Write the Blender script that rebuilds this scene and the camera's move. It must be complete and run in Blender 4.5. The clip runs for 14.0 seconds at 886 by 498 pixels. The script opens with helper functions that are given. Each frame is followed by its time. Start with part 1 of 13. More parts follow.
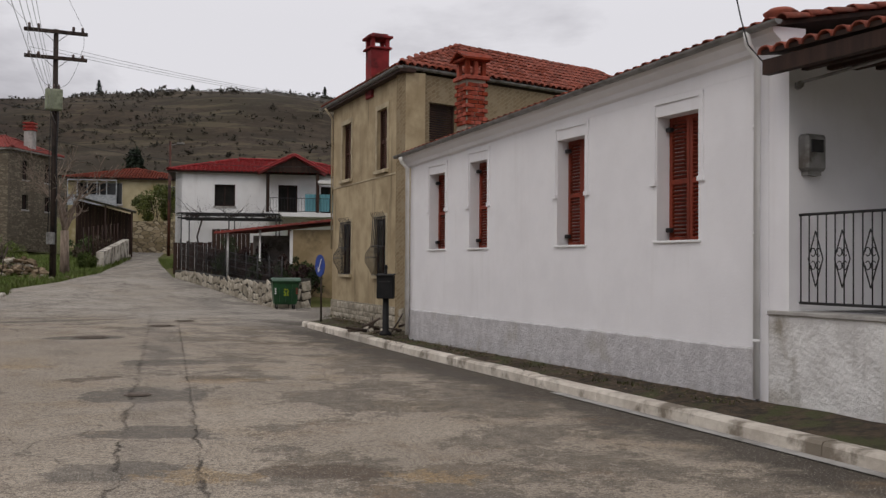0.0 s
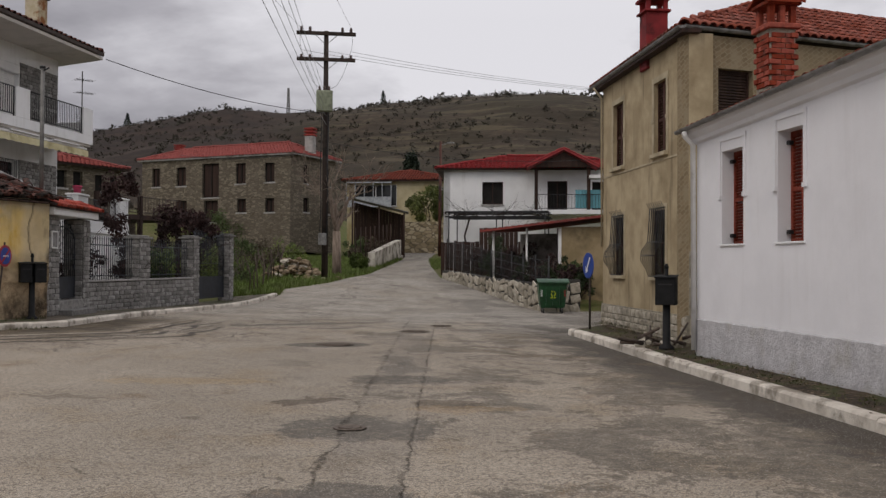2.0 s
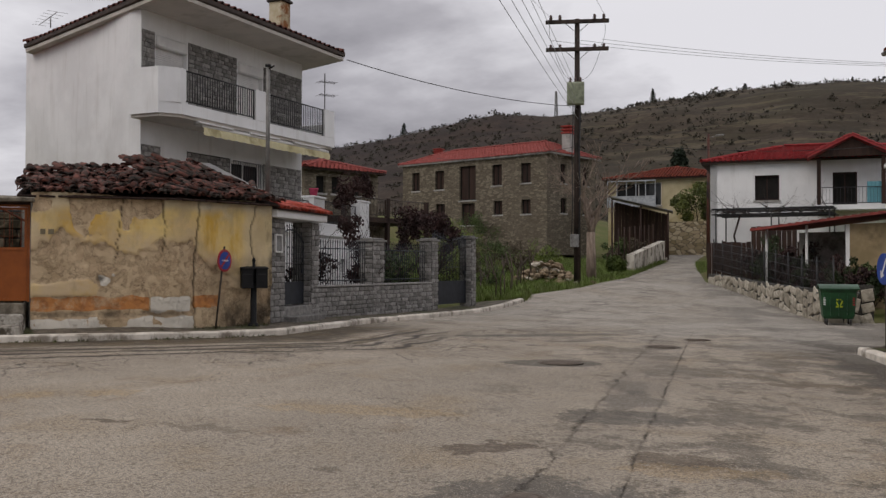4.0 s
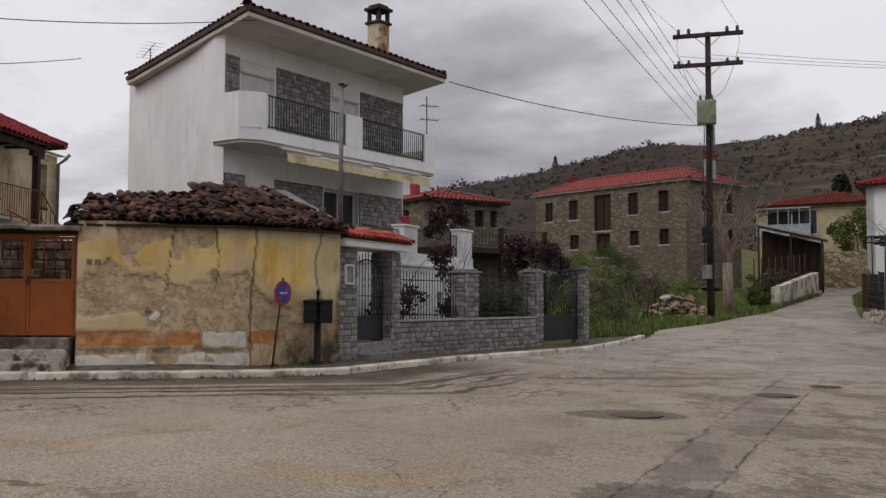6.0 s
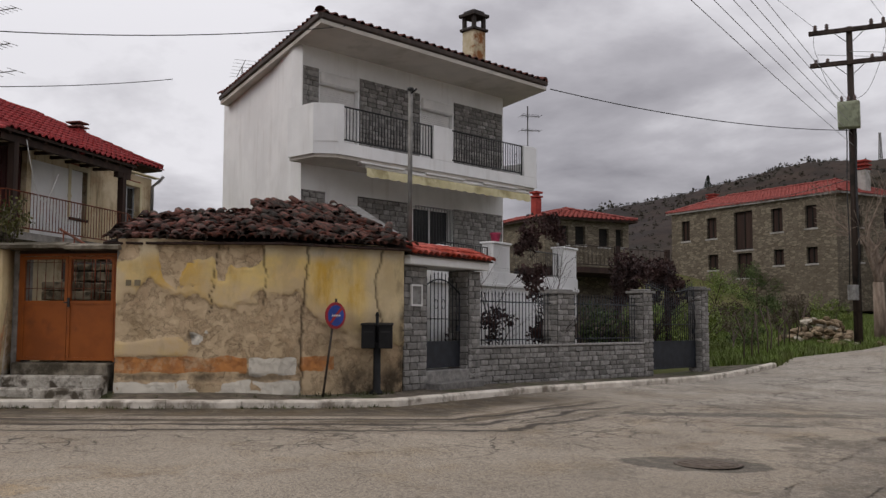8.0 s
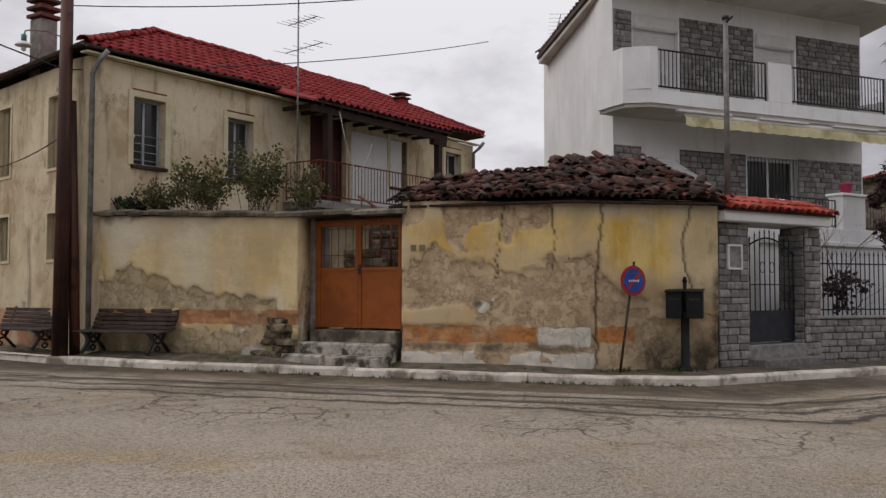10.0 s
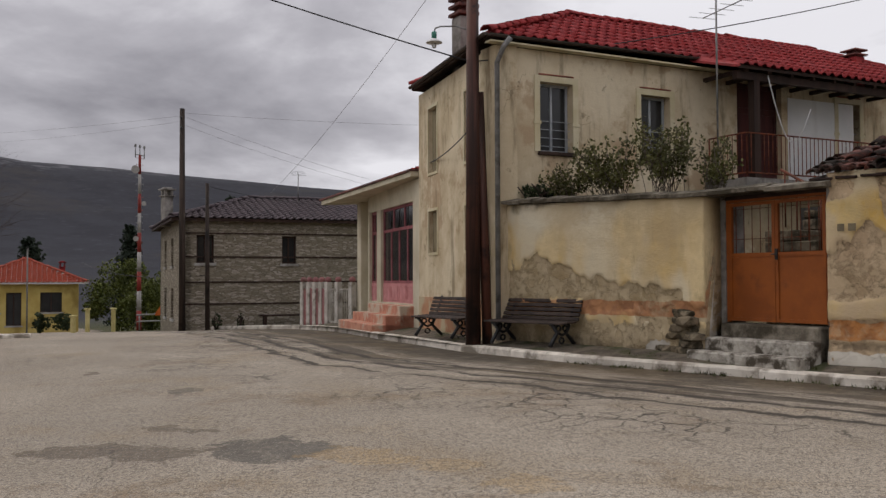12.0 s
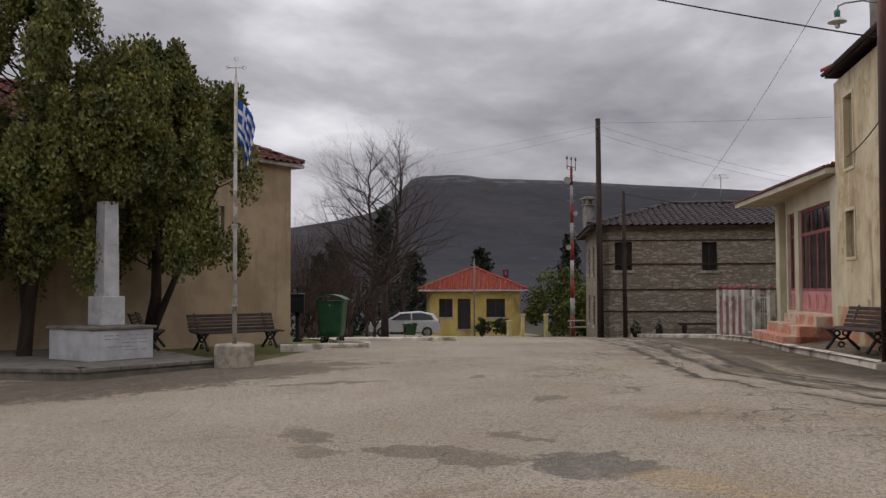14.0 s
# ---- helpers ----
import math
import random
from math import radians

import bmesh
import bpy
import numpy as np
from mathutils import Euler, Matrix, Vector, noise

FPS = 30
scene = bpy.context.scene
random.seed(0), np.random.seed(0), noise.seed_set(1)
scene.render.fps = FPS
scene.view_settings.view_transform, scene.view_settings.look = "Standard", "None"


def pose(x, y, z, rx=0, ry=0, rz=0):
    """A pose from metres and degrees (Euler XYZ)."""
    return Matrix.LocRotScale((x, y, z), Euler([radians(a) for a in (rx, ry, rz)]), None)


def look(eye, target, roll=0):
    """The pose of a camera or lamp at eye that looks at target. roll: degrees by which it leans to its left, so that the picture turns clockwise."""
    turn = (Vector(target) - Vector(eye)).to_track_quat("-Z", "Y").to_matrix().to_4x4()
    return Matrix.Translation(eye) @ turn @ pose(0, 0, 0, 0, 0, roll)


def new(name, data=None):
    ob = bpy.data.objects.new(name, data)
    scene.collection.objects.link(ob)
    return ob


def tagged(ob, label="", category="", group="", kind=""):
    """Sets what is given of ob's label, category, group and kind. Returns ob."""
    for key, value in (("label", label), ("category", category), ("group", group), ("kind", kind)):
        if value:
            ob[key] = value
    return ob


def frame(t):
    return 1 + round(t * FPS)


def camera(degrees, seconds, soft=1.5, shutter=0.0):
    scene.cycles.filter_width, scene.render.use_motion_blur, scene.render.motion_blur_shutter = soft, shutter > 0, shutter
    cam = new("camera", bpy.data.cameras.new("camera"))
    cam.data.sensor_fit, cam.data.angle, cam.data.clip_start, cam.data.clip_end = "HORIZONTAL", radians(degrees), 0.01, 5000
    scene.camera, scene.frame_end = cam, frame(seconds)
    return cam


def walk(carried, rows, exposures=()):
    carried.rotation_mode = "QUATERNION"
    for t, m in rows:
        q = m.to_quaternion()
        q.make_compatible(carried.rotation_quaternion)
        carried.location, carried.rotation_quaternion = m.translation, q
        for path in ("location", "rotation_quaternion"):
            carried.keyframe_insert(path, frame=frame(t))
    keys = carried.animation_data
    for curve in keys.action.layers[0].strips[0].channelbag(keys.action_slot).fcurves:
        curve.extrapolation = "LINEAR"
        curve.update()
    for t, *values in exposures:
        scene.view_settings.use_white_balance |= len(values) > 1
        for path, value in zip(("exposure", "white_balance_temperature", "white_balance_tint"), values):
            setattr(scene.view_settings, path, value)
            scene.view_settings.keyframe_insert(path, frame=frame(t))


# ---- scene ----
cam = camera(50.2, 14.0, 1.4)
PATH = [
    (0, (0.382, 0.968, 1.738), (-0.749, 12.913, 1.948), 0.42),
    (0.5, (0.266, 1.814, 1.738), (-1.642, 13.660, 1.940), 0.35),
    (1, (0.113, 2.567, 1.709), (-2.597, 14.255, 1.912), 0.36),
    (1.5, (-0.010, 3.307, 1.700), (-3.578, 14.762, 1.900), 0.34),
    (2, (-0.167, 4.051, 1.723), (-4.646, 15.181, 1.915), 0.29),
    (2.5, (-0.397, 4.778, 1.750), (-5.725, 15.529, 1.933), 0.26),
    (3, (-0.530, 5.460, 1.764), (-6.694, 15.755, 1.944), 0.21),
    (3.5, (-0.691, 6.122, 1.768), (-7.537, 15.976, 1.956), 0.19),
    (4, (-0.810, 6.787, 1.752), (-8.227, 16.219, 1.966), 0.12),
    (4.2, (-0.850, 7.052, 1.746), (-8.465, 16.325, 1.974), 0.06),
    (6.3, (-1.110, 9.793, 1.741), (-10.091, 17.719, 2.478), 0.19),
    (6.5, (-1.165, 10.040, 1.745), (-10.237, 17.855, 2.549), 0.19),
    (7, (-1.306, 10.660, 1.748), (-10.627, 18.162, 2.650), 0.22),
    (7.2, (-1.366, 10.900, 1.746), (-10.805, 18.252, 2.669), 0.18),
    (9.3, (-2.256, 13.146, 1.686), (-13.420, 17.486, 2.413), 0.19),
    (9.5, (-2.405, 13.295, 1.684), (-13.758, 17.122, 2.356), 0.12),
    (10, (-2.778, 13.634, 1.679), (-14.525, 16.022, 2.221), 0.05),
    (10.5, (-3.143, 13.961, 1.681), (-15.107, 14.776, 2.130), 0.00),
    (11, (-3.499, 14.230, 1.688), (-15.472, 13.526, 2.093), -0.08),
    (11.5, (-3.841, 14.482, 1.700), (-15.646, 12.365, 2.089), -0.20),
    (12, (-4.178, 14.760, 1.708), (-15.662, 11.299, 2.098), -0.24),
    (12.5, (-4.480, 15.031, 1.711), (-15.482, 10.260, 2.111), -0.27),
    (13, (-4.772, 15.271, 1.714), (-15.122, 9.212, 2.135), -0.25),
    (13.5, (-4.967, 15.416, 1.715), (-14.520, 8.168, 2.162), -0.19),
    (14, (-5.040, 15.500, 1.711), (-13.750, 7.260, 2.213), -0.18),
]
walk(cam, [(t, look(eye, target, roll)) for t, eye, target, roll in PATH], [(0, -0.23), (4, -0.20), (7, -0.13), (9.5, -0.12), (14, -0.09)])
SKY = 1.0

# ---------- world and light ----------
world = bpy.data.worlds.new("overcast")
scene.world = world
world.use_nodes = True
wn, wl = world.node_tree.nodes, world.node_tree.links
wn.clear()


def wnode(kind, **vals):
    n = wn.new(kind)
    for k, v in vals.items():
        n.inputs[k].default_value = v
    return n


SUN_EL, SUN_AZ = radians(48), radians(200)
sky = wn.new("ShaderNodeTexSky")
sky.sky_type = "NISHITA"
sky.sun_disc = False
sky.sun_elevation, sky.sun_rotation = SUN_EL, SUN_AZ
coord = wn.new("ShaderNodeTexCoord")
sep = wn.new("ShaderNodeSeparateXYZ")
wl.new(coord.outputs["Generated"], sep.inputs[0])
# clouds lie in a layer: the direction is divided by its height
lift = wn.new("ShaderNodeMath")
lift.operation = "ADD"
lift.inputs[1].default_value = 0.24
wl.new(sep.outputs["Z"], lift.inputs[0])
lift2 = wn.new("ShaderNodeMath")
lift2.operation = "MAXIMUM"
lift2.inputs[1].default_value = 0.05
wl.new(lift.outputs[0], lift2.inputs[0])
div = wn.new("ShaderNodeVectorMath")
div.operation = "DIVIDE"
comb = wn.new("ShaderNodeCombineXYZ")
for i in range(3):
    wl.new(lift2.outputs[0], comb.inputs[i])
wl.new(coord.outputs["Generated"], div.inputs[0])
wl.new(comb.outputs[0], div.inputs[1])
cl = wnode("ShaderNodeTexNoise", Scale=1.5, Detail=7.0, Roughness=0.55, Distortion=0.15)
wl.new(div.outputs[0], cl.inputs["Vector"])
cl2 = wnode("ShaderNodeTexNoise", Scale=0.55, Detail=3.0, Roughness=0.5)
wl.new(div.outputs[0], cl2.inputs["Vector"])
mixn = wn.new("ShaderNodeMath")
mixn.operation = "MULTIPLY_ADD"
mixn.inputs[1].default_value = 0.55
wl.new(cl.outputs["Fac"], mixn.inputs[0])
half = wn.new("ShaderNodeMath")
half.operation = "MULTIPLY"
half.inputs[1].default_value = 0.45
wl.new(cl2.outputs["Fac"], half.inputs[0])
wl.new(half.outputs[0], mixn.inputs[2])
ramp = wn.new("ShaderNodeValToRGB")
ramp.color_ramp.elements[0].position = 0.36
ramp.color_ramp.elements[0].color = (0.245, 0.235, 0.265, 1)
ramp.color_ramp.elements[1].position = 0.60
ramp.color_ramp.elements[1].color = (0.88, 0.865, 0.91, 1)
e = ramp.color_ramp.elements.new(0.49)
e.color = (0.505, 0.49, 0.53, 1)
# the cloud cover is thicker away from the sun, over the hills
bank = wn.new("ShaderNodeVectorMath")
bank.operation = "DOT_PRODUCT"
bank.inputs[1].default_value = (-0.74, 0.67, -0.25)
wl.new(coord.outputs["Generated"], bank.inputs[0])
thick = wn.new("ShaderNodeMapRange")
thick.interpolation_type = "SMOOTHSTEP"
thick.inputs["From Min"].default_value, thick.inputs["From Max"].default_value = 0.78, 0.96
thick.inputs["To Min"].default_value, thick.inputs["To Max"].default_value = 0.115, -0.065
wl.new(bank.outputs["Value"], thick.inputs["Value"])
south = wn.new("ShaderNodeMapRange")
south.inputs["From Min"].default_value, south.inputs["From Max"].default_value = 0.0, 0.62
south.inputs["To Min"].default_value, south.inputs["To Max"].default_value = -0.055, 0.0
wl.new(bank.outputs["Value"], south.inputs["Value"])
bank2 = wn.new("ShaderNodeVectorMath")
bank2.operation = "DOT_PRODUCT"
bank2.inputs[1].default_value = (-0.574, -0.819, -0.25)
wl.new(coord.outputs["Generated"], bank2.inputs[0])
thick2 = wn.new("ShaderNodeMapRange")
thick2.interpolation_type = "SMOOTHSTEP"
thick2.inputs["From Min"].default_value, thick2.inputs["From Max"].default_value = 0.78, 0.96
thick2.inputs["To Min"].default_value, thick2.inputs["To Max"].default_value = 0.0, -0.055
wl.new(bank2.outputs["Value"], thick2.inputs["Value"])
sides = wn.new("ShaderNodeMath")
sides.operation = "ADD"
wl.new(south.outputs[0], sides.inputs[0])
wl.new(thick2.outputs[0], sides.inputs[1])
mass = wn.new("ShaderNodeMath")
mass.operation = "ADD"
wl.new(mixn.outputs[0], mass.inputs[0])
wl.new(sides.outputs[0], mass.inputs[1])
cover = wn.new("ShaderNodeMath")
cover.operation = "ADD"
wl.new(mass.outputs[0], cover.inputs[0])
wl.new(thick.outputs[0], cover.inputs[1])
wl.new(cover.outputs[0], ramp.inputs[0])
# an overcast sky is brighter overhead than at the horizon
zen = wn.new("ShaderNodeMapRange")
zen.inputs["From Min"].default_value, zen.inputs["From Max"].default_value = 0.25, 1.0
zen.inputs["To Min"].default_value, zen.inputs["To Max"].default_value = 1.0, 1.55
wl.new(sep.outputs["Z"], zen.inputs["Value"])
bright = wn.new("ShaderNodeVectorMath")
bright.operation = "SCALE"
wl.new(ramp.outputs["Color"], bright.inputs[0])
wl.new(zen.outputs[0], bright.inputs["Scale"])
mixsky = wn.new("ShaderNodeMix")
mixsky.data_type = "RGBA"
mixsky.inputs["Factor"].default_value = 0.97
skys = wn.new("ShaderNodeVectorMath")
skys.operation = "SCALE"
skys.inputs["Scale"].default_value = 0.08
wl.new(sky.outputs[0], skys.inputs[0])
wl.new(skys.outputs[0], mixsky.inputs["A"])
wl.new(bright.outputs[0], mixsky.inputs["B"])
bg = wn.new("ShaderNodeBackground")
bg.inputs["Strength"].default_value = SKY
wl.new(mixsky.outputs["Result"], bg.inputs[0])
wout = wn.new("ShaderNodeOutputWorld")
wl.new(bg.outputs[0], wout.inputs[0])

sun = new("sun", bpy.data.lights.new("sun", "SUN"))
sun.data.energy, sun.data.angle, sun.data.color = 0.95, radians(35), (1.0, 0.92, 0.83)
sun.matrix_world = look((0, 0, 60), (-60 * math.sin(SUN_AZ) / math.tan(SUN_EL), -60 * math.cos(SUN_AZ) / math.tan(SUN_EL), 0))


# ---------- materials ----------
def rgb(c):
    return (c[0], c[1], c[2], 1.0) if len(c) == 3 else c


class Mat:
    """A small wrapper that builds node materials."""

    def __init__(self, name, rough=0.85, spec=0.3, metal=0.0):
        self.m = bpy.data.materials.new(name)
        self.m.use_nodes = True
        self.n, self.l = self.m.node_tree.nodes, self.m.node_tree.links
        self.b = self.n["Principled BSDF"]
        self.b.inputs["Roughness"].default_value = rough
        self.b.inputs["Specular IOR Level"].default_value = spec
        self.b.inputs["Metallic"].default_value = metal
        self.pos = self.n.new("ShaderNodeNewGeometry")
        self.height = None

    def link(self, a, b):
        self.l.new(a, b)

    def noise(self, scale, detail=5.0, rough=0.55, vec=None, stretch=None, distort=0.0):
        t = self.n.new("ShaderNodeTexNoise")
        t.inputs["Scale"].default_value, t.inputs["Detail"].default_value = scale, detail
        t.inputs["Roughness"].default_value, t.inputs["Distortion"].default_value = rough, distort
        v = vec or self.pos.outputs["Position"]
        if stretch:
            mp = self.n.new("ShaderNodeMapping")
            mp.inputs["Scale"].default_value = stretch
            self.link(v, mp.inputs["Vector"])
            v = mp.outputs[0]
        self.link(v, t.inputs["Vector"])
        return t.outputs["Fac"]

    def voronoi(self, scale, feature="DISTANCE_TO_EDGE", vec=None, stretch=None, out="Distance", rand=1.0):
        t = self.n.new("ShaderNodeTexVoronoi")
        t.feature = feature
        t.inputs["Scale"].default_value = scale
        t.inputs["Randomness"].default_value = rand
        v = vec or self.pos.outputs["Position"]
        if stretch:
            mp = self.n.new("ShaderNodeMapping")
            mp.inputs["Scale"].default_value = stretch
            self.link(v, mp.inputs["Vector"])
            v = mp.outputs[0]
        self.link(v, t.inputs["Vector"])
        return t.outputs[out]

    def step(self, v, lo, hi, a=0.0, b=1.0):
        r = self.n.new("ShaderNodeMapRange")
        r.interpolation_type = "SMOOTHSTEP"
        r.inputs["From Min"].default_value, r.inputs["From Max"].default_value = lo, hi
        r.inputs["To Min"].default_value, r.inputs["To Max"].default_value = a, b
        self.link(v, r.inputs["Value"])
        return r.outputs[0]

    def math(self, op, a, b=0.5, clamp=False):
        m = self.n.new("ShaderNodeMath")
        m.operation = op
        m.use_clamp = clamp
        for i, v in enumerate((a, b)):
            if isinstance(v, (int, float)):
                m.inputs[i].default_value = v
            else:
                self.link(v, m.inputs[i])
        return m.outputs[0]

    def mix(self, f, a, b, mode="MIX"):
        m = self.n.new("ShaderNodeMix")
        m.data_type = "RGBA"
        m.blend_type = mode
        m.clamp_factor = True
        for k, v in (("Factor", f), ("A", a), ("B", b)):
            sock = [s for s in m.inputs if s.name == k and s.type == ("VALUE" if k == "Factor" else "RGBA")][0]
            if isinstance(v, (int, float)):
                sock.default_value = v
            elif isinstance(v, (tuple, list)):
                sock.default_value = rgb(v)
            else:
                self.link(v, sock)
        return [s for s in m.outputs if s.type == "RGBA"][0]

    def attr(self, name):
        a = self.n.new("ShaderNodeAttribute")
        a.attribute_name = name
        return a.outputs["Fac"]

    def warp(self, scale, amount):
        """The position, pushed about by noise."""
        t = self.n.new("ShaderNodeTexNoise")
        t.inputs["Scale"].default_value = scale
        t.inputs["Detail"].default_value = 4.0
        self.link(self.pos.outputs["Position"], t.inputs["Vector"])
        s = self.n.new("ShaderNodeVectorMath")
        s.operation = "MULTIPLY_ADD"
        s.inputs[1].default_value = (amount,) * 3
        self.link(t.outputs["Color"], s.inputs[0])
        self.link(self.pos.outputs["Position"], s.inputs[2])
        return s.outputs[0]

    def vary(self, col, amount, island=False):
        """Each piece a little lighter or darker."""
        if island:
            r = self.pos.outputs["Random Per Island"]
        else:
            r = self.n.new("ShaderNodeObjectInfo").outputs["Random"]
        h = self.n.new("ShaderNodeHueSaturation")
        self.link(self.step(r, 0, 1, 1 - amount, 1 + amount), h.inputs["Value"])
        self.link(self.step(r, 0, 1, 1 + amount * 0.3, 1 - amount * 0.3), h.inputs["Saturation"])
        self.link(col, h.inputs["Color"])
        return h.outputs[0]

    def bump(self, h, dist=0.01, strength=0.6):
        b = self.n.new("ShaderNodeBump")
        b.inputs["Distance"].default_value, b.inputs["Strength"].default_value = dist, strength
        self.link(h, b.inputs["Height"])
        if self.height:
            self.link(self.height, b.inputs["Normal"])
        self.height = b.outputs[0]
        self.link(self.height, self.b.inputs["Normal"])

    def color(self, c):
        if isinstance(c, (tuple, list)):
            self.b.inputs["Base Color"].default_value = rgb(c)
        else:
            self.link(c, self.b.inputs["Base Color"])
        return self

    def rough(self, v):
        self.link(v, self.b.inputs["Roughness"])


def surf(name, c1, c2, scale=4.0, rough=0.85, spec=0.3, metal=0.0, bump=0.004, bscale=60.0, stain=None, sscale=0.9, slo=0.52, shi=0.68,
         vary=0.0, island=False, stretch=None, streak=0.0, streakc=(0.1, 0.09, 0.08)):
    k = Mat(name, rough, spec, metal)
    col = k.mix(k.step(k.noise(scale, 6, 0.6, stretch=stretch), 0.35, 0.65), c1, c2)
    if stain:
        col = k.mix(k.step(k.noise(sscale, 6, 0.62), slo, shi), col, stain)
    if streak:
        f = k.math("MULTIPLY", k.step(k.noise(3.5, 5, 0.6, stretch=(1, 1, 0.12)), 0.52, 0.75), streak)
        col = k.mix(f, col, streakc)
    if vary:
        col = k.vary(col, vary, island)
    k.color(col)
    if bump:
        k.bump(k.noise(bscale, 5, 0.6, stretch=stretch), bump, 0.7)
    return k.m


def hx(s):
    """A base colour from an sRGB hex value."""
    v = [int(s[i:i + 2], 16) / 255 for i in (0, 2, 4)]
    return tuple(x / 12.92 if x <= 0.04045 else ((x + 0.055) / 1.055) ** 2.4 for x in v)


white_paint = surf("white_paint", (0.81, 0.805, 0.825), (0.765, 0.76, 0.78), 1.2, 0.8, bump=0.003, bscale=30, stain=(0.68, 0.67, 0.66), sscale=0.5, slo=0.55, shi=0.8, streak=0.12, streakc=(0.5, 0.48, 0.45))
white_clean = surf("white_clean", (0.78, 0.78, 0.78), (0.72, 0.72, 0.72), 2, 0.7, bump=0.002, bscale=40)
villa_white = surf("villa_white", (0.79, 0.79, 0.785), (0.71, 0.71, 0.705), 0.8, 0.8, bump=0.002, bscale=60, stain=(0.58, 0.57, 0.55), sscale=0.5, slo=0.55, shi=0.85, streak=0.25, streakc=(0.40, 0.37, 0.33))
# beige below the white walls' tone: the undersides' shade is in the colour
soffit_shaded = surf("soffit_shaded", (0.56, 0.52, 0.47), (0.48, 0.45, 0.41), 1.2, 0.9, bump=0.002, bscale=50, stain=(0.42, 0.39, 0.34), sscale=0.9)
plinth_grey = surf("plinth_grey", (0.57, 0.56, 0.57), (0.45, 0.44, 0.45), 6, 0.95, bump=0.035, bscale=22, stain=(0.42, 0.40, 0.37), sscale=1.4, slo=0.52, shi=0.75)
parapet_rough = surf("parapet_rough", (0.74, 0.735, 0.72), (0.60, 0.59, 0.575), 3, 0.95, bump=0.05, bscale=14, stain=(0.30, 0.27, 0.22), sscale=1.1, slo=0.55, shi=0.75, streak=0.5, streakc=(0.16, 0.14, 0.1))
shutter_red = surf("shutter_red", hx("843826"), hx("662a1c"), 6, 0.55, bump=0.002, bscale=80, stretch=(1, 1, 0.1))
tile_old = surf("tile_old", hx("6c4136"), hx("3c2a25"), 9, 0.92, bump=0.012, bscale=40, stain=hx("332d28"), sscale=3.5, slo=0.42, shi=0.58, vary=0.5)
tile_red = surf("tile_red", hx("97302f"), hx("7e2628"), 5, 0.75, bump=0.004, bscale=40, stain=hx("5e2527"), sscale=1.2, slo=0.55, shi=0.8, vary=0.12)
tile_orange = surf("tile_orange", hx("8e4a38"), hx("6e392d"), 5, 0.8, bump=0.006, bscale=40, stain=hx("5f3a2f"), sscale=2.2, slo=0.5, shi=0.7, vary=0.22)
tile_salmon = surf("tile_salmon", hx("984f48"), hx("80423d"), 5, 0.8, bump=0.006, bscale=40, stain=hx("7a342e"), sscale=1.2, slo=0.55, shi=0.8, vary=0.14)
tile_grey = surf("tile_grey", hx("5a4f52"), hx("463e42"), 5, 0.7, bump=0.004, bscale=40, vary=0.12)
tile_villa = surf("tile_villa", hx("6e4238"), hx("553430"), 5, 0.85, bump=0.008, bscale=40, stain=hx("332a28"), sscale=2.0, slo=0.48, shi=0.68, vary=0.3)
olive_plaster = surf("olive_plaster", hx("b6a687"), hx("9d8d70"), 1.3, 0.92, bump=0.006, bscale=24, stain=hx("8a7a5e"), sscale=0.8, slo=0.5, shi=0.75, streak=0.7, streakc=hx("665a46"))
olive_trim = surf("olive_trim", hx("b8ab90"), hx("9c9078"), 2, 0.9, bump=0.004, bscale=40)
gutter_metal = surf("gutter_metal", hx("8b8a88"), hx("6f6e6c"), 5, 0.5, 0.5, 0.3, bump=0.001, stain=hx("5a554f"), sscale=3)
gutter_white = surf("gutter_white", hx("dcdbd9"), hx("cfcdca"), 3, 0.55, bump=0.001, stain=hx("a09b95"), sscale=2, slo=0.58, shi=0.8)
iron_black = surf("iron_black", (0.018, 0.018, 0.02), (0.03, 0.03, 0.03), 8, 0.5, 0.5, 0.4, bump=0.001, bscale=90)
iron_rust = surf("iron_rust", hx("7c3f28"), hx("55301f"), 8, 0.7, bump=0.001, bscale=90)
dark_wood = surf("dark_wood", hx("3c2a22"), hx("2a1d18"), 5, 0.75, bump=0.004, bscale=40, stretch=(1, 1, 0.08))
pole_black = surf("pole_black", hx("423730"), hx("2a221e"), 6, 0.8, bump=0.006, bscale=50, stretch=(1, 1, 0.05), stain=hx("1c1714"), sscale=1.5)
pole_dark = surf("pole_dark", hx("5c372b"), hx("2e1d17"), 6, 0.6, bump=0.006, bscale=50, stretch=(1, 1, 0.05), stain=hx("1e1512"), sscale=1.5)
bench_wood = surf("bench_wood", hx("463a34"), hx("2c2420"), 6, 0.75, bump=0.003, bscale=60, stain=hx("28211e"), sscale=3, vary=0.18)
glass_dark = surf("glass_dark", (0.018, 0.019, 0.021), (0.028, 0.029, 0.03), 1, 0.14, 0.4, bump=0)
roller_white = surf("roller_white", (0.70, 0.69, 0.67), (0.62, 0.61, 0.6), 3, 0.6, bump=0.001)
concrete = surf("concrete", (0.40, 0.385, 0.36), (0.30, 0.29, 0.275), 2.5, 0.95, bump=0.008, bscale=40, stain=(0.17, 0.16, 0.14), sscale=1.2, slo=0.5, shi=0.7)
concrete_old = surf("concrete_old", (0.30, 0.28, 0.255), (0.2, 0.185, 0.17), 3, 0.95, bump=0.015, bscale=25, stain=(0.1, 0.09, 0.075), sscale=1.6, slo=0.45, shi=0.65)
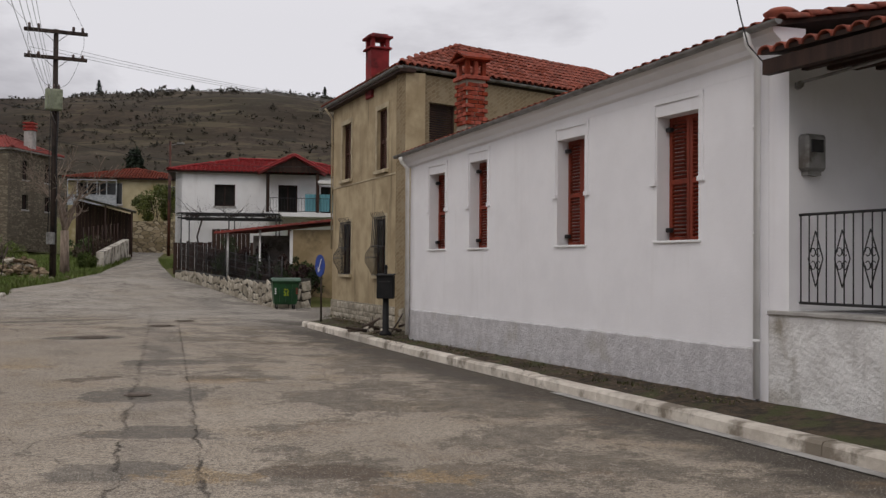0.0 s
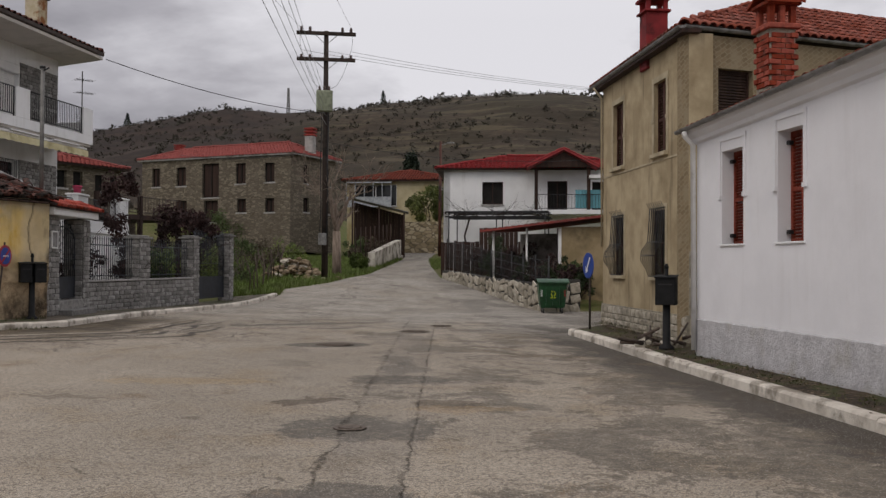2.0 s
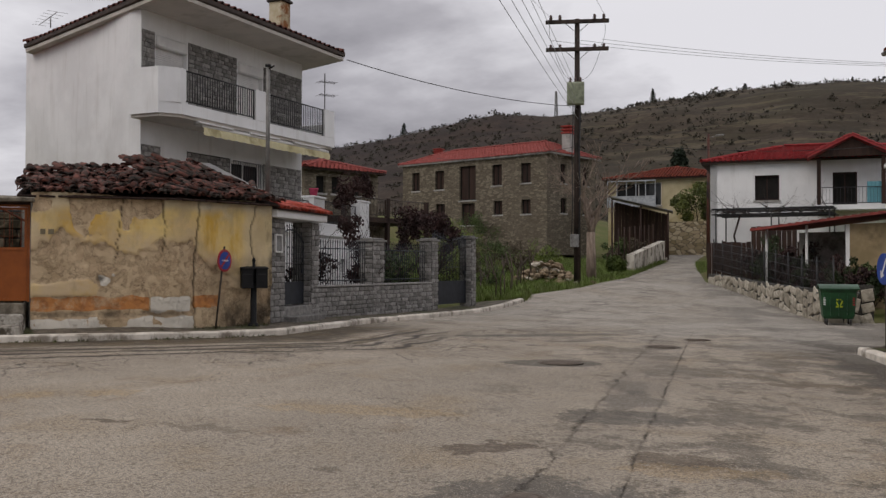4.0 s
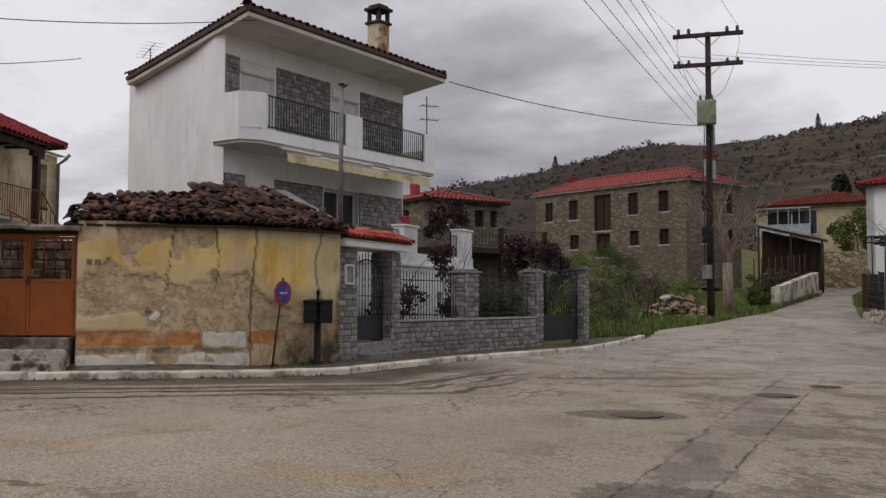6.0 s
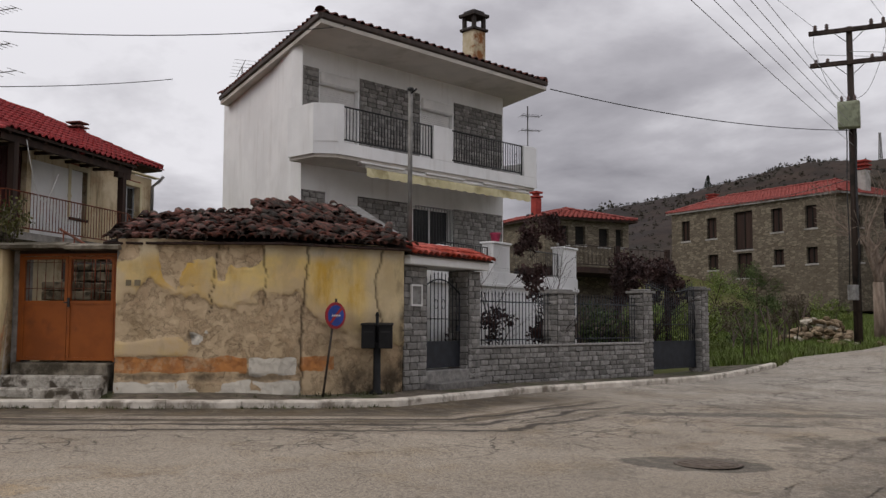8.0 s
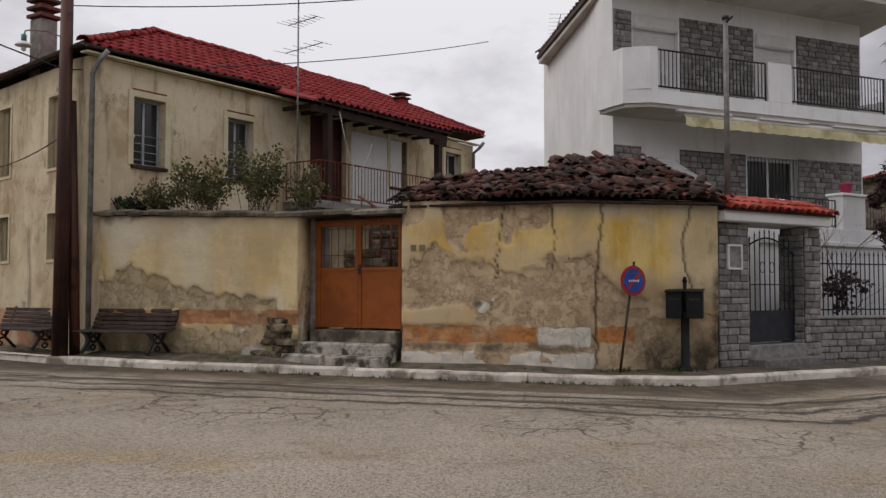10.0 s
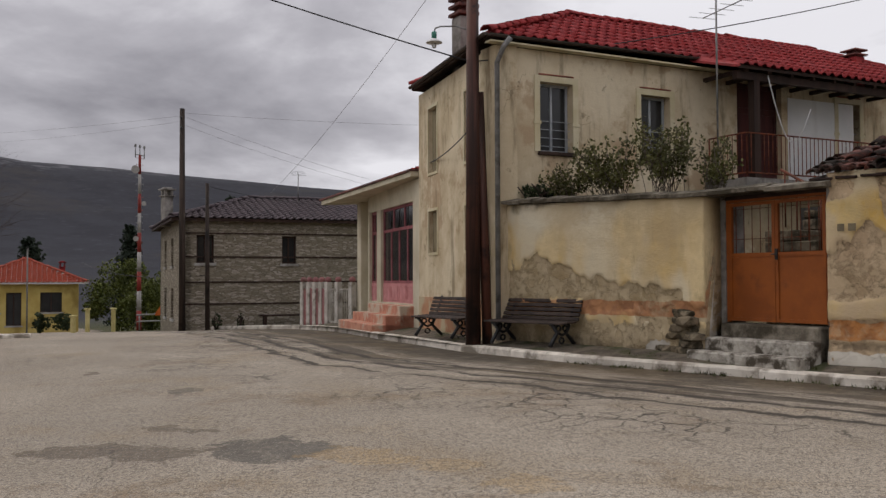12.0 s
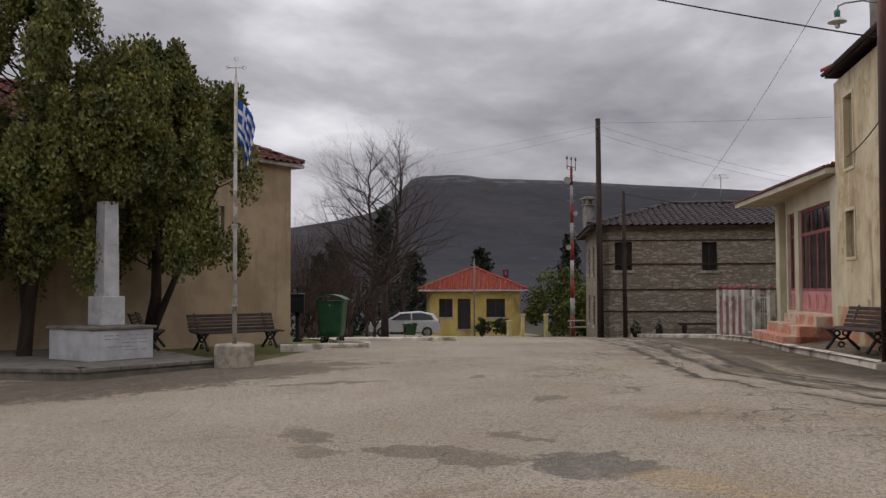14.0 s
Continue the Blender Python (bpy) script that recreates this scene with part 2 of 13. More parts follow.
kerb_paint = surf("kerb_paint", (0.68, 0.63, 0.55), (0.50, 0.45, 0.385), 3, 0.9, bump=0.012, bscale=25, stain=(0.22, 0.19, 0.15), sscale=1.9, slo=0.48, shi=0.64, vary=0.1)
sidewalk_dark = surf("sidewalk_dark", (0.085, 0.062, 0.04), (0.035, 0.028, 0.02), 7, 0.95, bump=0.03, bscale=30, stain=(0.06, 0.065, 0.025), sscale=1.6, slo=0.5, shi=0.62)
footway_dirty = surf("footway_dirty", (0.15, 0.125, 0.095), (0.08, 0.066, 0.05), 4, 0.95, bump=0.02, bscale=30, stain=(0.055, 0.06, 0.025), sscale=1.6, slo=0.5, shi=0.62)
gate_orange = surf("gate_orange", hx("93501f"), hx("7f431a"), 1.5, 0.5, bump=0.001, bscale=60, stain=hx("6d391c"), sscale=2.0, slo=0.55, shi=0.8)
stone_grey = surf("stone_grey", hx("8d8a86"), hx("73716e"), 9, 0.85, bump=0.012, bscale=30, vary=0.28)
mortar_dark = surf("mortar_dark", hx("4a4844"), hx("393733"), 12, 0.95, bump=0.006, bscale=60)
mortar_light = surf("mortar_light", hx("9c9688"), hx("827c70"), 6, 0.95, bump=0.01, bscale=50)
stone_pale = surf("stone_pale", hx("b2aa9a"), hx("8d8678"), 7, 0.9, bump=0.02, bscale=22, vary=0.25)
bin_green = surf("bin_green", hx("1f4c2c"), hx("183c23"), 4, 0.45, 0.4, bump=0.001, stain=hx("1a3a24"), sscale=3)
rubber = surf("rubber", (0.02, 0.02, 0.02), (0.03, 0.03, 0.03), 8, 0.8, bump=0.001)


# ---------- geometry helpers ----------
def V(*a):
    return Vector(a)


def obj(name, bm, mat, parent=None, m=None, label="", category="", group="", kind="", smooth=False):
    """Links a bmesh as one mesh object."""
    me = bpy.data.meshes.new(name)
    bm.to_mesh(me)
    bm.free()
    for one in mat if isinstance(mat, (list, tuple)) else (mat,):
        me.materials.append(one)
    if smooth:
        for p in me.polygons:
            p.use_smooth = True
    ob = new(name, me)
    if m is not None:
        ob.matrix_world = m
    if parent is not None:
        ob.parent = parent
        ob.matrix_parent_inverse = Matrix.Identity(4)
    return tagged(ob, label, category, group, kind)


def part(name, bm, mat, parent, label="", m=None, smooth=False):
    return obj(name, bm, mat, parent, m, label, smooth=smooth)


def thing(name, at, label, category, group="", kind=""):
    """An Empty at the base of a thing, for its parts. The parts' coordinates are local to it."""
    ob = new(name)
    ob.empty_display_size = 0.2
    ob.matrix_world = at
    return tagged(ob, label, category, group, kind)


def share(name, me, parent, m):
    ob = new(name, me)
    ob.parent = parent
    ob.matrix_basis = m
    return ob


def fr(a, b, z=0.0):
    """A frame at plan point a: x towards b, y to the left of it, z up."""
    x = Vector((b[0] - a[0], b[1] - a[1], 0)).normalized()
    y = Vector((0, 0, 1)).cross(x)
    return Matrix(((x.x, y.x, 0, a[0]), (x.y, y.y, 0, a[1]), (0, 0, 1, z), (0, 0, 0, 1)))


def dist(a, b):
    return math.hypot(b[0] - a[0], b[1] - a[1])


def BM():
    return bmesh.new()


def box(bm, x0, x1, y0, y1, z0, z1, mi=0, m=None):
    c = [(x, y, z) for z in (z0, z1) for y in (y0, y1) for x in (x0, x1)]
    vs = [bm.verts.new(m @ Vector(p) if m else p) for p in c]
    for q in ((0, 2, 3, 1), (4, 5, 7, 6), (0, 1, 5, 4), (2, 6, 7, 3), (0, 4, 6, 2), (1, 3, 7, 5)):
        f = bm.faces.new([vs[i] for i in q])
        f.material_index = mi
    return vs


def bbox(bm, x0, x1, y0, y1, z0, z1, r=0.01, mi=0, m=None):
    """A box with chamfered edges."""
    t = bmesh.new()
    box(t, x0, x1, y0, y1, z0, z1)
    bmesh.ops.recalc_face_normals(t, faces=t.faces)
    bmesh.ops.bevel(t, geom=list(t.edges), offset=min(r, abs(x1 - x0) * 0.4, abs(y1 - y0) * 0.4, abs(z1 - z0) * 0.4), segments=1, affect="EDGES")
    join(bm, t, mi, m)


def join(bm, t, mi=0, m=None):
    mp = {}
    for v in t.verts:
        mp[v] = bm.verts.new(m @ v.co if m else v.co)
    for f in t.faces:
        g = bm.faces.new([mp[v] for v in f.verts])
        g.material_index = mi
        g.smooth = f.smooth
    t.free()


def prism(bm, pts, z0, z1, mi=0):
    """An upright prism on plan points (counter-clockwise); z0, z1 are numbers or functions of x, y."""
    f0 = z0 if callable(z0) else (lambda x, y: z0)
    f1 = z1 if callable(z1) else (lambda x, y: z1)
    lo = [bm.verts.new((p[0], p[1], f0(p[0], p[1]))) for p in pts]
    hi = [bm.verts.new((p[0], p[1], f1(p[0], p[1]))) for p in pts]
    n = len(pts)
    fs = [bm.faces.new(hi), bm.faces.new(lo[::-1])]
    fs += [bm.faces.new((lo[i], lo[(i + 1) % n], hi[(i + 1) % n], hi[i])) for i in range(n)]
    for f in fs:
        f.material_index = mi


def rod(bm, a, b, r, r2=None, n=6, mi=0, cap=True):
    """A tapered round bar from a to b."""
    a, b = Vector(a), Vector(b)
    r2 = r if r2 is None else r2
    d = (b - a).normalized()
    s = d.orthogonal().normalized()
    t = d.cross(s)
    ring = []
    for p, q in ((a, r), (b, r2)):
        ring.append([bm.verts.new(p + q * (math.cos(2 * math.pi * i / n) * s + math.sin(2 * math.pi * i / n) * t)) for i in range(n)])
    for i in range(n):
        f = bm.faces.new((ring[0][i], ring[0][(i + 1) % n], ring[1][(i + 1) % n], ring[1][i]))
        f.smooth, f.material_index = True, mi
    if cap:
        bm.faces.new(ring[0][::-1]).material_index = mi
        bm.faces.new(ring[1]).material_index = mi


def pipe(bm, pts, r, n=6, mi=0):
    """A bent round bar through points, as one tube."""
    P = [Vector(p) for p in pts]
    s = (P[1] - P[0]).orthogonal().normalized()
    rings = []
    for i, p in enumerate(P):
        d = (P[min(i + 1, len(P) - 1)] - P[max(i - 1, 0)]).normalized()
        s = s - d * s.dot(d)
        s = s.normalized() if s.length > 1e-6 else d.orthogonal().normalized()
        t = d.cross(s)
        rings.append([bm.verts.new(p + r * (math.cos(2 * math.pi * j / n) * s + math.sin(2 * math.pi * j / n) * t)) for j in range(n)])
    for a, b in zip(rings, rings[1:]):
        for j in range(n):
            f = bm.faces.new((a[j], a[(j + 1) % n], b[(j + 1) % n], b[j]))
            f.smooth, f.material_index = True, mi
    bm.faces.new(rings[0][::-1]).material_index = mi
    bm.faces.new(rings[-1]).material_index = mi


def lathe(bm, prof, n=16, mi=0, at=(0, 0, 0)):
    """A turned form from (radius, height) pairs."""
    rings = []
    for r, z in prof:
        rings.append([bm.verts.new((at[0] + r * math.cos(2 * math.pi * i / n), at[1] + r * math.sin(2 * math.pi * i / n), at[2] + z)) for i in range(n)])
    for a, b in zip(rings, rings[1:]):
        for i in range(n):
            f = bm.faces.new((a[i], a[(i + 1) % n], b[(i + 1) % n], b[i]))
            f.smooth, f.material_index = True, mi
    bm.faces.new(rings[0][::-1]).material_index = mi
    bm.faces.new(rings[-1]).material_index = mi


def wall(bm, L, z0, z1, th, holes=(), mi=0, s0=0.0):
    """An upright wall along x from s0 to L, outer face at y = 0, with through openings (x0, x1, za, zb)."""
    xs = sorted({s0, L, *(h[i] for h in holes for i in (0, 1))})
    zs = sorted({z0, z1, *(h[i] for h in holes for i in (2, 3))})
    cache = {}

    def vert(x, y, z):
        k = (round(x, 4), y, round(z, 4))
        if k not in cache:
            cache[k] = bm.verts.new((x, y, z))
        return cache[k]

    def quad(*p):
        f = bm.faces.new([vert(*q) for q in p])
        f.material_index = mi

    def solid(i, j):
        if not (0 <= i < len(xs) - 1 and 0 <= j < len(zs) - 1):
            return False
        cx, cz = (xs[i] + xs[i + 1]) / 2, (zs[j] + zs[j + 1]) / 2
        return not any(h[0] < cx < h[1] and h[2] < cz < h[3] for h in holes)

    for i in range(len(xs) - 1):
        for j in range(len(zs) - 1):
            if not solid(i, j):
                continue
            a, b, c, d = xs[i], xs[i + 1], zs[j], zs[j + 1]
            quad((a, 0, d), (b, 0, d), (b, 0, c), (a, 0, c))
            quad((a, -th, c), (b, -th, c), (b, -th, d), (a, -th, d))
            if not solid(i - 1, j):
                quad((a, 0, c), (a, -th, c), (a, -th, d), (a, 0, d))
            if not solid(i + 1, j):
                quad((b, -th, c), (b, 0, c), (b, 0, d), (b, -th, d))
            if not solid(i, j - 1):
                quad((a, 0, c), (b, 0, c), (b, -th, c), (a, -th, c))
            if not solid(i, j + 1):
                quad((a, -th, d), (b, -th, d), (b, 0, d), (a, 0, d))


def framing(bm, x0, x1, z0, z1, y0, y1, w, mi=0):
    """Four bars round an opening."""
    box(bm, x0, x1, y0, y1, z0, z0 + w, mi)
    box(bm, x0, x1, y0, y1, z1 - w, z1, mi)
    box(bm, x0, x0 + w, y0, y1, z0 + w, z1 - w, mi)
    box(bm, x1 - w, x1, y0, y1, z0 + w, z1 - w, mi)


def inside(poly, x, y):
    c = False
    for i in range(len(poly)):
        (xa, ya), (xb, yb) = poly[i], poly[i - 1]
        if (ya > y) != (yb > y) and x < (xb - xa) * (y - ya) / (yb - ya) + xa:
            c = not c
    return c


# ---------- tiles ----------
def barrel_tile(name, mat, r=0.1, length=0.42, n=5, t=0.014):
    """A half-round clay tile, narrower at one end; x across, y up the slope."""
    bm = BM()
    rings = []
    for y, k in ((0.0, 1.0), (length, 0.82)):
        for rr in (r * k, r * k - t):
            rings.append([bm.verts.new((rr * math.cos(math.pi * i / n), y, rr * math.sin(math.pi * i / n) * 0.85)) for i in range(n + 1)])
    o0, i0, o1, i1 = rings
    for i in range(n):
        bm.faces.new((o0[i], o1[i], o1[i + 1], o0[i + 1])).smooth = True
        bm.faces.new((i0[i], i0[i + 1], i1[i + 1], i1[i])).smooth = True
        bm.faces.new((o0[i], o0[i + 1], i0[i + 1], i0[i]))
    bm.faces.new((o0[0], i0[0], i1[0], o1[0]))
    bm.faces.new((o0[n], o1[n], i1[n], i0[n]))
    me = bpy.data.meshes.new(name)
    bm.to_mesh(me)
    bm.free()
    me.materials.append(mat)
    return me


def roman_tile(name, mat, w=0.26, length=0.38, hgt=0.05, t=0.022):
    """An interlocking tile: a flat pan and a round roll."""
    bm = BM()
    prof = [(-0.5, 0.0), (-0.12, 0.0), (-0.02, 0.55), (0.14, 1.0), (0.30, 0.9), (0.44, 0.4), (0.52, 0.0)]
    lo, hi, up = [], [], []
    for u, h in prof:
        hi.append(bm.verts.new((u * w, 0.0, h * hgt + t)))
        lo.append(bm.verts.new((u * w, 0.0, h * hgt)))
        up.append(bm.verts.new((u * w, length, h * hgt)))
    for i in range(len(prof) - 1):
        bm.faces.new((hi[i], hi[i + 1], up[i + 1], up[i])).smooth = True
        bm.faces.new((lo[i], lo[i + 1], hi[i + 1], hi[i]))
    bm.faces.new((lo[0], hi[0], up[0]))
    bm.faces.new((hi[-1], lo[-1], up[-1]))
    me = bpy.data.meshes.new(name)
    bm.to_mesh(me)
    bm.free()
    me.materials.append(mat)
    return me


def joined(name, me, mats, parent, label="", kind="stuff"):
    """Many copies of one small mesh, joined."""
    v0 = np.array([v.co[:] for v in me.vertices])
    f0 = [tuple(p.vertices) for p in me.polygons]
    vs, fs = [], []
    for m in mats:
        a = np.array(m)
        k = sum(len(x) for x in vs)
        vs.append(v0 @ a[:3, :3].T + a[:3, 3])
        fs += [tuple(i + k for i in f) for f in f0]
    if not vs:
        return None
    out = bpy.data.meshes.new(name)
    out.from_pydata(np.concatenate(vs).tolist(), [], fs)
    out.update()
    for mt in me.materials:
        out.materials.append(mt)
    out.polygons.foreach_set("use_smooth", [p.use_smooth for p in me.polygons] * len(mats))
    ob = new(name, out)
    ob.parent = parent
    return tagged(ob, label, kind=kind)


LATE = []  # tile and stone pieces, laid at the end of the file


def tile_slope(roof, pts, me, w, length, limit=0, near=(0, 0, 0), jit=0.0, seed=1, lift=0.02, margin=0.02, name="tile"):
    """Courses of tiles on a plane given by its corner points; the first two are the eave, from left to right seen from outside."""
    P = [Vector(p) for p in pts]
    u = (P[1] - P[0]).normalized()
    n = (P[1] - P[0]).cross(P[2] - P[0]).normalized()
    if n.z < 0:
        n = -n
    v = n.cross(u).normalized()
    if v.z < 0:
        v = -v
    poly = [((p - P[0]).dot(u), (p - P[0]).dot(v)) for p in P]
    rnd = random.Random(seed)
    top = max(q[1] for q in poly)
    xs = [q[0] for q in poly]
    rows = int(top / length) + 2
    mats = []
    for j in range(0, rows):
        y = j * length - 0.05
        x = min(xs) + w / 2
        while x < max(xs):
            if inside(poly, x, max(y + length * 0.45, 0.02)):
                yy = y + rnd.uniform(-jit, jit) * 0.6
                p = P[0] + u * (x + rnd.uniform(-jit, jit) * 0.3) + v * yy + n * (lift + abs(rnd.gauss(0, jit * 0.3)))
                tilt = rnd.gauss(0, jit * 2.0)
                r = Matrix((u, v, n)).transposed().to_4x4()
                rot = Euler((radians(-2.2) + rnd.gauss(0, jit * 0.7), rnd.gauss(0, jit), tilt)).to_matrix().to_4x4()
                mats.append(Matrix.Translation(p) @ r @ rot)
            x += w
    mats.sort(key=lambda m: (m.translation - Vector(near)).length_squared)
    LATE.append((name, me, roof, mats, limit))


def ridge_tiles(roof, a, b, me, length=0.36, limit=0, jit=0.01, seed=2):
    a, b = Vector(a), Vector(b)
    v = (b - a).normalized()
    u = v.cross(Vector((0, 0, 1))).normalized()
    n = u.cross(v).normalized()
    rnd = random.Random(seed)
    mats = []
    for i in range(int((b - a).length / length)):
        p = a + v * (i * length) + Vector((rnd.gauss(0, jit), rnd.gauss(0, jit), rnd.gauss(0, jit)))
        mats.append(Matrix.Translation(p) @ Matrix((u, v, n)).transposed().to_4x4())
    LATE.append(("ridge_tile", me, roof, mats, limit))


def deck(bm, pts, t=0.08, mi=0):
    """A sloping slab of that thickness, under its top points."""
    P = [Vector(p) for p in pts]
    hi = [bm.verts.new(p) for p in P]
    lo = [bm.verts.new(p - Vector((0, 0, t))) for p in P]
    n = len(P)
    for f in [bm.faces.new(hi), bm.faces.new(lo[::-1])] + [bm.faces.new((lo[i], lo[(i + 1) % n], hi[(i + 1) % n], hi[i])) for i in range(n)]:
        f.material_index = mi


# ---------- the lie of the land ----------
def ease(a, b, v):
    u = min(max((v - a) / (b - a), 0.0), 1.0)
    return u * u * (3 - 2 * u)


def ramp_up(v, w):
    return 0.5 * (v + math.sqrt(v * v + w * w))


def gz(x, y):
    """Height of the road's surface: it rises gently to the old houses, climbs towards the hill and falls away past the square."""
    base = 0.03 + 0.021 * (ramp_up(-x - 3, 1.0) - ramp_up(-x - 20, 1.0)) * (1 - 0.65 * ease(18, 36, y))
    d = (x + 0.5) * -0.378 + (y - 5.5) * 0.926
    up = 0.078 * ramp_up(d - 32.5, 2) - 0.019 * ramp_up(d - 43, 4)
    e = (x + 5) * -0.7 + (y - 15.5) * -0.714
    dn = 0.05 * (ramp_up(e - 25, 6) - 0.35) * ease(5, 25, e) - 0.03 * ramp_up(e - 75, 10)
    return base + up - dn


def interp(x, xs, ys):
    return float(np.interp(x, xs, ys))


def land(x, y):
    """Ground with banks and hills."""
    z = gz(min(max(x, -120), 60), min(max(y, -90), 110)) - 0.06
    # the bank on which the stone house stands
    bx, by = x + 24.5, y - 37.0
    along, off = bx * -0.45 + by * 0.89, bx * -0.89 - by * 0.45
    z += 3.0 * ease(0.5, 17, off + 0.2 * (along - 6)) * ease(-9, 6, along) * (1 - ease(70, 120, along))
    r, az = math.hypot(x + 1, y - 6), math.degrees(math.atan2(-(x + 1), y - 6))
    # the near hill
    if -60 < az < 75 and r > 90:
        el = interp(az, [-60, -30, 0, 12.5, 16, 18, 22, 25, 27, 29.5, 31.5, 33.5, 35, 37, 39, 41.5, 44, 49, 54, 62, 75], [4, 7, 9.2, 9.6, 10.0, 10.05, 9.75, 9.4, 9.1, 8.75, 8.6, 8.8, 8.85, 8.45, 7.95, 7.3, 6.75, 5.8, 4.2, 1.6, 0.2])
        top = 1.7 + 620 * math.tan(radians(el))
        k = ease(95, 640, r)
        k = 0.28 * k + 0.72 * k ** 1.5
        bumps = noise.noise((x * 0.012, y * 0.012, 3.1)) * 7 + noise.noise((x * 0.035, y * 0.035, 1.7)) * 2.2
        z = z * (1 - k) + k * top * (1 - 0.55 * ease(640, 1500, r)) + bumps * min(1, k * 2.2) * (1 - 0.85 * ease(500, 620, r))
    # the far table mountain
    elif r > 250 and not -60 < az < 75:
        a = az % 360
        el = interp(a, [75, 95, 108, 112, 115, 119, 122, 126, 130.5, 131.5, 132.5, 134.7, 135.3, 136.3, 137.4, 139.5, 142.3, 146, 150, 165, 200, 300], [1.0, 4.2, 5.0, 5.25, 5.45, 5.78, 6.0, 6.3, 6.5, 6.66, 6.72, 6.62, 6.2, 5.2, 4.5, 4.05, 3.6, 3.1, 2.7, 2.4, 2, 2])
        top = 1.7 + 2300 * math.tan(radians(el))
        k = ease(500, 2300, r)
        k = 0.25 * k + 0.75 * k ** 2.1
        z = z * (1 - k) + top * k + (noise.noise((x * 0.004, y * 0.004, 9.0)) * 12 + abs(noise.noise((x * 0.009, y * 0.009, 2.0))) * 8 - 6) * k * (1 - 0.95 * ease(1850, 2250, r))
    return z


def grass_mat():
    k = Mat("grass_and_soil", 0.95, 0.15)
    n1 = k.noise(0.35, 8, 0.6)
    col = k.mix(k.step(n1, 0.4, 0.62), hx("5e5a38"), hx("4c5426"))
    col = k.mix(k.step(k.noise(2.2, 6, 0.65), 0.5, 0.7), col, hx("6e6048"))
    col = k.mix(k.step(k.noise(9.0, 4, 0.6), 0.45, 0.75), col, hx("46542a"))
    # far off: scrub and bare limestone terraces
    d = k.n.new("ShaderNodeVectorMath")
    d.operation = "LENGTH"
    k.link(k.pos.outputs["Position"], d.inputs[0])
    far = k.step(d.outputs["Value"], 100, 190)
    w = k.warp(0.02, 40.0)
    rock = k.mix(k.step(k.noise(0.03, 9, 0.68, vec=w, stretch=(1, 1, 3.2)), 0.40, 0.62), hx("574b3c"), hx("40372b"))
    rock = k.mix(k.step(k.noise(0.11, 6, 0.7, stretch=(1, 1, 5.0)), 0.58, 0.70), rock, hx("6e685b"))
    rock = k.mix(k.step(k.noise(0.055, 7, 0.7), 0.53, 0.62), rock, hx("302e20"))
    rock = k.mix(k.math("MULTIPLY", k.step(k.noise(0.22, 8, 0.75), 0.5, 0.62), 0.75), rock, hx("2e2a1f"))
    rock = k.mix(k.math("MULTIPLY", k.step(k.noise(0.5, 6, 0.75, stretch=(1, 1, 2.5)), 0.56, 0.68), 0.5), rock, hx("857c6b"))
    rock = k.mix(k.math("MULTIPLY", k.step(k.noise(0.012, 6, 0.6), 0.5, 0.62), 0.6), rock, hx("3d3a24"))
    rock = k.mix(0.52, rock, (0.02, 0.014, 0.009))
    terrace = k.step(k.noise(0.06, 6, 0.66, vec=k.warp(0.03, 9.0), stretch=(0.3, 0.3, 3.8)), 0.53, 0.58)
    rock = k.mix(k.math("MULTIPLY", terrace, 0.5), rock, hx("5a5240"))
    low = k.step(k.noise(0.045, 7, 0.72, stretch=(0.5, 0.5, 3.0)), 0.50, 0.58)
    rock = k.mix(k.math("MULTIPLY", low, 0.7), rock, hx("2c261a"))
    col = k.mix(far, col, rock)
    # mountain woods; the distance's bluish haze is mixed into these colours
    hazy_wood = k.mix(k.step(k.noise(0.012, 9, 0.7), 0.4, 0.62), hx("2b2c33"), hx("22232a"))
    hazy_wood = k.mix(k.step(k.noise(0.05, 5, 0.7, stretch=(1, 1, 3)), 0.56, 0.70), hazy_wood, hx("393941"))
    hazy_wood = k.mix(k.math("MULTIPLY", k.step(k.noise(0.004, 8, 0.7, stretch=(1, 1, 2.5)), 0.5, 0.62), 0.6), hazy_wood, hx("35312f"))
    # pale broken cliffs under the table's rim
    hz_ = k.n.new("ShaderNodeSeparateXYZ")
    k.link(k.pos.outputs["Position"], hz_.inputs[0])
    cliff = k.math("MULTIPLY", k.step(k.math("ADD", hz_.outputs["Z"], k.math("MULTIPLY", k.noise(0.006, 6, 0.6), 60)), 238, 256), k.step(k.noise(0.02, 7, 0.7, stretch=(1, 1, 0.4)), 0.47, 0.62))
    hazy_wood = k.mix(k.math("MULTIPLY", cliff, 0.7), hazy_wood, hx("5b5a5e"))
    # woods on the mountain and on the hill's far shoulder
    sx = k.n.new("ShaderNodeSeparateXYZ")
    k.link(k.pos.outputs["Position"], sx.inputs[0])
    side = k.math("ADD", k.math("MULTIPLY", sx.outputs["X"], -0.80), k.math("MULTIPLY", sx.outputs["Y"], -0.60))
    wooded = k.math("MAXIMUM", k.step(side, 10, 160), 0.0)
    hump = k.math("SUBTRACT", k.math("MULTIPLY", sx.outputs["X"], -1.0), k.math("MULTIPLY", sx.outputs["Y"], 0.62))
    hump = k.math("MULTIPLY", k.step(k.math("ADD", hump, k.math("MULTIPLY", k.noise(0.02, 5), 60)), -10, 50), k.step(d.outputs["Value"], 230, 380))
    col = k.mix(k.math("MULTIPLY", hump, 0.85), col, k.mix(k.step(k.noise(0.06, 8, 0.72), 0.4, 0.6), hx("372b25"), hx("231c18")))
    col = k.mix(wooded, col, hazy_wood)
    k.color(col)
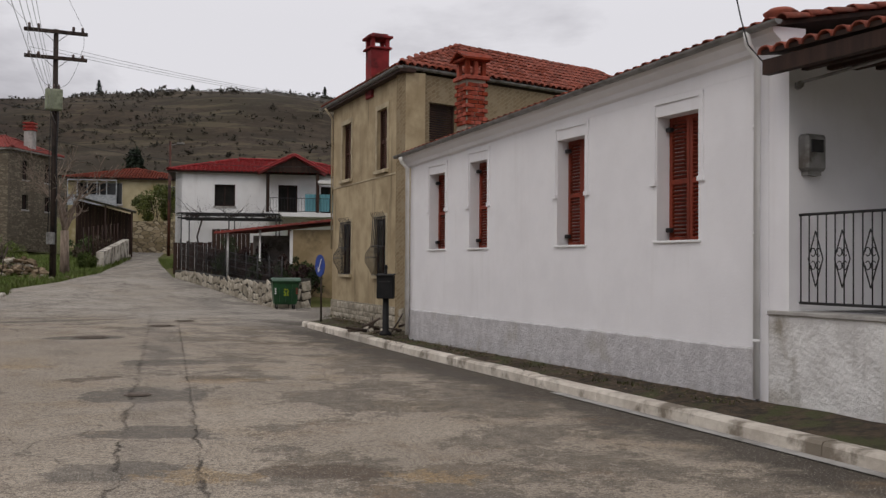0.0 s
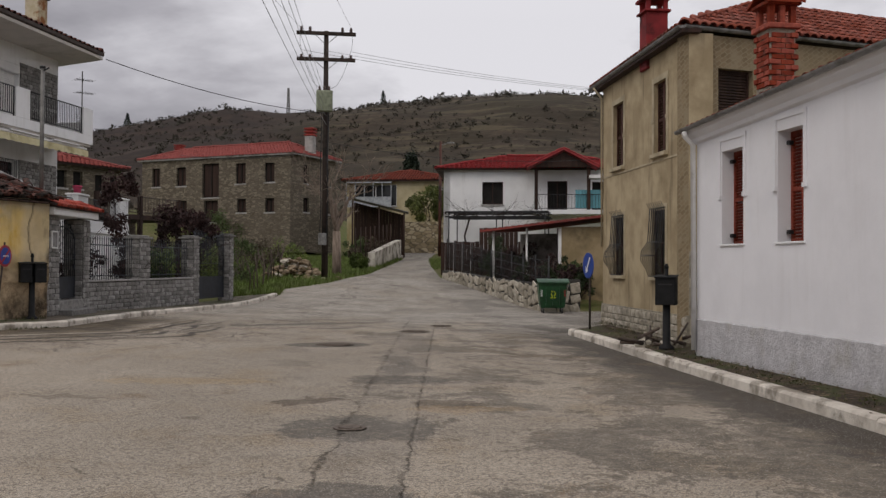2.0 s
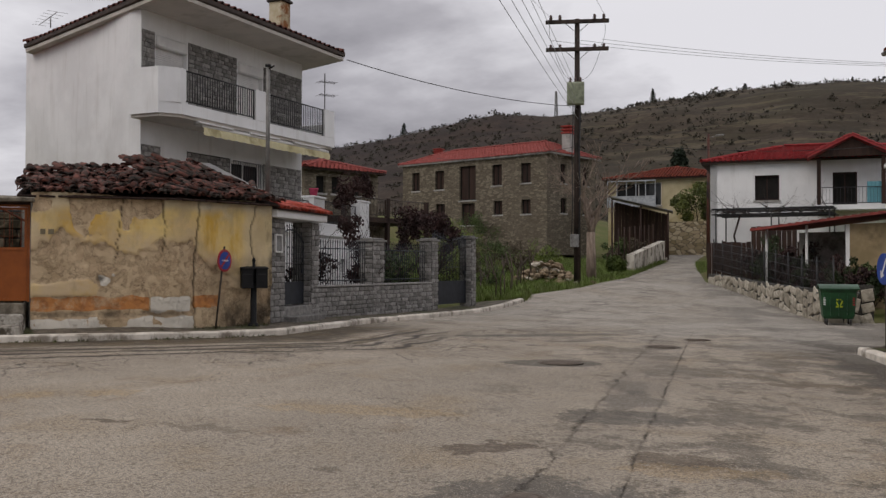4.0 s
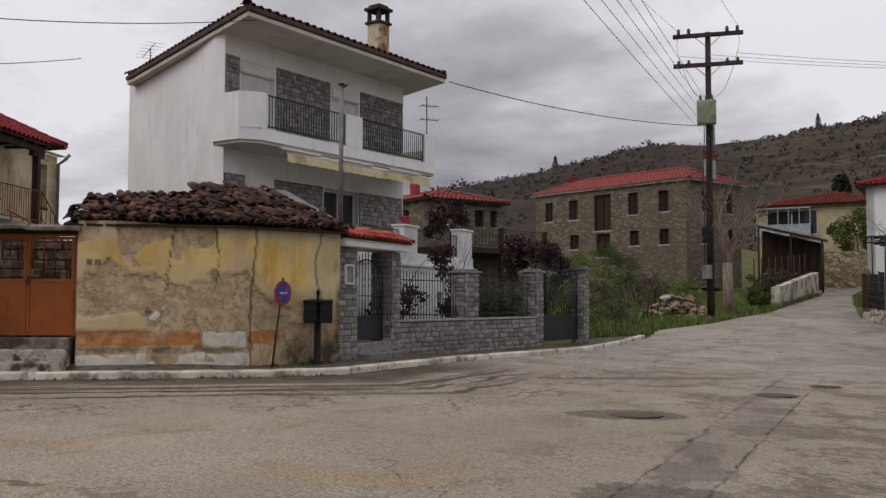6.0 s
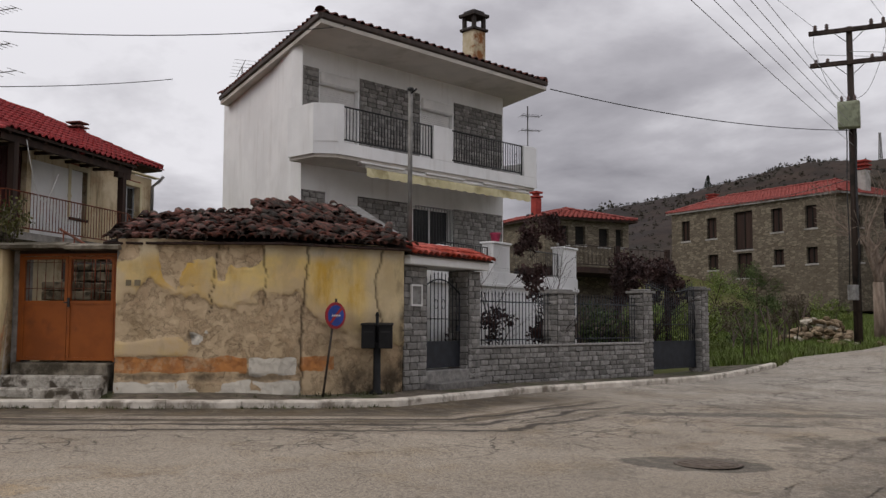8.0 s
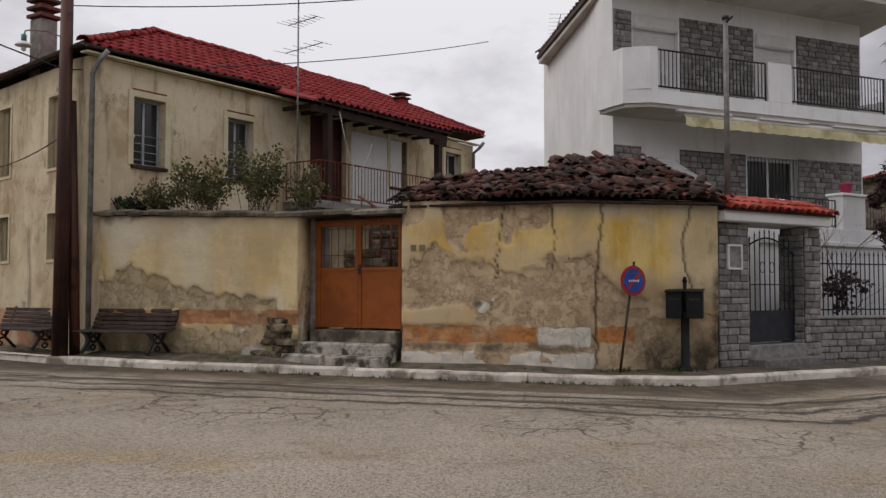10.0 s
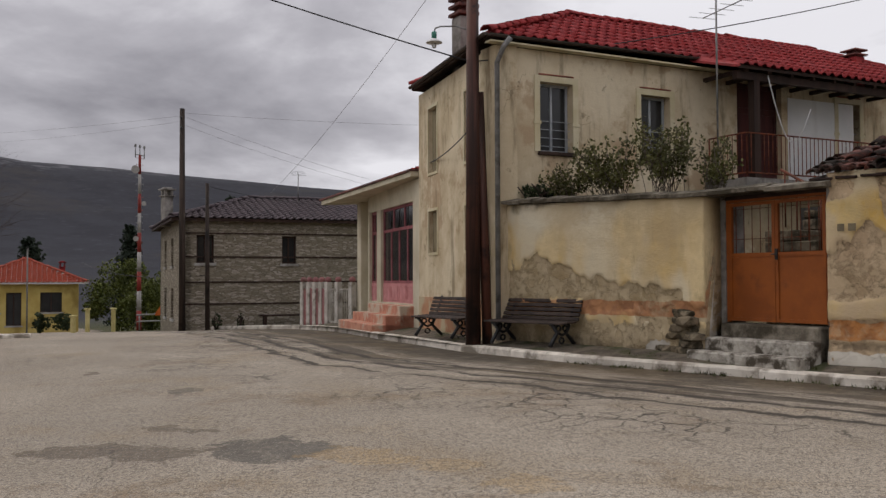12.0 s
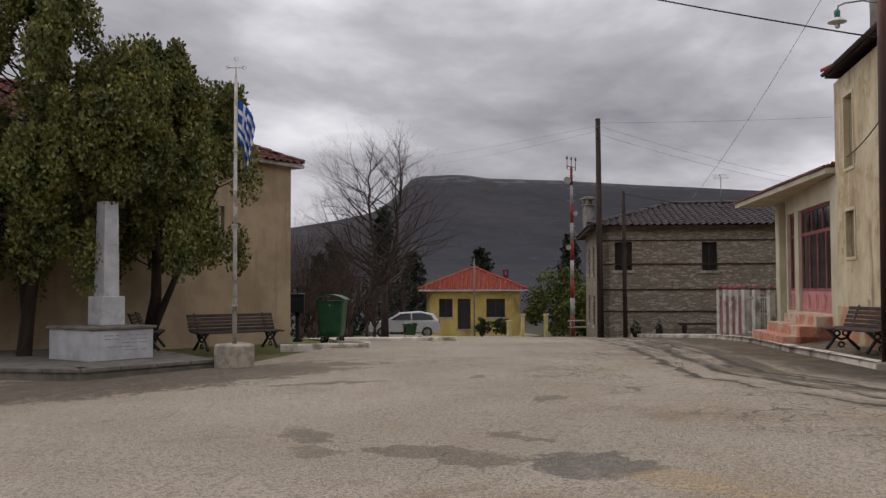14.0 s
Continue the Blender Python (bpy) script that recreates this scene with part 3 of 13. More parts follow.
    k.bump(k.noise(18, 6, 0.7), 0.05, 0.6)
    return k.m


grass_ground = grass_mat()


def build_ground():
    cx, cy = -10.0, 15.0
    radii = [0.0]
    r = 1.0
    while r < 3200:
        radii.append(r)
        r *= 1.055 if r > 8 else 1.25
    na = 900
    vs, fs = [], []
    for i, r in enumerate(radii):
        for j in range(na if i else 1):
            a = 2 * math.pi * j / na
            x, y = cx + r * math.cos(a), cy + r * math.sin(a)
            vs.append((x, y, land(x, y)))
    for j in range(na):
        fs.append((0, 1 + j, 1 + (j + 1) % na))
    for i in range(1, len(radii) - 1):
        p, q = 1 + (i - 1) * na, 1 + i * na
        for j in range(na):
            k = (j + 1) % na
            fs.append((p + j, q + j, q + k, p + k))
    me = bpy.data.meshes.new("ground")
    me.from_pydata(vs, [], fs)
    me.update()
    for p in me.polygons:
        p.use_smooth = True
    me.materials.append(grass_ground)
    return tagged(new("ground", me), "grassy village ground rising to bare hills and a wooded mountain", "ground", kind="structure")


build_ground()


# ---------- road ----------
# stains, worn repairs and painted tree shade: centre, half axes, turn, strength
GREY_STAINS = [(-4.45, 12.55, 0.85, 0.7, 20, 0.85), (-5.75, 16.1, 0.75, 0.5, 40, 0.8), (-6.2, 17.3, 0.35, 0.9, 21, 0.6), (-6.8, 18.4, 0.3, 0.8, 30, 0.5), (-11.75, 10.95, 0.62, 0.52, 78, 0.9), (-15.0, 8.0, 0.35, 0.2, 20, 0.7),
               (-14.4, 4.2, 1.0, 0.16, -30, 0.8), (-11.2, 7.8, 0.5, 0.25, 70, 0.7), (-12.2, 25.0, 2.3, 0.35, 62, 0.85), (-3.3, 10.1, 0.75, 0.4, 10, 0.8), (-3.0, 8.4, 0.5, 0.35, 20, 0.7)]
# the widest spot, at (-12.5, 1.4), paints the trees' shade along with dirt
BROWN_STAINS_TREE_SHADE = [(-5.8, 13.85, 0.5, 0.2, 55, 0.9), (-4.3, 14.5, 0.5, 0.42, 30, 0.75), (-9.5, 12.2, 0.3, 0.1, 30, 0.8), (-8.4, 12.65, 0.6, 0.12, 20, 0.5), (-6.3, 12.3, 0.2, 0.1, 20, 0.6), (-4.9, 20.5, 0.8, 0.3, 32, 0.7), (-11.3, 9.6, 0.85, 0.42, 105, 0.75),
                (-12.4, 9.6, 0.4, 0.2, 90, 0.7), (-16.4, 5.5, 0.3, 0.12, 20, 0.7), (-12.5, 1.4, 5.0, 1.7, -6, 0.9), (-10.6, 8.5, 0.25, 0.3, 10, 0.6), (-1.3, 8.6, 0.6, 0.35, 10, 0.8), (-0.2, 8.8, 0.5, 0.3, 10, 0.6)]
OCHRE_STAINS = [(-11.7, 11.8, 0.5, 0.3, 80, 0.55), (-11.5, 12.5, 0.35, 0.25, 80, 0.45), (-11.0, 13.3, 0.4, 0.2, 80, 0.5), (-8.0, 14.5, 1.2, 0.35, 30, 0.4), (-0.4, 8.5, 0.4, 0.25, 0, 0.6), (-2.2, 8.3, 0.5, 0.25, 0, 0.5), (-4.0, 14.2, 0.7, 0.25, 30, 0.4)]
# patches with a firm edge: new asphalt round the covers, a pothole's dark hollow painted flat
PATCHES_AND_POTHOLE = [(-8.98, 20.1, 0.78, 0.5, 46, 0.92), (-10.97, 23.95, 0.5, 0.14, 50, 0.95), (-9.02, 24.28, 0.42, 0.36, 50, 0.6), (-11.2, 26.3, 0.45, 0.1, 50, 0.8)]


def road_mat():
    k = Mat("worn_asphalt", 0.9, 0.22)
    sx = k.n.new("ShaderNodeSeparateXYZ")
    k.link(k.pos.outputs["Position"], sx.inputs[0])
    X, Y = sx.outputs["X"], sx.outputs["Y"]

    def line(a, b, c):
        return k.math("ADD", k.math("ADD", k.math("MULTIPLY", X, a), k.math("MULTIPLY", Y, b)), c)

    kr = line(-0.879, -0.476, 7.23)  # metres from the kerb of the white house
    kl = k.math("MAXIMUM", k.math("MAXIMUM", line(0.886, -0.463, 23.19), line(0.642, -0.766, 21.15)), line(0.945, 0.328, 8.13))  # from the kerb of the old houses
    big = k.noise(0.2, 7, 0.6)
    mid = k.noise(1.1, 8, 0.68)
    col = k.mix(k.step(big, 0.36, 0.64), (0.43, 0.368, 0.288), (0.325, 0.277, 0.215))
    col = k.mix(k.math("MULTIPLY", k.step(k.noise(0.55, 6, 0.65), 0.5, 0.68), 0.6), col, (0.33, 0.255, 0.165))
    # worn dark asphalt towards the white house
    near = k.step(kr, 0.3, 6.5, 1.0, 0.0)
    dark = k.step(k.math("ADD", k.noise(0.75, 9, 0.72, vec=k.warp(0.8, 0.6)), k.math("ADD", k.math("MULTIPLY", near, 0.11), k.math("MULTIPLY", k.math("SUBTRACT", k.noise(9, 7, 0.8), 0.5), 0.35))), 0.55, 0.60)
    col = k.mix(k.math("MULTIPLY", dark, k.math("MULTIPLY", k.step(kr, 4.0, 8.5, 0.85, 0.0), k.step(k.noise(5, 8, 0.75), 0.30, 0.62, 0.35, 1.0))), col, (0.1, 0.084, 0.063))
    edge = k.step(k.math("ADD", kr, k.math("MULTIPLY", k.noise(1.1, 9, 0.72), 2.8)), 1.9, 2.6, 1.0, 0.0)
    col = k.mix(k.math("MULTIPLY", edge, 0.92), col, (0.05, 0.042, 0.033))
    # brown earth stains
    earth = k.step(k.noise(0.6, 8, 0.72, vec=k.warp(0.9, 0.8)), 0.56, 0.70)
    col = k.mix(k.math("MULTIPLY", earth, 0.7), col, (0.225, 0.155, 0.092))
    spot = k.step(k.noise(1.9, 6, 0.7), 0.64, 0.72)
    col = k.mix(k.math("MULTIPLY", spot, 0.5), col, (0.14, 0.115, 0.09))
    # broken up towards the hill road
    far = k.math("MULTIPLY", k.step(Y, 21.0, 26.0), k.step(k.noise(0.5, 8, 0.7, vec=k.warp(1.2, 0.7), stretch=(0.55, 1.5, 1)), 0.555, 0.60))
    col = k.mix(k.math("MULTIPLY", far, 0.55), col, (0.17, 0.15, 0.127))
    worn = k.math("MULTIPLY", k.step(Y, 23.0, 28.0), k.step(k.noise(0.38, 8, 0.68, vec=k.warp(0.9, 0.8)), 0.47, 0.53))
    col = k.mix(k.math("MULTIPLY", k.step(Y, 25.0, 31.0), 0.5), col, (0.40, 0.37, 0.32))
    col = k.mix(k.math("MULTIPLY", worn, 0.7), col, (0.46, 0.42, 0.36))
    torn = k.noise(0.42, 9, 0.72, vec=k.warp(0.9, 0.9), stretch=(0.6, 1.4, 1))
    ledge = k.math("MULTIPLY", k.step(k.math("ABSOLUTE", k.math("SUBTRACT", torn, 0.52)), 0.002, 0.013, 1.0, 0.0), k.step(Y, 18.5, 22.0))
    col = k.mix(k.math("MULTIPLY", ledge, 0.85), col, (0.06, 0.05, 0.04))
    tyre = k.step(k.math("ABSOLUTE", k.math("SUBTRACT", k.math("ADD", kl, k.math("MULTIPLY", k.noise(0.5, 5), 1.4)), 2.9)), 0.1, 0.55, 1.0, 0.0)
    col = k.mix(k.math("MULTIPLY", k.math("MULTIPLY", k.math("MULTIPLY", tyre, k.step(Y, 22.5, 25.5, 1.0, 0.0)), k.step(mid, 0.4, 0.6)), 0.6), col, (0.13, 0.11, 0.088))
    trench = k.math("ADD", line(0.929, 0.370, -0.68), k.math("MULTIPLY", k.math("SUBTRACT", k.noise(0.9, 7, 0.68), 0.5), 0.9))
    fill = k.math("MULTIPLY", k.step(k.math("ABSOLUTE", trench), 0.30, 0.42, 1.0, 0.0), k.math("MULTIPLY", k.step(Y, 6.0, 9.0), k.step(Y, 25.0, 28.0, 1.0, 0.0)))
    col = k.mix(k.math("MULTIPLY", fill, k.step(k.noise(0.33, 6, 0.6), 0.42, 0.58, 0.0, 0.45)), col, (0.20, 0.175, 0.145))
    # stains, painted tree shade, repairs and aggregate
    grain = k.math("MULTIPLY", k.math("SUBTRACT", k.noise(11, 7, 0.8), 0.5), 2.4)
    rag, grit = k.noise(2.1, 10, 0.8, vec=k.warp(1.3, 0.5)), k.step(k.noise(7, 6, 0.7), 0.28, 0.55, 0.45, 1.0)
    firm = k.noise(2.2, 6, 0.6)
    loose = k.warp(2.6, 0.8)
    for spots, tint, lo, hi, wild in ((GREY_STAINS, (0.10, 0.09, 0.076), 1.95, 2.1, rag), (BROWN_STAINS_TREE_SHADE, (0.095, 0.066, 0.042), 1.85, 2.15, rag), (OCHRE_STAINS, (0.40, 0.27, 0.12), 1.6, 2.4, rag), (PATCHES_AND_POTHOLE, (0.085, 0.075, 0.06), 1.27, 1.34, k.math("MULTIPLY", firm, 0.26))):
        for bx, by, rx, ry, turn, f in spots:
            mp = k.n.new("ShaderNodeMapping")
            mp.vector_type = "TEXTURE"
            off = 0.0 if spots is PATCHES_AND_POTHOLE else 0.4
            mp.inputs["Location"].default_value = (bx + off, by + off, 0)
            mp.inputs["Rotation"].default_value = (0, 0, radians(turn))
            mp.inputs["Scale"].default_value = (rx, ry, 1000)
            k.link(loose if off else k.pos.outputs["Position"], mp.inputs["Vector"])
            ln = k.n.new("ShaderNodeVectorMath")
            ln.operation = "LENGTH"
            k.link(mp.outputs[0], ln.inputs[0])
            m = k.step(k.math("ADD", ln.outputs["Value"], k.math("MULTIPLY", wild, 2.2)), lo - 0.1, hi + 0.15, 1.0, 0.0)
            m = k.step(k.math("ADD", m, k.math("MULTIPLY", grain, k.step(m, 0.02, 0.25))), 0.38, 0.62)
            col = k.mix(k.math("MULTIPLY", k.math("MULTIPLY", m, grit), f), col, tint)
    col = k.mix(k.math("MULTIPLY", k.step(k.noise(26, 3, 0.7), 0.46, 0.66), 0.75), col, (0.105, 0.087, 0.068))
    sp = k.voronoi(42, "F1", out="Distance")
    col = k.mix(k.math("MULTIPLY", k.step(sp, 0.17, 0.27, 1.0, 0.0), 0.6), col, (0.55, 0.52, 0.46))
    sp2 = k.voronoi(21, "F1", out="Distance")
    col = k.mix(k.math("MULTIPLY", k.step(sp2, 0.13, 0.24, 1.0, 0.0), k.step(k.noise(2.2, 4), 0.4, 0.6, 0.15, 0.75)), col, (0.40, 0.37, 0.32))
    col = k.mix(k.math("MULTIPLY", k.step(k.noise(75, 2, 0.8), 0.50, 0.57), 0.68), col, (0.07, 0.06, 0.05))
    # mud and wet streaks along the kerb of the old houses
    cv = k.n.new("ShaderNodeCombineXYZ")
    k.link(kl, cv.inputs[0])
    k.link(k.math("MULTIPLY", line(0.463, 0.886, 0.0), 0.11), cv.inputs[1])
    wob = k.math("MULTIPLY", k.noise(1.3, 8, 0.72), 1.6)
    mud = k.step(k.math("ADD", kl, wob), 1.6, 2.7, 1.0, 0.0)
    streak = k.math("MULTIPLY", k.step(k.noise(1.7, 8, 0.66, vec=cv.outputs[0]), 0.475, 0.53), k.step(k.math("ADD", kl, wob), 2.4, 4.9, 1.0, 0.0))
    square = k.step(Y, 22.5, 25.5, 1.0, 0.0)
    mud, streak = k.math("MULTIPLY", mud, square), k.math("MULTIPLY", streak, square)
    wet = k.math("MAXIMUM", k.math("MULTIPLY", mud, k.step(k.noise(4, 7, 0.7), 0.3, 0.55, 0.6, 0.95)), k.math("MULTIPLY", streak, 0.8))
    col = k.mix(wet, col, k.mix(k.step(k.noise(0.9, 5), 0.4, 0.6), (0.052, 0.041, 0.029), (0.085, 0.062, 0.036)))
    # crazed cracks a few steps from the old houses' kerb, and seams that run along it
    fine = k.math("MAXIMUM", k.step(k.voronoi(2.0, vec=k.warp(2.2, 0.4), stretch=(1.2, 0.9, 1)), 0.004, 0.032, 0.8, 0.0), k.math("MULTIPLY", k.step(k.voronoi(0.8, vec=k.warp(2.6, 0.5)), 0.003, 0.02, 1.0, 0.0), 0.95))
    zone = k.math("MULTIPLY", k.math("MULTIPLY", k.step(kl, 1.2, 2.2), k.step(kl, 4.3, 6.4, 1.0, 0.0)), k.step(k.noise(0.6, 6, 0.6), 0.40, 0.56))
    crack = k.math("MULTIPLY", fine, zone)
    for off, amp in ((1.9, 0.7), (2.5, 0.8), (3.1, 1.2)):
        d = k.math("ABSOLUTE", k.math("SUBTRACT", k.math("ADD", kl, k.math("MULTIPLY", k.noise(0.7, 7, 0.65), amp)), off + amp / 2))
        crack = k.math("MAXIMUM", crack, k.math("MULTIPLY", k.step(d, 0.03, 0.11, 1.0, 0.0), k.math("MULTIPLY", square, k.step(k.noise(0.9, 4), 0.32, 0.44))))
    # two long seams of an old trench up the middle of the road
    for a, b, c, w_, sway in ((0.9285, 0.3714, -0.353, 0.016, 0.7), (0.9298, 0.3682, -1.0, 0.014, 0.35)):
        d = k.math("ABSOLUTE", k.math("ADD", line(a, b, c), k.math("ADD", k.math("MULTIPLY", k.noise(1.6, 10, 0.8), sway), -0.5 * sway)))
        d = k.math("DIVIDE", d, k.step(k.noise(1.6, 6, 0.7), 0.35, 0.65, 0.35, 2.2))
        crack = k.math("MAXIMUM", crack, k.math("MULTIPLY", k.math("MULTIPLY", k.step(d, 0.0, w_, 1.0, 0.0), k.step(Y, 5.0, 7.5)), k.math("MULTIPLY", k.step(Y, 27.0, 30.0, 1.0, 0.0), k.step(k.noise(1.3, 7, 0.7), 0.38, 0.56, 0.1, 0.85))))
    long = k.step(k.voronoi(0.16, vec=k.warp(1.2, 0.9)), 0.0, 0.002, 1.0, 0.0)
    crack = k.math("MAXIMUM", crack, k.math("MULTIPLY", long, k.step(k.noise(0.4, 4), 0.45, 0.55, 0.0, 0.6)))
    col = k.mix(k.math("MULTIPLY", crack, 0.9), col, (0.04, 0.034, 0.028))
    k.color(col)
    k.rough(k.step(mid, 0.3, 0.7, 0.76, 0.96))
    h = k.math("ADD", k.math("MULTIPLY", k.noise(30, 4, 0.7), 0.5), k.math("MULTIPLY", crack, -1.2))
    k.bump(h, 0.012, 0.8)
    k.bump(mid, 0.03, 0.5)
    return k.m


asphalt = road_mat()

KR = [(9.3, -2.0), (2.05, 11.4), (-5.75, 25.8)]  # right-hand kerb, top outer edge
KL = [(-20.05, 36.1), (-17.25, 24.9), (-15.62, 20.2), (-15.95, 18.8), (-16.95, 16.6), (-19.35, 12.2), (-20.9, 10.1), (-24.6, 7.0), (-28.6, 4.2), (-32.6, 0.9), (-36.5, -5.5)]


def sheet(name, poly, step, mat, dz, label, category):
    """A level-following sheet inside a plan outline: a grid clipped to it."""
    bm = BM()
    x0, x1 = min(p[0] for p in poly), max(p[0] for p in poly)
    y0, y1 = min(p[1] for p in poly), max(p[1] for p in poly)
    vs = [bm.verts.new((p[0], p[1], 0)) for p in poly]
    bm.faces.new(vs)
    for i in range(int((x1 - x0) / step)):
        bmesh.ops.bisect_plane(bm, geom=bm.verts[:] + bm.edges[:] + bm.faces[:], plane_co=(x0 + (i + 1) * step, 0, 0), plane_no=(1, 0, 0))
    for i in range(int((y1 - y0) / step)):
        bmesh.ops.bisect_plane(bm, geom=bm.verts[:] + bm.edges[:] + bm.faces[:], plane_co=(0, y0 + (i + 1) * step, 0), plane_no=(0, 1, 0))
    for v in bm.verts:
        v.co.z = gz(v.co.x, v.co.y) + dz(v.co.x, v.co.y) if callable(dz) else gz(v.co.x, v.co.y) + dz
    bmesh.ops.recalc_face_normals(bm, faces=bm.faces)
    up = sum(f.normal.z for f in bm.faces)
    if up < 0:
        bmesh.ops.reverse_faces(bm, faces=bm.faces)
    return obj(name, bm, mat, label=label, category=category, kind="structure", smooth=True)


ROAD = [(9.3, -14), (9.3, -2.0), (2.05, 11.4), (-5.75, 25.8), (-5.4, 27.2), (6.0, 40.0), (2.0, 44.5), (-8.9, 35.3), (-13.3, 41.3), (-17.6, 47.0), (-20.0, 52.0), (-24.5, 62.0), (-29.6, 77.0), (-34.0, 90.0), (-38, 89), (-33.5, 76.5), (-27.5, 64.0),
        (-26.0, 61.4), (-21.7, 47.4), (-21.4, 44.2), (-21.0, 42.0), (-21.3, 38.6)] + KL + [(-41, -13), (-62, -28), (-74, -40), (-66, -50), (-50, -34), (-30, -16.5), (-24.6, -8.2), (-20.6, -2.6), (-15.3, 0.4), (-12.2, 0.55), (-10.4, -3.0), (-10, -14)]
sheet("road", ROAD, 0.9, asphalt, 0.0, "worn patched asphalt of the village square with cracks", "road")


def offset_line(pts, d):
    """A polyline moved d to its left."""
    out = []
    for i, p in enumerate(pts):
        a = Vector(pts[max(i - 1, 0)])
        b = Vector(pts[min(i + 1, len(pts) - 1)])
        t = (b - a).normalized()
        out.append((p[0] - t.y * d, p[1] + t.x * d))
    return out


def kerb_line(name, pts, side, width, top, piece, gap=0.008, break_at=None, label=""):
    """A row of kerb stones; side +1: the kerb lies to the left of the line of its road edge."""
    root = thing(name, Matrix.Identity(4), label, "kerb", kind="structure")
    rnd = random.Random(len(pts) * 7 + int(width * 100))
    for a, b in zip(pts, pts[1:]):
        L = dist(a, b)
        n = max(1, round(L / piece))
        u = Vector((b[0] - a[0], b[1] - a[1])).normalized()
        w = Vector((-u.y, u.x)) * side
        for i in range(n):
            s0, s1 = L * i / n + gap / 2, L * (i + 1) / n - gap / 2
            bm = BM()
            h0, h1 = rnd.gauss(0, 0.004), rnd.gauss(0, 0.004)
            k = 6
            rows = []
            for j in range(k + 1):
                s = s0 + (s1 - s0) * j / k
                p = Vector(a) + u * s
                z = gz(p.x, p.y)
                zt = z + top + h0 + (h1 - h0) * j / k + noise.noise((p.x * 2, p.y * 2, 0.3)) * 0.007
                jit = noise.noise((p.x * 3, p.y * 3, 5.3)) * 0.008
                pr = [(0.0 + jit, z - 0.08), (0.012 + jit, zt - 0.035), (0.035 + jit, zt - 0.006), (0.07, zt), (width, zt), (width, z - 0.08)]
                rows.append([bm.verts.new((p.x + w.x * o, p.y + w.y * o, zz)) for o, zz in pr])
            for r0, r1 in zip(rows, rows[1:]):
                for q in range(5):
                    bm.faces.new((r0[q], r1[q], r1[q + 1], r0[q + 1]))
            bm.faces.new(rows[0])
            bm.faces.new(rows[-1][::-1])
            bmesh.ops.recalc_face_normals(bm, faces=bm.faces)
            part("kerb_stone", bm, kerb_paint, root)
    return root


kerb_line("kerb_right", KR, -1, 0.2, 0.15, 1.9, label="whitewashed concrete kerb along the white house's footway")
kerb_line("kerb_left", KL, -1, 0.2, 0.13, 1.6, label="dirty whitewashed concrete kerb before the old houses")
# pale concrete channel at the kerb's foot
chan = [(9.3, -2.0), (2.05, 11.4), (0.75, 13.8)]
sheet("channel_right", chan + offset_line(chan, 0.15)[::-1], 0.9, concrete, 0.012, "thin pale concrete channel along the kerb's foot", "channel")
# footways behind the kerbs
FOOT_R = [(9.12, -2.1), (14, -2.1), (6.5, 7.0), (3.3, 11.9), (-2.2, 20.6), (-2.4, 23.3), (-5.3, 28.7), (-5.42, 27.3), (-5.57, 25.85), (2.22, 11.5)]
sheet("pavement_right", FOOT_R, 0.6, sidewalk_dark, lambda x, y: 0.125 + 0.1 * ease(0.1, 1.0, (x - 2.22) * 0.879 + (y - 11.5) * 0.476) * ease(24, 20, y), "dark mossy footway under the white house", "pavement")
kin = [(-20.2, 36.0), (-17.42, 24.9), (-15.8, 20.22), (-16.13, 18.75), (-17.13, 16.5), (-19.5, 12.1), (-21.05, 9.97), (-24.7, 6.85), (-28.7, 4.05), (-32.72, 0.8), (-36.6, -5.6)]
FOOT_L = kin + [(-40, -4), (-36, 3), (-27, 9), (-22, 12), (-19.9, 15), (-18.3, 18), (-18.2, 23), (-20.9, 34.2)]


def mound(x, y):
    """Soil and rubble piled against the old walls: higher away from the kerb."""
    d = min(abs((x - a[0]) * (b[1] - a[1]) - (y - a[1]) * (b[0] - a[0])) / dist(a, b) for a, b in zip(kin[3:9], kin[4:10]))
    return 0.118 + 0.09 * ease(0.05, 0.8, d) * ease(19.5, 17.5, y) * ease(-1, 4, y)


sheet("pavement_left", FOOT_L, 0.3, footway_dirty, mound, "narrow stained concrete footway before the old walls", "pavement")


# ---------- small builders used by several houses ----------
def shutter(parent, x0, x1, z0, z1, y, mat, slats=26, leaves=2, name="shutter", label=""):
    """Louvred wooden shutter leaves that close an opening."""
    w = (x1 - x0) / leaves
    for i in range(leaves):
        a, b = x0 + i * w + 0.004, x0 + (i + 1) * w - 0.004
        bm = BM()
        f = 0.055
        framing(bm, a, b, z0, z1, y - 0.04, y, f)
        zm = z0 + (z1 - z0) * 0.48
        box(bm, a + f, b - f, y - 0.036, y - 0.004, zm - 0.03, zm + 0.03)
        leaf = part(name, bm, mat, parent, label)
        bm = BM()
        box(bm, a + f, b - f, -0.022, 0.022, -0.005, 0.005)
        me = bpy.data.meshes.new("slat")
        bm.to_mesh(me)
        bm.free()
        me.materials.append(mat)
        n = slats
        for j in range(n):
            z = z0 + f + (z1 - z0 - 2 * f) * (j + 0.5) / n
            if abs(z - zm) > 0.04:
                share("slat", me, leaf, Matrix.Translation((0, y - 0.02, z)) @ Matrix.Rotation(radians(38), 4, "X"))


def sill(parent, x0, x1, z, y1, mat, h=0.05, y0=-0.05):
    bm = BM()
    bbox(bm, x0 - 0.05, x1 + 0.05, y0, y1, z - h, z, 0.008)
    return part("window_sill", bm, mat, parent)


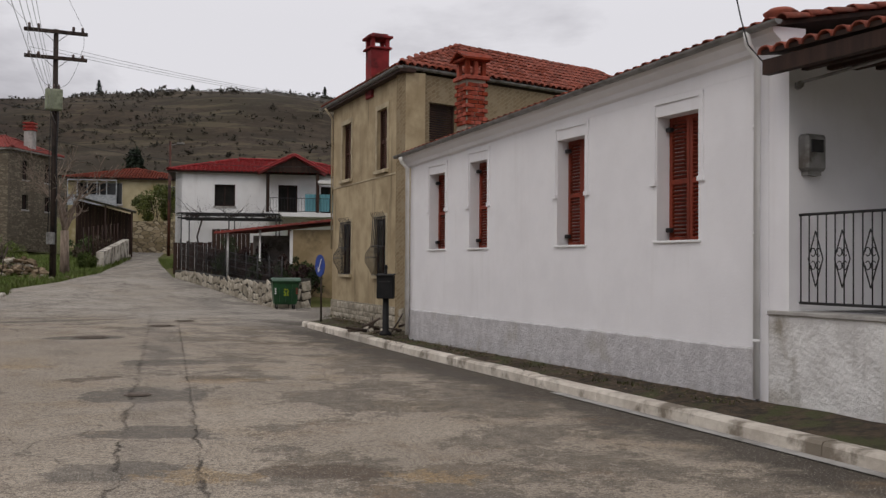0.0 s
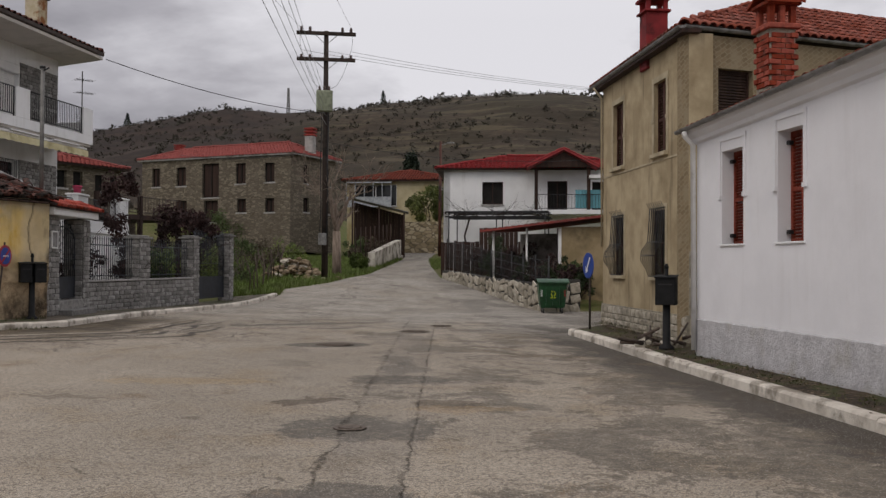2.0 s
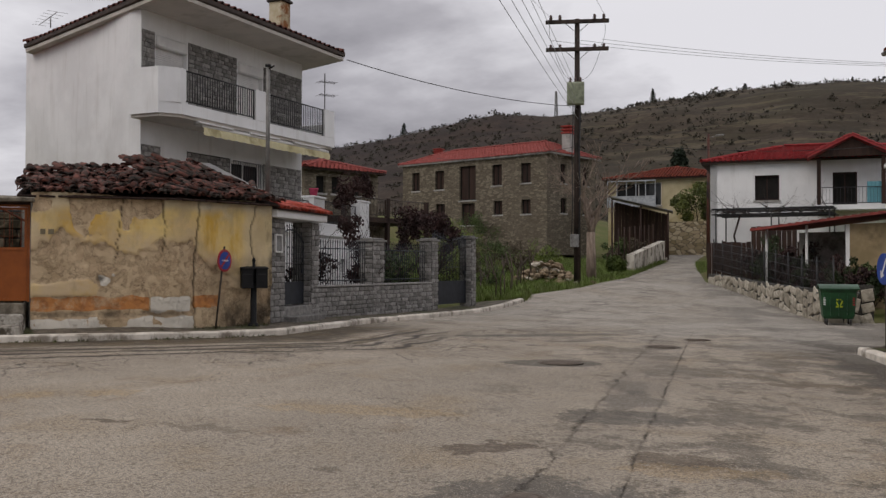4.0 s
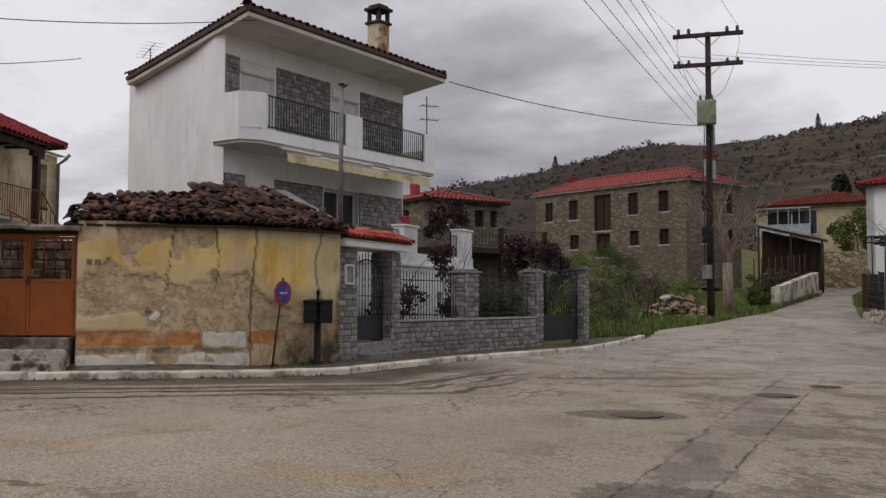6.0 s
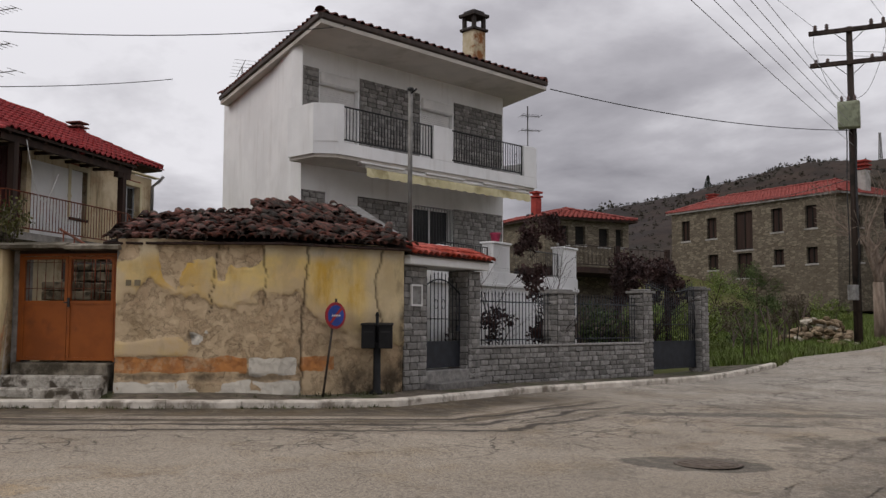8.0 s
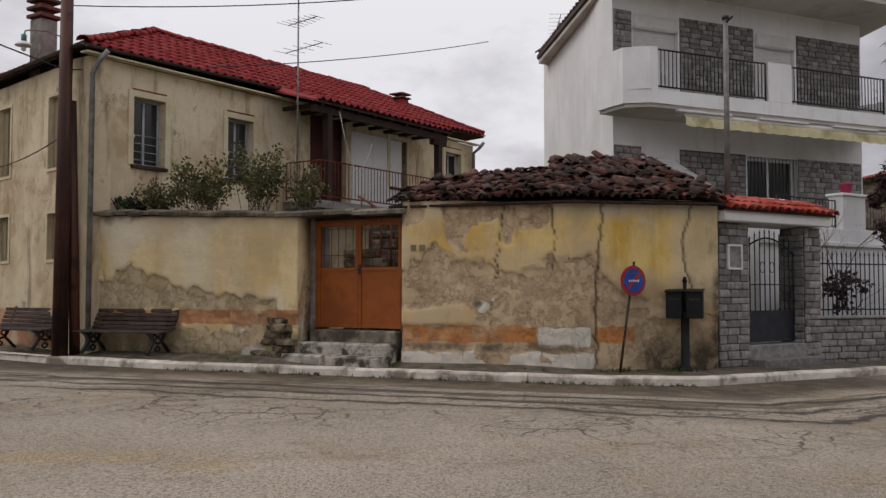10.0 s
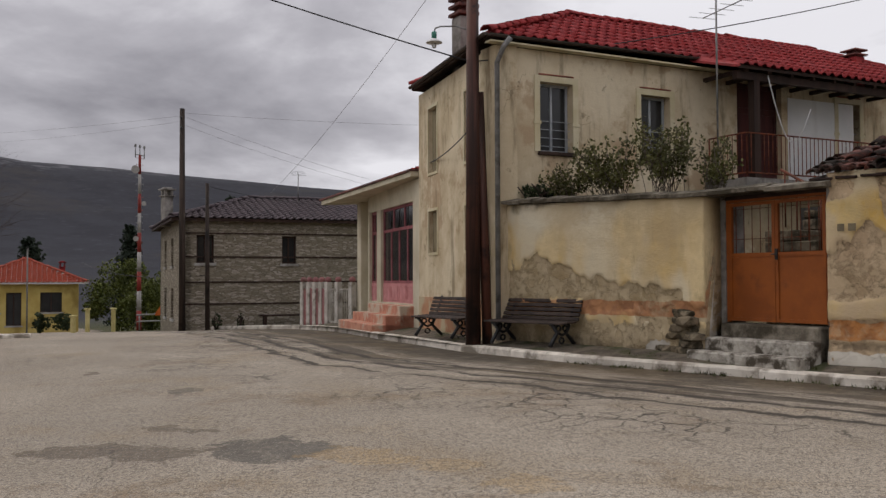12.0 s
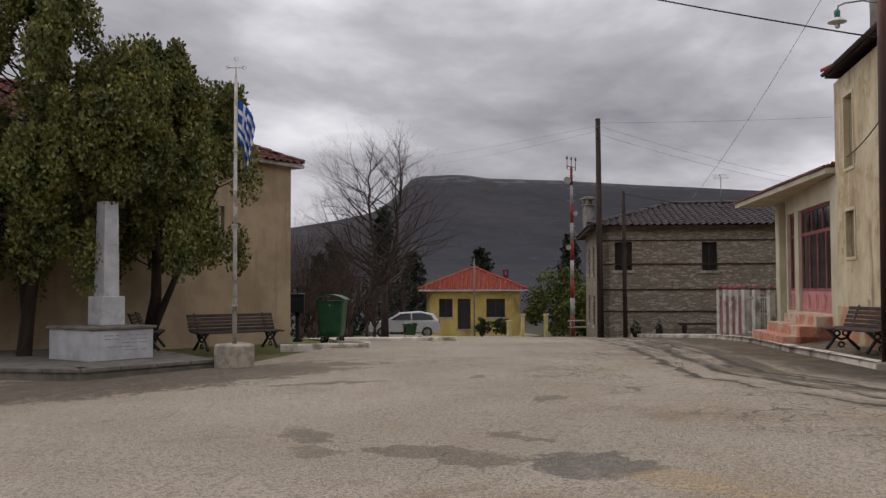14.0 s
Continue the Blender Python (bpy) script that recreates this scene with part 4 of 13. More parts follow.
def casement(parent, x0, x1, z0, z1, y, frame_mat, glass, bars=2, rows=1, w=0.05, name="window", label=""):
    """A window: frame mesh, with panes under it."""
    bm = BM()
    framing(bm, x0, x1, z0, z1, y - 0.05, y, w)
    for i in range(1, bars):
        x = x0 + (x1 - x0) * i / bars
        box(bm, x - w * 0.5, x + w * 0.5, y - 0.045, y - 0.003, z0 + w, z1 - w)
    for j in range(1, rows):
        z = z0 + (z1 - z0) * j / rows
        box(bm, x0 + w, x1 - w, y - 0.042, y - 0.006, z - w * 0.35, z + w * 0.35)
    win = part(name, bm, frame_mat, parent, label)
    for i in range(bars):
        a = x0 + (x1 - x0) * i / bars + w * 0.6
        b = x0 + (x1 - x0) * (i + 1) / bars - w * 0.6
        bm = BM()
        box(bm, a, b, y - 0.03, y - 0.024, z0 + w * 0.8, z1 - w * 0.8)
        part("pane", bm, glass, win)
    return win


def railing(parent, a, b, z0, z1, mat, step=0.11, r=0.008, post=0.016, name="railing", curl=False):
    """A rail between two local points: top and bottom bars as one part, each baluster a sub-part."""
    a, b = Vector(a), Vector(b)
    L = (b - a).length
    u = (b - a) / L
    bm = BM()
    for z in (z0, z1):
        rod(bm, (a.x, a.y, a.z + z), (b.x, b.y, b.z + z), post, n=6)
    for p in (a, b):
        rod(bm, (p.x, p.y, p.z + z0 - 0.06), (p.x, p.y, p.z + z1), post, n=6)
    rail = part(name, bm, mat, parent)
    bm = BM()
    rod(bm, (0, 0, z0), (0, 0, z1), r, n=5)
    if curl:
        zc, h = (z0 + z1) / 2, (z1 - z0) * 0.3
        for sx in (-1, 1):
            rod(bm, (0, 0, zc + h), (u.x * sx * 0.05, u.y * sx * 0.05, zc), r * 0.8, n=4)
            rod(bm, (u.x * sx * 0.05, u.y * sx * 0.05, zc), (0, 0, zc - h), r * 0.8, n=4)
            c = Vector((u.x * sx * 0.028, u.y * sx * 0.028, zc))
            for k in range(8):
                t0, t1 = k * math.pi / 4, (k + 1) * math.pi / 4
                for zz in (-0.05, 0.05):
                    p = c + Vector((u.x * math.cos(t0) * 0.022, u.y * math.cos(t0) * 0.022, zz + math.sin(t0) * 0.03))
                    q = c + Vector((u.x * math.cos(t1) * 0.022, u.y * math.cos(t1) * 0.022, zz + math.sin(t1) * 0.03))
                    rod(bm, p, q, 0.005, n=3, cap=False)
    me = bpy.data.meshes.new("baluster")
    bm.to_mesh(me)
    bm.free()
    me.materials.append(mat)
    n = max(2, round(L / step))
    for i in range(1, n):
        p = a + u * (L * i / n)
        share("baluster", me, rail, Matrix.Translation(p))
    return rail


def gutter(parent, a, b, r, mat, name="gutter"):
    """A half-round gutter from a to b."""
    a, b = Vector(a), Vector(b)
    u = (b - a).normalized()
    s = u.cross(Vector((0, 0, 1))).normalized()
    bm = BM()
    n = 7
    rows = []
    for p in (a, b):
        rows.append([bm.verts.new(p + s * (r * math.cos(math.pi * i / n)) - Vector((0, 0, r * math.sin(math.pi * i / n)))) for i in range(n + 1)])
        rows.append([bm.verts.new(p + s * ((r - 0.008) * math.cos(math.pi * i / n)) - Vector((0, 0, (r - 0.008) * math.sin(math.pi * i / n)))) for i in range(n + 1)])
    for i in range(n):
        bm.faces.new((rows[0][i], rows[0][i + 1], rows[2][i + 1], rows[2][i]))
        bm.faces.new((rows[1][i + 1], rows[1][i], rows[3][i], rows[3][i + 1]))
    for q in (0, 2):
        bm.faces.new(rows[q])
    bmesh.ops.recalc_face_normals(bm, faces=bm.faces)
    return part(name, bm, mat, parent)


barrel_orange = barrel_tile("tile", tile_orange, 0.1, 0.42)
barrel_old = barrel_tile("tile", tile_old, 0.09, 0.44, t=0.018)
roman_red = roman_tile("tile", tile_red, 0.25, 0.36, 0.055)
roman_salmon = roman_tile("tile", tile_salmon, 0.28, 0.4, 0.05)
roman_villa = roman_tile("tile", tile_villa, 0.28, 0.4, 0.06)
roman_grey = roman_tile("tile", tile_grey, 0.28, 0.38, 0.055)
ridge_red = barrel_tile("ridge_tile", tile_red, 0.13, 0.4)
ridge_orange = barrel_tile("ridge_tile", tile_orange, 0.13, 0.42)
ridge_salmon = barrel_tile("ridge_tile", tile_salmon, 0.13, 0.42)
ridge_villa = barrel_tile("ridge_tile", tile_villa, 0.13, 0.42)
ridge_grey = barrel_tile("ridge_tile", tile_grey, 0.13, 0.4)


def brick_mat(name, c1, c2, mortar, scale=5.0, rowh=0.25):
    """Brickwork for surfaces where single bricks stay too small to model."""
    k = Mat(name, 0.92, 0.2)
    t = k.n.new("ShaderNodeTexBrick")
    t.inputs["Color1"].default_value, t.inputs["Color2"].default_value, t.inputs["Mortar"].default_value = rgb(c1), rgb(c2), rgb(mortar)
    t.inputs["Scale"].default_value = scale
    t.inputs["Mortar Size"].default_value = 0.03
    t.inputs["Row Height"].default_value = rowh
    mp = k.n.new("ShaderNodeMapping")
    mp.inputs["Rotation"].default_value = (radians(90), 0, radians(42))
    k.link(k.warp(6, 0.02), mp.inputs["Vector"])
    k.link(mp.outputs[0], t.inputs["Vector"])
    col = k.mix(k.step(k.noise(2.5, 6, 0.65), 0.45, 0.7), t.outputs["Color"], mortar)
    k.color(col)
    k.bump(t.outputs["Fac"], 0.012, -0.6 if False else 0.6)
    return k.m


brick_red = surf("brick_red", hx("9c4a36"), hx("7e3a2c"), 9, 0.9, bump=0.006, bscale=50, vary=0.25, stain=hx("5a3128"), sscale=4)
brick_infill = brick_mat("brick_infill", hx("8d7d63"), hx("7a6a52"), hx("93866e"), 4.0, 0.3)
chimney_red = surf("chimney_red", hx("862a2c"), hx("6f2325"), 3, 0.8, bump=0.004, bscale=30, stain=hx("4a1c1c"), sscale=2)


def chimney_brick(at, base, w, top, mat):
    """A brick chimney: courses of single bricks, open vents and a small pitched cap."""
    ch = thing("chimney", Matrix.Translation((at[0], at[1], base)) @ Matrix.Rotation(radians(31), 4, "Z"), "red brick chimney with a gabled vented head", "chimney")
    bm = BM()
    h = top - base
    body = h * 0.62
    box(bm, -w / 2 + 0.015, w / 2 - 0.015, -w / 2 + 0.015, w / 2 - 0.015, -0.4, body)
    stack = part("shaft", bm, mortar_light, ch)
    n = int(body / 0.085)
    bl = w / 2.0
    bm = BM()
    bbox(bm, -bl / 2 + 0.006, bl / 2 - 0.006, -0.055, 0.055, 0.005, 0.078, 0.005)
    me = bpy.data.meshes.new("brick")
    bm.to_mesh(me)
    bm.free()
    me.materials.append(mat)
    for j in range(n):
        for side in range(4):
            rot = Matrix.Rotation(side * math.pi / 2, 4, "Z")
            for i in (-1, 1):
                x = (i * 0.5 + (0.16 if (j + side) % 2 else -0.16)) * bl
                share("brick", me, stack, rot @ Matrix.Translation((x, -w / 2 + 0.05, j * 0.085)))
    bm = BM()
    bbox(bm, -w / 2 - 0.05, w / 2 + 0.05, -w / 2 - 0.05, w / 2 + 0.05, body, body + 0.08, 0.01)
    part("collar", bm, mat, ch)
    vh = h * 0.2
    for sx in (-1, 0, 1):
        for sy in (-1, 1):
            bm = BM()
            bbox(bm, sx * (w / 2 - 0.05) - 0.045, sx * (w / 2 - 0.05) + 0.045, sy * (w / 2 - 0.05) - 0.045, sy * (w / 2 - 0.05) + 0.045, body + 0.08, body + 0.08 + vh, 0.006)
            part("vent_pier", bm, mat, ch)
    z = body + 0.08 + vh
    bm = BM()
    bbox(bm, -w / 2 - 0.06, w / 2 + 0.06, -w / 2 - 0.06, w / 2 + 0.06, z, z + 0.06, 0.01)
    part("head_slab", bm, mat, ch)
    bm = BM()
    for s in (-1, 1):
        deck(bm, [(-w / 2 - 0.1, s * (w / 2 + 0.1), z + 0.06), (w / 2 + 0.1, s * (w / 2 + 0.1), z + 0.06), (w / 2 + 0.1, 0, z + h * 0.15), (-w / 2 - 0.1, 0, z + h * 0.15)][::s], 0.04)
    part("cap", bm, mat, ch)
    return ch


def chimney_plain(at, base, top, w, mat, capmat, label, bands=0, turn=30):
    """A rendered chimney with a raised cap slab on stubs."""
    ch = thing("chimney", Matrix.Translation((at[0], at[1], base)) @ Matrix.Rotation(radians(turn), 4, "Z"), label, "chimney")
    h = top - base
    bm = BM()
    bbox(bm, -w / 2, w / 2, -w / 2, w / 2, -0.4, h * 0.68, 0.015)
    part("shaft", bm, mat, ch)
    bm = BM()
    if bands:
        for i in range(bands):
            z = h * 0.68 + i * h * 0.32 / bands
            bbox(bm, -w / 2 - 0.06, w / 2 + 0.06, -w / 2 - 0.06, w / 2 + 0.06, z + 0.03, z + h * 0.32 / bands * 0.6, 0.012)
            box(bm, -w / 2 + 0.06, w / 2 - 0.06, -w / 2 + 0.06, w / 2 - 0.06, z - 0.05, z + 0.05)
    else:
        bbox(bm, -w / 2 - 0.06, w / 2 + 0.06, -w / 2 - 0.06, w / 2 + 0.06, h * 0.68, h * 0.72, 0.01)
        part("collar", bm, capmat, ch)
        for sx in (-1, 1):
            for sy in (-1, 1):
                bm = BM()
                box(bm, sx * (w / 2 - 0.05) - 0.05, sx * (w / 2 - 0.05) + 0.05, sy * (w / 2 - 0.05) - 0.05, sy * (w / 2 - 0.05) + 0.05, h * 0.72, h * 0.9)
                part("vent_pier", bm, capmat, ch)
        bm = BM()
        bbox(bm, -w / 2 - 0.08, w / 2 + 0.08, -w / 2 - 0.08, w / 2 + 0.08, h * 0.9, h * 0.95, 0.012)
        bbox(bm, -w / 2 + 0.02, w / 2 - 0.02, -w / 2 + 0.02, w / 2 - 0.02, h * 0.95, h, 0.02)
    part("cap", bm, capmat, ch)
    return ch


# ---------- the white single-storey house ----------
def white_house():
    A, B = (3.0, 11.8), (-2.16, 20.55)
    L = dist(A, B)
    h = thing("house", fr(A, B), "long white single-storey house with brown-red louvred shutters", "house")
    wins = [(1.17, 1.98, 2.08, 3.69), (3.66, 4.42, 2.06, 3.67), (6.72, 7.42, 2.06, 3.62), (8.46, 9.2, 2.06, 3.54)]
    bm = BM()
    wall(bm, L, 0.0, 3.98, 0.45, wins)
    part("wall", bm, white_paint, h)
    bm = BM()
    box(bm, L - 0.45, L - 0.002, -7.5, -0.45, 0.0, 3.98)
    part("wall", bm, white_paint, h)
    bm = BM()
    box(bm, 0.002, 0.45, -7.5, -0.45, 0.0, 3.98)
    part("wall", bm, white_paint, h)
    bm = BM()
    box(bm, 0.45, L - 0.45, -7.5, -7.1, 0.0, 3.98)
    part("wall", bm, white_paint, h)
    # rough plinth, a little proud
    bm = BM()
    n = 60
    rows = []
    for i in range(n + 1):
        x = 0.16 + (L - 0.16) * i / n
        zt = 0.83 + 0.006 * math.sin(i * 1.7)
        rows.append([bm.verts.new((x, y, z)) for y, z in ((0.028, 0.0), (0.03 + 0.004 * math.sin(i * 2.3), 0.4), (0.028, zt - 0.02), (0.004, zt), (-0.02, zt))])
    for a, b in zip(rows, rows[1:]):
        for j in range(4):
            bm.faces.new((a[j], a[j + 1], b[j + 1], b[j]))
    bmesh.ops.recalc_face_normals(bm, faces=bm.faces)
    part("plinth", bm, plinth_grey, h, "rough grey-painted plinth")
    for x0, x1, z0, z1 in wins:
        shutter(h, x0, x1, z0, z1, -0.2, shutter_red, 30, 2, label="closed brown-red wooden shutter leaf")
        bm = BM()
        for s in (x0 - 0.1, x1 + 0.02):
            box(bm, s, s + 0.08, -0.01, 0.022, z0 + 0.78, z1 + 0.22)
            box(bm, s - 0.015, s + 0.095, -0.01, 0.035, z0 + 0.72, z0 + 0.78)
        box(bm, x0 - 0.1, x1 + 0.1, -0.01, 0.02, z1 + 0.16, z1 + 0.22)
        part("trim", bm, white_paint, h)
        sill(h, x0, x1, z0, 0.03, white_clean, 0.035, -0.2)
        for z in (z0 + 0.14, z1 - 0.16):
            bm = BM()
            bbox(bm, x1 - 0.1, x1 - 0.02, -0.2, -0.12, z - 0.03, z + 0.03, 0.01)
            part("hinge", bm, iron_black, h)
    # coved cornice, roof and gutter; the eave sinks towards the far end
    def ez(x):
        return 4.40 - 0.036 * x

    bm = BM()
    rows = []
    for x in (-0.25, L * 0.5, L + 0.2):
        prof = [(-0.3, 3.9), (0.0, 3.9 if x > 0 else 3.95), (0.0, ez(x) - 0.26), (0.05, ez(x) - 0.23), (0.07, ez(x) - 0.17), (0.17, ez(x) - 0.10), (0.20, ez(x) - 0.04), (-0.3, ez(x) - 0.02)]
        rows.append([bm.verts.new((x, y + 0.004, z)) for y, z in prof])
    for a, b in zip(rows, rows[1:]):
        for q in range(8):
            bm.faces.new((a[q], a[(q + 1) % 8], b[(q + 1) % 8], b[q]))
    bm.faces.new(rows[0])
    bm.faces.new(rows[-1][::-1])
    bmesh.ops.recalc_face_normals(bm, faces=bm.faces)
    part("cornice", bm, white_paint, h)
    bm = BM()
    xa, xb, yr = -0.3, L + 0.25, -3.9
    e0, e1, r0, r1 = Vector((xa, 0.2, ez(xa))), Vector((xb, 0.2, ez(xb))), Vector((xa, yr, ez(xa) + 0.8)), Vector((xb, yr, ez(xb) + 0.8))
    deck(bm, [e0, e1, r1, r0][::-1], 0.05)
    deck(bm, [r0, r1, Vector((xb, -8.0, 4.1)), Vector((xa, -8.0, 4.3))][::-1], 0.05)
    bmesh.ops.recalc_face_normals(bm, faces=bm.faces)
    roof = part("roof", bm, dark_wood, h)
    tile_slope(roof, [e1 + Vector((0, -0.16, -0.02)), e0 + Vector((0, -0.16, -0.02)), r0, r1], barrel_orange, 0.2, 0.36, 260, (7, 0.4, 4.2), 0.012, 3, 0.05)
    ridge_tiles(roof, r0, r1, ridge_orange, 0.36, 0)
    gutter(h, (-0.4, 0.25, ez(-0.4) - 0.01), (L + 0.28, 0.25, ez(L) - 0.01), 0.055, gutter_metal)
    bm = BM()
    pipe(bm, [(0.06, 0.27, 4.36), (0.06, 0.24, 4.22), (0.08, 0.09, 4.08), (0.1, 0.08, 0.28)], 0.038, 8)
    for z in (0.9, 2.1, 3.3):
        lathe(bm, [(0.044, z), (0.044, z + 0.04)], 8, at=(0.1, 0.08, 0))
    part("downpipe", bm, white_clean, h)
    bm = BM()
    pipe(bm, [(L - 0.1, 0.27, 3.98), (L - 0.1, 0.25, 3.88), (L - 0.06, 0.1, 3.75), (L - 0.06, 0.08, 0.3)], 0.045, 8)
    part("downpipe", bm, gutter_white, h)
    bm = BM()
    lathe(bm, [(0.12, 0), (0.17, 0.05), (0.17, 0.12), (0.2, 0.15), (0.13, 0.2)], 12, at=(0.02, -0.2, 4.46))
    part("vent_cap", bm, tile_orange, h)
    # cable that comes down from the sky to the corner
    bm = BM()
    pipe(bm, [(0.5, 0.5, 6.6), (0.05, 0.36, 4.5), (0.0, 0.3, 4.2), (-0.12, 0.2, 4.0), (-0.25, 0.1, 4.02), (-0.3, 0.03, 4.1)], 0.008, 4)
    part("cable", bm, iron_black, h)
    # porch at the near end
    bm = BM()
    box(bm, -5.2, -0.003, -0.35, 0.0, 0.0, 1.22)
    part("parapet", bm, parapet_rough, h, "rough whitewashed parapet with green damp stains")
    bm = BM()
    bbox(bm, -5.2, 0.0, -0.4, 0.03, 1.22, 1.27, 0.01)
    part("coping", bm, concrete, h)
    bm = BM()
    box(bm, -5.2, -0.003, -2.3, -0.4, 0.9, 1.1)
    part("porch_floor", bm, concrete, h)
    bm = BM()
    box(bm, -5.2, -0.003, -2.6, -2.3, 0.0, 4.3)
    part("wall", bm, white_clean, h)
    bm = BM()
    box(bm, -0.3, -0.003, -2.3, -0.003, 1.27, 4.12)
    part("pillar", bm, white_paint, h)
    bm = BM()
    deck(bm, [(-5.2, 0.42, 4.0), (-0.32, 0.42, 4.06), (-0.32, -2.6, 4.42), (-5.2, -2.6, 4.38)][::-1], 0.05)
    for q in range(8):
        y = 0.2 - q * 0.38
        box(bm, -5.2, -0.34, y - 0.04, y + 0.04, 3.86 + (0.2 - y) * 0.1, 3.95 + (0.2 - y) * 0.1)
    box(bm, -5.2, -0.32, 0.3, 0.4, 3.8, 3.96)
    canopy = part("canopy", bm, dark_wood, h, "dark timber porch canopy")
    tile_slope(canopy, [(-0.34, 0.4, 4.04), (-5.2, 0.4, 3.98), (-5.2, -2.6, 4.38), (-0.3, -2.6, 4.42)], barrel_orange, 0.2, 0.36, 30, (0, 0, 4), 0.01, 4, -0.02)
    bm = BM()
    rod(bm, (-0.35, -0.05, 3.74), (-2.6, 0.2, 3.76), 0.018)
    rod(bm, (-0.33, -0.1, 3.72), (-0.45, -0.02, 3.72), 0.04)
    part("bracket", bm, gutter_metal, h)
    railing(h, (-0.2, -0.16, 0), (-5.1, -0.16, 0), 1.36, 2.32, iron_black, 0.118, 0.008, 0.016, curl=False)
    # scroll panels between the bars
    for i in range(13):
        bm = BM()
        c = Vector((-0.52 - i * 0.354, -0.16, 1.84))
        for sx in (-1, 1):
            pipe(bm, [c + Vector((0, 0, 0.3)), c + Vector((sx * 0.1, 0, 0.0)), c + Vector((0, 0, -0.3))], 0.007, 4)
            for sz in (-1, 1):
                q = [c + Vector((sx * (0.035 + 0.032 * math.cos(t * 0.7)), 0, sz * (0.07 + 0.045 * math.sin(t * 0.7)))) for t in range(9)]
                pipe(bm, q, 0.006, 4)
        part("scroll", bm, iron_black, h)
    # electricity meter box
    mb = thing("meter_box", fr(A, B) @ Matrix.Translation((-0.302, -0.28, 2.82)) @ Matrix.Rotation(math.pi / 2, 4, "Z"), "grey electricity meter box on the porch wall", "meter box")
    bm = BM()
    bbox(bm, -0.15, 0.15, -0.02, 0.13, -0.02, 0.38, 0.03)
    part("case", bm, gutter_metal, mb)
    bm = BM()
    bbox(bm, -0.09, 0.09, 0.125, 0.14, 0.18, 0.32, 0.01)
    part("window", bm, glass_dark, mb)
    bm = BM()
    box(bm, -0.1, 0.1, 0.0, 0.09, -0.07, -0.02)
    part("cable_cover", bm, gutter_metal, mb)


white_house()
chimney_brick((-0.87, 19.99), 4.55, 0.46, 6.02, brick_red)


# ---------- the olive two-storey house ----------
def rubble_face(name, parent, L, z0, z1, y, mat_stone, mat_mortar, size=(0.18, 0.38, 0.1, 0.2), seed=5, holes=(), label="", pieces=True, cap=300, s0=0.0):
    """A face of coursed irregular stones on a mortar bed; the stones are laid at the end of the file."""
    bm = BM()
    wall(bm, L, z0, z1, 0.05, holes, s0=s0)
    bed = part(name, bm, mat_mortar, parent, label)
    bed.matrix_basis = Matrix.Translation((0, y, 0))
    rnd = random.Random(seed)
    z = z0
    stones = []
    while z < z1 - 0.03:
        hh = min(rnd.uniform(size[2], size[3]), z1 - z)
        x = s0
        while x < L - 0.03:
            w = min(rnd.uniform(size[0], size[1]), L - x)
            if not any(x + w > q[0] - 0.02 and x < q[1] + 0.02 and z + hh > q[2] - 0.02 and z < q[3] + 0.02 for q in holes):
                stones.append((x, z, w, hh, rnd.random()))
            x += w
        z += hh
    PIECES.append((bed, stones, mat_stone, seed, cap))
    return bed


PIECES = []


def grille(parent, x0, x1, z0, z1):
    """A bulging wrought-iron window grille."""
    bm = BM()
    n = 7
    for i in range(n + 1):
        x = x0 + (x1 - x0) * i / n
        prof = [(0.05, z1), (0.07, z1 - 0.35), (0.1, z0 + 0.75), (0.24, z0 + 0.55), (0.26, z0 + 0.35), (0.13, z0 + 0.16), (0.08, z0)]
        pipe(bm, [(x, y, z) for y, z in prof], 0.012, 4)
        pipe(bm, [(x, 0.05, z1), (x + 0.03, 0.09, z1 + 0.08), (x, 0.12, z1 + 0.13)], 0.007, 4)
    for y, z in ((0.05, z1), (0.08, z0), (0.1, z0 + 0.75), (0.25, z0 + 0.45)):
        rod(bm, (x0, y, z), (x1, y, z), 0.014, n=5)
    for x in (x0, x1):
        rod(bm, (x, 0.0, z1), (x, 0.06, z1), 0.012, n=4)
        rod(bm, (x, 0.0, z0), (x, 0.09, z0), 0.012, n=4)
    part("grille", bm, iron_black, parent, "bulging wrought-iron grille")


shutter_brown = surf("shutter_brown", hx("4a2c22"), hx("38211a"), 6, 0.7, bump=0.002, stretch=(1, 1, 0.1))


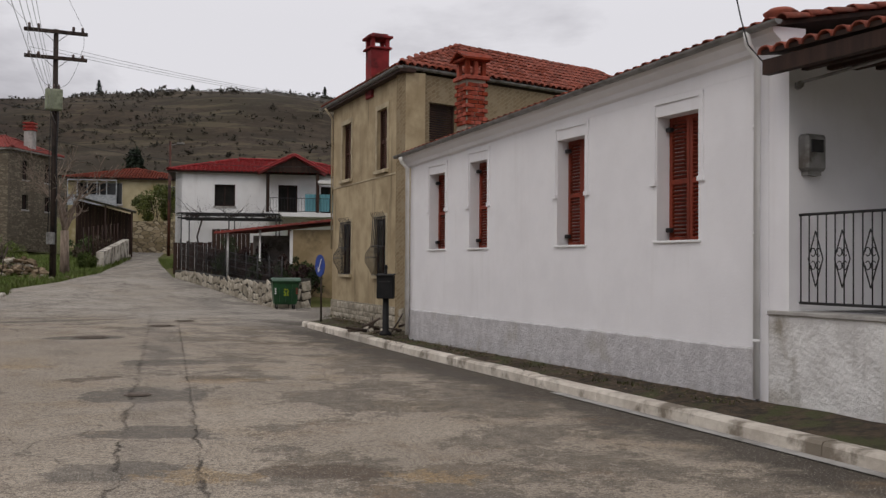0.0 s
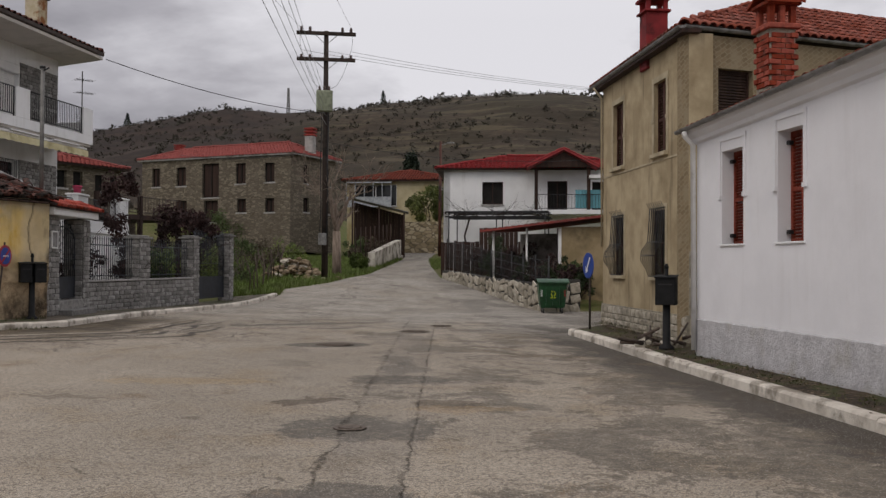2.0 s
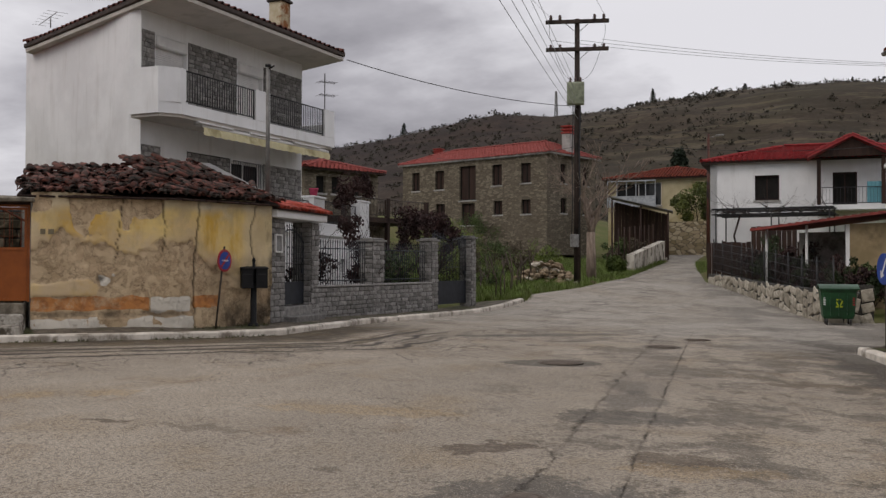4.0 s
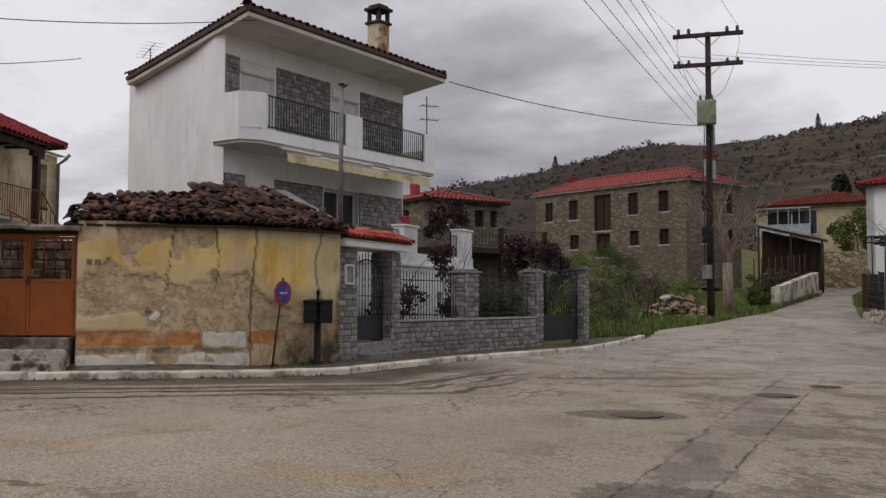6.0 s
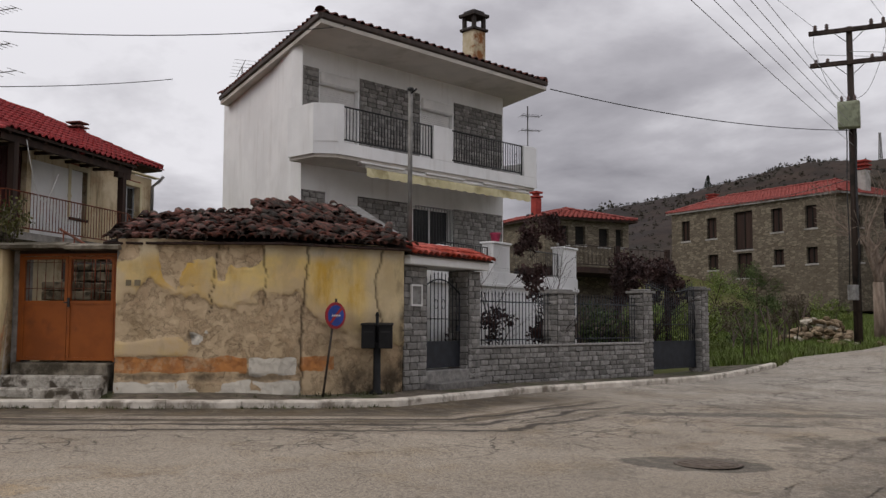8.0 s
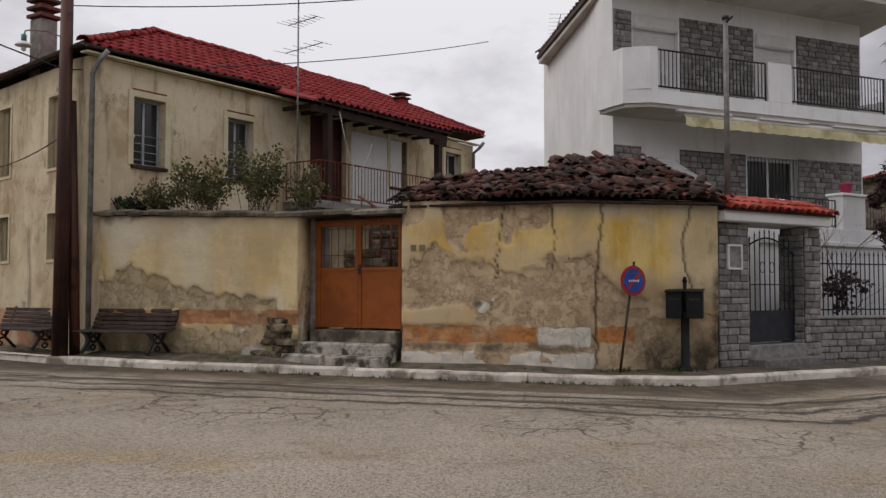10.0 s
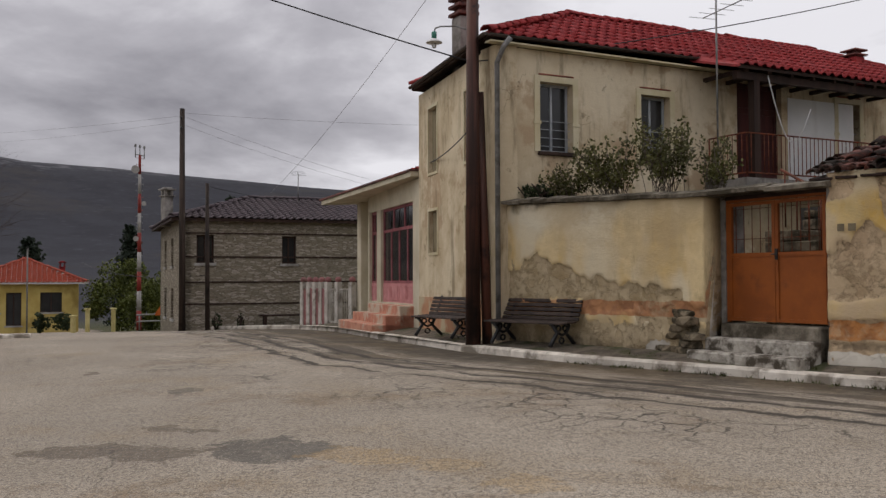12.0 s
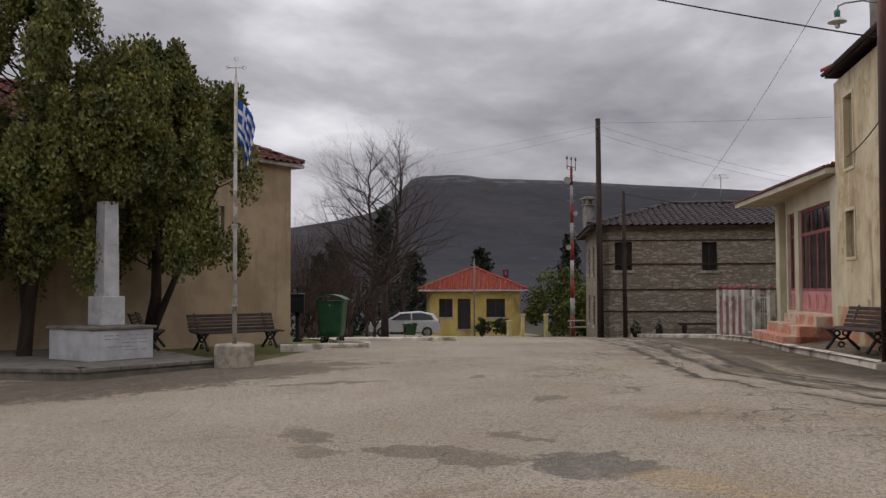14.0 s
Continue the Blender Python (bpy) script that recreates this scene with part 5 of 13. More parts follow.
def olive_house():
    A, B = (-2.65, 23.3), (-5.56, 28.74)
    L = dist(A, B)
    h = thing("house", fr(A, B), "two-storey olive plastered house with a stone base and tiled roof", "house")
    up = [(1.3, 2.08, 4.16, 5.72), (4.35, 5.2, 4.16, 5.75)]
    lo = [(1.35, 2.2, 1.48, 2.92), (4.3, 5.15, 1.48, 2.9)]
    bm = BM()
    wall(bm, L, 0.70, 6.36, 0.5, up + lo)
    part("wall", bm, olive_plaster, h)
    rubble_face("stone_base", h, L, -0.2, 0.72, 0.03, stone_pale, mortar_light, (0.18, 0.42, 0.1, 0.2), 11, label="whitewashed rubble stone base")
    bm = BM()
    box(bm, 0.5, L - 0.002, -0.5, -0.06, -0.2, 0.698)
    part("footing", bm, mortar_light, h)
    for x0, x1, z0, z1 in up + lo:
        bm = BM()
        w = 0.13
        for a, b, c, d in ((x0 - w, x0, z0 - 0.02, z1 + w), (x1, x1 + w, z0 - 0.02, z1 + w), (x0, x1, z1, z1 + w)):
            box(bm, a, b, -0.01, 0.018, c, d)
        if z0 > 3:
            for s in (x0 - w - 0.02, x1 - 0.02):
                box(bm, s, s + w + 0.04, -0.01, 0.03, z0 + 0.7, z0 + 0.78)
        part("trim", bm, olive_trim, h)
        sill(h, x0 - 0.05, x1 + 0.05, z0, 0.09, olive_trim, 0.09, -0.22)
        if z0 > 3:
            shutter(h, x0, x1, z0, z1, -0.08, shutter_brown, 24, 2, label="closed dark brown shutter leaf")
        else:
            casement(h, x0, x1, z0, z1, -0.05, dark_wood, glass_dark, 2, 2)
            grille(h, x0 - 0.04, x1 + 0.04, z0, z1 + 0.04)
    bm = BM()
    box(bm, 0.0, L, -0.005, 0.014, 3.98, 4.02)
    part("string_line", bm, olive_trim, h)
    # side wall over the white house
    m = fr(A, B).inverted() @ fr((3.4, 28.8), A)
    Ls = dist((3.4, 28.8), A)
    bm = BM()
    wall(bm, Ls - 0.002, -0.2, 6.36, 0.4, [(Ls - 1.55, Ls - 0.7, 4.3, 5.71)])
    w = part("wall", bm, brick_infill, h, "side wall of exposed brick infill")
    w.matrix_basis = m
    bm = BM()
    x0 = Ls - 1.55
    framing(bm, x0, x0 + 0.85, 4.3, 5.71, -0.2, -0.14, 0.05)
    s = part("shutter", bm, dark_wood, h)
    s.matrix_basis = m
    for i in range(22):
        bm = BM()
        box(bm, x0 + 0.05, x0 + 0.8, -0.19, -0.16, 4.36 + i * 0.06, 4.40 + i * 0.06)
        part("slat", bm, dark_wood, s)
    bm = BM()
    box(bm, L - 0.42, L - 0.002, -8, -0.5, -0.2, 6.36)
    part("wall", bm, olive_plaster, h)
    # stone quoin strip at the corner, low
    bed = rubble_face("stone_quoin", h, Ls - 0.004, 0.1, 2.0, 0.0, stone_pale, mortar_light, (0.2, 0.4, 0.14, 0.24), 12, s0=Ls - 0.62)
    bed.matrix_basis = m @ Matrix.Translation((0, 0.02, 0))
    # hip roof in world space, brought into the house's frame
    inv = fr(A, B).inverted()
    C, Lf, R = Vector((-2.72, 23.12, 6.5)), Vector((-5.98, 29.25, 6.5)), Vector((4.2, 29.4, 6.5))
    K = Lf + (R - C)
    r1, r2 = Vector((-1.75, 27.7, 7.95)), Vector((2.5, 31.6, 7.95))
    loc = [inv @ p for p in (C, Lf, R, K, r1, r2)]
    c, lf, r, kk, q1, q2 = loc
    bm = BM()
    for pts in ([c, lf, q1], [r, c, q1, q2], [lf, kk, q2, q1], [kk, r, q2]):
        deck(bm, pts, 0.08)
    bmesh.ops.recalc_face_normals(bm, faces=bm.faces)
    roof = part("roof", bm, dark_wood, h)
    near = tuple(c)
    tile_slope(roof, [c, lf, q1], barrel_orange, 0.21, 0.36, 120, near, 0.01, 6)
    tile_slope(roof, [r, c, q1, q2], barrel_orange, 0.21, 0.36, 180, near, 0.01, 7)
    ridge_tiles(roof, c, q1, ridge_orange, 0.36, 20)
    ridge_tiles(roof, lf, q1, ridge_orange, 0.36, 20)
    ridge_tiles(roof, q1, q2, ridge_orange, 0.36, 20)
    bm = BM()
    box(bm, -0.15, L + 0.2, -0.2, 0.2, 6.34, 6.42)
    part("eave_board", bm, dark_wood, h)
    gutter(h, lf + Vector((0, 0.06, -0.02)), c + Vector((0, 0.06, -0.02)), 0.07, gutter_metal)
    gutter(h, c + Vector((0, 0, -0.02)), r + Vector((0, 0, -0.02)), 0.07, gutter_metal)
    bm = BM()
    pipe(bm, [(L + 0.05, 0.25, 6.4), (L - 0.05, 0.06, 6.1), (L - 0.05, 0.05, 2.2)], 0.03, 6)
    part("downpipe", bm, olive_trim, h)


olive_house()
chimney_plain((-3.75, 25.73), 6.55, 7.85, 0.5, chimney_red, chimney_red, "dark red painted chimney with a small capped head", turn=28)


# ---------- street furniture ----------
def text_mesh(word, size, mat, name, parent, m):
    cu = bpy.data.curves.new(name, "FONT")
    cu.body, cu.size, cu.extrude = word, size, 0.002
    cu.align_x, cu.align_y = "CENTER", "CENTER"
    tmp = bpy.data.objects.new(name, cu)
    me = bpy.data.meshes.new_from_object(tmp)
    bpy.data.objects.remove(tmp)
    me.materials.append(mat)
    ob = new(name, me)
    ob.parent = parent
    ob.matrix_basis = m
    return ob


sign_blue = surf("sign_blue", hx("22459a"), hx("1c3a86"), 5, 0.4, 0.5, bump=0.0)
sign_red = surf("sign_red", hx("a3202c"), hx("8e1b26"), 5, 0.45, 0.5, bump=0.0)
sign_white = surf("sign_white", (0.72, 0.72, 0.72), (0.65, 0.65, 0.65), 5, 0.45, 0.5, bump=0.0)
steel_brown = surf("steel_brown", hx("4a4038"), hx("332c27"), 8, 0.6, 0.4, 0.3, bump=0.001)
box_black = surf("box_black", hx("1c1c1d"), hx("131314"), 6, 0.7, 0.25, bump=0.002)
yellow_mark = surf("yellow_mark", hx("b9c22c"), hx("9fae24"), 6, 0.6, bump=0.0)


def disc(bm, r, y0, y1, n=28, mi=0, z=0.0):
    a = [bm.verts.new((r * math.cos(2 * math.pi * i / n), y0, z + r * math.sin(2 * math.pi * i / n))) for i in range(n)]
    b = [bm.verts.new((r * math.cos(2 * math.pi * i / n), y1, z + r * math.sin(2 * math.pi * i / n))) for i in range(n)]
    for i in range(n):
        bm.faces.new((a[i], a[(i + 1) % n], b[(i + 1) % n], b[i])).material_index = mi
    bm.faces.new(a).material_index = mi
    bm.faces.new(b[::-1]).material_index = mi


def facing(at, target):
    """An upright frame at a place whose -y side looks at the target."""
    d = Vector((target[0] - at[0], target[1] - at[1]))
    return Matrix.Translation(at) @ Matrix.Rotation(math.atan2(d.x, -d.y), 4, "Z")


def arrow_sign(at):
    s = thing("traffic_sign", facing(at, (-16.0, 18.0)), "round blue traffic sign with white arrow on a thin post", "sign")
    bm = BM()
    rod(bm, (0, 0.02, -0.1), (0, 0.02, 1.76), 0.028, n=8)
    part("post", bm, steel_brown, s)
    bm = BM()
    disc(bm, 0.3, -0.03, -0.012, z=1.5)
    plate = part("plate", bm, sign_blue, s)
    bm = BM()
    m = Matrix.Translation((0, -0.033, 1.5)) @ Matrix.Rotation(radians(32), 4, "Y")
    box(bm, -0.026, 0.026, -0.004, 0.0, -0.1, 0.22, m=m)
    vs = [m @ Vector(p) for p in ((-0.1, -0.004, -0.08), (0.1, -0.004, -0.08), (0.0, -0.004, -0.22))]
    bm.faces.new([bm.verts.new(p) for p in vs])
    part("arrow", bm, sign_white, plate)
    return s


arrow_sign((-5.3, 26.05, gz(-5.3, 26) + 0.13))


def letter_boxes(at, target, n=2, label="pair of black letter boxes on a dark post"):
    """Two metal boxes side by side on a stout post."""
    s = thing("letter_box", facing(at, target), label, "letter box")
    bm = BM()
    lathe(bm, [(0.14, 0.0), (0.13, 0.05), (0.07, 0.1), (0.065, 0.95)], 10)
    rod(bm, (0, 0, 0.95), (0, 0, 1.42), 0.03, n=8)
    rod(bm, (0, 0, 1.42), (0, 0, 1.5), 0.045, 0.02, n=8)
    part("post", bm, box_black, s)
    for i in range(n):
        hw = 0.175 if n == 1 else 0.125
        x = (i - (n - 1) / 2) * (2 * hw + 0.06)
        bm = BM()
        bbox(bm, x - hw, x + hw, -0.16, 0.12, 0.78 if n == 1 else 0.84, 1.27, 0.012)
        b = part("box", bm, box_black, s)
        bm = BM()
        box(bm, x - 0.68 * hw, x + 0.68 * hw, -0.168, -0.158, 1.13, 1.155)
        part("slot", bm, rubber, b)
        bm = BM()
        deck(bm, [(x - hw - 0.015, -0.19, 1.275), (x + hw + 0.015, -0.19, 1.275), (x + hw + 0.015, 0.14, 1.31), (x - hw - 0.015, 0.14, 1.31)], 0.02)
        part("lid", bm, box_black, b)
    return s


letter_boxes((-2.72, 20.9, gz(-2.7, 21) + 0.2), (-3.0, 6.0), 1, "black letter box on a dark post by the white house")

wood_scrap = surf("wood_scrap", hx("5d5148"), hx("3e352f"), 6, 0.9, bump=0.01, bscale=40, stretch=(1, 1, 0.2), vary=0.3)


def firewood(at):
    """A low heap of broken branches and stones at the wall's foot."""
    s = thing("firewood_heap", Matrix.Translation(at), "heap of broken branches and stones against the wall", "firewood")
    rnd = random.Random(4)
    for i in range(16):
        bm = BM()
        a = Vector((rnd.uniform(-0.5, 0.5), rnd.uniform(-0.35, 0.35), rnd.uniform(0.03, 0.2)))
        d = Vector((rnd.uniform(-1, 1), rnd.uniform(-1, 1), rnd.uniform(-0.1, 0.6))).normalized() * rnd.uniform(0.25, 0.6)
        rod(bm, a, a + d, rnd.uniform(0.02, 0.05), rnd.uniform(0.01, 0.03), n=6)
        part("branch", bm, wood_scrap, s)
    for i in range(7):
        bm = BM()
        bmesh.ops.create_icosphere(bm, subdivisions=1, radius=rnd.uniform(0.08, 0.17))
        for v in bm.verts:
            v.co *= rnd.uniform(0.8, 1.2)
            v.co.z *= 0.7
            v.co += Vector((0, 0, 0))
        off = Vector((rnd.uniform(-0.5, 0.5), rnd.uniform(-0.3, 0.3), 0.06))
        bmesh.ops.translate(bm, verts=bm.verts, vec=off)
        part("stone", bm, stone_pale, s)


firewood((-3.0, 21.9, gz(-3, 22) + 0.14))


def wheelie_container(at, turn, label, logo=True, size=(1.0, 1.0, 1.0)):
    """A four-wheeled waste container with a hinged lid."""
    s = thing("waste_container", Matrix.Translation(at) @ Matrix.Rotation(radians(turn), 4, "Z") @ Matrix.Diagonal((size[0], size[1], size[2], 1)), label, "waste bin", group="waste containers")
    bm = BM()
    lo, hi = 0.2, 1.12
    rows = []
    for z, wx, wy in ((lo, 0.52, 0.36), (lo + 0.1, 0.56, 0.40), (hi - 0.1, 0.64, 0.48), (hi, 0.68, 0.52)):
        c = 0.06
        rows.append([bm.verts.new((x, y, z)) for x, y in ((-wx + c, -wy), (wx - c, -wy), (wx, -wy + c), (wx, wy - c), (wx - c, wy), (-wx + c, wy), (-wx, wy - c), (-wx, -wy + c))])
    for a, b in zip(rows, rows[1:]):
        for i in range(8):
            bm.faces.new((a[i], a[(i + 1) % 8], b[(i + 1) % 8], b[i]))
    bm.faces.new(rows[0][::-1])
    bm.faces.new(rows[-1])
    for x in (-0.3, 0.0, 0.3):
        box(bm, x - 0.02, x + 0.02, -0.5, -0.4, lo + 0.1, hi - 0.12)
    body = part("body", bm, bin_green, s)
    bm = BM()
    n = 8
    sec = []
    for i in range(n + 1):
        y = -0.56 + 1.12 * i / n
        z = hi + 0.03 + 0.13 * math.sin(math.pi * i / n) ** 0.8
        sec.append([bm.verts.new((x, y, z)) for x in (-0.71, 0.71)] + [bm.verts.new((x, y, z - 0.04)) for x in (0.71, -0.71)])
    for a, b in zip(sec, sec[1:]):
        for i in range(4):
            bm.faces.new((a[i], a[(i + 1) % 4], b[(i + 1) % 4], b[i]))
    bm.faces.new(sec[0])
    bm.faces.new(sec[-1][::-1])
    bmesh.ops.recalc_face_normals(bm, faces=bm.faces)
    part("lid", bm, bin_green, s, "domed green lid")
    for sx in (-1, 1):
        bm = BM()
        rod(bm, (sx * 0.68, 0, hi - 0.12), (sx * 0.78, 0, hi - 0.12), 0.025, n=8)
        part("lift_pin", bm, gutter_metal, s)
        for sy in (-1, 1):
            bm = BM()
            rod(bm, (sx * 0.42 - 0.025, sy * 0.3, 0.09), (sx * 0.42 + 0.025, sy * 0.3, 0.09), 0.09, n=12)
            w = part("wheel", bm, rubber, s)
            bm = BM()
            box(bm, sx * 0.42 - 0.04, sx * 0.42 + 0.04, sy * 0.3 - 0.03, sy * 0.3 + 0.03, 0.09, 0.21)
            part("fork", bm, gutter_metal, w)
    if logo:
        bm = BM()
        for i in range(3):
            m = Matrix.Translation((0, -0.474, 0.72)) @ Matrix.Rotation(i * 2 * math.pi / 3, 4, "Y")
            box(bm, -0.1, 0.06, -0.006, 0.0, 0.06, 0.1, m=m)
        box(bm, -0.12, 0.12, -0.48, -0.462, 0.56, 0.6)
        part("mark", bm, yellow_mark, s, "yellow-green printed mark")
    for sx in (-1, 1):
        bm = BM()
        m = Matrix.Translation((sx * 0.52, -0.46, 0.75)) @ Matrix.Rotation(radians(-5), 4, "X")
        for j in range(4):
            box(bm, -0.04, 0.04, -0.012, 0.0, -0.12 + j * 0.07, -0.085 + j * 0.07, m=m)
        part("reflector", bm, sign_red if sx > 0 else sign_white, s)
    return s


wheelie_container((-8.62, 34.87, gz(-8.62, 34.87)), 22, "green four-wheeled waste container with a domed lid", True, (0.74, 0.78, 0.9))


# ---------- things set in the road ----------
iron_cover = surf("iron_cover", hx("6a5f54"), hx("54493f"), 12, 0.75, 0.4, 0.3, bump=0.006, bscale=60)


def manhole(at, r):
    g = gz(*at)
    s = thing("manhole_cover", Matrix.Translation((at[0], at[1], g + 0.008)), "rusty round manhole cover sunk in the asphalt", "manhole cover", group="manhole covers")
    bm = BM()
    lathe(bm, [(r + 0.05, 0.0), (r + 0.045, 0.006), (r + 0.012, 0.006), (r + 0.008, 0.002)], 28)
    part("frame", bm, iron_cover, s)
    bm = BM()
    lathe(bm, [(r, 0.001), (r, 0.006), (r * 0.6, 0.007)], 28)
    for i in range(5):
        y = (i - 2) * r * 0.32
        w = math.sqrt(max(r * r - y * y, 0)) * 0.85
        box(bm, -w, w, y - 0.018, y + 0.018, 0.006, 0.011)
    part("cover", bm, iron_cover, s)


manhole((-4.56, 12.5), 0.12)
manhole((-8.9, 20.2), 0.33)
manhole((-9.02, 24.28), 0.3)
manhole((-9.25, 26.54), 0.24)


# ---------- the ruined outhouse with peeling plaster ----------
def blob(x, z, seed, s=1.0):
    return noise.noise((x * s + seed * 13.7, z * s, seed))


def fbm(x, z, seed, s=1.0):
    return blob(x, z, seed, s) + 0.5 * blob(x, z, seed + 1, s * 2.1) + 0.25 * blob(x, z, seed + 2, s * 4.3) + 0.12 * blob(x, z, seed + 3, s * 9)


def plaster_mat(name, top, base, band, bare, patch, yellow=0.85):
    """Lime-washed plaster in coats. The mesh carries what coat is left where: 0 bare mud, 1 yellow wash; 'dado' the ochre band; 'lime' white repairs; 'pale' the bleached top."""
    k = Mat(name, 0.95, 0.12)
    wash = k.mix(k.step(k.noise(1.3, 6, 0.6), 0.4, 0.65), top, base)
    wash = k.mix(k.math("MULTIPLY", k.step(k.noise(2.2, 6, 0.62, stretch=(1, 1, 0.25)), 0.5, 0.7), 0.6), wash, hx("b09a70"))
    wash = k.mix(k.math("MULTIPLY", k.step(k.noise(1.1, 6, 0.6, stretch=(1, 1, 0.35)), 0.47, 0.58), yellow), wash, hx("cca243"))
    wash = k.mix(k.attr("pale"), wash, hx("d2c8b0"))
    wash = k.mix(k.math("MULTIPLY", k.step(k.noise(0.75, 8, 0.66, vec=k.warp(1.1, 0.5)), 0.42, 0.64), 0.72), wash, hx("b7a380"))
    raw = k.mix(k.step(k.noise(2.4, 7, 0.68), 0.36, 0.64), bare[0], bare[1])
    raw = k.mix(k.step(k.noise(11, 5, 0.65), 0.55, 0.7), raw, bare[2])
    flake = k.math("MULTIPLY", k.step(k.voronoi(2.6, vec=k.warp(3.5, 0.3), stretch=(1, 1, 1.6)), 0.0, 0.022, 1.0, 0.0), k.step(k.noise(1.7, 4), 0.42, 0.55))
    raw = k.mix(k.math("MULTIPLY", flake, 0.55), raw, hx("453b2e"))
    raw = k.mix(k.math("MULTIPLY", k.step(k.noise(0.9, 7, 0.65), 0.5, 0.66), 0.3), raw, hx("8a7450"))
    scab = k.step(k.noise(3.4, 9, 0.74, vec=k.warp(2.4, 0.35)), 0.47, 0.525)
    raw = k.mix(k.math("MULTIPLY", scab, 0.42), raw, bare[2])
    lip = k.math("MULTIPLY", k.step(k.math("ABSOLUTE", k.math("SUBTRACT", k.noise(3.4, 9, 0.74, vec=k.warp(2.4, 0.35)), 0.47)), 0.0, 0.014, 1.0, 0.0), 0.38)
    raw = k.mix(lip, raw, hx("4a4031"))
    ragged = k.math("MULTIPLY", k.math("SUBTRACT", k.noise(6.5, 8, 0.72), 0.5), 1.5)

    def left(name, lo=0.4, hi=0.58):
        return k.step(k.math("ADD", k.attr(name), k.math("MULTIPLY", ragged, k.step(k.attr(name), 0.02, 0.3))), lo, hi)

    coat = left("coat")
    wash = k.mix(k.math("MULTIPLY", k.attr("faded"), k.step(k.noise(1.4, 6, 0.65), 0.3, 0.6, 0.35, 0.95)), wash, k.mix(0.5, bare[0], bare[2]))
    col = k.mix(coat, raw, wash)
    # grime in patches and runs over all coats
    run = k.math("MULTIPLY", k.step(k.noise(2.6, 7, 0.66, stretch=(1, 1, 0.3)), 0.54, 0.72), k.step(k.noise(0.55, 5), 0.42, 0.6))
    col = k.mix(k.math("MULTIPLY", run, 0.5), col, hx("6d5f47"))
    col = k.mix(k.math("MULTIPLY", left("dado"), k.step(k.noise(3.0, 7, 0.68), 0.32, 0.52, 0.3, 0.92)), col, k.mix(k.step(k.noise(5, 4), 0.4, 0.6), band[0], band[1]))
    col = k.mix(left("lime"), col, patch)
    col = k.mix(k.math("MULTIPLY", k.attr("soot"), k.step(k.noise(2.0, 6, 0.65), 0.3, 0.6)), col, hx("4a4136"))
    col = k.mix(k.math("MULTIPLY", k.attr("crack"), 0.75), col, hx("2e261e"))
    k.color(col)
    k.bump(k.noise(38, 6, 0.65), 0.014, 0.8)
    k.bump(k.math("ADD", k.noise(7, 6, 0.68), k.math("MULTIPLY", coat, 0.8)), 0.03, 0.5)
    k.bump(k.math("MULTIPLY", scab, k.math("SUBTRACT", 1.0, coat)), 0.03, 0.6)
    k.bump(flake, 0.02, -0.5)
    return k.m


ruin_plaster = plaster_mat("peeling_plaster", hx("e2c67e"), hx("d6ba86"), (hx("c6854c"), hx("b07446")), (hx("c6ae8e"), hx("ae9678"), hx("d2bc9a")), hx("d9d2c4"))


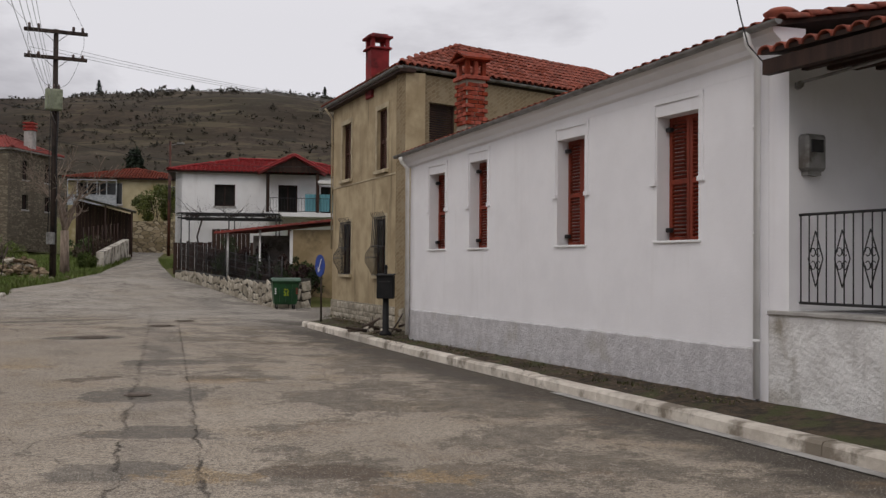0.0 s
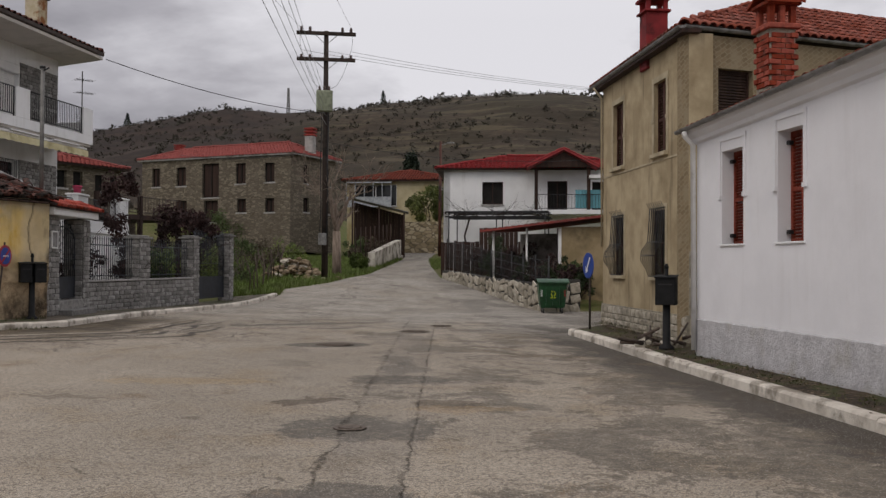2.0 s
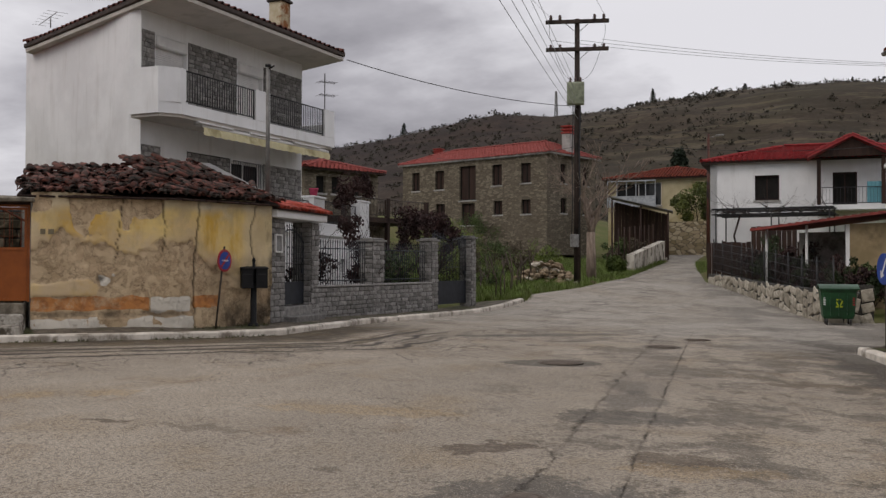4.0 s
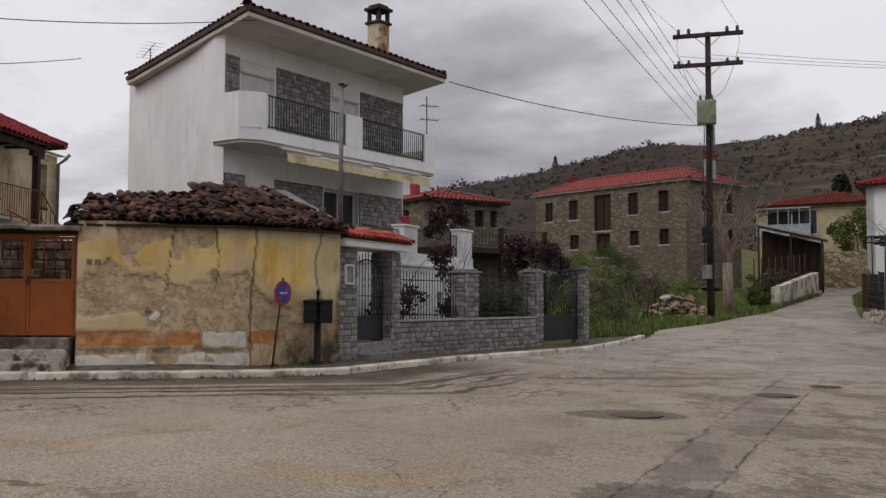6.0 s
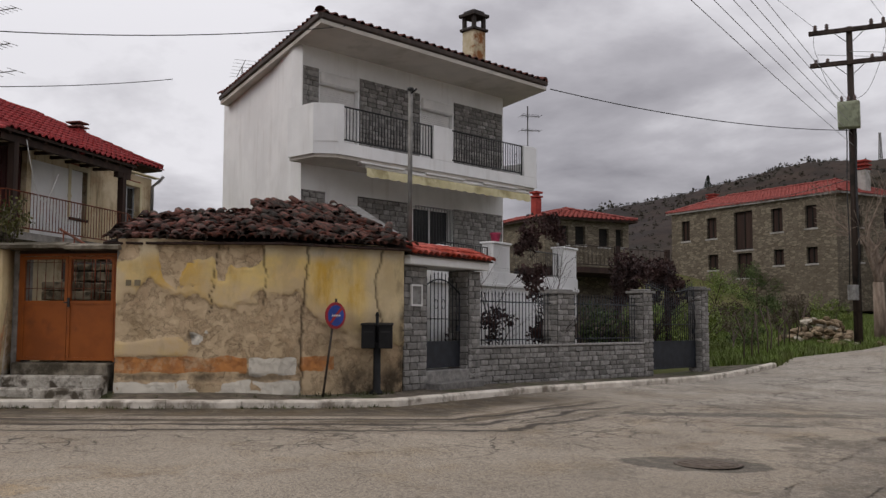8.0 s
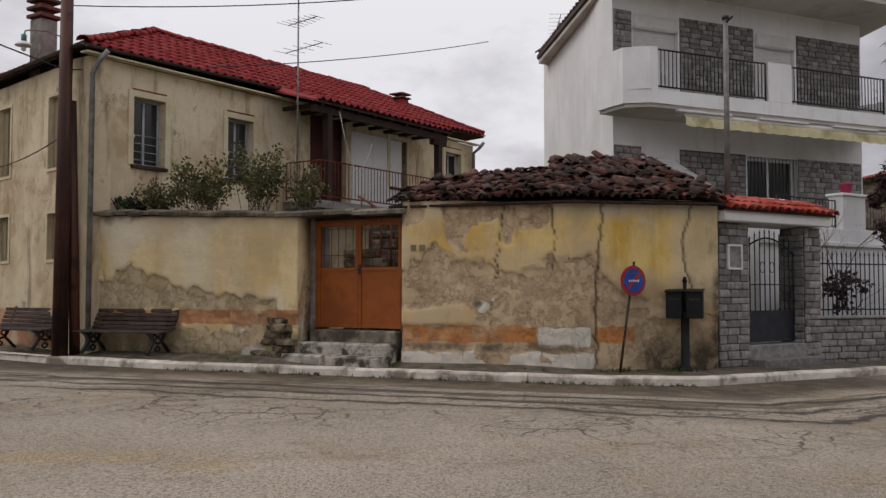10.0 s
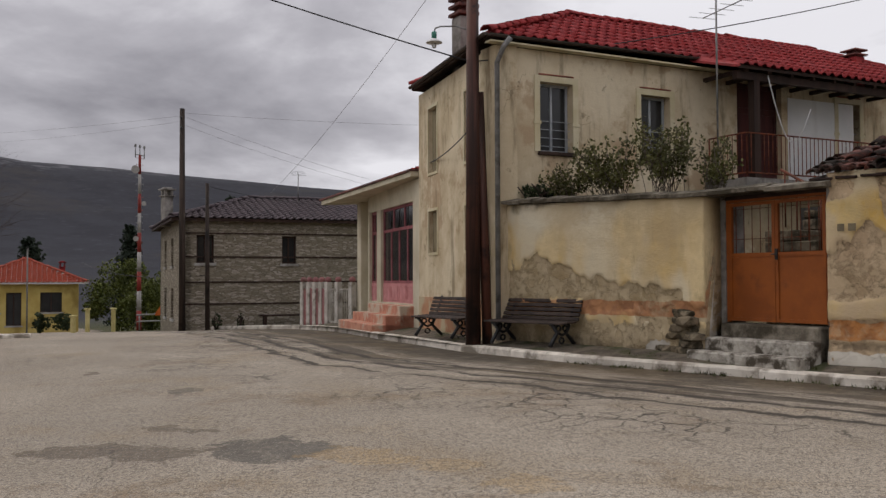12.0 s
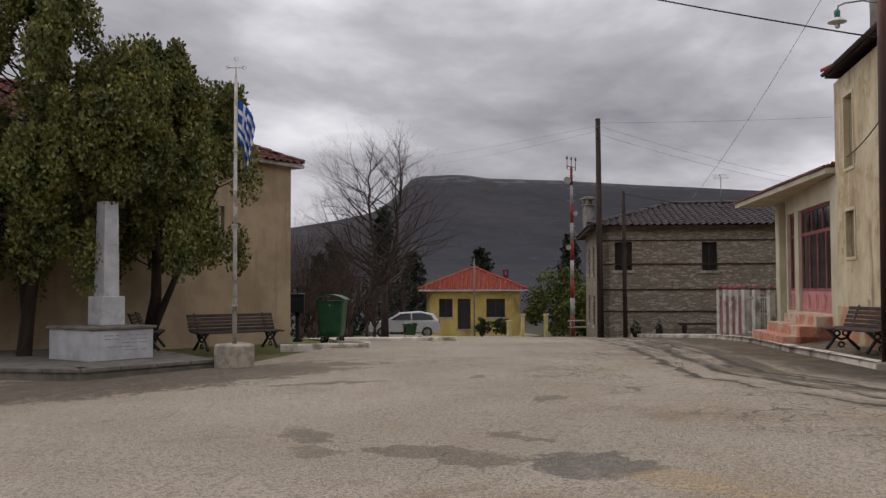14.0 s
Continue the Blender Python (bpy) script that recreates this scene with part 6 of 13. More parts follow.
def plaster_wall(parent, pts, z0, top, name, mats, coat, extra, cell=0.035, th=0.4):
    """A finely divided wall face along a bent plan line, whose relief follows the coats that are left. In local coordinates of the parent."""
    lens = [0.0]
    for a, b in zip(pts, pts[1:]):
        lens.append(lens[-1] + dist(a, b))
    L = lens[-1]
    nx = int(L / cell)
    xs = sorted(set([L * i / nx for i in range(nx + 1)]))
    nz = int((max(top(0), top(L)) - z0) / cell)
    verts, att = [], {k: [] for k in ("coat", "dado", "lime", "soot", "crack", "pale", "faded")}
    for s in xs:
        i = max(j for j in range(len(lens) - 1) if lens[j] <= s + 1e-6)
        t = (s - lens[i]) / (lens[i + 1] - lens[i])
        a, b = Vector(pts[i]), Vector(pts[i + 1])
        p = a + (b - a) * t
        d = (b - a).normalized()
        n = Vector((-d.y, d.x))
        zt = top(s)
        for j in range(nz + 1):
            z = z0 + (zt - z0) * j / nz
            c = coat(s, z)
            e = extra(s, z)
            y = 0.038 * c + 0.02 * fbm(s, z, 40, 1.1) + (1 - c) * 0.014 * fbm(s, z, 50, 6) - 0.03 * e["crack"] + e.get("bulge", 0.0)
            verts.append((p.x + n.x * y, p.y + n.y * y, z))
            att["coat"].append(c)
            for q in ("dado", "lime", "soot", "crack", "pale", "faded"):
                att[q].append(e.get(q, 0.0))
    m = nz + 1
    faces = [(i * m + j, i * m + j + 1, (i + 1) * m + j + 1, (i + 1) * m + j) for i in range(len(xs) - 1) for j in range(nz)]
    # back and rim
    k = len(verts)
    for i, s in enumerate(xs):
        for j in (0, nz):
            v = Vector(verts[i * m + j])
            ii = max(q for q in range(len(lens) - 1) if lens[q] <= s + 1e-6)
            d = (Vector(pts[ii + 1]) - Vector(pts[ii])).normalized()
            verts.append((v.x + d.y * th, v.y - d.x * th, v.z))
            for q in att:
                att[q].append(att[q][i * m + j])
    for i in range(len(xs) - 1):
        faces.append((k + 2 * i, k + 2 * i + 2, k + 2 * i + 3, k + 2 * i + 1))
        faces.append((i * m + nz, k + 2 * i + 1, k + 2 * i + 3, (i + 1) * m + nz))
        faces.append((i * m, (i + 1) * m, k + 2 * i + 2, k + 2 * i))
    faces.append(tuple([j for j in range(nz, -1, -1)] + [k, k + 1]))
    q = (len(xs) - 1) * m
    faces.append(tuple([q + j for j in range(nz + 1)] + [k + 2 * len(xs) - 1, k + 2 * len(xs) - 2]))
    me = bpy.data.meshes.new(name)
    me.from_pydata(verts, [], faces)
    for name_, vals in att.items():
        at_ = me.attributes.new(name_, "FLOAT", "POINT")
        at_.data.foreach_set("value", vals)
    me.update()
    for p in me.polygons:
        p.use_smooth = True
    me.materials.append(mats)
    ob = new(name, me)
    ob.parent = parent
    return ob


def line_crack(s, z, pts, w, seed, amp=0.05):
    """1 on a wandering upright crack given as (s, z) pairs, 0 away from it."""
    if not pts[0][1] <= z <= pts[-1][1]:
        return 0.0
    c = interp(z, [p[1] for p in pts], [p[0] for p in pts]) + amp * (noise.noise((z * 3.1, seed, 0)) + 0.5 * noise.noise((z * 8, seed, 2)))
    return 1 - ease(w * 0.4, w, abs(s - c))


RA, RB, RC = (-16.93, 21.05), (-16.95, 18.6), (-18.06, 16.06)


def ruin():
    r = thing("outhouse", Matrix.Identity(4), "ruined yellow outhouse with peeling plaster and sagging old tiles", "outhouse")
    L1, L2 = dist(RA, RB), dist(RB, RC)
    L = L1 + L2

    def coat(s, z):
        u = L - s  # from the gate end
        wob = 0.30 * fbm(u, z, 3, 1.3) + 0.13 * fbm(u, z, 4, 4.5)
        # left of the long crack a broad belt has lost its coat; right of it the wash only fades out low down
        edge = interp(u, [0, 0.5, 1.0, 1.5, 1.95, 2.45, 2.9, 3.14, 3.24, 3.6, 4.2, L], [1.95, 2.38, 2.24, 2.18, 2.06, 2.12, 2.2, 2.28, 1.9, 1.62, 1.5, 1.45])
        f = ease(-0.07, 0.07, z - edge + wob)
        # bare patches under the eaves
        foot = interp(u, [0.62, 0.72, 0.82, 1.0, 1.08, 1.16, 1.6, 1.68, 1.78, 1.88, 2.05, 2.3, 2.44, 2.52], [3.3, 2.62, 2.36, 2.28, 2.58, 2.78, 2.8, 2.42, 2.42, 2.76, 2.7, 2.66, 2.85, 3.3])
        hi = ease(-0.04, 0.05, z - foot + 0.09 * fbm(u, z, 9, 2.6))
        hi = max(hi, (1 - ease(0.25, 0.42, u + 0.12 * fbm(u, z, 17, 3.0))) * ease(2.7, 2.85, z + 0.1 * fbm(u, z, 18, 2.0)))
        low = (1 - ease(1.38, 1.47, z + 0.12 * fbm(u, z, 21, 1.2))) * ease(1.13, 1.17, z) * (1 - ease(0.9, 1.5, u + 0.3 * fbm(u, z, 23, 1.5)))
        return max(0.0, min(1.0, max(f * (1 - hi), 0.8 * low)))

    def extra(s, z):
        u = L - s
        cr = max(line_crack(u, z, [(3.14, 0.5), (3.15, 1.3), (3.17, 2.0), (3.28, 3.3)], 0.03, 1.0, 0.07), line_crack(u, z, [(2.45, 2.0), (2.5, 2.6), (2.4, 3.3)], 0.02, 2.0, 0.08),
                 line_crack(u, z, [(1.55, 1.9), (1.6, 2.5), (1.7, 3.3)], 0.018, 3.0, 0.1), line_crack(u, z, [(4.75, 1.6), (4.6, 2.5), (4.85, 3.3)], 0.025, 4.0, 0.06),
                 1 - ease(0.03, 0.09, math.hypot((u - 1.23) * 0.7, z - 1.49) + 0.04 * noise.noise((u * 9, z * 9, 1))))
        dado = ease(0.84, 0.9, z + 0.05 * noise.noise((u * 2.5, 3, 4))) * (1 - ease(1.1, 1.16, z + 0.05 * noise.noise((u * 3, 0, 4)))) * (1 if u < 2.2 else (0.9 if 3.15 < u < 3.8 else 0.0))
        lime = ease(2.18, 2.26, u + 0.05 * noise.noise((z * 6, 2, 5))) * (1 - ease(3.02, 3.1, u)) * ease(0.79, 0.84, z + 0.05 * noise.noise((u * 4, 1, 7))) * (1 - ease(1.08, 1.14, z + 0.04 * noise.noise((u * 5, 1, 2))))
        lime = max(lime, (1 - ease(0.05, 0.13, math.hypot((u - 1.33) * 0.45, z - 1.47) + 0.10 * noise.noise((u * 7, z * 7, 1)))) * 0.75)
        lime = max(lime, (1 - ease(0.68, 0.76, z + 0.06 * noise.noise((u * 3, 2, 7)))) * ease(-0.6, -0.1, fbm(u, z, 33, 2.2)) * (0.85 if u < 3.14 else 0.0))
        soot = (1 - ease(0.6, 1.35, z + 0.25 * fbm(u, z, 29, 1.1))) * ease(3.5, 4.2, u) * 0.95 + 0.75 * (1 - ease(0.03, 0.09, abs(z - 0.78 + 0.05 * noise.noise((u * 3, 0, 1))))) * (1 if u < 3.14 else 0) + 0.45 * ease(1.0, 1.5, z) * (1 - ease(1.6, 2.1, z)) * ease(3.3, 3.9, u) + 0.8 * ease(0.15, 0.0, L - u) * (1 - ease(1.8, 2.6, z))
        pale = ease(2.75, 3.05, z + 0.15 * fbm(u, z, 5, 0.9)) * 0.85 + 0.5 * ease(0.25, 0.5, fbm(u, z, 61, 0.8)) + 0.5 * ease(4.3, 4.6, u)
        bulge = 0.06 * (1 - ease(0.7, 0.8, z + 0.05 * noise.noise((u * 3, 0, 1)))) if u < 3.14 else 0.0
        faded = (1 - ease(2.05, 2.75, z + 0.5 * fbm(u, z, 101, 0.9))) if u < 3.2 else (1 - ease(1.75, 2.35, z + 0.4 * fbm(u, z, 103, 0.9))) * (1 - ease(4.5, 5.0, u))
        return {"crack": cr, "dado": dado, "lime": lime, "soot": min(soot, 1), "pale": min(pale, 1), "bulge": bulge, "faded": faded}

    plaster_wall(r, [RA, RB, RC], 0.1, lambda s: 3.13 + 0.03 * math.sin(s * 1.7), "wall", ruin_plaster, coat, extra)
    # other walls
    bm = BM()
    prism(bm, [(-18.45, 16.2), (-18.06, 16.06), (-18.1, 16.5), (-21.3, 18.0), (-21.6, 17.7)], 0.1, 3.1)
    part("wall", bm, concrete_old, r)
    bm = BM()
    prism(bm, [(-16.95, 21.04), (-17.3, 20.7), (-21.4, 20.9), (-21.3, 21.25)][::-1], 0.1, 3.1)
    part("wall", bm, concrete_old, r)
    # roof: two bent front slopes up to a sagging ridge
    e0, e1, e2 = Vector((-18.2, 15.85, 3.12)), Vector((-16.78, 18.5, 3.14)), Vector((-16.74, 21.1, 3.14))
    k0, k1, k2 = Vector((-20.4, 17.3, 3.62)), Vector((-20.1, 19.3, 3.98)), Vector((-19.9, 21.3, 4.16))
    b0, b2 = Vector((-22.6, 18.6, 3.2)), Vector((-22.6, 21.4, 3.2))
    bm = BM()
    for pts in ([e1, e0, k0, k1], [e2, e1, k1, k2], [k0, b0, b2, k2, k1]):
        deck(bm, [p - Vector((0, 0, 0.03)) for p in pts], 0.05)
    # ragged eave boards
    for a, b in ((e0, e1), (e1, e2)):
        for i in range(9):
            p = a.lerp(b, (i + 0.1) / 9)
            q = a.lerp(b, (i + 0.95) / 9)
            rod(bm, p + Vector((0.05, 0, -0.05)), q + Vector((0.05, 0, -0.06)), 0.022, n=5)
    bmesh.ops.recalc_face_normals(bm, faces=bm.faces)
    roof = part("roof", bm, dark_wood, r, "sagging roof of loose old clay tiles")
    near = (-16.9, 18.5, 3)
    tile_slope(roof, [e0, e1, k1, k0], barrel_old, 0.135, 0.29, 150, near, 0.05, 21, 0.03)
    tile_slope(roof, [e1, e2, k2, k1], barrel_old, 0.135, 0.29, 150, near, 0.05, 22, 0.03)
    tile_slope(roof, [e0, e1, k1, k0], barrel_old, 0.19, 0.31, 130, near, 0.12, 23, 0.06, name="loose_tile")
    tile_slope(roof, [e1, e2, k2, k1], barrel_old, 0.19, 0.31, 130, near, 0.12, 24, 0.06, name="loose_tile")
    ridge_tiles(roof, k0 + Vector((0, 0, 0.05)), k1 + Vector((0, 0, 0.05)), barrel_old, 0.32, 20, 0.03)
    ridge_tiles(roof, k1 + Vector((0, 0, 0.05)), k2 + Vector((0, 0, 0.05)), barrel_old, 0.32, 20, 0.03)
    bm = BM()
    deck(bm, [k2 + Vector((0.1, -0.02, 0.12)), e2 + Vector((-0.3, -0.25, 0.2)), e2 + Vector((-0.3, 0.1, 0.2)), k2 + Vector((0.1, 0.3, 0.12))], 0.02)
    part("flashing", bm, gutter_metal, r, "grey sheet-metal verge flashing")
    # house number painted on the plaster, as plain bars
    bm = BM()
    d = Vector((RB[0] - RC[0], RB[1] - RC[1])).normalized()
    for t0, t1 in ((0.16, 0.25), (0.3, 0.4)):
        p = Vector(RC) + d * t0
        q = Vector(RC) + d * t1
        n = Vector((d.y, -d.x)) * 0.07
        bm.faces.new([bm.verts.new((v.x + n.x, v.y + n.y, z)) for v, z in ((p, 2.34), (q, 2.34), (q, 2.44), (p, 2.44))])
    part("painted_mark", bm, surf("mark_brown", hx("7d725c"), hx("6b614e"), 5, 0.9, bump=0), r)


ruin()

# ---------- yard wall, gate and steps ----------
WL, WR = (-21.44, 10.58), (-19.03, 14.44)
yard_plaster = plaster_mat("yard_plaster", hx("dcc699"), hx("ceb78a"), (hx("b7835c"), hx("a27253")), (hx("b8a688"), hx("a2906f"), hx("c4b395")), hx("c6c0b5"), 0.3)


coping_dark = surf("coping_dark", hx("8a8274"), hx("5f584c"), 5, 0.95, bump=0.05, bscale=9, stain=hx("453f33"), sscale=1.8, slo=0.46, shi=0.62)


def yard_wall():
    w = thing("garden_wall", Matrix.Identity(4), "cream plastered yard wall with bare weathered foot and rough coping", "garden wall", kind="structure")
    L = dist(WL, WR)

    def coat(s, z):  # s runs from the gate end
        edge = interp(s, [0, 0.6, 1.5, 2.5, 3.3, L], [1.3, 1.42, 1.62, 1.85, 2.0, 2.05])
        f = ease(-0.06, 0.06, z - edge + 0.34 * fbm(s, z, 71, 1.7) + 0.1 * fbm(s, z, 73, 5.0))
        low = ease(-0.05, 0.05, fbm(s, z, 77, 1.7) - 0.12) * (1 - ease(1.3, 1.5, z)) * ease(0.8, 1.1, z)
        return max(0, min(1, max(f, 0.75 * low)))

    def extra(s, z):
        dado = ease(1.08, 1.14, z) * (1 - ease(1.32, 1.4, z + 0.05 * noise.noise((s * 3, 0, 8)))) * 0.9
        lime = ease(0.1, 0.3, fbm(s, z, 83, 1.5)) * (1 - ease(0.6, 0.85, z)) * (1 - ease(1.2, 1.6, s))
        soot = 0.85 * (1 - ease(0.5, 0.95, z + 0.1 * fbm(s, z, 91, 1))) * ease(0.6, 1.6, s) + 0.8 * ease(2.92, 3.12, z + 0.2 * fbm(s, z, 93, 2.2)) * ease(0.0, 0.2, blob(s, z, 95, 1.2) + 0.22)
        pale = 0.45 * ease(2.5, 2.95, z + 0.2 * fbm(s, z, 97, 1)) + 0.75 * ease(-0.1, 0.35, fbm(s, z * 0.5, 98, 0.9) + 0.25 * (s / L - 0.4))
        return {"crack": 0.0, "dado": dado, "lime": lime, "soot": min(1, soot), "pale": min(1, pale)}

    plaster_wall(w, [WR, WL], 0.15, lambda s: 2.95 + 0.14 * s / L, "wall", yard_plaster, coat, extra, th=0.45)
    # coping of concrete and slates, which runs on over the gate
    bm = BM()
    rnd = random.Random(8)
    m = fr(WR, WL)
    n = 22
    for i in range(n):
        s0, s1 = -1.95 + (L + 2.1) * i / n, -1.95 + (L + 2.1) * (i + 1) / n + 0.01
        za, zb = 2.96 + 0.14 * max(s0, 0) / L, 2.96 + 0.14 * max(s1, 0) / L
        dz, dy = rnd.uniform(-0.014, 0.014), rnd.uniform(-0.04, 0.04)
        t = bmesh.new()
        vs = [t.verts.new((s, y, z)) for s, zz in ((s0, za), (s1, zb)) for y, z in ((0.13 + dy, zz + dz), (0.14 + dy, zz + 0.055 + dz), (-0.15, zz + 0.12 + dz), (-0.6, zz + 0.08 + dz), (-0.6, zz + dz))]
        for j in range(5):
            t.faces.new((vs[j], vs[(j + 1) % 5], vs[5 + (j + 1) % 5], vs[5 + j]))
        t.faces.new(vs[:5][::-1])
        t.faces.new(vs[5:])
        bmesh.ops.recalc_face_normals(t, faces=t.faces)
        join(bm, t, 0, m)
    part("coping", bm, coping_dark, w, "rough dark coping that runs on over the gate")


yard_wall()


stone_rubble = surf("stone_rubble", hx("786c58"), hx("4c4336"), 6, 0.95, bump=0.02, bscale=25, vary=0.3, stain=hx("3d382b"), sscale=3, slo=0.48, shi=0.6)
step_lime = surf("step_lime", (0.47, 0.44, 0.385), (0.30, 0.275, 0.235), 7, 0.95, bump=0.03, bscale=20, stain=(0.07, 0.058, 0.042), sscale=4.5, slo=0.44, shi=0.62)


def gate():
    a, b = (-18.06, 16.02), (-19.24, 14.66)
    L = dist(a, b)
    m = fr(a, b)
    g = thing("yard_gate", m @ Matrix.Translation((0, -0.12, 0)), "orange-brown double steel gate with barred panes above solid panels", "gate")
    z0, z1 = 1.05, 2.90
    bm = BM()
    box(bm, 0.0, 0.05, -0.05, 0.0, z0, z1)
    box(bm, L - 0.05, L, -0.05, 0.0, z0, z1)
    box(bm, 0.05, L - 0.05, -0.05, 0.0, z1 - 0.04, z1)
    part("gate_frame", bm, gate_orange, g)
    for i in range(2):
        x0 = 0.055 + i * (L / 2 - 0.05)
        x1 = x0 + L / 2 - 0.06
        bm = BM()
        framing(bm, x0, x1, z0 + 0.02, z1 - 0.05, -0.045, 0.005, 0.05)
        box(bm, x0 + 0.05, x1 - 0.05, -0.04, 0.0, 2.03, 2.09)
        leaf = part("leaf", bm, gate_orange, g)
        bm = BM()
        box(bm, x0 + 0.05, x1 - 0.05, -0.03, -0.015, z0 + 0.07, 2.03)
        part("panel", bm, gate_orange, leaf)
        for j in range(5):
            x = x0 + 0.12 + (x1 - x0 - 0.24) * j / 4
            bm = BM()
            rod(bm, (x, -0.02, 2.09), (x, -0.02, z1 - 0.1), 0.006, n=4)
            part("bar", bm, iron_rust, leaf)
        for zz in (2.3, 2.75):
            bm = BM()
            rod(bm, (x0 + 0.05, -0.02, zz), (x1 - 0.05, -0.02, zz), 0.006, n=4)
            part("bar", bm, iron_rust, leaf)
    bm = BM()
    box(bm, L / 2 - 0.05, L / 2 - 0.01, 0.005, 0.03, 1.98, 2.14)
    rod(bm, (L / 2 - 0.03, 0.03, 2.06), (L / 2 + 0.05, 0.04, 2.06), 0.01)
    part("latch", bm, iron_black, g)
    # jamb of the yard wall
    bm = BM()
    box(bm, L, L + 0.22, -0.42, 0.02, 0.3, 2.95)
    j = obj("gate_jamb", bm, concrete_old, m=m @ Matrix.Translation((0, -0.12, 0)), label="grey plastered jamb beside the yard gate", category="gate jamb", kind="structure")
    bm = BM()
    box(bm, -0.02, L + 0.2, -0.4, 0.0, 2.90, 2.955)
    obj("gate_lintel", bm, dark_wood, m=m @ Matrix.Translation((0, -0.1, 0)), label="dark timber lintel over the yard gate", category="lintel", kind="structure")
    for k, (d0, d1, za, zb) in enumerate(((-0.3, 0.12, 0.3, 1.03), (0.12, 0.42, 0.3, 0.83), (0.42, 0.75, 0.3, 0.64))):
        bm = BM()
        bbox(bm, 0.08 - 0.04 * k, L + 0.02 + 0.06 * k, d0 - 0.1, d1 - 0.1, za, zb, 0.025)
        for v in bm.verts:
            v.co += Vector((noise.noise(v.co * 3) * 0.015, noise.noise(v.co * 4) * 0.015, noise.noise(v.co * 5) * 0.012))
        obj("doorstep", bm, step_lime if k else coping_dark, m=m, label="worn whitewashed concrete doorstep below the yard gate", category="step", group="doorsteps", kind="structure")
    # rubble post left of the steps
    p = thing("rubble_post", m @ Matrix.Translation((L + 0.4, 0.34, 0.42)), "broken rubble stub beside the gate steps", "rubble")
    rnd = random.Random(31)
    for i in range(44):
        bm = BM()
        bmesh.ops.create_icosphere(bm, subdivisions=1, radius=1.0)
        sx, sy, sz = rnd.uniform(0.15, 0.27), rnd.uniform(0.12, 0.2), rnd.uniform(0.08, 0.14)
        lvl = i // 4
        off = Vector((rnd.uniform(-0.26, 0.3) * (1 - lvl * 0.07), rnd.uniform(-0.12, 0.08), 0.06 + lvl * 0.115))
        if i > 27:
            off = Vector((rnd.uniform(0.35, 1.4), rnd.uniform(-0.12, 0.08), rnd.uniform(0.03, 0.16)))
            off.z += 0.14 * max(0, 0.7 - off.x)
        for v in bm.verts:
            v.co = Vector((v.co.x * sx, v.co.y * sy, v.co.z * sz)) * rnd.uniform(0.85, 1.15) + off
        part("stone", bm, stone_rubble, p)


gate()


def yard_stair():
    """The stone stair in the yard, seen through the gate's bars."""
    m = fr((-18.06, 16.02), (-19.24, 14.66))
    s = thing("yard_stair", m, "worn stone stair with an iron rail in the dark yard", "stair")
    for k in range(8):
        bm = BM()
        bbox(bm, -0.7 + 0.32 * k, 2.2, -2.6, -1.5, 0.3 if k == 0 else 1.05 + 0.18 * k, 1.22 + 0.18 * k, 0.015)
        part("step", bm, stone_rubble, s)
    for k in range(12):
        x = -0.6 + 0.22 * k
        z = 1.22 + 0.56 * (x + 0.7)
        bm = BM()
        rod(bm, (x, -1.55, z - 0.1), (x, -1.55, z + 0.8), 0.014, n=5)
        part("baluster", bm, iron_rust, s)
    bm = BM()
    rod(bm, (-0.65, -1.55, 2.05), (1.9, -1.55, 3.48), 0.022, n=6)
    part("handrail", bm, iron_rust, s)
    w = thing("yard_inner_wall", m, "dark rubble wall at the back of the yard", "rubble wall", kind="structure")
    rnd = random.Random(77)
    bm = BM()
    box(bm, -1.2, 2.6, -3.3, -2.95, 0.3, 2.95)
    part("core", bm, mortar_dark, w)
    z = 0.95
    while z < 2.9:
        x, h = -1.2, rnd.uniform(0.14, 0.24)
        while x < 2.5:
            ln = rnd.uniform(0.2, 0.48)
            bm = BM()
            bbox(bm, x + 0.012, min(x + ln, 2.6) - 0.012, -2.96, -2.9 + rnd.uniform(-0.02, 0.03), z + 0.012, z + h - 0.012, 0.02)
            part("stone", bm, stone_rubble, w)
            x += ln
        z += h


yard_stair()


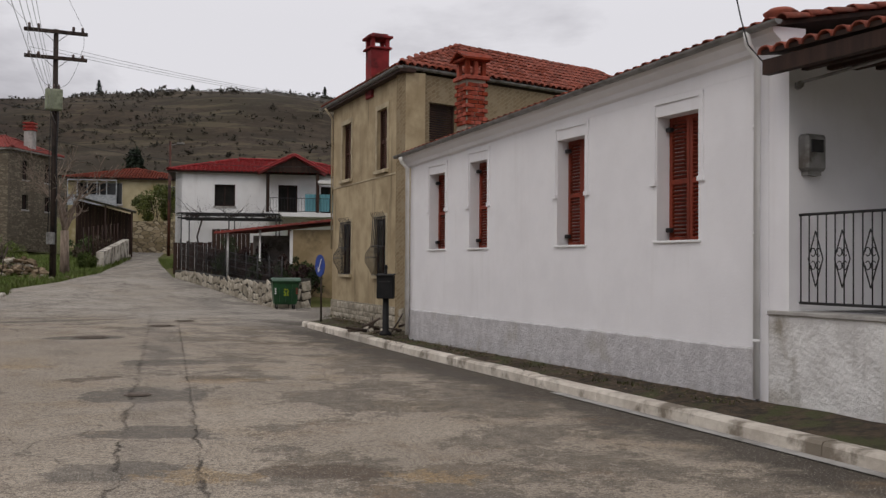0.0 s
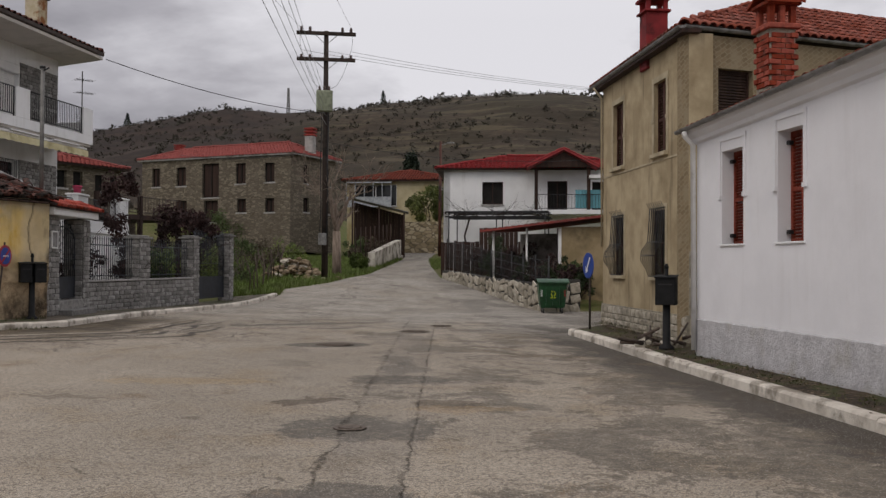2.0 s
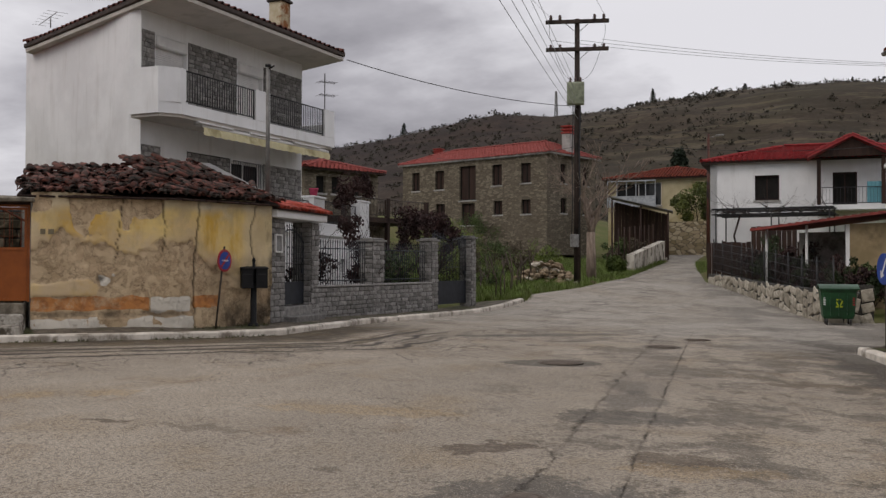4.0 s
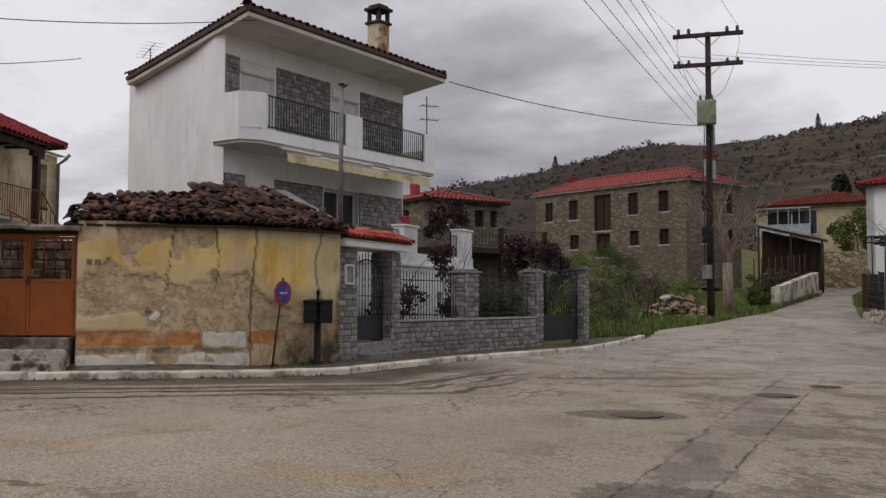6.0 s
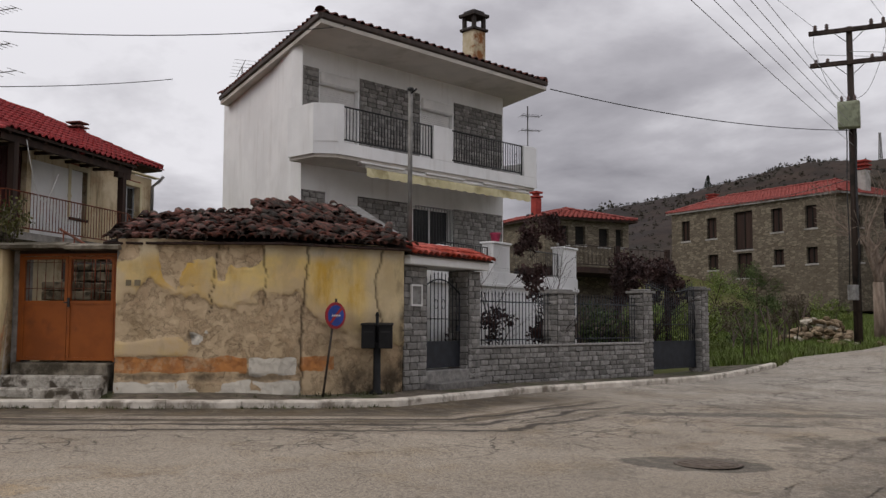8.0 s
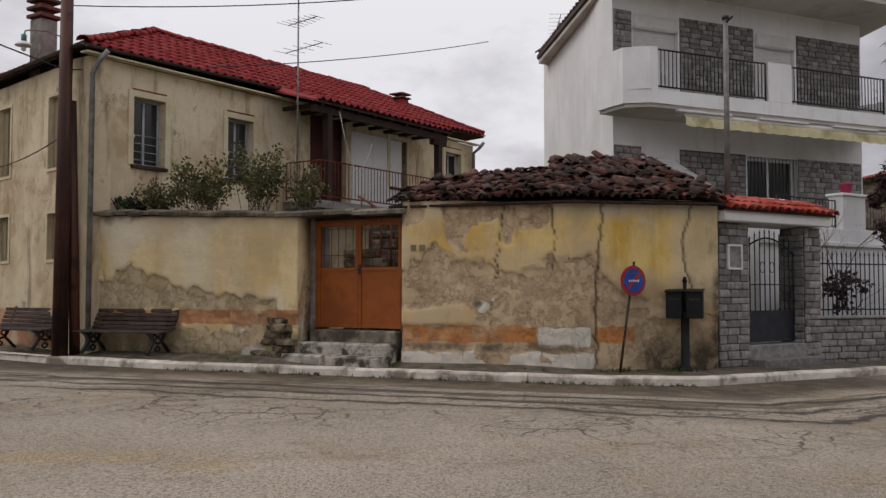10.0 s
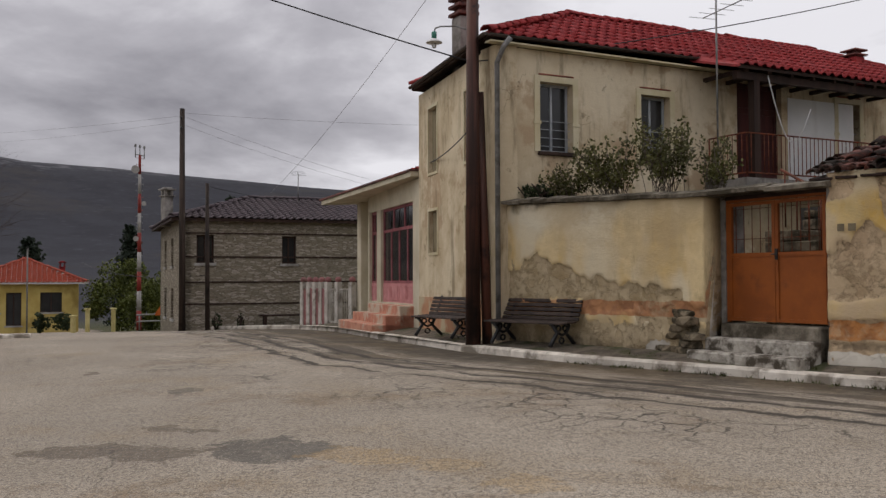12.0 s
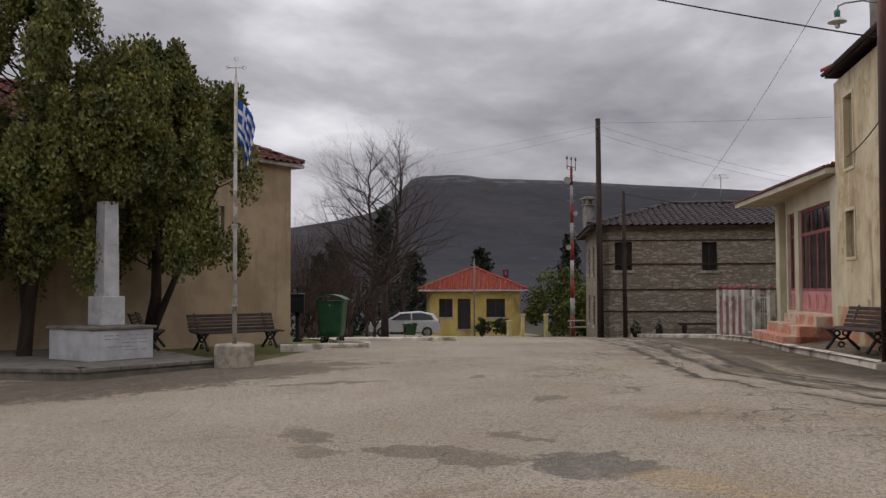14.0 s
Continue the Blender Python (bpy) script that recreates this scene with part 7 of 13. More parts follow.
# ---------- the old yellow house ----------
def weathered_plaster(name, c1, c2, patch, run, dirt):
    """Old lime plaster: faded wash, repaired patches, rain runs and hairline cracks."""
    k = Mat(name, 0.94, 0.15)
    col = k.mix(k.step(k.noise(1.0, 7, 0.62), 0.36, 0.64), c1, c2)
    col = k.mix(k.math("MULTIPLY", k.step(k.noise(0.62, 8, 0.66, vec=k.warp(1.5, 0.4)), 0.53, 0.60), 0.8), col, patch)
    col = k.mix(k.math("MULTIPLY", k.step(k.noise(1.6, 7, 0.65), 0.53, 0.70), 0.7), col, run)
    r = k.math("MULTIPLY", k.step(k.noise(3.2, 7, 0.66, stretch=(1, 1, 0.14)), 0.5, 0.72), k.step(k.noise(0.5, 5), 0.36, 0.56))
    col = k.mix(k.math("MULTIPLY", r, 0.8), col, dirt)
    col = k.mix(k.math("MULTIPLY", k.step(k.noise(2.1, 8, 0.7, vec=k.warp(1.3, 0.3)), 0.62, 0.68), 0.6), col, dirt)
    cr = k.math("MULTIPLY", k.step(k.voronoi(0.7, vec=k.warp(2.0, 0.6)), 0.0, 0.006, 1.0, 0.0), k.step(k.noise(0.8, 4), 0.5, 0.6))
    col = k.mix(k.math("MULTIPLY", cr, 0.6), col, dirt)
    k.color(col)
    k.bump(k.noise(26, 6, 0.65), 0.01, 0.7)
    k.bump(k.noise(4, 6, 0.6), 0.03, 0.5)
    return k.m


house_plaster = weathered_plaster("house_plaster", hx("d5c7ab"), hx("bfae90"), hx("ae9679"), hx("a08a68"), hx("695a45"))
dado_worn = surf("dado_worn", hx("b88b6a"), hx("a87a5c"), 2.5, 0.92, bump=0.006, stain=hx("b5a588"), sscale=1.3, slo=0.44, shi=0.56)
house_trim = surf("house_trim", hx("cfc5a8"), hx("bfb390"), 2, 0.92, bump=0.004, bscale=40)
frame_grey = surf("frame_grey", hx("a9adb0"), hx("8a8f94"), 5, 0.7, bump=0.002)
door_maroon = surf("door_maroon", hx("4a1f1c"), hx("361614"), 4, 0.7, bump=0.003, stretch=(1, 1, 0.1))
pink_paint = surf("pink_paint", hx("c48a8a"), hx("b07676"), 3, 0.7, bump=0.002)
frame_maroon = surf("frame_maroon", hx("94565a"), hx("7a4246"), 4, 0.65, bump=0.002)
pink_step = surf("pink_step", hx("c08a72"), hx("a96f5a"), 3, 0.9, bump=0.006, stain=hx("b9a794"), sscale=1.6, slo=0.5, shi=0.6)
annex_cream = surf("annex_cream", hx("c9c0aa"), hx("b8ae96"), 1.6, 0.9, bump=0.004, bscale=30, streak=0.3, streakc=hx("8d826a"))


gutter_brown = surf("gutter_brown", hx("4d423c"), hx("3b322d"), 4, 0.6, bump=0.001)


def old_house():
    A, B = (-30.25, 20.13), (-21.08, 10.67)
    L = dist(A, B)
    h = thing("house", fr(A, B), "old two-storey cream plastered house with a bright red tiled roof", "house")

    def S(s):  # from the other end
        return L - (s + 1.01)

    ztop = 6.05
    wins = [(S(0.74), S(-0.02), 4.13, 5.46), (S(3.15), S(2.4), 4.1, 5.42), (S(8.82), S(8.1), 4.45, 5.72), (S(11.5), S(10.7), 4.42, 5.70)]
    door = (S(6.32), S(5.0), 3.75, 5.95)
    bm = BM()
    wall(bm, L, 0.3, ztop, 0.5, wins + [door])
    part("wall", bm, house_plaster, h)
    for x0, x1, z0, z1 in wins:
        bm = BM()
        w = 0.12
        for a, b, c, d in ((x0 - w, x0, z0, z1 + w), (x1, x1 + w, z0, z1 + w), (x0, x1, z1, z1 + w)):
            box(bm, a, b, -0.01, 0.02, c, d)
        for s in (x0 - w - 0.02, x1 - 0.02):
            box(bm, s, s + w + 0.04, -0.01, 0.032, z0 + 0.52, z0 + 0.58)
        part("trim", bm, house_trim, h)
        bm = BM()
        box(bm, x0 - 0.02, x1 + 0.02, 0.0, 0.024, z1 + w + 0.01, z1 + w + 0.035)
        part("painted_line", bm, tile_orange, h)
        sill(h, x0, x1, z0, 0.06, dark_wood, 0.07, -0.2)
        win = casement(h, x0, x1, z0, z1, -0.18, frame_grey, glass_dark, 2, 1, 0.05)
        bm = BM()
        for i in range(4):
            rod(bm, (x0, -0.1, z0 + 0.12 + i * 0.16), (x1, -0.1, z0 + 0.12 + i * 0.16), 0.008, n=4)
        part("guard_bar", bm, frame_grey, h)
    # side wall
    C = (-25.3, 7.81)
    m = fr(A, B).inverted() @ fr(B, C)
    Ls = dist(B, C)
    sw = [(3.62, 4.28, 4.12, 5.58), (1.15, 1.72, 4.09, 5.5), (3.62, 4.28, 2.32, 3.25), (1.2, 1.7, 2.3, 3.2)]
    bm = BM()
    wall(bm, Ls, 0.3, ztop, 0.45, sw, s0=0.0)
    part("wall", bm, house_plaster, h).matrix_basis = m
    for x0, x1, z0, z1 in sw:
        bm = BM()
        framing(bm, x0 - 0.06, x1 + 0.06, z0 - 0.06, z1 + 0.06, -0.01, 0.02, 0.06)
        part("trim", bm, house_trim, h).matrix_basis = m
        bm = BM()
        box(bm, x0, x1, -0.16, -0.1, z0, z1)
        for i in range(2):
            box(bm, x0 + 0.05 + i * (x1 - x0) / 2, x0 + (i + 1) * (x1 - x0) / 2 - 0.03, -0.1, -0.085, z0 + 0.05, z1 - 0.05)
        part("boarded_shutter", bm, surf("board_grey", hx("8d8167"), hx("776c55"), 4, 0.9, bump=0.003, stretch=(1, 1, 0.1)), h, "weathered grey closed shutter").matrix_basis = m
    bm = BM()
    box(bm, 0.2, Ls - 0.05, 0.0, 0.022, 0.6, 1.32)
    part("dado", bm, dado_worn, h, "worn terracotta painted dado").matrix_basis = m
    # other walls close the house
    inv = fr(A, B).inverted()
    bm = BM()
    cc, bb = inv @ Vector((-25.3, 7.81, 0)), inv @ Vector((-34.6, 16.6, 0))
    prism(bm, [(cc.x - 0.02, cc.y), (bb.x, bb.y), (bb.x + 0.3, bb.y + 0.3), (cc.x, cc.y + 0.4)][::-1], 0.3, ztop)
    part("wall", bm, house_plaster, h)
    bm = BM()
    prism(bm, [(0.0, -0.5), (0.4, -0.5), (bb.x + 0.4, bb.y), (bb.x, bb.y)], 0.3, ztop)
    part("wall", bm, house_plaster, h)
    # roof
    e1, e2 = inv @ Vector((-20.78, 10.62, 6.18)), inv @ Vector((-30.75, 20.6, 6.44))
    e3, e4 = inv @ Vector((-25.05, 7.72, 6.18)), inv @ Vector((-35.2, 16.9, 6.2))
    k1, k2 = inv @ Vector((-25.0, 11.4, 7.55)), inv @ Vector((-30.6, 16.9, 7.62))
    bm = BM()
    for pts in ([e2, e1, k1, k2], [e1, e3, k1], [e3, e4, k2, k1], [e4, e2, k2]):
        deck(bm, pts, 0.05)
    bmesh.ops.recalc_face_normals(bm, faces=bm.faces)
    roof = part("roof", bm, dark_wood, h, "bright red interlocking tile roof")
    nr = tuple(e1)
    tile_slope(roof, [e2, e1, k1, k2], roman_red, 0.24, 0.33, 280, nr, 0.004, 31)
    tile_slope(roof, [e1.lerp(k1, 0.06), e3.lerp(k1, 0.06), k1], roman_red, 0.24, 0.33, 100, nr, 0.004, 32)
    tile_slope(roof, [e4, e2, k2], roman_red, 0.24, 0.33, 0, nr, 0.004, 33)
    up = Vector((0, 0, 0.06))
    for p, q in ((e1, k1), (e3, k1), (k1, k2), (e2, k2)):
        ridge_tiles(roof, p + up, q + up, ridge_red, 0.34, 12)
    bm = BM()
    box(bm, S(12.3), S(-1.2), 0.0, 0.2, 6.06, 6.09)
    part("eave_board", bm, house_trim, h)
    gutter(h, Vector(e3) + Vector((0.04, 0, 0.03)), Vector(e1) + Vector((0.04, 0, 0.03)), 0.05, gutter_brown)
    gutter(h, Vector(e1) + Vector((0, 0.07, 0.0)), Vector(e1).lerp(e2, 0.4) + Vector((0, 0.07, 0.0)), 0.045, gutter_brown)
    bm = BM()
    pipe(bm, [(L - 0.1, 0.42, 6.1), (L - 0.02, 0.3, 5.95), (L - 0.0, 0.1, 5.7), (L - 0.0, 0.09, 0.6)], 0.05, 8)
    part("downpipe", bm, gutter_metal, h)
    bm = BM()
    pipe(bm, [(0.1, 0.45, 6.1), (0.1, 0.3, 5.95), (0.12, 0.1, 5.8), (0.12, 0.09, 3.0)], 0.05, 8)
    part("downpipe", bm, gutter_metal, h)
    # balcony with its own lean-to roof on posts
    x0, x1 = S(9.1), S(4.1)
    bm = BM()
    box(bm, x0, x1, 0.0, 1.15, 3.55, 3.72)
    part("balcony_slab", bm, concrete_old, h)
    bm = BM()
    a, b, c, d = Vector((x0 - 0.1, 1.25, 5.92)), Vector((x1 + 0.3, 1.25, 5.92)), Vector((x1 + 0.3, 0.0, 6.34)), Vector((x0 - 0.1, 0.0, 6.34))
    deck(bm, [a, b, c, d], 0.06)
    for i in range(9):
        x = x0 + (x1 - x0) * i / 8
        box(bm, x - 0.04, x + 0.04, 0.0, 1.2, 5.82, 5.9)
    box(bm, x0 - 0.05, x1 + 0.2, 1.0, 1.12, 5.68, 5.84)
    bmesh.ops.recalc_face_normals(bm, faces=bm.faces)
    lean = part("balcony_roof", bm, dark_wood, h)
    tile_slope(lean, [a, b, c, d], roman_red, 0.24, 0.33, 60, tuple(b), 0.004, 34)
    bm = BM()
    deck(bm, [Vector((x1 + 0.28, 1.3, 5.93)), Vector((x1 + 0.40, 1.3, 5.90)), Vector((x1 + 0.40, 0.0, 6.26)), Vector((x1 + 0.28, 0.0, 6.37))], 0.05)
    bmesh.ops.recalc_face_normals(bm, faces=bm.faces)
    part("verge_flashing", bm, tile_red, h)
    for x in (x0 + 0.25, x1 - 0.35):
        bm = BM()
        box(bm, x - 0.08, x + 0.08, 0.95, 1.11, 3.72, 5.7)
        if x < (x0 + x1) / 2:
            box(bm, x - 0.3, x + 0.3, 0.96, 1.1, 5.55, 5.7)
        part("post", bm, dark_wood, h)
    railing(h, (x1 - 0.06, 1.1, 0), (x0 + 0.06, 1.1, 0), 3.82, 4.62, iron_rust, 0.12, 0.009, 0.018)
    railing(h, (x1 - 0.06, 1.1, 0), (x1 - 0.06, 0.05, 0), 3.82, 4.62, iron_rust, 0.14, 0.009, 0.018)
    for q0, q1 in ((door[0] + 0.02, door[0] + 0.64), (door[0] + 0.66, door[1] - 0.02)):
        bm = BM()
        box(bm, q0, q1, -0.2, -0.14, 3.75, 5.93)
        dl = part("door_leaf", bm, door_maroon, h)
        for z in (3.9, 4.7, 5.4):
            bm = BM()
            framing(bm, q0 + 0.07, q1 - 0.07, z, z + (0.45 if z > 5 else 0.6), -0.14, -0.12, 0.03)
            part("door_panel", bm, door_maroon, dl)
    bm = BM()
    box(bm, S(8.6), S(6.5), 0.0, 0.01, 3.75, 5.7)
    part("white_panel", bm, villa_white, h)
    # outside stair down behind the gate
    sx = x0
    for i in range(14):
        bm = BM()
        box(bm, sx - 0.26 * (i + 1), sx - 0.26 * i - 0.002, 0.05, 1.05, 0.3, 3.72 - 0.2 * (i + 1))
        part("stair_step", bm, concrete_old, h)
    bm = BM()
    for i in range(15):
        x = sx - 0.26 * i
        rod(bm, (x, 1.08, 3.72 - 0.2 * i), (x, 1.08, 4.62 - 0.2 * i), 0.012, n=4)
    rod(bm, (sx, 1.08, 4.62), (sx - 3.64, 1.08, 1.82), 0.018)
    rod(bm, (sx, 1.08, 3.9), (sx - 3.64, 1.08, 1.1), 0.014)
    part("stair_rail", bm, iron_rust, h)
    # cable down the balcony front
    bm = BM()
    pts = [Vector((x1 - 0.6, 1.16, 5.8 - 1.0 * math.sin(math.pi * t / 10) - 0.06 * t)) + Vector((-0.12 * t, 0, 0)) for t in range(11)]
    pipe(bm, pts, 0.012, 4)
    part("cable", bm, gutter_white, h)


old_house()
chimney_plain((-24.3, 9.2), 6.4, 8.05, 0.4, concrete_old, tile_villa, "plastered chimney with dark red slatted cap", bands=3, turn=45)
chimney_plain((-30.1, 17.9), 6.8, 7.55, 0.36, tile_red, tile_villa, "low red brick chimney with flat cap", bands=2, turn=45)


def antenna(base, top, m_yaw, label="rooftop television aerial on a tall steel mast", rows=((0.0, 1.2, 9), (-0.75, 1.0, 7), (-1.35, 1.3, 5))):
    a = thing("television_aerial", Matrix.Translation(base), label, "aerial")
    h = top - base[2]
    bm = BM()
    rod(bm, (0, 0, 0), (0, 0, h), 0.02, n=6)
    part("mast", bm, gutter_metal, a)
    for dz, ln, n in rows:
        bm = BM()
        u = Vector((math.cos(m_yaw), math.sin(m_yaw), 0))
        w = Vector((-u.y, u.x, 0))
        c = Vector((0, 0, h + dz))
        rod(bm, c - u * ln * 0.35, c + u * ln * 0.65, 0.012, n=5)
        for i in range(n):
            p = c + u * ln * (i / (n - 1) - 0.35)
            q = 0.32 - 0.02 * i
            rod(bm, p - w * q, p + w * q, 0.006, n=4)
        part("yagi", bm, gutter_metal, a)
    return a


antenna((-23.4, 14.6, 3.9), 8.3, 0.6)


# ---------- the white three-storey villa ----------
def slab_face(name, parent, m, x0, x1, z0, z1, seed, size=(0.18, 0.42, 0.1, 0.15), cap=0, holes=(), th=0.08):
    """A face of sawn grey stone slabs in courses, in a part's own frame."""
    bed = rubble_face(name, parent, x1, z0, z1, 0.0, stone_grey, mortar_dark, size, seed, holes=holes, cap=cap, s0=x0)
    bed.matrix_basis = m
    return bed


def villa():
    A, B = (-24.6, 29.2), (-22.75, 21.6)
    L = dist(A, B)
    F = fr(A, B)
    inv = F.inverted()
    h = thing("villa", F, "white villa with grey stone panels, balcony and awning", "house")
    bm = BM()
    lo_win = [(2.3, 3.9, 3.1, 4.95), (6.0, 7.0, 3.1, 4.75)]
    hi_win = [(2.3, 3.6, 5.95, 8.02), (5.97, 7.26, 5.95, 8.05)]
    wall(bm, L, 0.3, 8.66, 0.4, lo_win + hi_win)
    part("wall", bm, villa_white, h)
    b2 = inv @ Vector((-30.05, 22.3, 0))
    b3 = inv @ Vector((-31.9, 29.9, 0))
    bm = BM()
    prism(bm, [(L - 0.003, -0.4), (L - 0.003, 0.0), (b2.x, b2.y), (b2.x - 0.35, b2.y)][::-1], 0.3, 8.66)
    bmesh.ops.recalc_face_normals(bm, faces=bm.faces)
    part("wall", bm, villa_white, h)
    bm = BM()
    prism(bm, [(b2.x - 0.36, b2.y), (b2.x - 0.36, b2.y + 0.35), (b3.x, b3.y + 0.35), (b3.x, b3.y)], 0.3, 8.66)
    bmesh.ops.recalc_face_normals(bm, faces=bm.faces)
    part("wall", bm, villa_white, h)
    bm = BM()
    prism(bm, [(0.003, -0.4), (0.36, -0.4), (b3.x + 0.36, b3.y), (b3.x, b3.y)][::-1], 0.3, 8.66)
    bmesh.ops.recalc_face_normals(bm, faces=bm.faces)
    part("wall", bm, villa_white, h)
    # stone panels between the shutters
    I = Matrix.Translation((0, 0.005, 0))
    slab_face("stone_panel", h, I, 0.05, 2.25, 5.95, 8.12, 41, cap=60)
    slab_face("stone_panel", h, I, 3.66, 5.92, 5.95, 8.12, 42, cap=60)
    slab_face("stone_panel", h, I, 7.3, L - 0.02, 5.95, 8.1, 43, cap=30)
    slab_face("stone_panel", h, I, 0.05, 2.25, 2.6, 5.0, 44, cap=60)
    slab_face("stone_panel", h, I, 3.95, 5.95, 2.6, 5.0, 45, cap=40)
    slab_face("stone_panel", h, I, 7.05, L - 0.02, 2.6, 5.0, 46, cap=30)
    for i, (x0, x1, z0, z1) in enumerate(hi_win + lo_win):
        bm = BM()
        if i != 2:
            n = int((z1 - z0 - 0.3) / 0.055)
            box(bm, x0, x1, -0.16, -0.142, z0, z1)
            sh = part("roller_shutter", bm, roller_white, h, "closed white roller shutter")
            bm = BM()
            bbox(bm, x0 + 0.03, x1 - 0.03, -0.14, -0.115, 0.0, 0.05, 0.008)
            me = bpy.data.meshes.new("slat")
            bm.to_mesh(me)
            bm.free()
            me.materials.append(roller_white)
            for j in range(n):
                share("slat", me, sh, Matrix.Translation((0, 0, z0 + j * 0.055)))
            bm = BM()
            bbox(bm, x0, x1, -0.16, 0.06, z1 - 0.3, z1, 0.03)
            part("shutter_box", bm, roller_white, h)
        else:
            casement(h, x0, x1, z0, z1, -0.15, roller_white, glass_dark, 2, 1, 0.06)
            bm = BM()
            for j in range(14):
                x = x0 + 0.05 + (x1 - x0 - 0.1) * j / 13
                pipe(bm, [(x, 0.06, z1), (x, 0.08, z0 + 0.8), (x, 0.18, z0 + 0.45), (x, 0.1, z0)], 0.008, 4)
            for z in (z0, z0 + 0.9, z1):
                rod(bm, (x0, 0.08, z), (x1, 0.08, z), 0.01, n=4)
            part("grille", bm, iron_black, h)
    # balcony: slab, solid parapet ends and centre pier, rails between
    D0, D1 = inv @ Vector((-23.3, 29.5, 0)), inv @ Vector((-21.4, 21.5, 0))
    yo = (D0.y + D1.y) / 2
    xa, xb = D0.x, D1.x
    bm = BM()
    prism(bm, [(xa, 0.0), (xa, yo), (xb - 0.5, yo), (xb, yo - 0.35), (xb, 0.0)][::-1], 5.72, 6.02)
    bmesh.ops.recalc_face_normals(bm, faces=bm.faces)
    part("balcony_slab", bm, villa_white, h)
    # underside plate, its shade painted in as darker beige
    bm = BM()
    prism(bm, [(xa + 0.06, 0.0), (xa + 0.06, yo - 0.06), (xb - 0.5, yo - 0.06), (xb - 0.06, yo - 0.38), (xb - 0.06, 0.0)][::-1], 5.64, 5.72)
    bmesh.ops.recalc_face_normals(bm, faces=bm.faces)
    part("balcony_soffit", bm, soffit_shaded, h)
    s = yo - 0.12
    bm = BM()
    bbox(bm, xa + 0.0, xa + 0.62, s, yo, 6.02, 6.93, 0.01)
    bbox(bm, xa, xa + 0.12, 0.0, s, 6.02, 6.5, 0.01)
    part("parapet", bm, villa_white, h)
    bm = BM()
    bbox(bm, xa + 3.72, xa + 4.45, s, yo, 6.02, 6.93, 0.01)
    part("parapet", bm, villa_white, h)
    bm = BM()
    prism(bm, [(xb - 0.66, yo), (xb - 0.66, s), (xb - 0.5, s), (xb - 0.12, yo - 0.42), (xb - 0.12, 0.0), (xb, 0.0), (xb, yo - 0.35), (xb - 0.45, yo)][::1], 6.02, 6.93)
    bmesh.ops.recalc_face_normals(bm, faces=bm.faces)
    part("parapet", bm, villa_white, h)
    railing(h, (xa + 0.66, s + 0.06, 0), (xa + 3.7, s + 0.06, 0), 6.1, 6.9, iron_black, 0.105, 0.012, 0.022)
    railing(h, (xa + 4.48, s + 0.06, 0), (xb - 0.68, s + 0.06, 0), 6.1, 6.9, iron_black, 0.105, 0.012, 0.022)
    for x in (xa + 0.95, xa + 2.2, xa + 3.4, xa + 5.2, xa + 6.4):
        bm = BM()
        for sz in (-1, 1):
            q = [Vector((x + 0.05 * math.cos(t * 0.8), s + 0.06, 6.5 + sz * (0.09 + 0.05 * math.sin(t * 0.8)))) for t in range(8)]
            pipe(bm, q, 0.006, 4)
        part("scroll", bm, iron_black, h)
    # awning rolled out a little under the balcony
    awn = thing("awning", F, "cream scalloped awning under the villa's balcony", "awning")
    a0, a1 = xa + 0.35, xa + 6.85
    bm = BM()
    box(bm, a0, a1, yo - 0.32, yo - 0.12, 5.56, 5.64)
    rod(bm, (a0, yo - 0.05, 5.54), (a1, yo - 0.05, 5.54), 0.045, n=8)
    part("cassette", bm, roller_white, awn)
    cream = surf("awning_cloth", hx("cfc7a2"), hx("bdb38c"), 2, 0.9, bump=0.002, stain=hx("9c916c"), sscale=1.5)
    bm = BM()
    n = 110
    prev = None
    for i in range(n + 1):
        x = a0 + (a1 - a0) * i / n
        low = 5.30 - 0.035 * abs(math.sin(i * math.pi * 18 / n))
        row = [bm.verts.new((x, yo - 0.08, 5.52)), bm.verts.new((x, yo + 0.02, 5.48)), bm.verts.new((x, yo + 0.03, 5.42)), bm.verts.new((x, yo + 0.035 + 0.008 * math.sin(i * 0.9), low))]
        if prev:
            for j in range(3):
                bm.faces.new((prev[j], prev[j + 1], row[j + 1], row[j]))
        prev = row
    cl_ = part("cloth", bm, cream, awn)
    so = cl_.modifiers.new("thick", "SOLIDIFY")
    so.thickness = 0.004
    for i in range(3):
        x = a0 + 0.6 + i * 2.3
        bm = BM()
        bbox(bm, x, x + 1.5, yo - 0.09, yo + 0.05, 5.575, 5.625, 0.01)
        part("lamp_tube", bm, roller_white, awn)
    # roof: a shallow hip with wide eaves
    e = [inv @ Vector(p) for p in ((-23.16, 29.75, 8.92), (-21.08, 21.28, 8.90), (-29.45, 21.95, 8.68), (-32.6, 30.5, 8.75))]
    k1, k2 = inv @ Vector((-25.7, 24.2, 9.95)), inv @ Vector((-27.6, 27.6, 9.95))
    bm = BM()
    for pts in ([e[0], e[1], k1, k2], [e[1], e[2], k1], [e[2], e[3], k2, k1], [e[3], e[0], k2]):
        deck(bm, pts, 0.05)
    bmesh.ops.recalc_face_normals(bm, faces=bm.faces)
    roof = part("roof", bm, dark_wood, h, "weathered brown tile roof")
    # eave underside in the same shade-toned beige
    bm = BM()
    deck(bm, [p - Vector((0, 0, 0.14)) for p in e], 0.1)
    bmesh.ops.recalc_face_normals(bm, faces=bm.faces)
    part("soffit", bm, soffit_shaded, h)
    bm = BM()
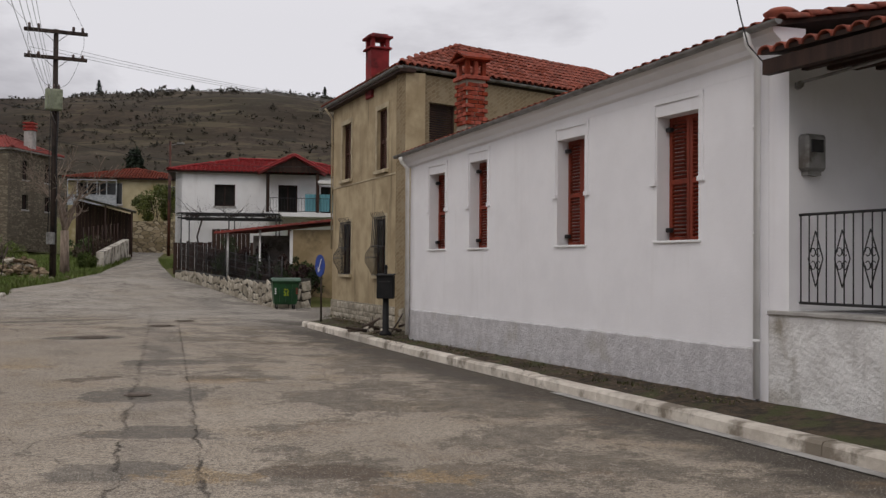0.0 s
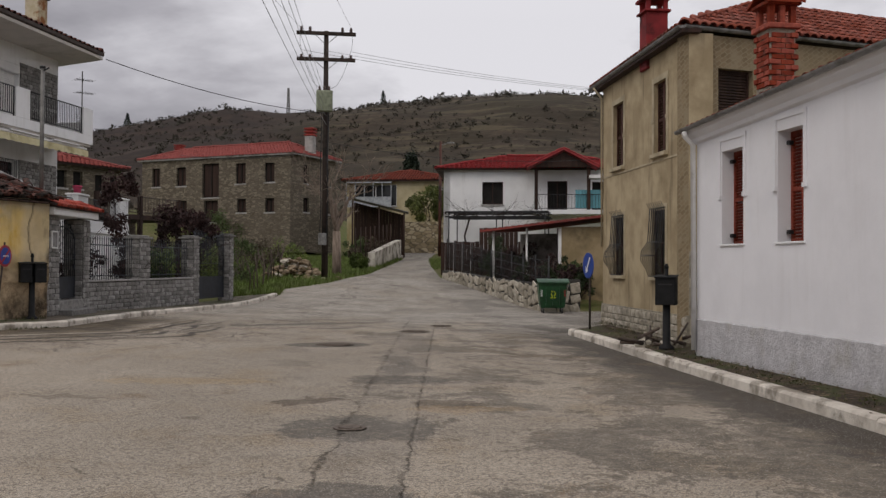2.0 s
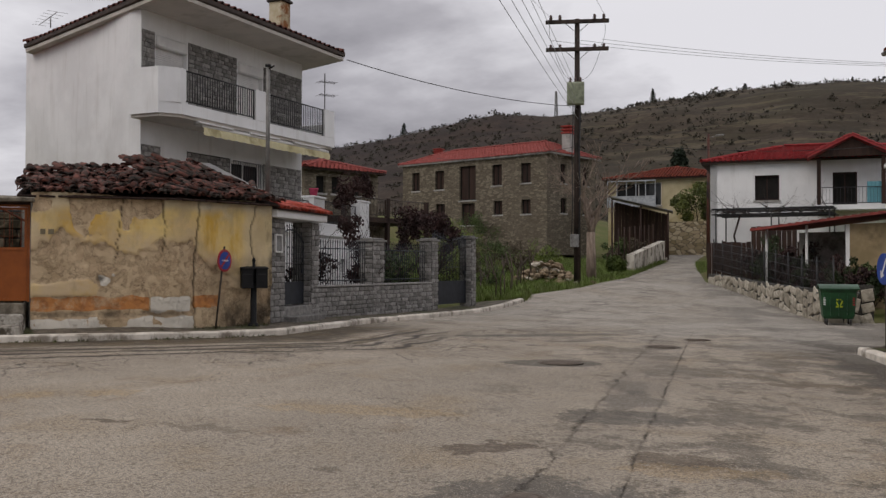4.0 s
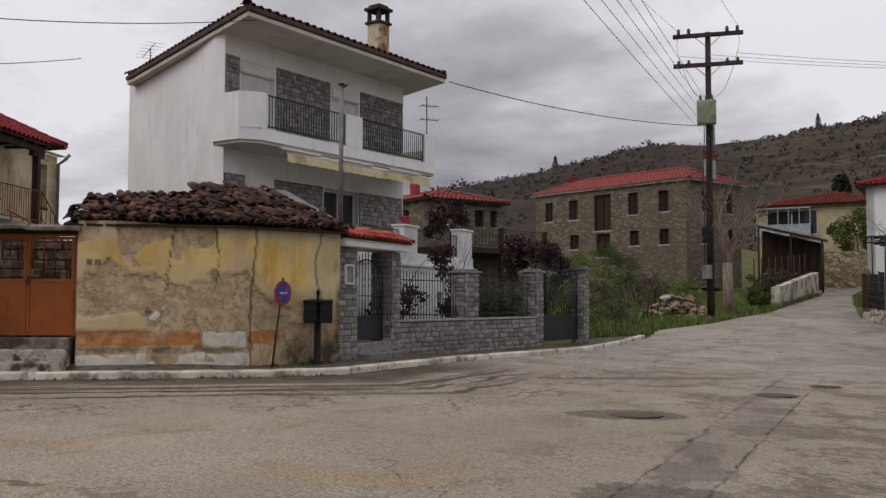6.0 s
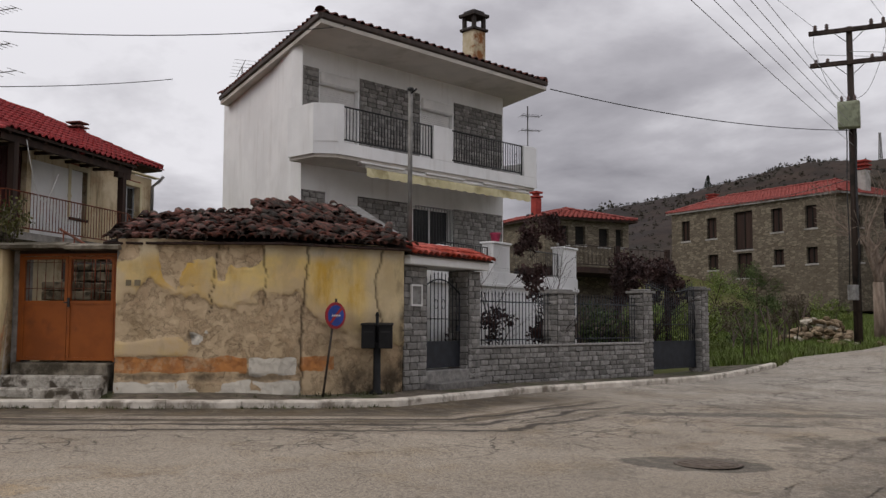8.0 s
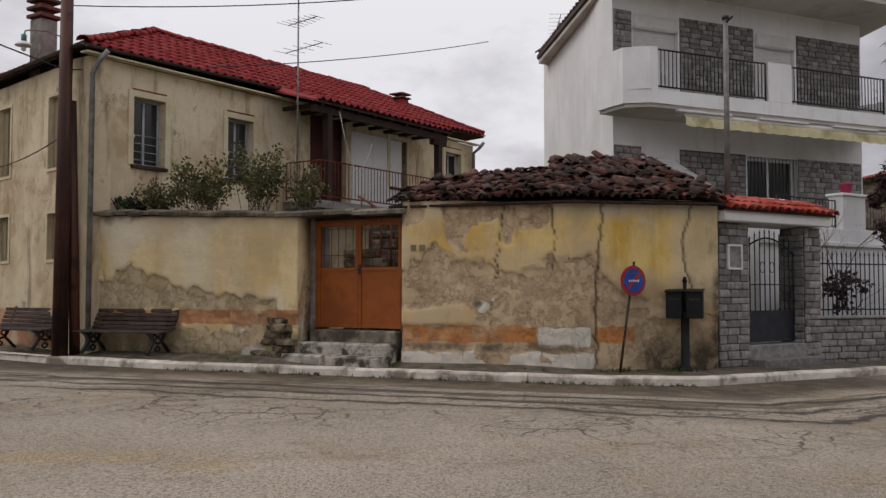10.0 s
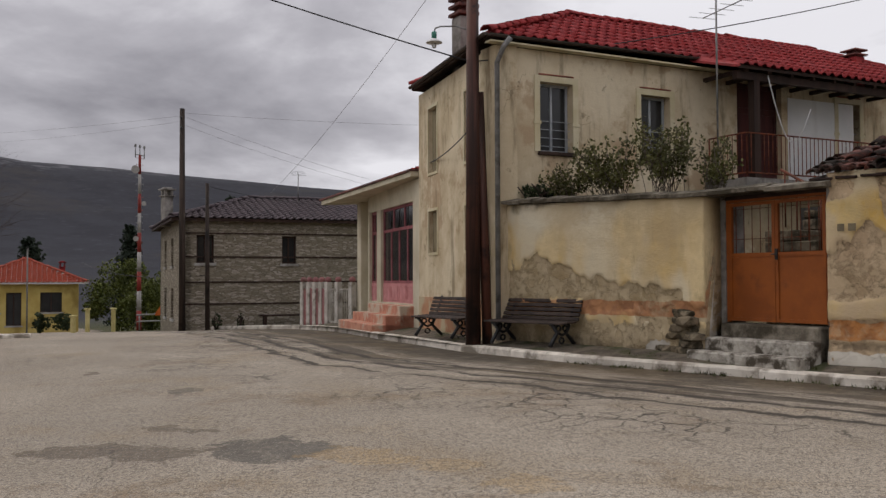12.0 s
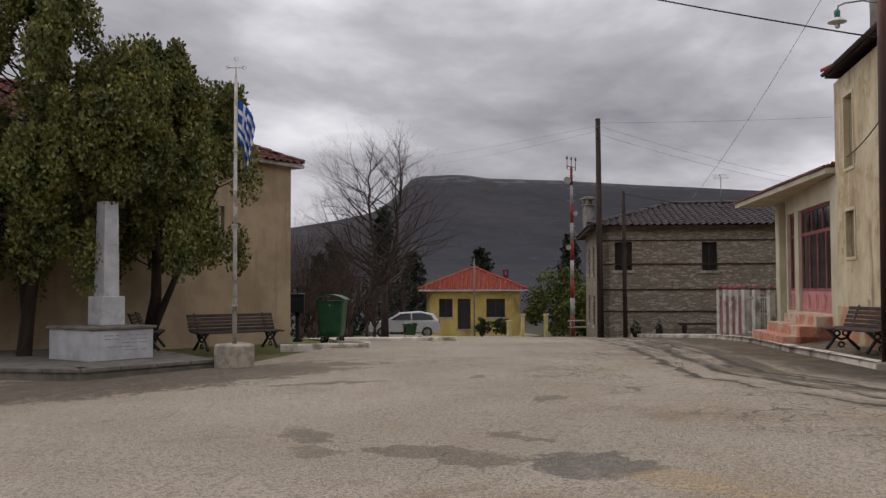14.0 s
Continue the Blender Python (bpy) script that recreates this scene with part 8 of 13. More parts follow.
    for p, q in ((e[0], e[1]), (e[1], e[2])):
        d = (q - p).normalized()
        n = Vector((-d.y, d.x, 0))
        n = n if n.dot(p - k1) > 0 else -n
        t = bmesh.new()
        vs = [t.verts.new(w) for w in (p + Vector((0, 0, -0.13)), q + Vector((0, 0, -0.13)), q + Vector((0, 0, 0.0)), p + Vector((0, 0, 0.0)), p + n * 0.05 + Vector((0, 0, -0.1)), q + n * 0.05 + Vector((0, 0, -0.1)), q + n * 0.06, p + n * 0.06)]
        for f in ((4, 5, 6, 7), (0, 1, 5, 4), (3, 2, 6, 7), (0, 3, 7, 4), (1, 2, 6, 5)):
            t.faces.new([vs[i] for i in f])
        bmesh.ops.recalc_face_normals(t, faces=t.faces)
        join(bm, t)
    part("eave_gutter", bm, gutter_brown, h)
    nr = tuple(e[1])
    tile_slope(roof, [e[0], e[1], k1, k2], roman_villa, 0.28, 0.36, 150, nr, 0.012, 51)
    tile_slope(roof, [e[1], e[2], k1], roman_villa, 0.28, 0.36, 60, nr, 0.012, 52)
    for p, q in ((e[1], k1), (e[0], k2), (k1, k2), (e[2], k1)):
        ridge_tiles(roof, p + Vector((0, 0, 0.05)), q + Vector((0, 0, 0.05)), ridge_villa, 0.36, 0)
    return h


villa()
stained_stack = surf("stained_stack", hx("c9bfa6"), hx("b7a98a"), 3, 0.9, bump=0.003, stain=hx("8a5a35"), sscale=2.2, slo=0.48, shi=0.62, streak=0.7, streakc=hx("5e3f28"))
chimney_plain((-24.3, 27.9), 9.1, 11.05, 0.5, stained_stack, surf("cap_dark", hx("3a322e"), hx("2a2522"), 4, 0.8), "tall cream chimney with rust stains and dark cap", turn=10)
antenna((-24.0, 29.7, 5.9), 8.35, 1.2, "small television aerial on the villa's balcony", rows=((-0.3, 0.6, 7), (-0.75, 0.6, 7)))
antenna((-28.6, 22.3, 9.15), 9.5, 2.9, "low bent television aerial lying along the villa roof", rows=((0.0, 2.0, 6),))


def terrace():
    A, B = (-22.4, 30.2), (-19.35, 23.2)
    L = dist(A, B)
    t = thing("terrace", fr(A, B), "white raised terrace with piers and iron railings before the villa", "terrace")
    bm = BM()
    wall(bm, L, 0.3, 2.62, 0.3, [(2.2, 2.6, 1.55, 1.95)])
    part("wall", bm, villa_white, t)
    bm = BM()
    box(bm, 2.2, 2.6, -0.2, -0.15, 1.55, 1.95)
    part("vent_window", bm, glass_dark, t)
    bm = BM()
    bbox(bm, -0.05, L, -0.35, 0.08, 2.62, 2.72, 0.015)
    bbox(bm, -0.02, L, -0.32, 0.04, 2.72, 3.0, 0.01)
    part("moulding", bm, villa_white, t)
    for x0, x1, z in ((0.02, 0.9, 3.9), (4.0, 4.85, 3.76), (6.9, 7.3, 3.5)):
        bm = BM()
        bbox(bm, x0, x1, -0.32, 0.02, 3.0, z - 0.06, 0.012)
        bbox(bm, x0 - 0.04, x1 + 0.04, -0.36, 0.06, z - 0.06, z, 0.012)
        part("pier", bm, villa_white, t)
    railing(t, (0.92, -0.14, 0), (3.98, -0.14, 0), 3.06, 3.68, iron_black, 0.11)
    railing(t, (4.88, -0.14, 0), (6.88, -0.14, 0), 3.06, 3.6, iron_black, 0.11)
    bm = BM()
    box(bm, 0.0, L, -3.0, -0.3, 2.6, 2.95)
    part("floor", bm, concrete, t)
    pot = thing("flower_pot", fr(A, B) @ Matrix.Translation((4.45, -0.15, 3.76)), "small pink plastic flower pot on a white pier", "flower pot")
    bm = BM()
    lathe(bm, [(0.09, 0.0), (0.13, 0.2), (0.14, 0.2), (0.14, 0.24), (0.12, 0.24)], 12)
    part("pot", bm, surf("pot_pink", hx("b5405e"), hx("9d3450"), 4, 0.6), pot)
    bm = BM()
    lathe(bm, [(0.12, 0.21), (0.05, 0.235)], 12)
    part("soil", bm, mortar_dark, pot)


terrace()


def arch_gate(parent, x0, x1, z0, zp, zt, arch, mat, y=-0.2, bars=11):
    """A wrought-iron gate: solid lower panel, bars that follow an arch, spear tips. Parts go under the parent."""
    bm = BM()
    framing(bm, x0, x1, z0, zp, y - 0.02, y + 0.02, 0.04)
    box(bm, x0 + 0.04, x1 - 0.04, y - 0.008, y + 0.008, z0 + 0.04, zp - 0.04)
    part("panel", bm, mat, parent)
    bm = BM()
    n = 12
    pts = [(x0 + (x1 - x0) * i / n, y, zt - arch + arch * math.sin(math.pi * i / n)) for i in range(n + 1)]
    pipe(bm, pts, 0.016, 6)
    rod(bm, (x0 + 0.015, y, zp), (x0 + 0.015, y, zt - arch), 0.016)
    rod(bm, (x1 - 0.015, y, zp), (x1 - 0.015, y, zt - arch), 0.016)
    rod(bm, (x0, y, zp + 0.45), (x1, y, zp + 0.45), 0.01)
    part("arch", bm, mat, parent)
    for i in range(1, bars):
        t = i / bars
        x = x0 + (x1 - x0) * t
        top = zt - arch + arch * math.sin(math.pi * t) + 0.1
        bm = BM()
        rod(bm, (x, y, zp), (x, y, top), 0.011, n=5)
        rod(bm, (x, y, top), (x, y, top + 0.07), 0.016, 0.001, n=5)
        part("bar", bm, mat, parent)
    bm = BM()
    xm = (x0 + x1) / 2
    for sx in (-1, 1):
        q = [(xm + sx * (0.13 + 0.06 * math.cos(t * 0.7)), y, zp + 0.75 + 0.1 * math.sin(t * 0.7)) for t in range(10)]
        pipe(bm, q, 0.007, 4)
    box(bm, x0 + 0.06, x0 + 0.16, y, y + 0.04, zp + 0.2, zp + 0.32)
    part("lock", bm, mat, parent)


gate_iron = surf("gate_iron", hx("2c3038"), hx("22252b"), 5, 0.55, 0.5, 0.3, bump=0.001)


def stone_fence():
    A, B = (-20.1, 33.0), (-18.05, 23.5)
    L = dist(A, B)
    F = fr(A, B)
    f = thing("stone_fence", F, "grey coursed-stone garden fence with piers and black iron bars", "fence")
    # low wall from the far gate to the near gate
    bm = BM()
    box(bm, 3.2, L + 0.1, -0.34, -0.05, 0.1, 1.2)
    core = part("wall", bm, mortar_dark, f)
    slab_face("wall_face", f, Matrix.Identity(4), 3.2, L + 0.1, 0.25, 1.2, 61, (0.2, 0.42, 0.1, 0.14), cap=220)
    bm = BM()
    bbox(bm, 3.2, L + 0.1, -0.38, 0.05, 1.2, 1.25, 0.01)
    part("coping", bm, stone_grey, f)
    seed = 62
    for x0, x1, zt in ((-0.2, 0.18, 2.68), (2.75, 3.2, 2.52), (6.2, 6.85, 2.42)):
        bm = BM()
        box(bm, x0 + 0.05, x1 - 0.05, -0.4, -0.05, 0.1, zt)
        part("pier", bm, mortar_dark, f)
        slab_face("pier_face", f, Matrix.Identity(4), x0, x1, 0.25, zt, seed, (0.18, 0.3, 0.1, 0.14), cap=40)
        slab_face("pier_side", f, Matrix.Translation((x1, 0, 0)) @ Matrix.Rotation(-math.pi / 2, 4, "Z"), 0.0, 0.42, 0.25, zt, seed + 20, (0.18, 0.3, 0.1, 0.14), cap=40)
        seed += 1
        bm = BM()
        bbox(bm, x0 - 0.07, x1 + 0.07, -0.5, 0.07, zt, zt + 0.06, 0.01)
        bbox(bm, x0 + 0.02, x1 - 0.02, -0.42, 0.0, zt + 0.06, zt + 0.11, 0.02)
        part("pier_cap", bm, stone_grey, f)
    for a, b in ((3.22, 6.18), (6.87, L + 0.05)):
        bm = BM()
        for z in (1.36, 2.2):
            rod(bm, (a, -0.18, z), (b, -0.18, z), 0.014)
        part("rail", bm, gate_iron, f)
        n = int((b - a) / 0.115)
        bm = BM()
        rod(bm, (0, 0, 1.25), (0, 0, 2.36), 0.011, n=5)
        rod(bm, (0, 0, 2.36), (0, 0, 2.45), 0.017, 0.001, n=5)
        me = bpy.data.meshes.new("bar")
        bm.to_mesh(me)
        bm.free()
        me.materials.append(gate_iron)
        for i in range(1, n):
            share("bar", me, f, Matrix.Translation((a + (b - a) * i / n, -0.18, 0)))
    # far gate
    g = thing("garden_gate", F, "black iron garden gate with arched bars between stone piers", "gate", group="garden gates")
    arch_gate(g, 0.22, 2.72, 0.5, 1.26, 2.6, -0.18, gate_iron, bars=22)
    # near gate with tiled hood
    A2, B2 = (-18.1, 23.7), (-17.07, 21.13)
    F2 = fr(A2, B2)
    L2 = dist(A2, B2)
    p = thing("gate_porch", F2, "stone gate piers under a small red tiled hood", "gate porch")
    for x0, x1 in ((0.05, 0.5), (2.0, L2 - 0.01)):
        bm = BM()
        box(bm, x0 + 0.05, x1 - 0.05, -0.5, -0.05, 0.1, 2.82)
        part("pier", bm, mortar_dark, p)
        slab_face("pier_face", p, Matrix.Identity(4), x0, x1, 0.2, 2.82, seed, (0.18, 0.36, 0.1, 0.15), cap=60)
        slab_face("pier_side", p, Matrix.Translation((x0, 0, 0)) @ Matrix.Rotation(math.pi / 2, 4, "Z") @ Matrix.Translation((-0.5, 0, 0)), 0.0, 0.5, 0.2, 2.82, seed + 30, (0.18, 0.36, 0.1, 0.15), cap=40)
        slab_face("pier_side", p, Matrix.Translation((x1, 0, 0)) @ Matrix.Rotation(-math.pi / 2, 4, "Z"), 0.0, 0.5, 0.2, 2.82, seed + 40, (0.18, 0.36, 0.1, 0.15), cap=40)
        seed += 1
    bm = BM()
    bbox(bm, 0.0, L2 + 0.05, -0.75, 0.22, 2.84, 3.02, 0.015)
    part("hood_slab", bm, villa_white, p)
    bm = BM()
    a, b = (-0.05, L2 + 0.08)
    pts = [Vector((a, 0.28, 3.03)), Vector((b, 0.28, 3.03)), Vector((b, -0.28, 3.24)), Vector((a, -0.28, 3.24))]
    pts2 = [Vector((b, -0.84, 3.03)), Vector((a, -0.84, 3.03)), Vector((a, -0.28, 3.24)), Vector((b, -0.28, 3.24))]
    deck(bm, pts, 0.03)
    deck(bm, pts2, 0.03)
    bmesh.ops.recalc_face_normals(bm, faces=bm.faces)
    hood = part("hood", bm, dark_wood, p)
    hood_tile = barrel_tile("tile", surf("tile_hood", hx("b4503f"), hx("984033"), 5, 0.8, bump=0.006, stain=hx("6c352c"), sscale=2.5, vary=0.2), 0.1, 0.36)
    tile_slope(hood, pts, hood_tile, 0.19, 0.3, 60, (1, 0, 3), 0.012, 71)
    tile_slope(hood, pts2, hood_tile, 0.19, 0.3, 60, (1, 0, 3), 0.012, 72)
    ridge_tiles(hood, Vector((a, -0.28, 3.26)), Vector((b, -0.28, 3.26)), hood_tile, 0.3, 30, 0.006)
    g2 = thing("garden_gate", F2, "black iron entrance gate with arched spear bars", "gate", group="garden gates")
    arch_gate(g2, 0.52, 1.98, 0.82, 1.36, 2.62, 0.28, gate_iron, bars=11)
    for z0, z1, y in ((0.3, 0.78, 0.0), (0.3, 0.56, 0.34)):
        bm = BM()
        bbox(bm, 0.45, 2.05, -0.5, y + 0.02, z0, z1, 0.012)
        obj("entrance_step", bm, stone_grey, m=F2, label="grey stone step before the entrance gate", category="step", group="entrance steps", kind="structure")
    mb = thing("meter_cupboard", F2 @ Matrix.Translation((2.4, 0.05, 2.05)), "small white-framed meter cupboard set in the stone pier", "meter cupboard")
    bm = BM()
    framing(bm, -0.18, 0.18, 0.0, 0.42, -0.02, 0.02, 0.035)
    part("frame", bm, roller_white, mb)
    bm = BM()
    box(bm, -0.145, 0.145, -0.01, 0.005, 0.035, 0.385)
    part("door", bm, gutter_metal, mb)


stone_fence()


# ---------- signs and letter boxes before the ruin ----------
def no_parking(at):
    s = thing("traffic_sign", facing(at, (-6.7, 21.8)), "round no-parking sign in blue and red on a leaning post", "sign")
    lean = Matrix.Rotation(radians(10), 4, "Y")
    bm = BM()
    rod(bm, (0, 0.02, -0.1), lean @ Vector((0, 0.02, 1.75)), 0.02, n=8)
    part("post", bm, steel_brown, s)
    c = lean @ Vector((0, 0, 1.45))
    bm = BM()
    disc(bm, 0.235, -0.03, -0.012)
    bmesh.ops.translate(bm, verts=bm.verts, vec=c)
    plate = part("plate", bm, sign_red, s)
    bm = BM()
    disc(bm, 0.185, -0.036, -0.03)
    bmesh.ops.translate(bm, verts=bm.verts, vec=c)
    face = part("face", bm, sign_blue, plate)
    bm = BM()
    m = Matrix.Translation(c + Vector((0, -0.037, 0))) @ Matrix.Rotation(radians(45), 4, "Y")
    box(bm, -0.025, 0.025, -0.003, 0.0, -0.18, 0.18, m=m)
    part("stroke", bm, sign_red, plate)
    bm = BM()
    for i in range(5):
        x = -0.1 + i * 0.042
        box(bm, x, x + 0.026, -0.044, -0.041, -0.016, 0.016, m=Matrix.Translation(c))
    part("lettering", bm, sign_white, plate)


no_parking((-16.48, 19.18, gz(-16.48, 19.18) + 0.1))
letter_boxes((-16.72, 20.38, gz(-16.72, 20.4) + 0.1), (-3.0, 12.0), 2, "pair of black letter boxes on a post before the ruin")

street_pole_grey = surf("street_pole_grey", hx("7c7a76"), hx("676561"), 5, 0.6, 0.4, 0.4, bump=0.001)


def thin_pole(at, top, label):
    p = thing("street_pole", Matrix.Translation(at), label, "pole")
    bm = BM()
    rod(bm, (0, 0, -0.1), (0, 0, top - at[2]), 0.055, 0.045, n=10)
    part("shaft", bm, street_pole_grey, p)
    bm = BM()
    rod(bm, (0, 0, top - at[2]), (0, 0, top - at[2] + 0.06), 0.07, n=10)
    rod(bm, (0.04, 0, top - at[2] - 0.05), (0.16, 0.05, top - at[2] + 0.02), 0.02, n=6)
    part("cap", bm, iron_black, p)


thin_pole((-17.85, 21.75, 3.0), 6.45, "thin grey steel service pole rising behind the gate hood")


# ---------- poles and wires ----------
transformer_green = surf("transformer_green", hx("9aa089"), hx("878d77"), 4, 0.6, 0.4, bump=0.001, stain=hx("6d705e"), sscale=2)
porcelain = surf("porcelain", hx("4a332b"), hx("3a2822"), 5, 0.3, 0.5, bump=0)


def power_pole():
    x, y = -21.8, 43.0
    g = gz(x, y) + 0.0
    top = 12.62
    p = thing("power_pole", Matrix.Translation((x, y, g)), "wooden power pole with two cross-arms and a transformer", "utility pole")
    H = top - g
    bm = BM()
    rod(bm, (0, 0, -0.3), (0, 0, H), 0.16, 0.11, n=12)
    part("shaft", bm, pole_black, p)
    u = Vector((0.86, 0.51, 0))
    for z, ln in ((H - 0.14, 1.38), (H - 1.36, 1.36)):
        bm = BM()
        m = Matrix.Translation((0, 0, z)) @ Matrix.Rotation(math.atan2(u.y, u.x), 4, "Z")
        bbox(bm, -ln, ln, -0.22, -0.08, -0.08, 0.08, 0.01, m=m)
        part("cross_arm", bm, pole_black, p)
        bm = BM()
        for s in (-1, 1):
            a = m @ Vector((s * 0.55, -0.15, -0.04))
            rod(bm, a, (0, 0, z - 0.5), 0.015, n=5)
        part("brace", bm, gutter_metal, p)
        for s in (-1.15, -0.75, 0.75, 1.15):
            bm = BM()
            c = m @ Vector((s, -0.15, 0.06 if z > H - 0.5 else -0.02))
            lathe(bm, [(0.03, 0.0), (0.085, 0.04), (0.05, 0.08), (0.085, 0.12), (0.05, 0.16), (0.075, 0.2), (0.03, 0.25)], 8, at=c)
            part("insulator", bm, porcelain, p)
    bm = BM()
    m = Matrix.Rotation(math.atan2(u.y, u.x), 4, "Z")
    for s in (-1.15, 1.15):
        a, b = m @ Vector((s, -0.15, H)), m @ Vector((s * 0.9, -0.2, H - 1.25))
        pts = [a.lerp(b, t / 8) + m.to_3x3() @ Vector((0.12 * math.sin(math.pi * t / 8) * (1 if s > 0 else -1), 0, 0)) for t in range(9)]
        pipe(bm, pts, 0.008, 4)
        a, b = m @ Vector((s * 0.9, -0.2, H - 1.35)), m @ Vector((0.2 * (1 if s > 0 else -1), -0.3, H - 2.75))
        pts = [a.lerp(b, t / 8) + Vector((0, 0, -0.35 * math.sin(math.pi * t / 8))) for t in range(9)]
        pipe(bm, pts, 0.008, 4)
    part("jumper_wire", bm, iron_black, p)
    bm = BM()
    bbox(bm, -0.45, 0.3, -0.62, -0.14, H - 3.83, H - 2.88, 0.03, m=m)
    tr = part("transformer", bm, transformer_green, p, "pale green transformer tank")
    bm = BM()
    for i in range(5):
        box(bm, -0.4 + i * 0.15, -0.37 + i * 0.15, -0.68, -0.6, H - 3.75, H - 2.98, m=m)
    part("cooling_fin", bm, transformer_green, tr)
    for i in range(3):
        bm = BM()
        c = m @ Vector((-0.3 + i * 0.22, -0.4, H - 2.88))
        lathe(bm, [(0.05, 0), (0.07, 0.05), (0.04, 0.1), (0.06, 0.15), (0.02, 0.25)], 8, at=c)
        part("bushing", bm, porcelain, tr)
    bm = BM()
    pts = [(0.16, -0.05, H - 3.2), (0.22, -0.1, H - 4.2), (0.17, -0.12, H - 6), (0.2, -0.1, H - 8), (0.15, -0.14, 1.9)]
    pipe(bm, pts, 0.03, 6)
    pipe(bm, [(q[0] - 0.33, q[1] - 0.06, q[2]) for q in pts], 0.02, 6)
    part("down_cable", bm, iron_black, p)
    bm = BM()
    bbox(bm, -0.17, 0.17, -0.34, -0.13, 1.65, 2.2, 0.015)
    part("fuse_box", bm, gutter_metal, p)
    return Vector((x, y, top)), m


pole_top, pole_m = power_pole()


def wire(a, b, sag, r, mat, label="thin black overhead wire between poles"):
    """A hanging wire."""
    a, b = Vector(a), Vector(b)
    bm = BM()
    n = 18
    pipe(bm, [a.lerp(b, t / n) - Vector((0, 0, sag * 4 * (t / n) * (1 - t / n))) for t in range(n + 1)], r, 4)
    return obj("overhead_wire", bm, mat, label=label, category="wire", group="overhead wires")


wire_dark = surf("wire_dark", (0.03, 0.03, 0.032), (0.05, 0.05, 0.05), 4, 0.6, bump=0)
wire_grey = surf("wire_grey", (0.24, 0.24, 0.25), (0.28, 0.28, 0.28), 4, 0.6, bump=0)
# from the power pole towards the viewer and over the square
for i in range(5):
    wire((-21.75 - 0.04 * i, 43.0, 8.2 + 0.42 * i), (8.6 + 0.25 * i, -20.0, 7.0 + 0.25 * i), 0.5, 0.008, wire_grey)
for s in (-1.2, 1.2):
    q = pole_m @ Vector((s, -0.15, 0))
    wire(pole_top + Vector((q.x, q.y, 0.1)), (-20.0 + 3 * s, 20.0, 22.0), 0.4, 0.008, wire_grey)
for i, s in enumerate((-1.1, 0.0, 1.1)):
    q = pole_m @ Vector((s, -0.15, 0))
    wire(pole_top + Vector((q.x, q.y, -0.95)), (-1.0 + i * 0.5, 66.0, 12.0), 0.7, 0.011, wire_grey)
wire(pole_top + Vector((0, 0, -3.85)), (-23.1, 29.85, 8.72), 0.3, 0.016, wire_dark)
wire((-21.25, 22.0, 8.75), (-21.04, 10.28, 6.95), 0.35, 0.012, wire_dark)
wire(pole_top + Vector((0, 0, -5.6)), (-40.5, 56.5, 9.0), 0.3, 0.014, wire_dark)
wire(pole_top + Vector((0, 0, -5.2)), (-10.0, 52.0, 7.2), 0.5, 0.014, wire_dark)


def tall_pole(at, top, lean, r, label, mat):
    p = thing("utility_pole", Matrix.Translation(at), label, "utility pole")
    bm = BM()
    rod(bm, (0, 0, -0.3), (lean[0], lean[1], top - at[2]), r, r * 0.72, n=12)
    part("shaft", bm, mat, p)
    return p


PX, PY = -21.04, 10.25
pg = gz(PX, PY) + 0.1
lamp_pole = tall_pole((PX, PY, pg), 8.4, (-0.02, 0.02, 0), 0.145, "tall tarred wooden pole carrying a street lamp and wires", pole_dark)
tall_pole((PX - 0.16, PY + 0.24, pg), 5.2, (0.03, -0.12, 0), 0.10, "short tarred wooden stay leaning on the tall pole", pole_dark)
lamp_green = surf("lamp_green", hx("3f7a6a"), hx("356a5c"), 4, 0.5, 0.4, bump=0)


def street_lamp():
    s = thing("street_lamp", Matrix.Translation((PX, PY, 6.38)), "old enamel street lamp with a green-topped shade on a bent arm", "street lamp")
    u = Vector((0.2, -0.98, 0))
    bm = BM()
    pts = [Vector((0, 0, -0.05)), u * 0.3 + Vector((0, 0, 0.05)), u * 0.58 + Vector((0, 0, 0.05)), u * 0.68 + Vector((0, 0, 0.02)), u * 0.7 + Vector((0, 0, -0.08))]
    pipe(bm, pts, 0.016, 6)
    part("arm", bm, gutter_metal, s)
    c = u * 0.7
    bm = BM()
    lathe(bm, [(0.045, -0.2), (0.05, -0.06), (0.03, -0.04)], 10, at=c)
    part("holder", bm, lamp_green, s)
    bm = BM()
    lathe(bm, [(0.04, -0.17), (0.08, -0.19), (0.15, -0.24), (0.155, -0.255), (0.14, -0.25), (0.04, -0.19)], 18, at=c)
    part("shade", bm, roller_white, s, "wide pale enamel shade")
    bm = BM()
    lathe(bm, [(0.02, -0.25), (0.045, -0.3), (0.04, -0.34), (0.01, -0.36)], 10, at=c)
    part("bulb", bm, roller_white, s)


street_lamp()
wire((PX, PY, 5.75), (-16.0, -6.0, 12.2), 0.35, 0.016, wire_dark)
wire((PX, PY, 8.1), (-41.2, -4.2, 5.5), 0.3, 0.006, wire_grey)
wire((PX, PY, 5.75), (-29.0, 20.3, 8.9), 0.2, 0.014, wire_dark)
wire((PX, PY, 4.55), (-25.2, 8.0, 4.4), 0.1, 0.012, wire_dark)


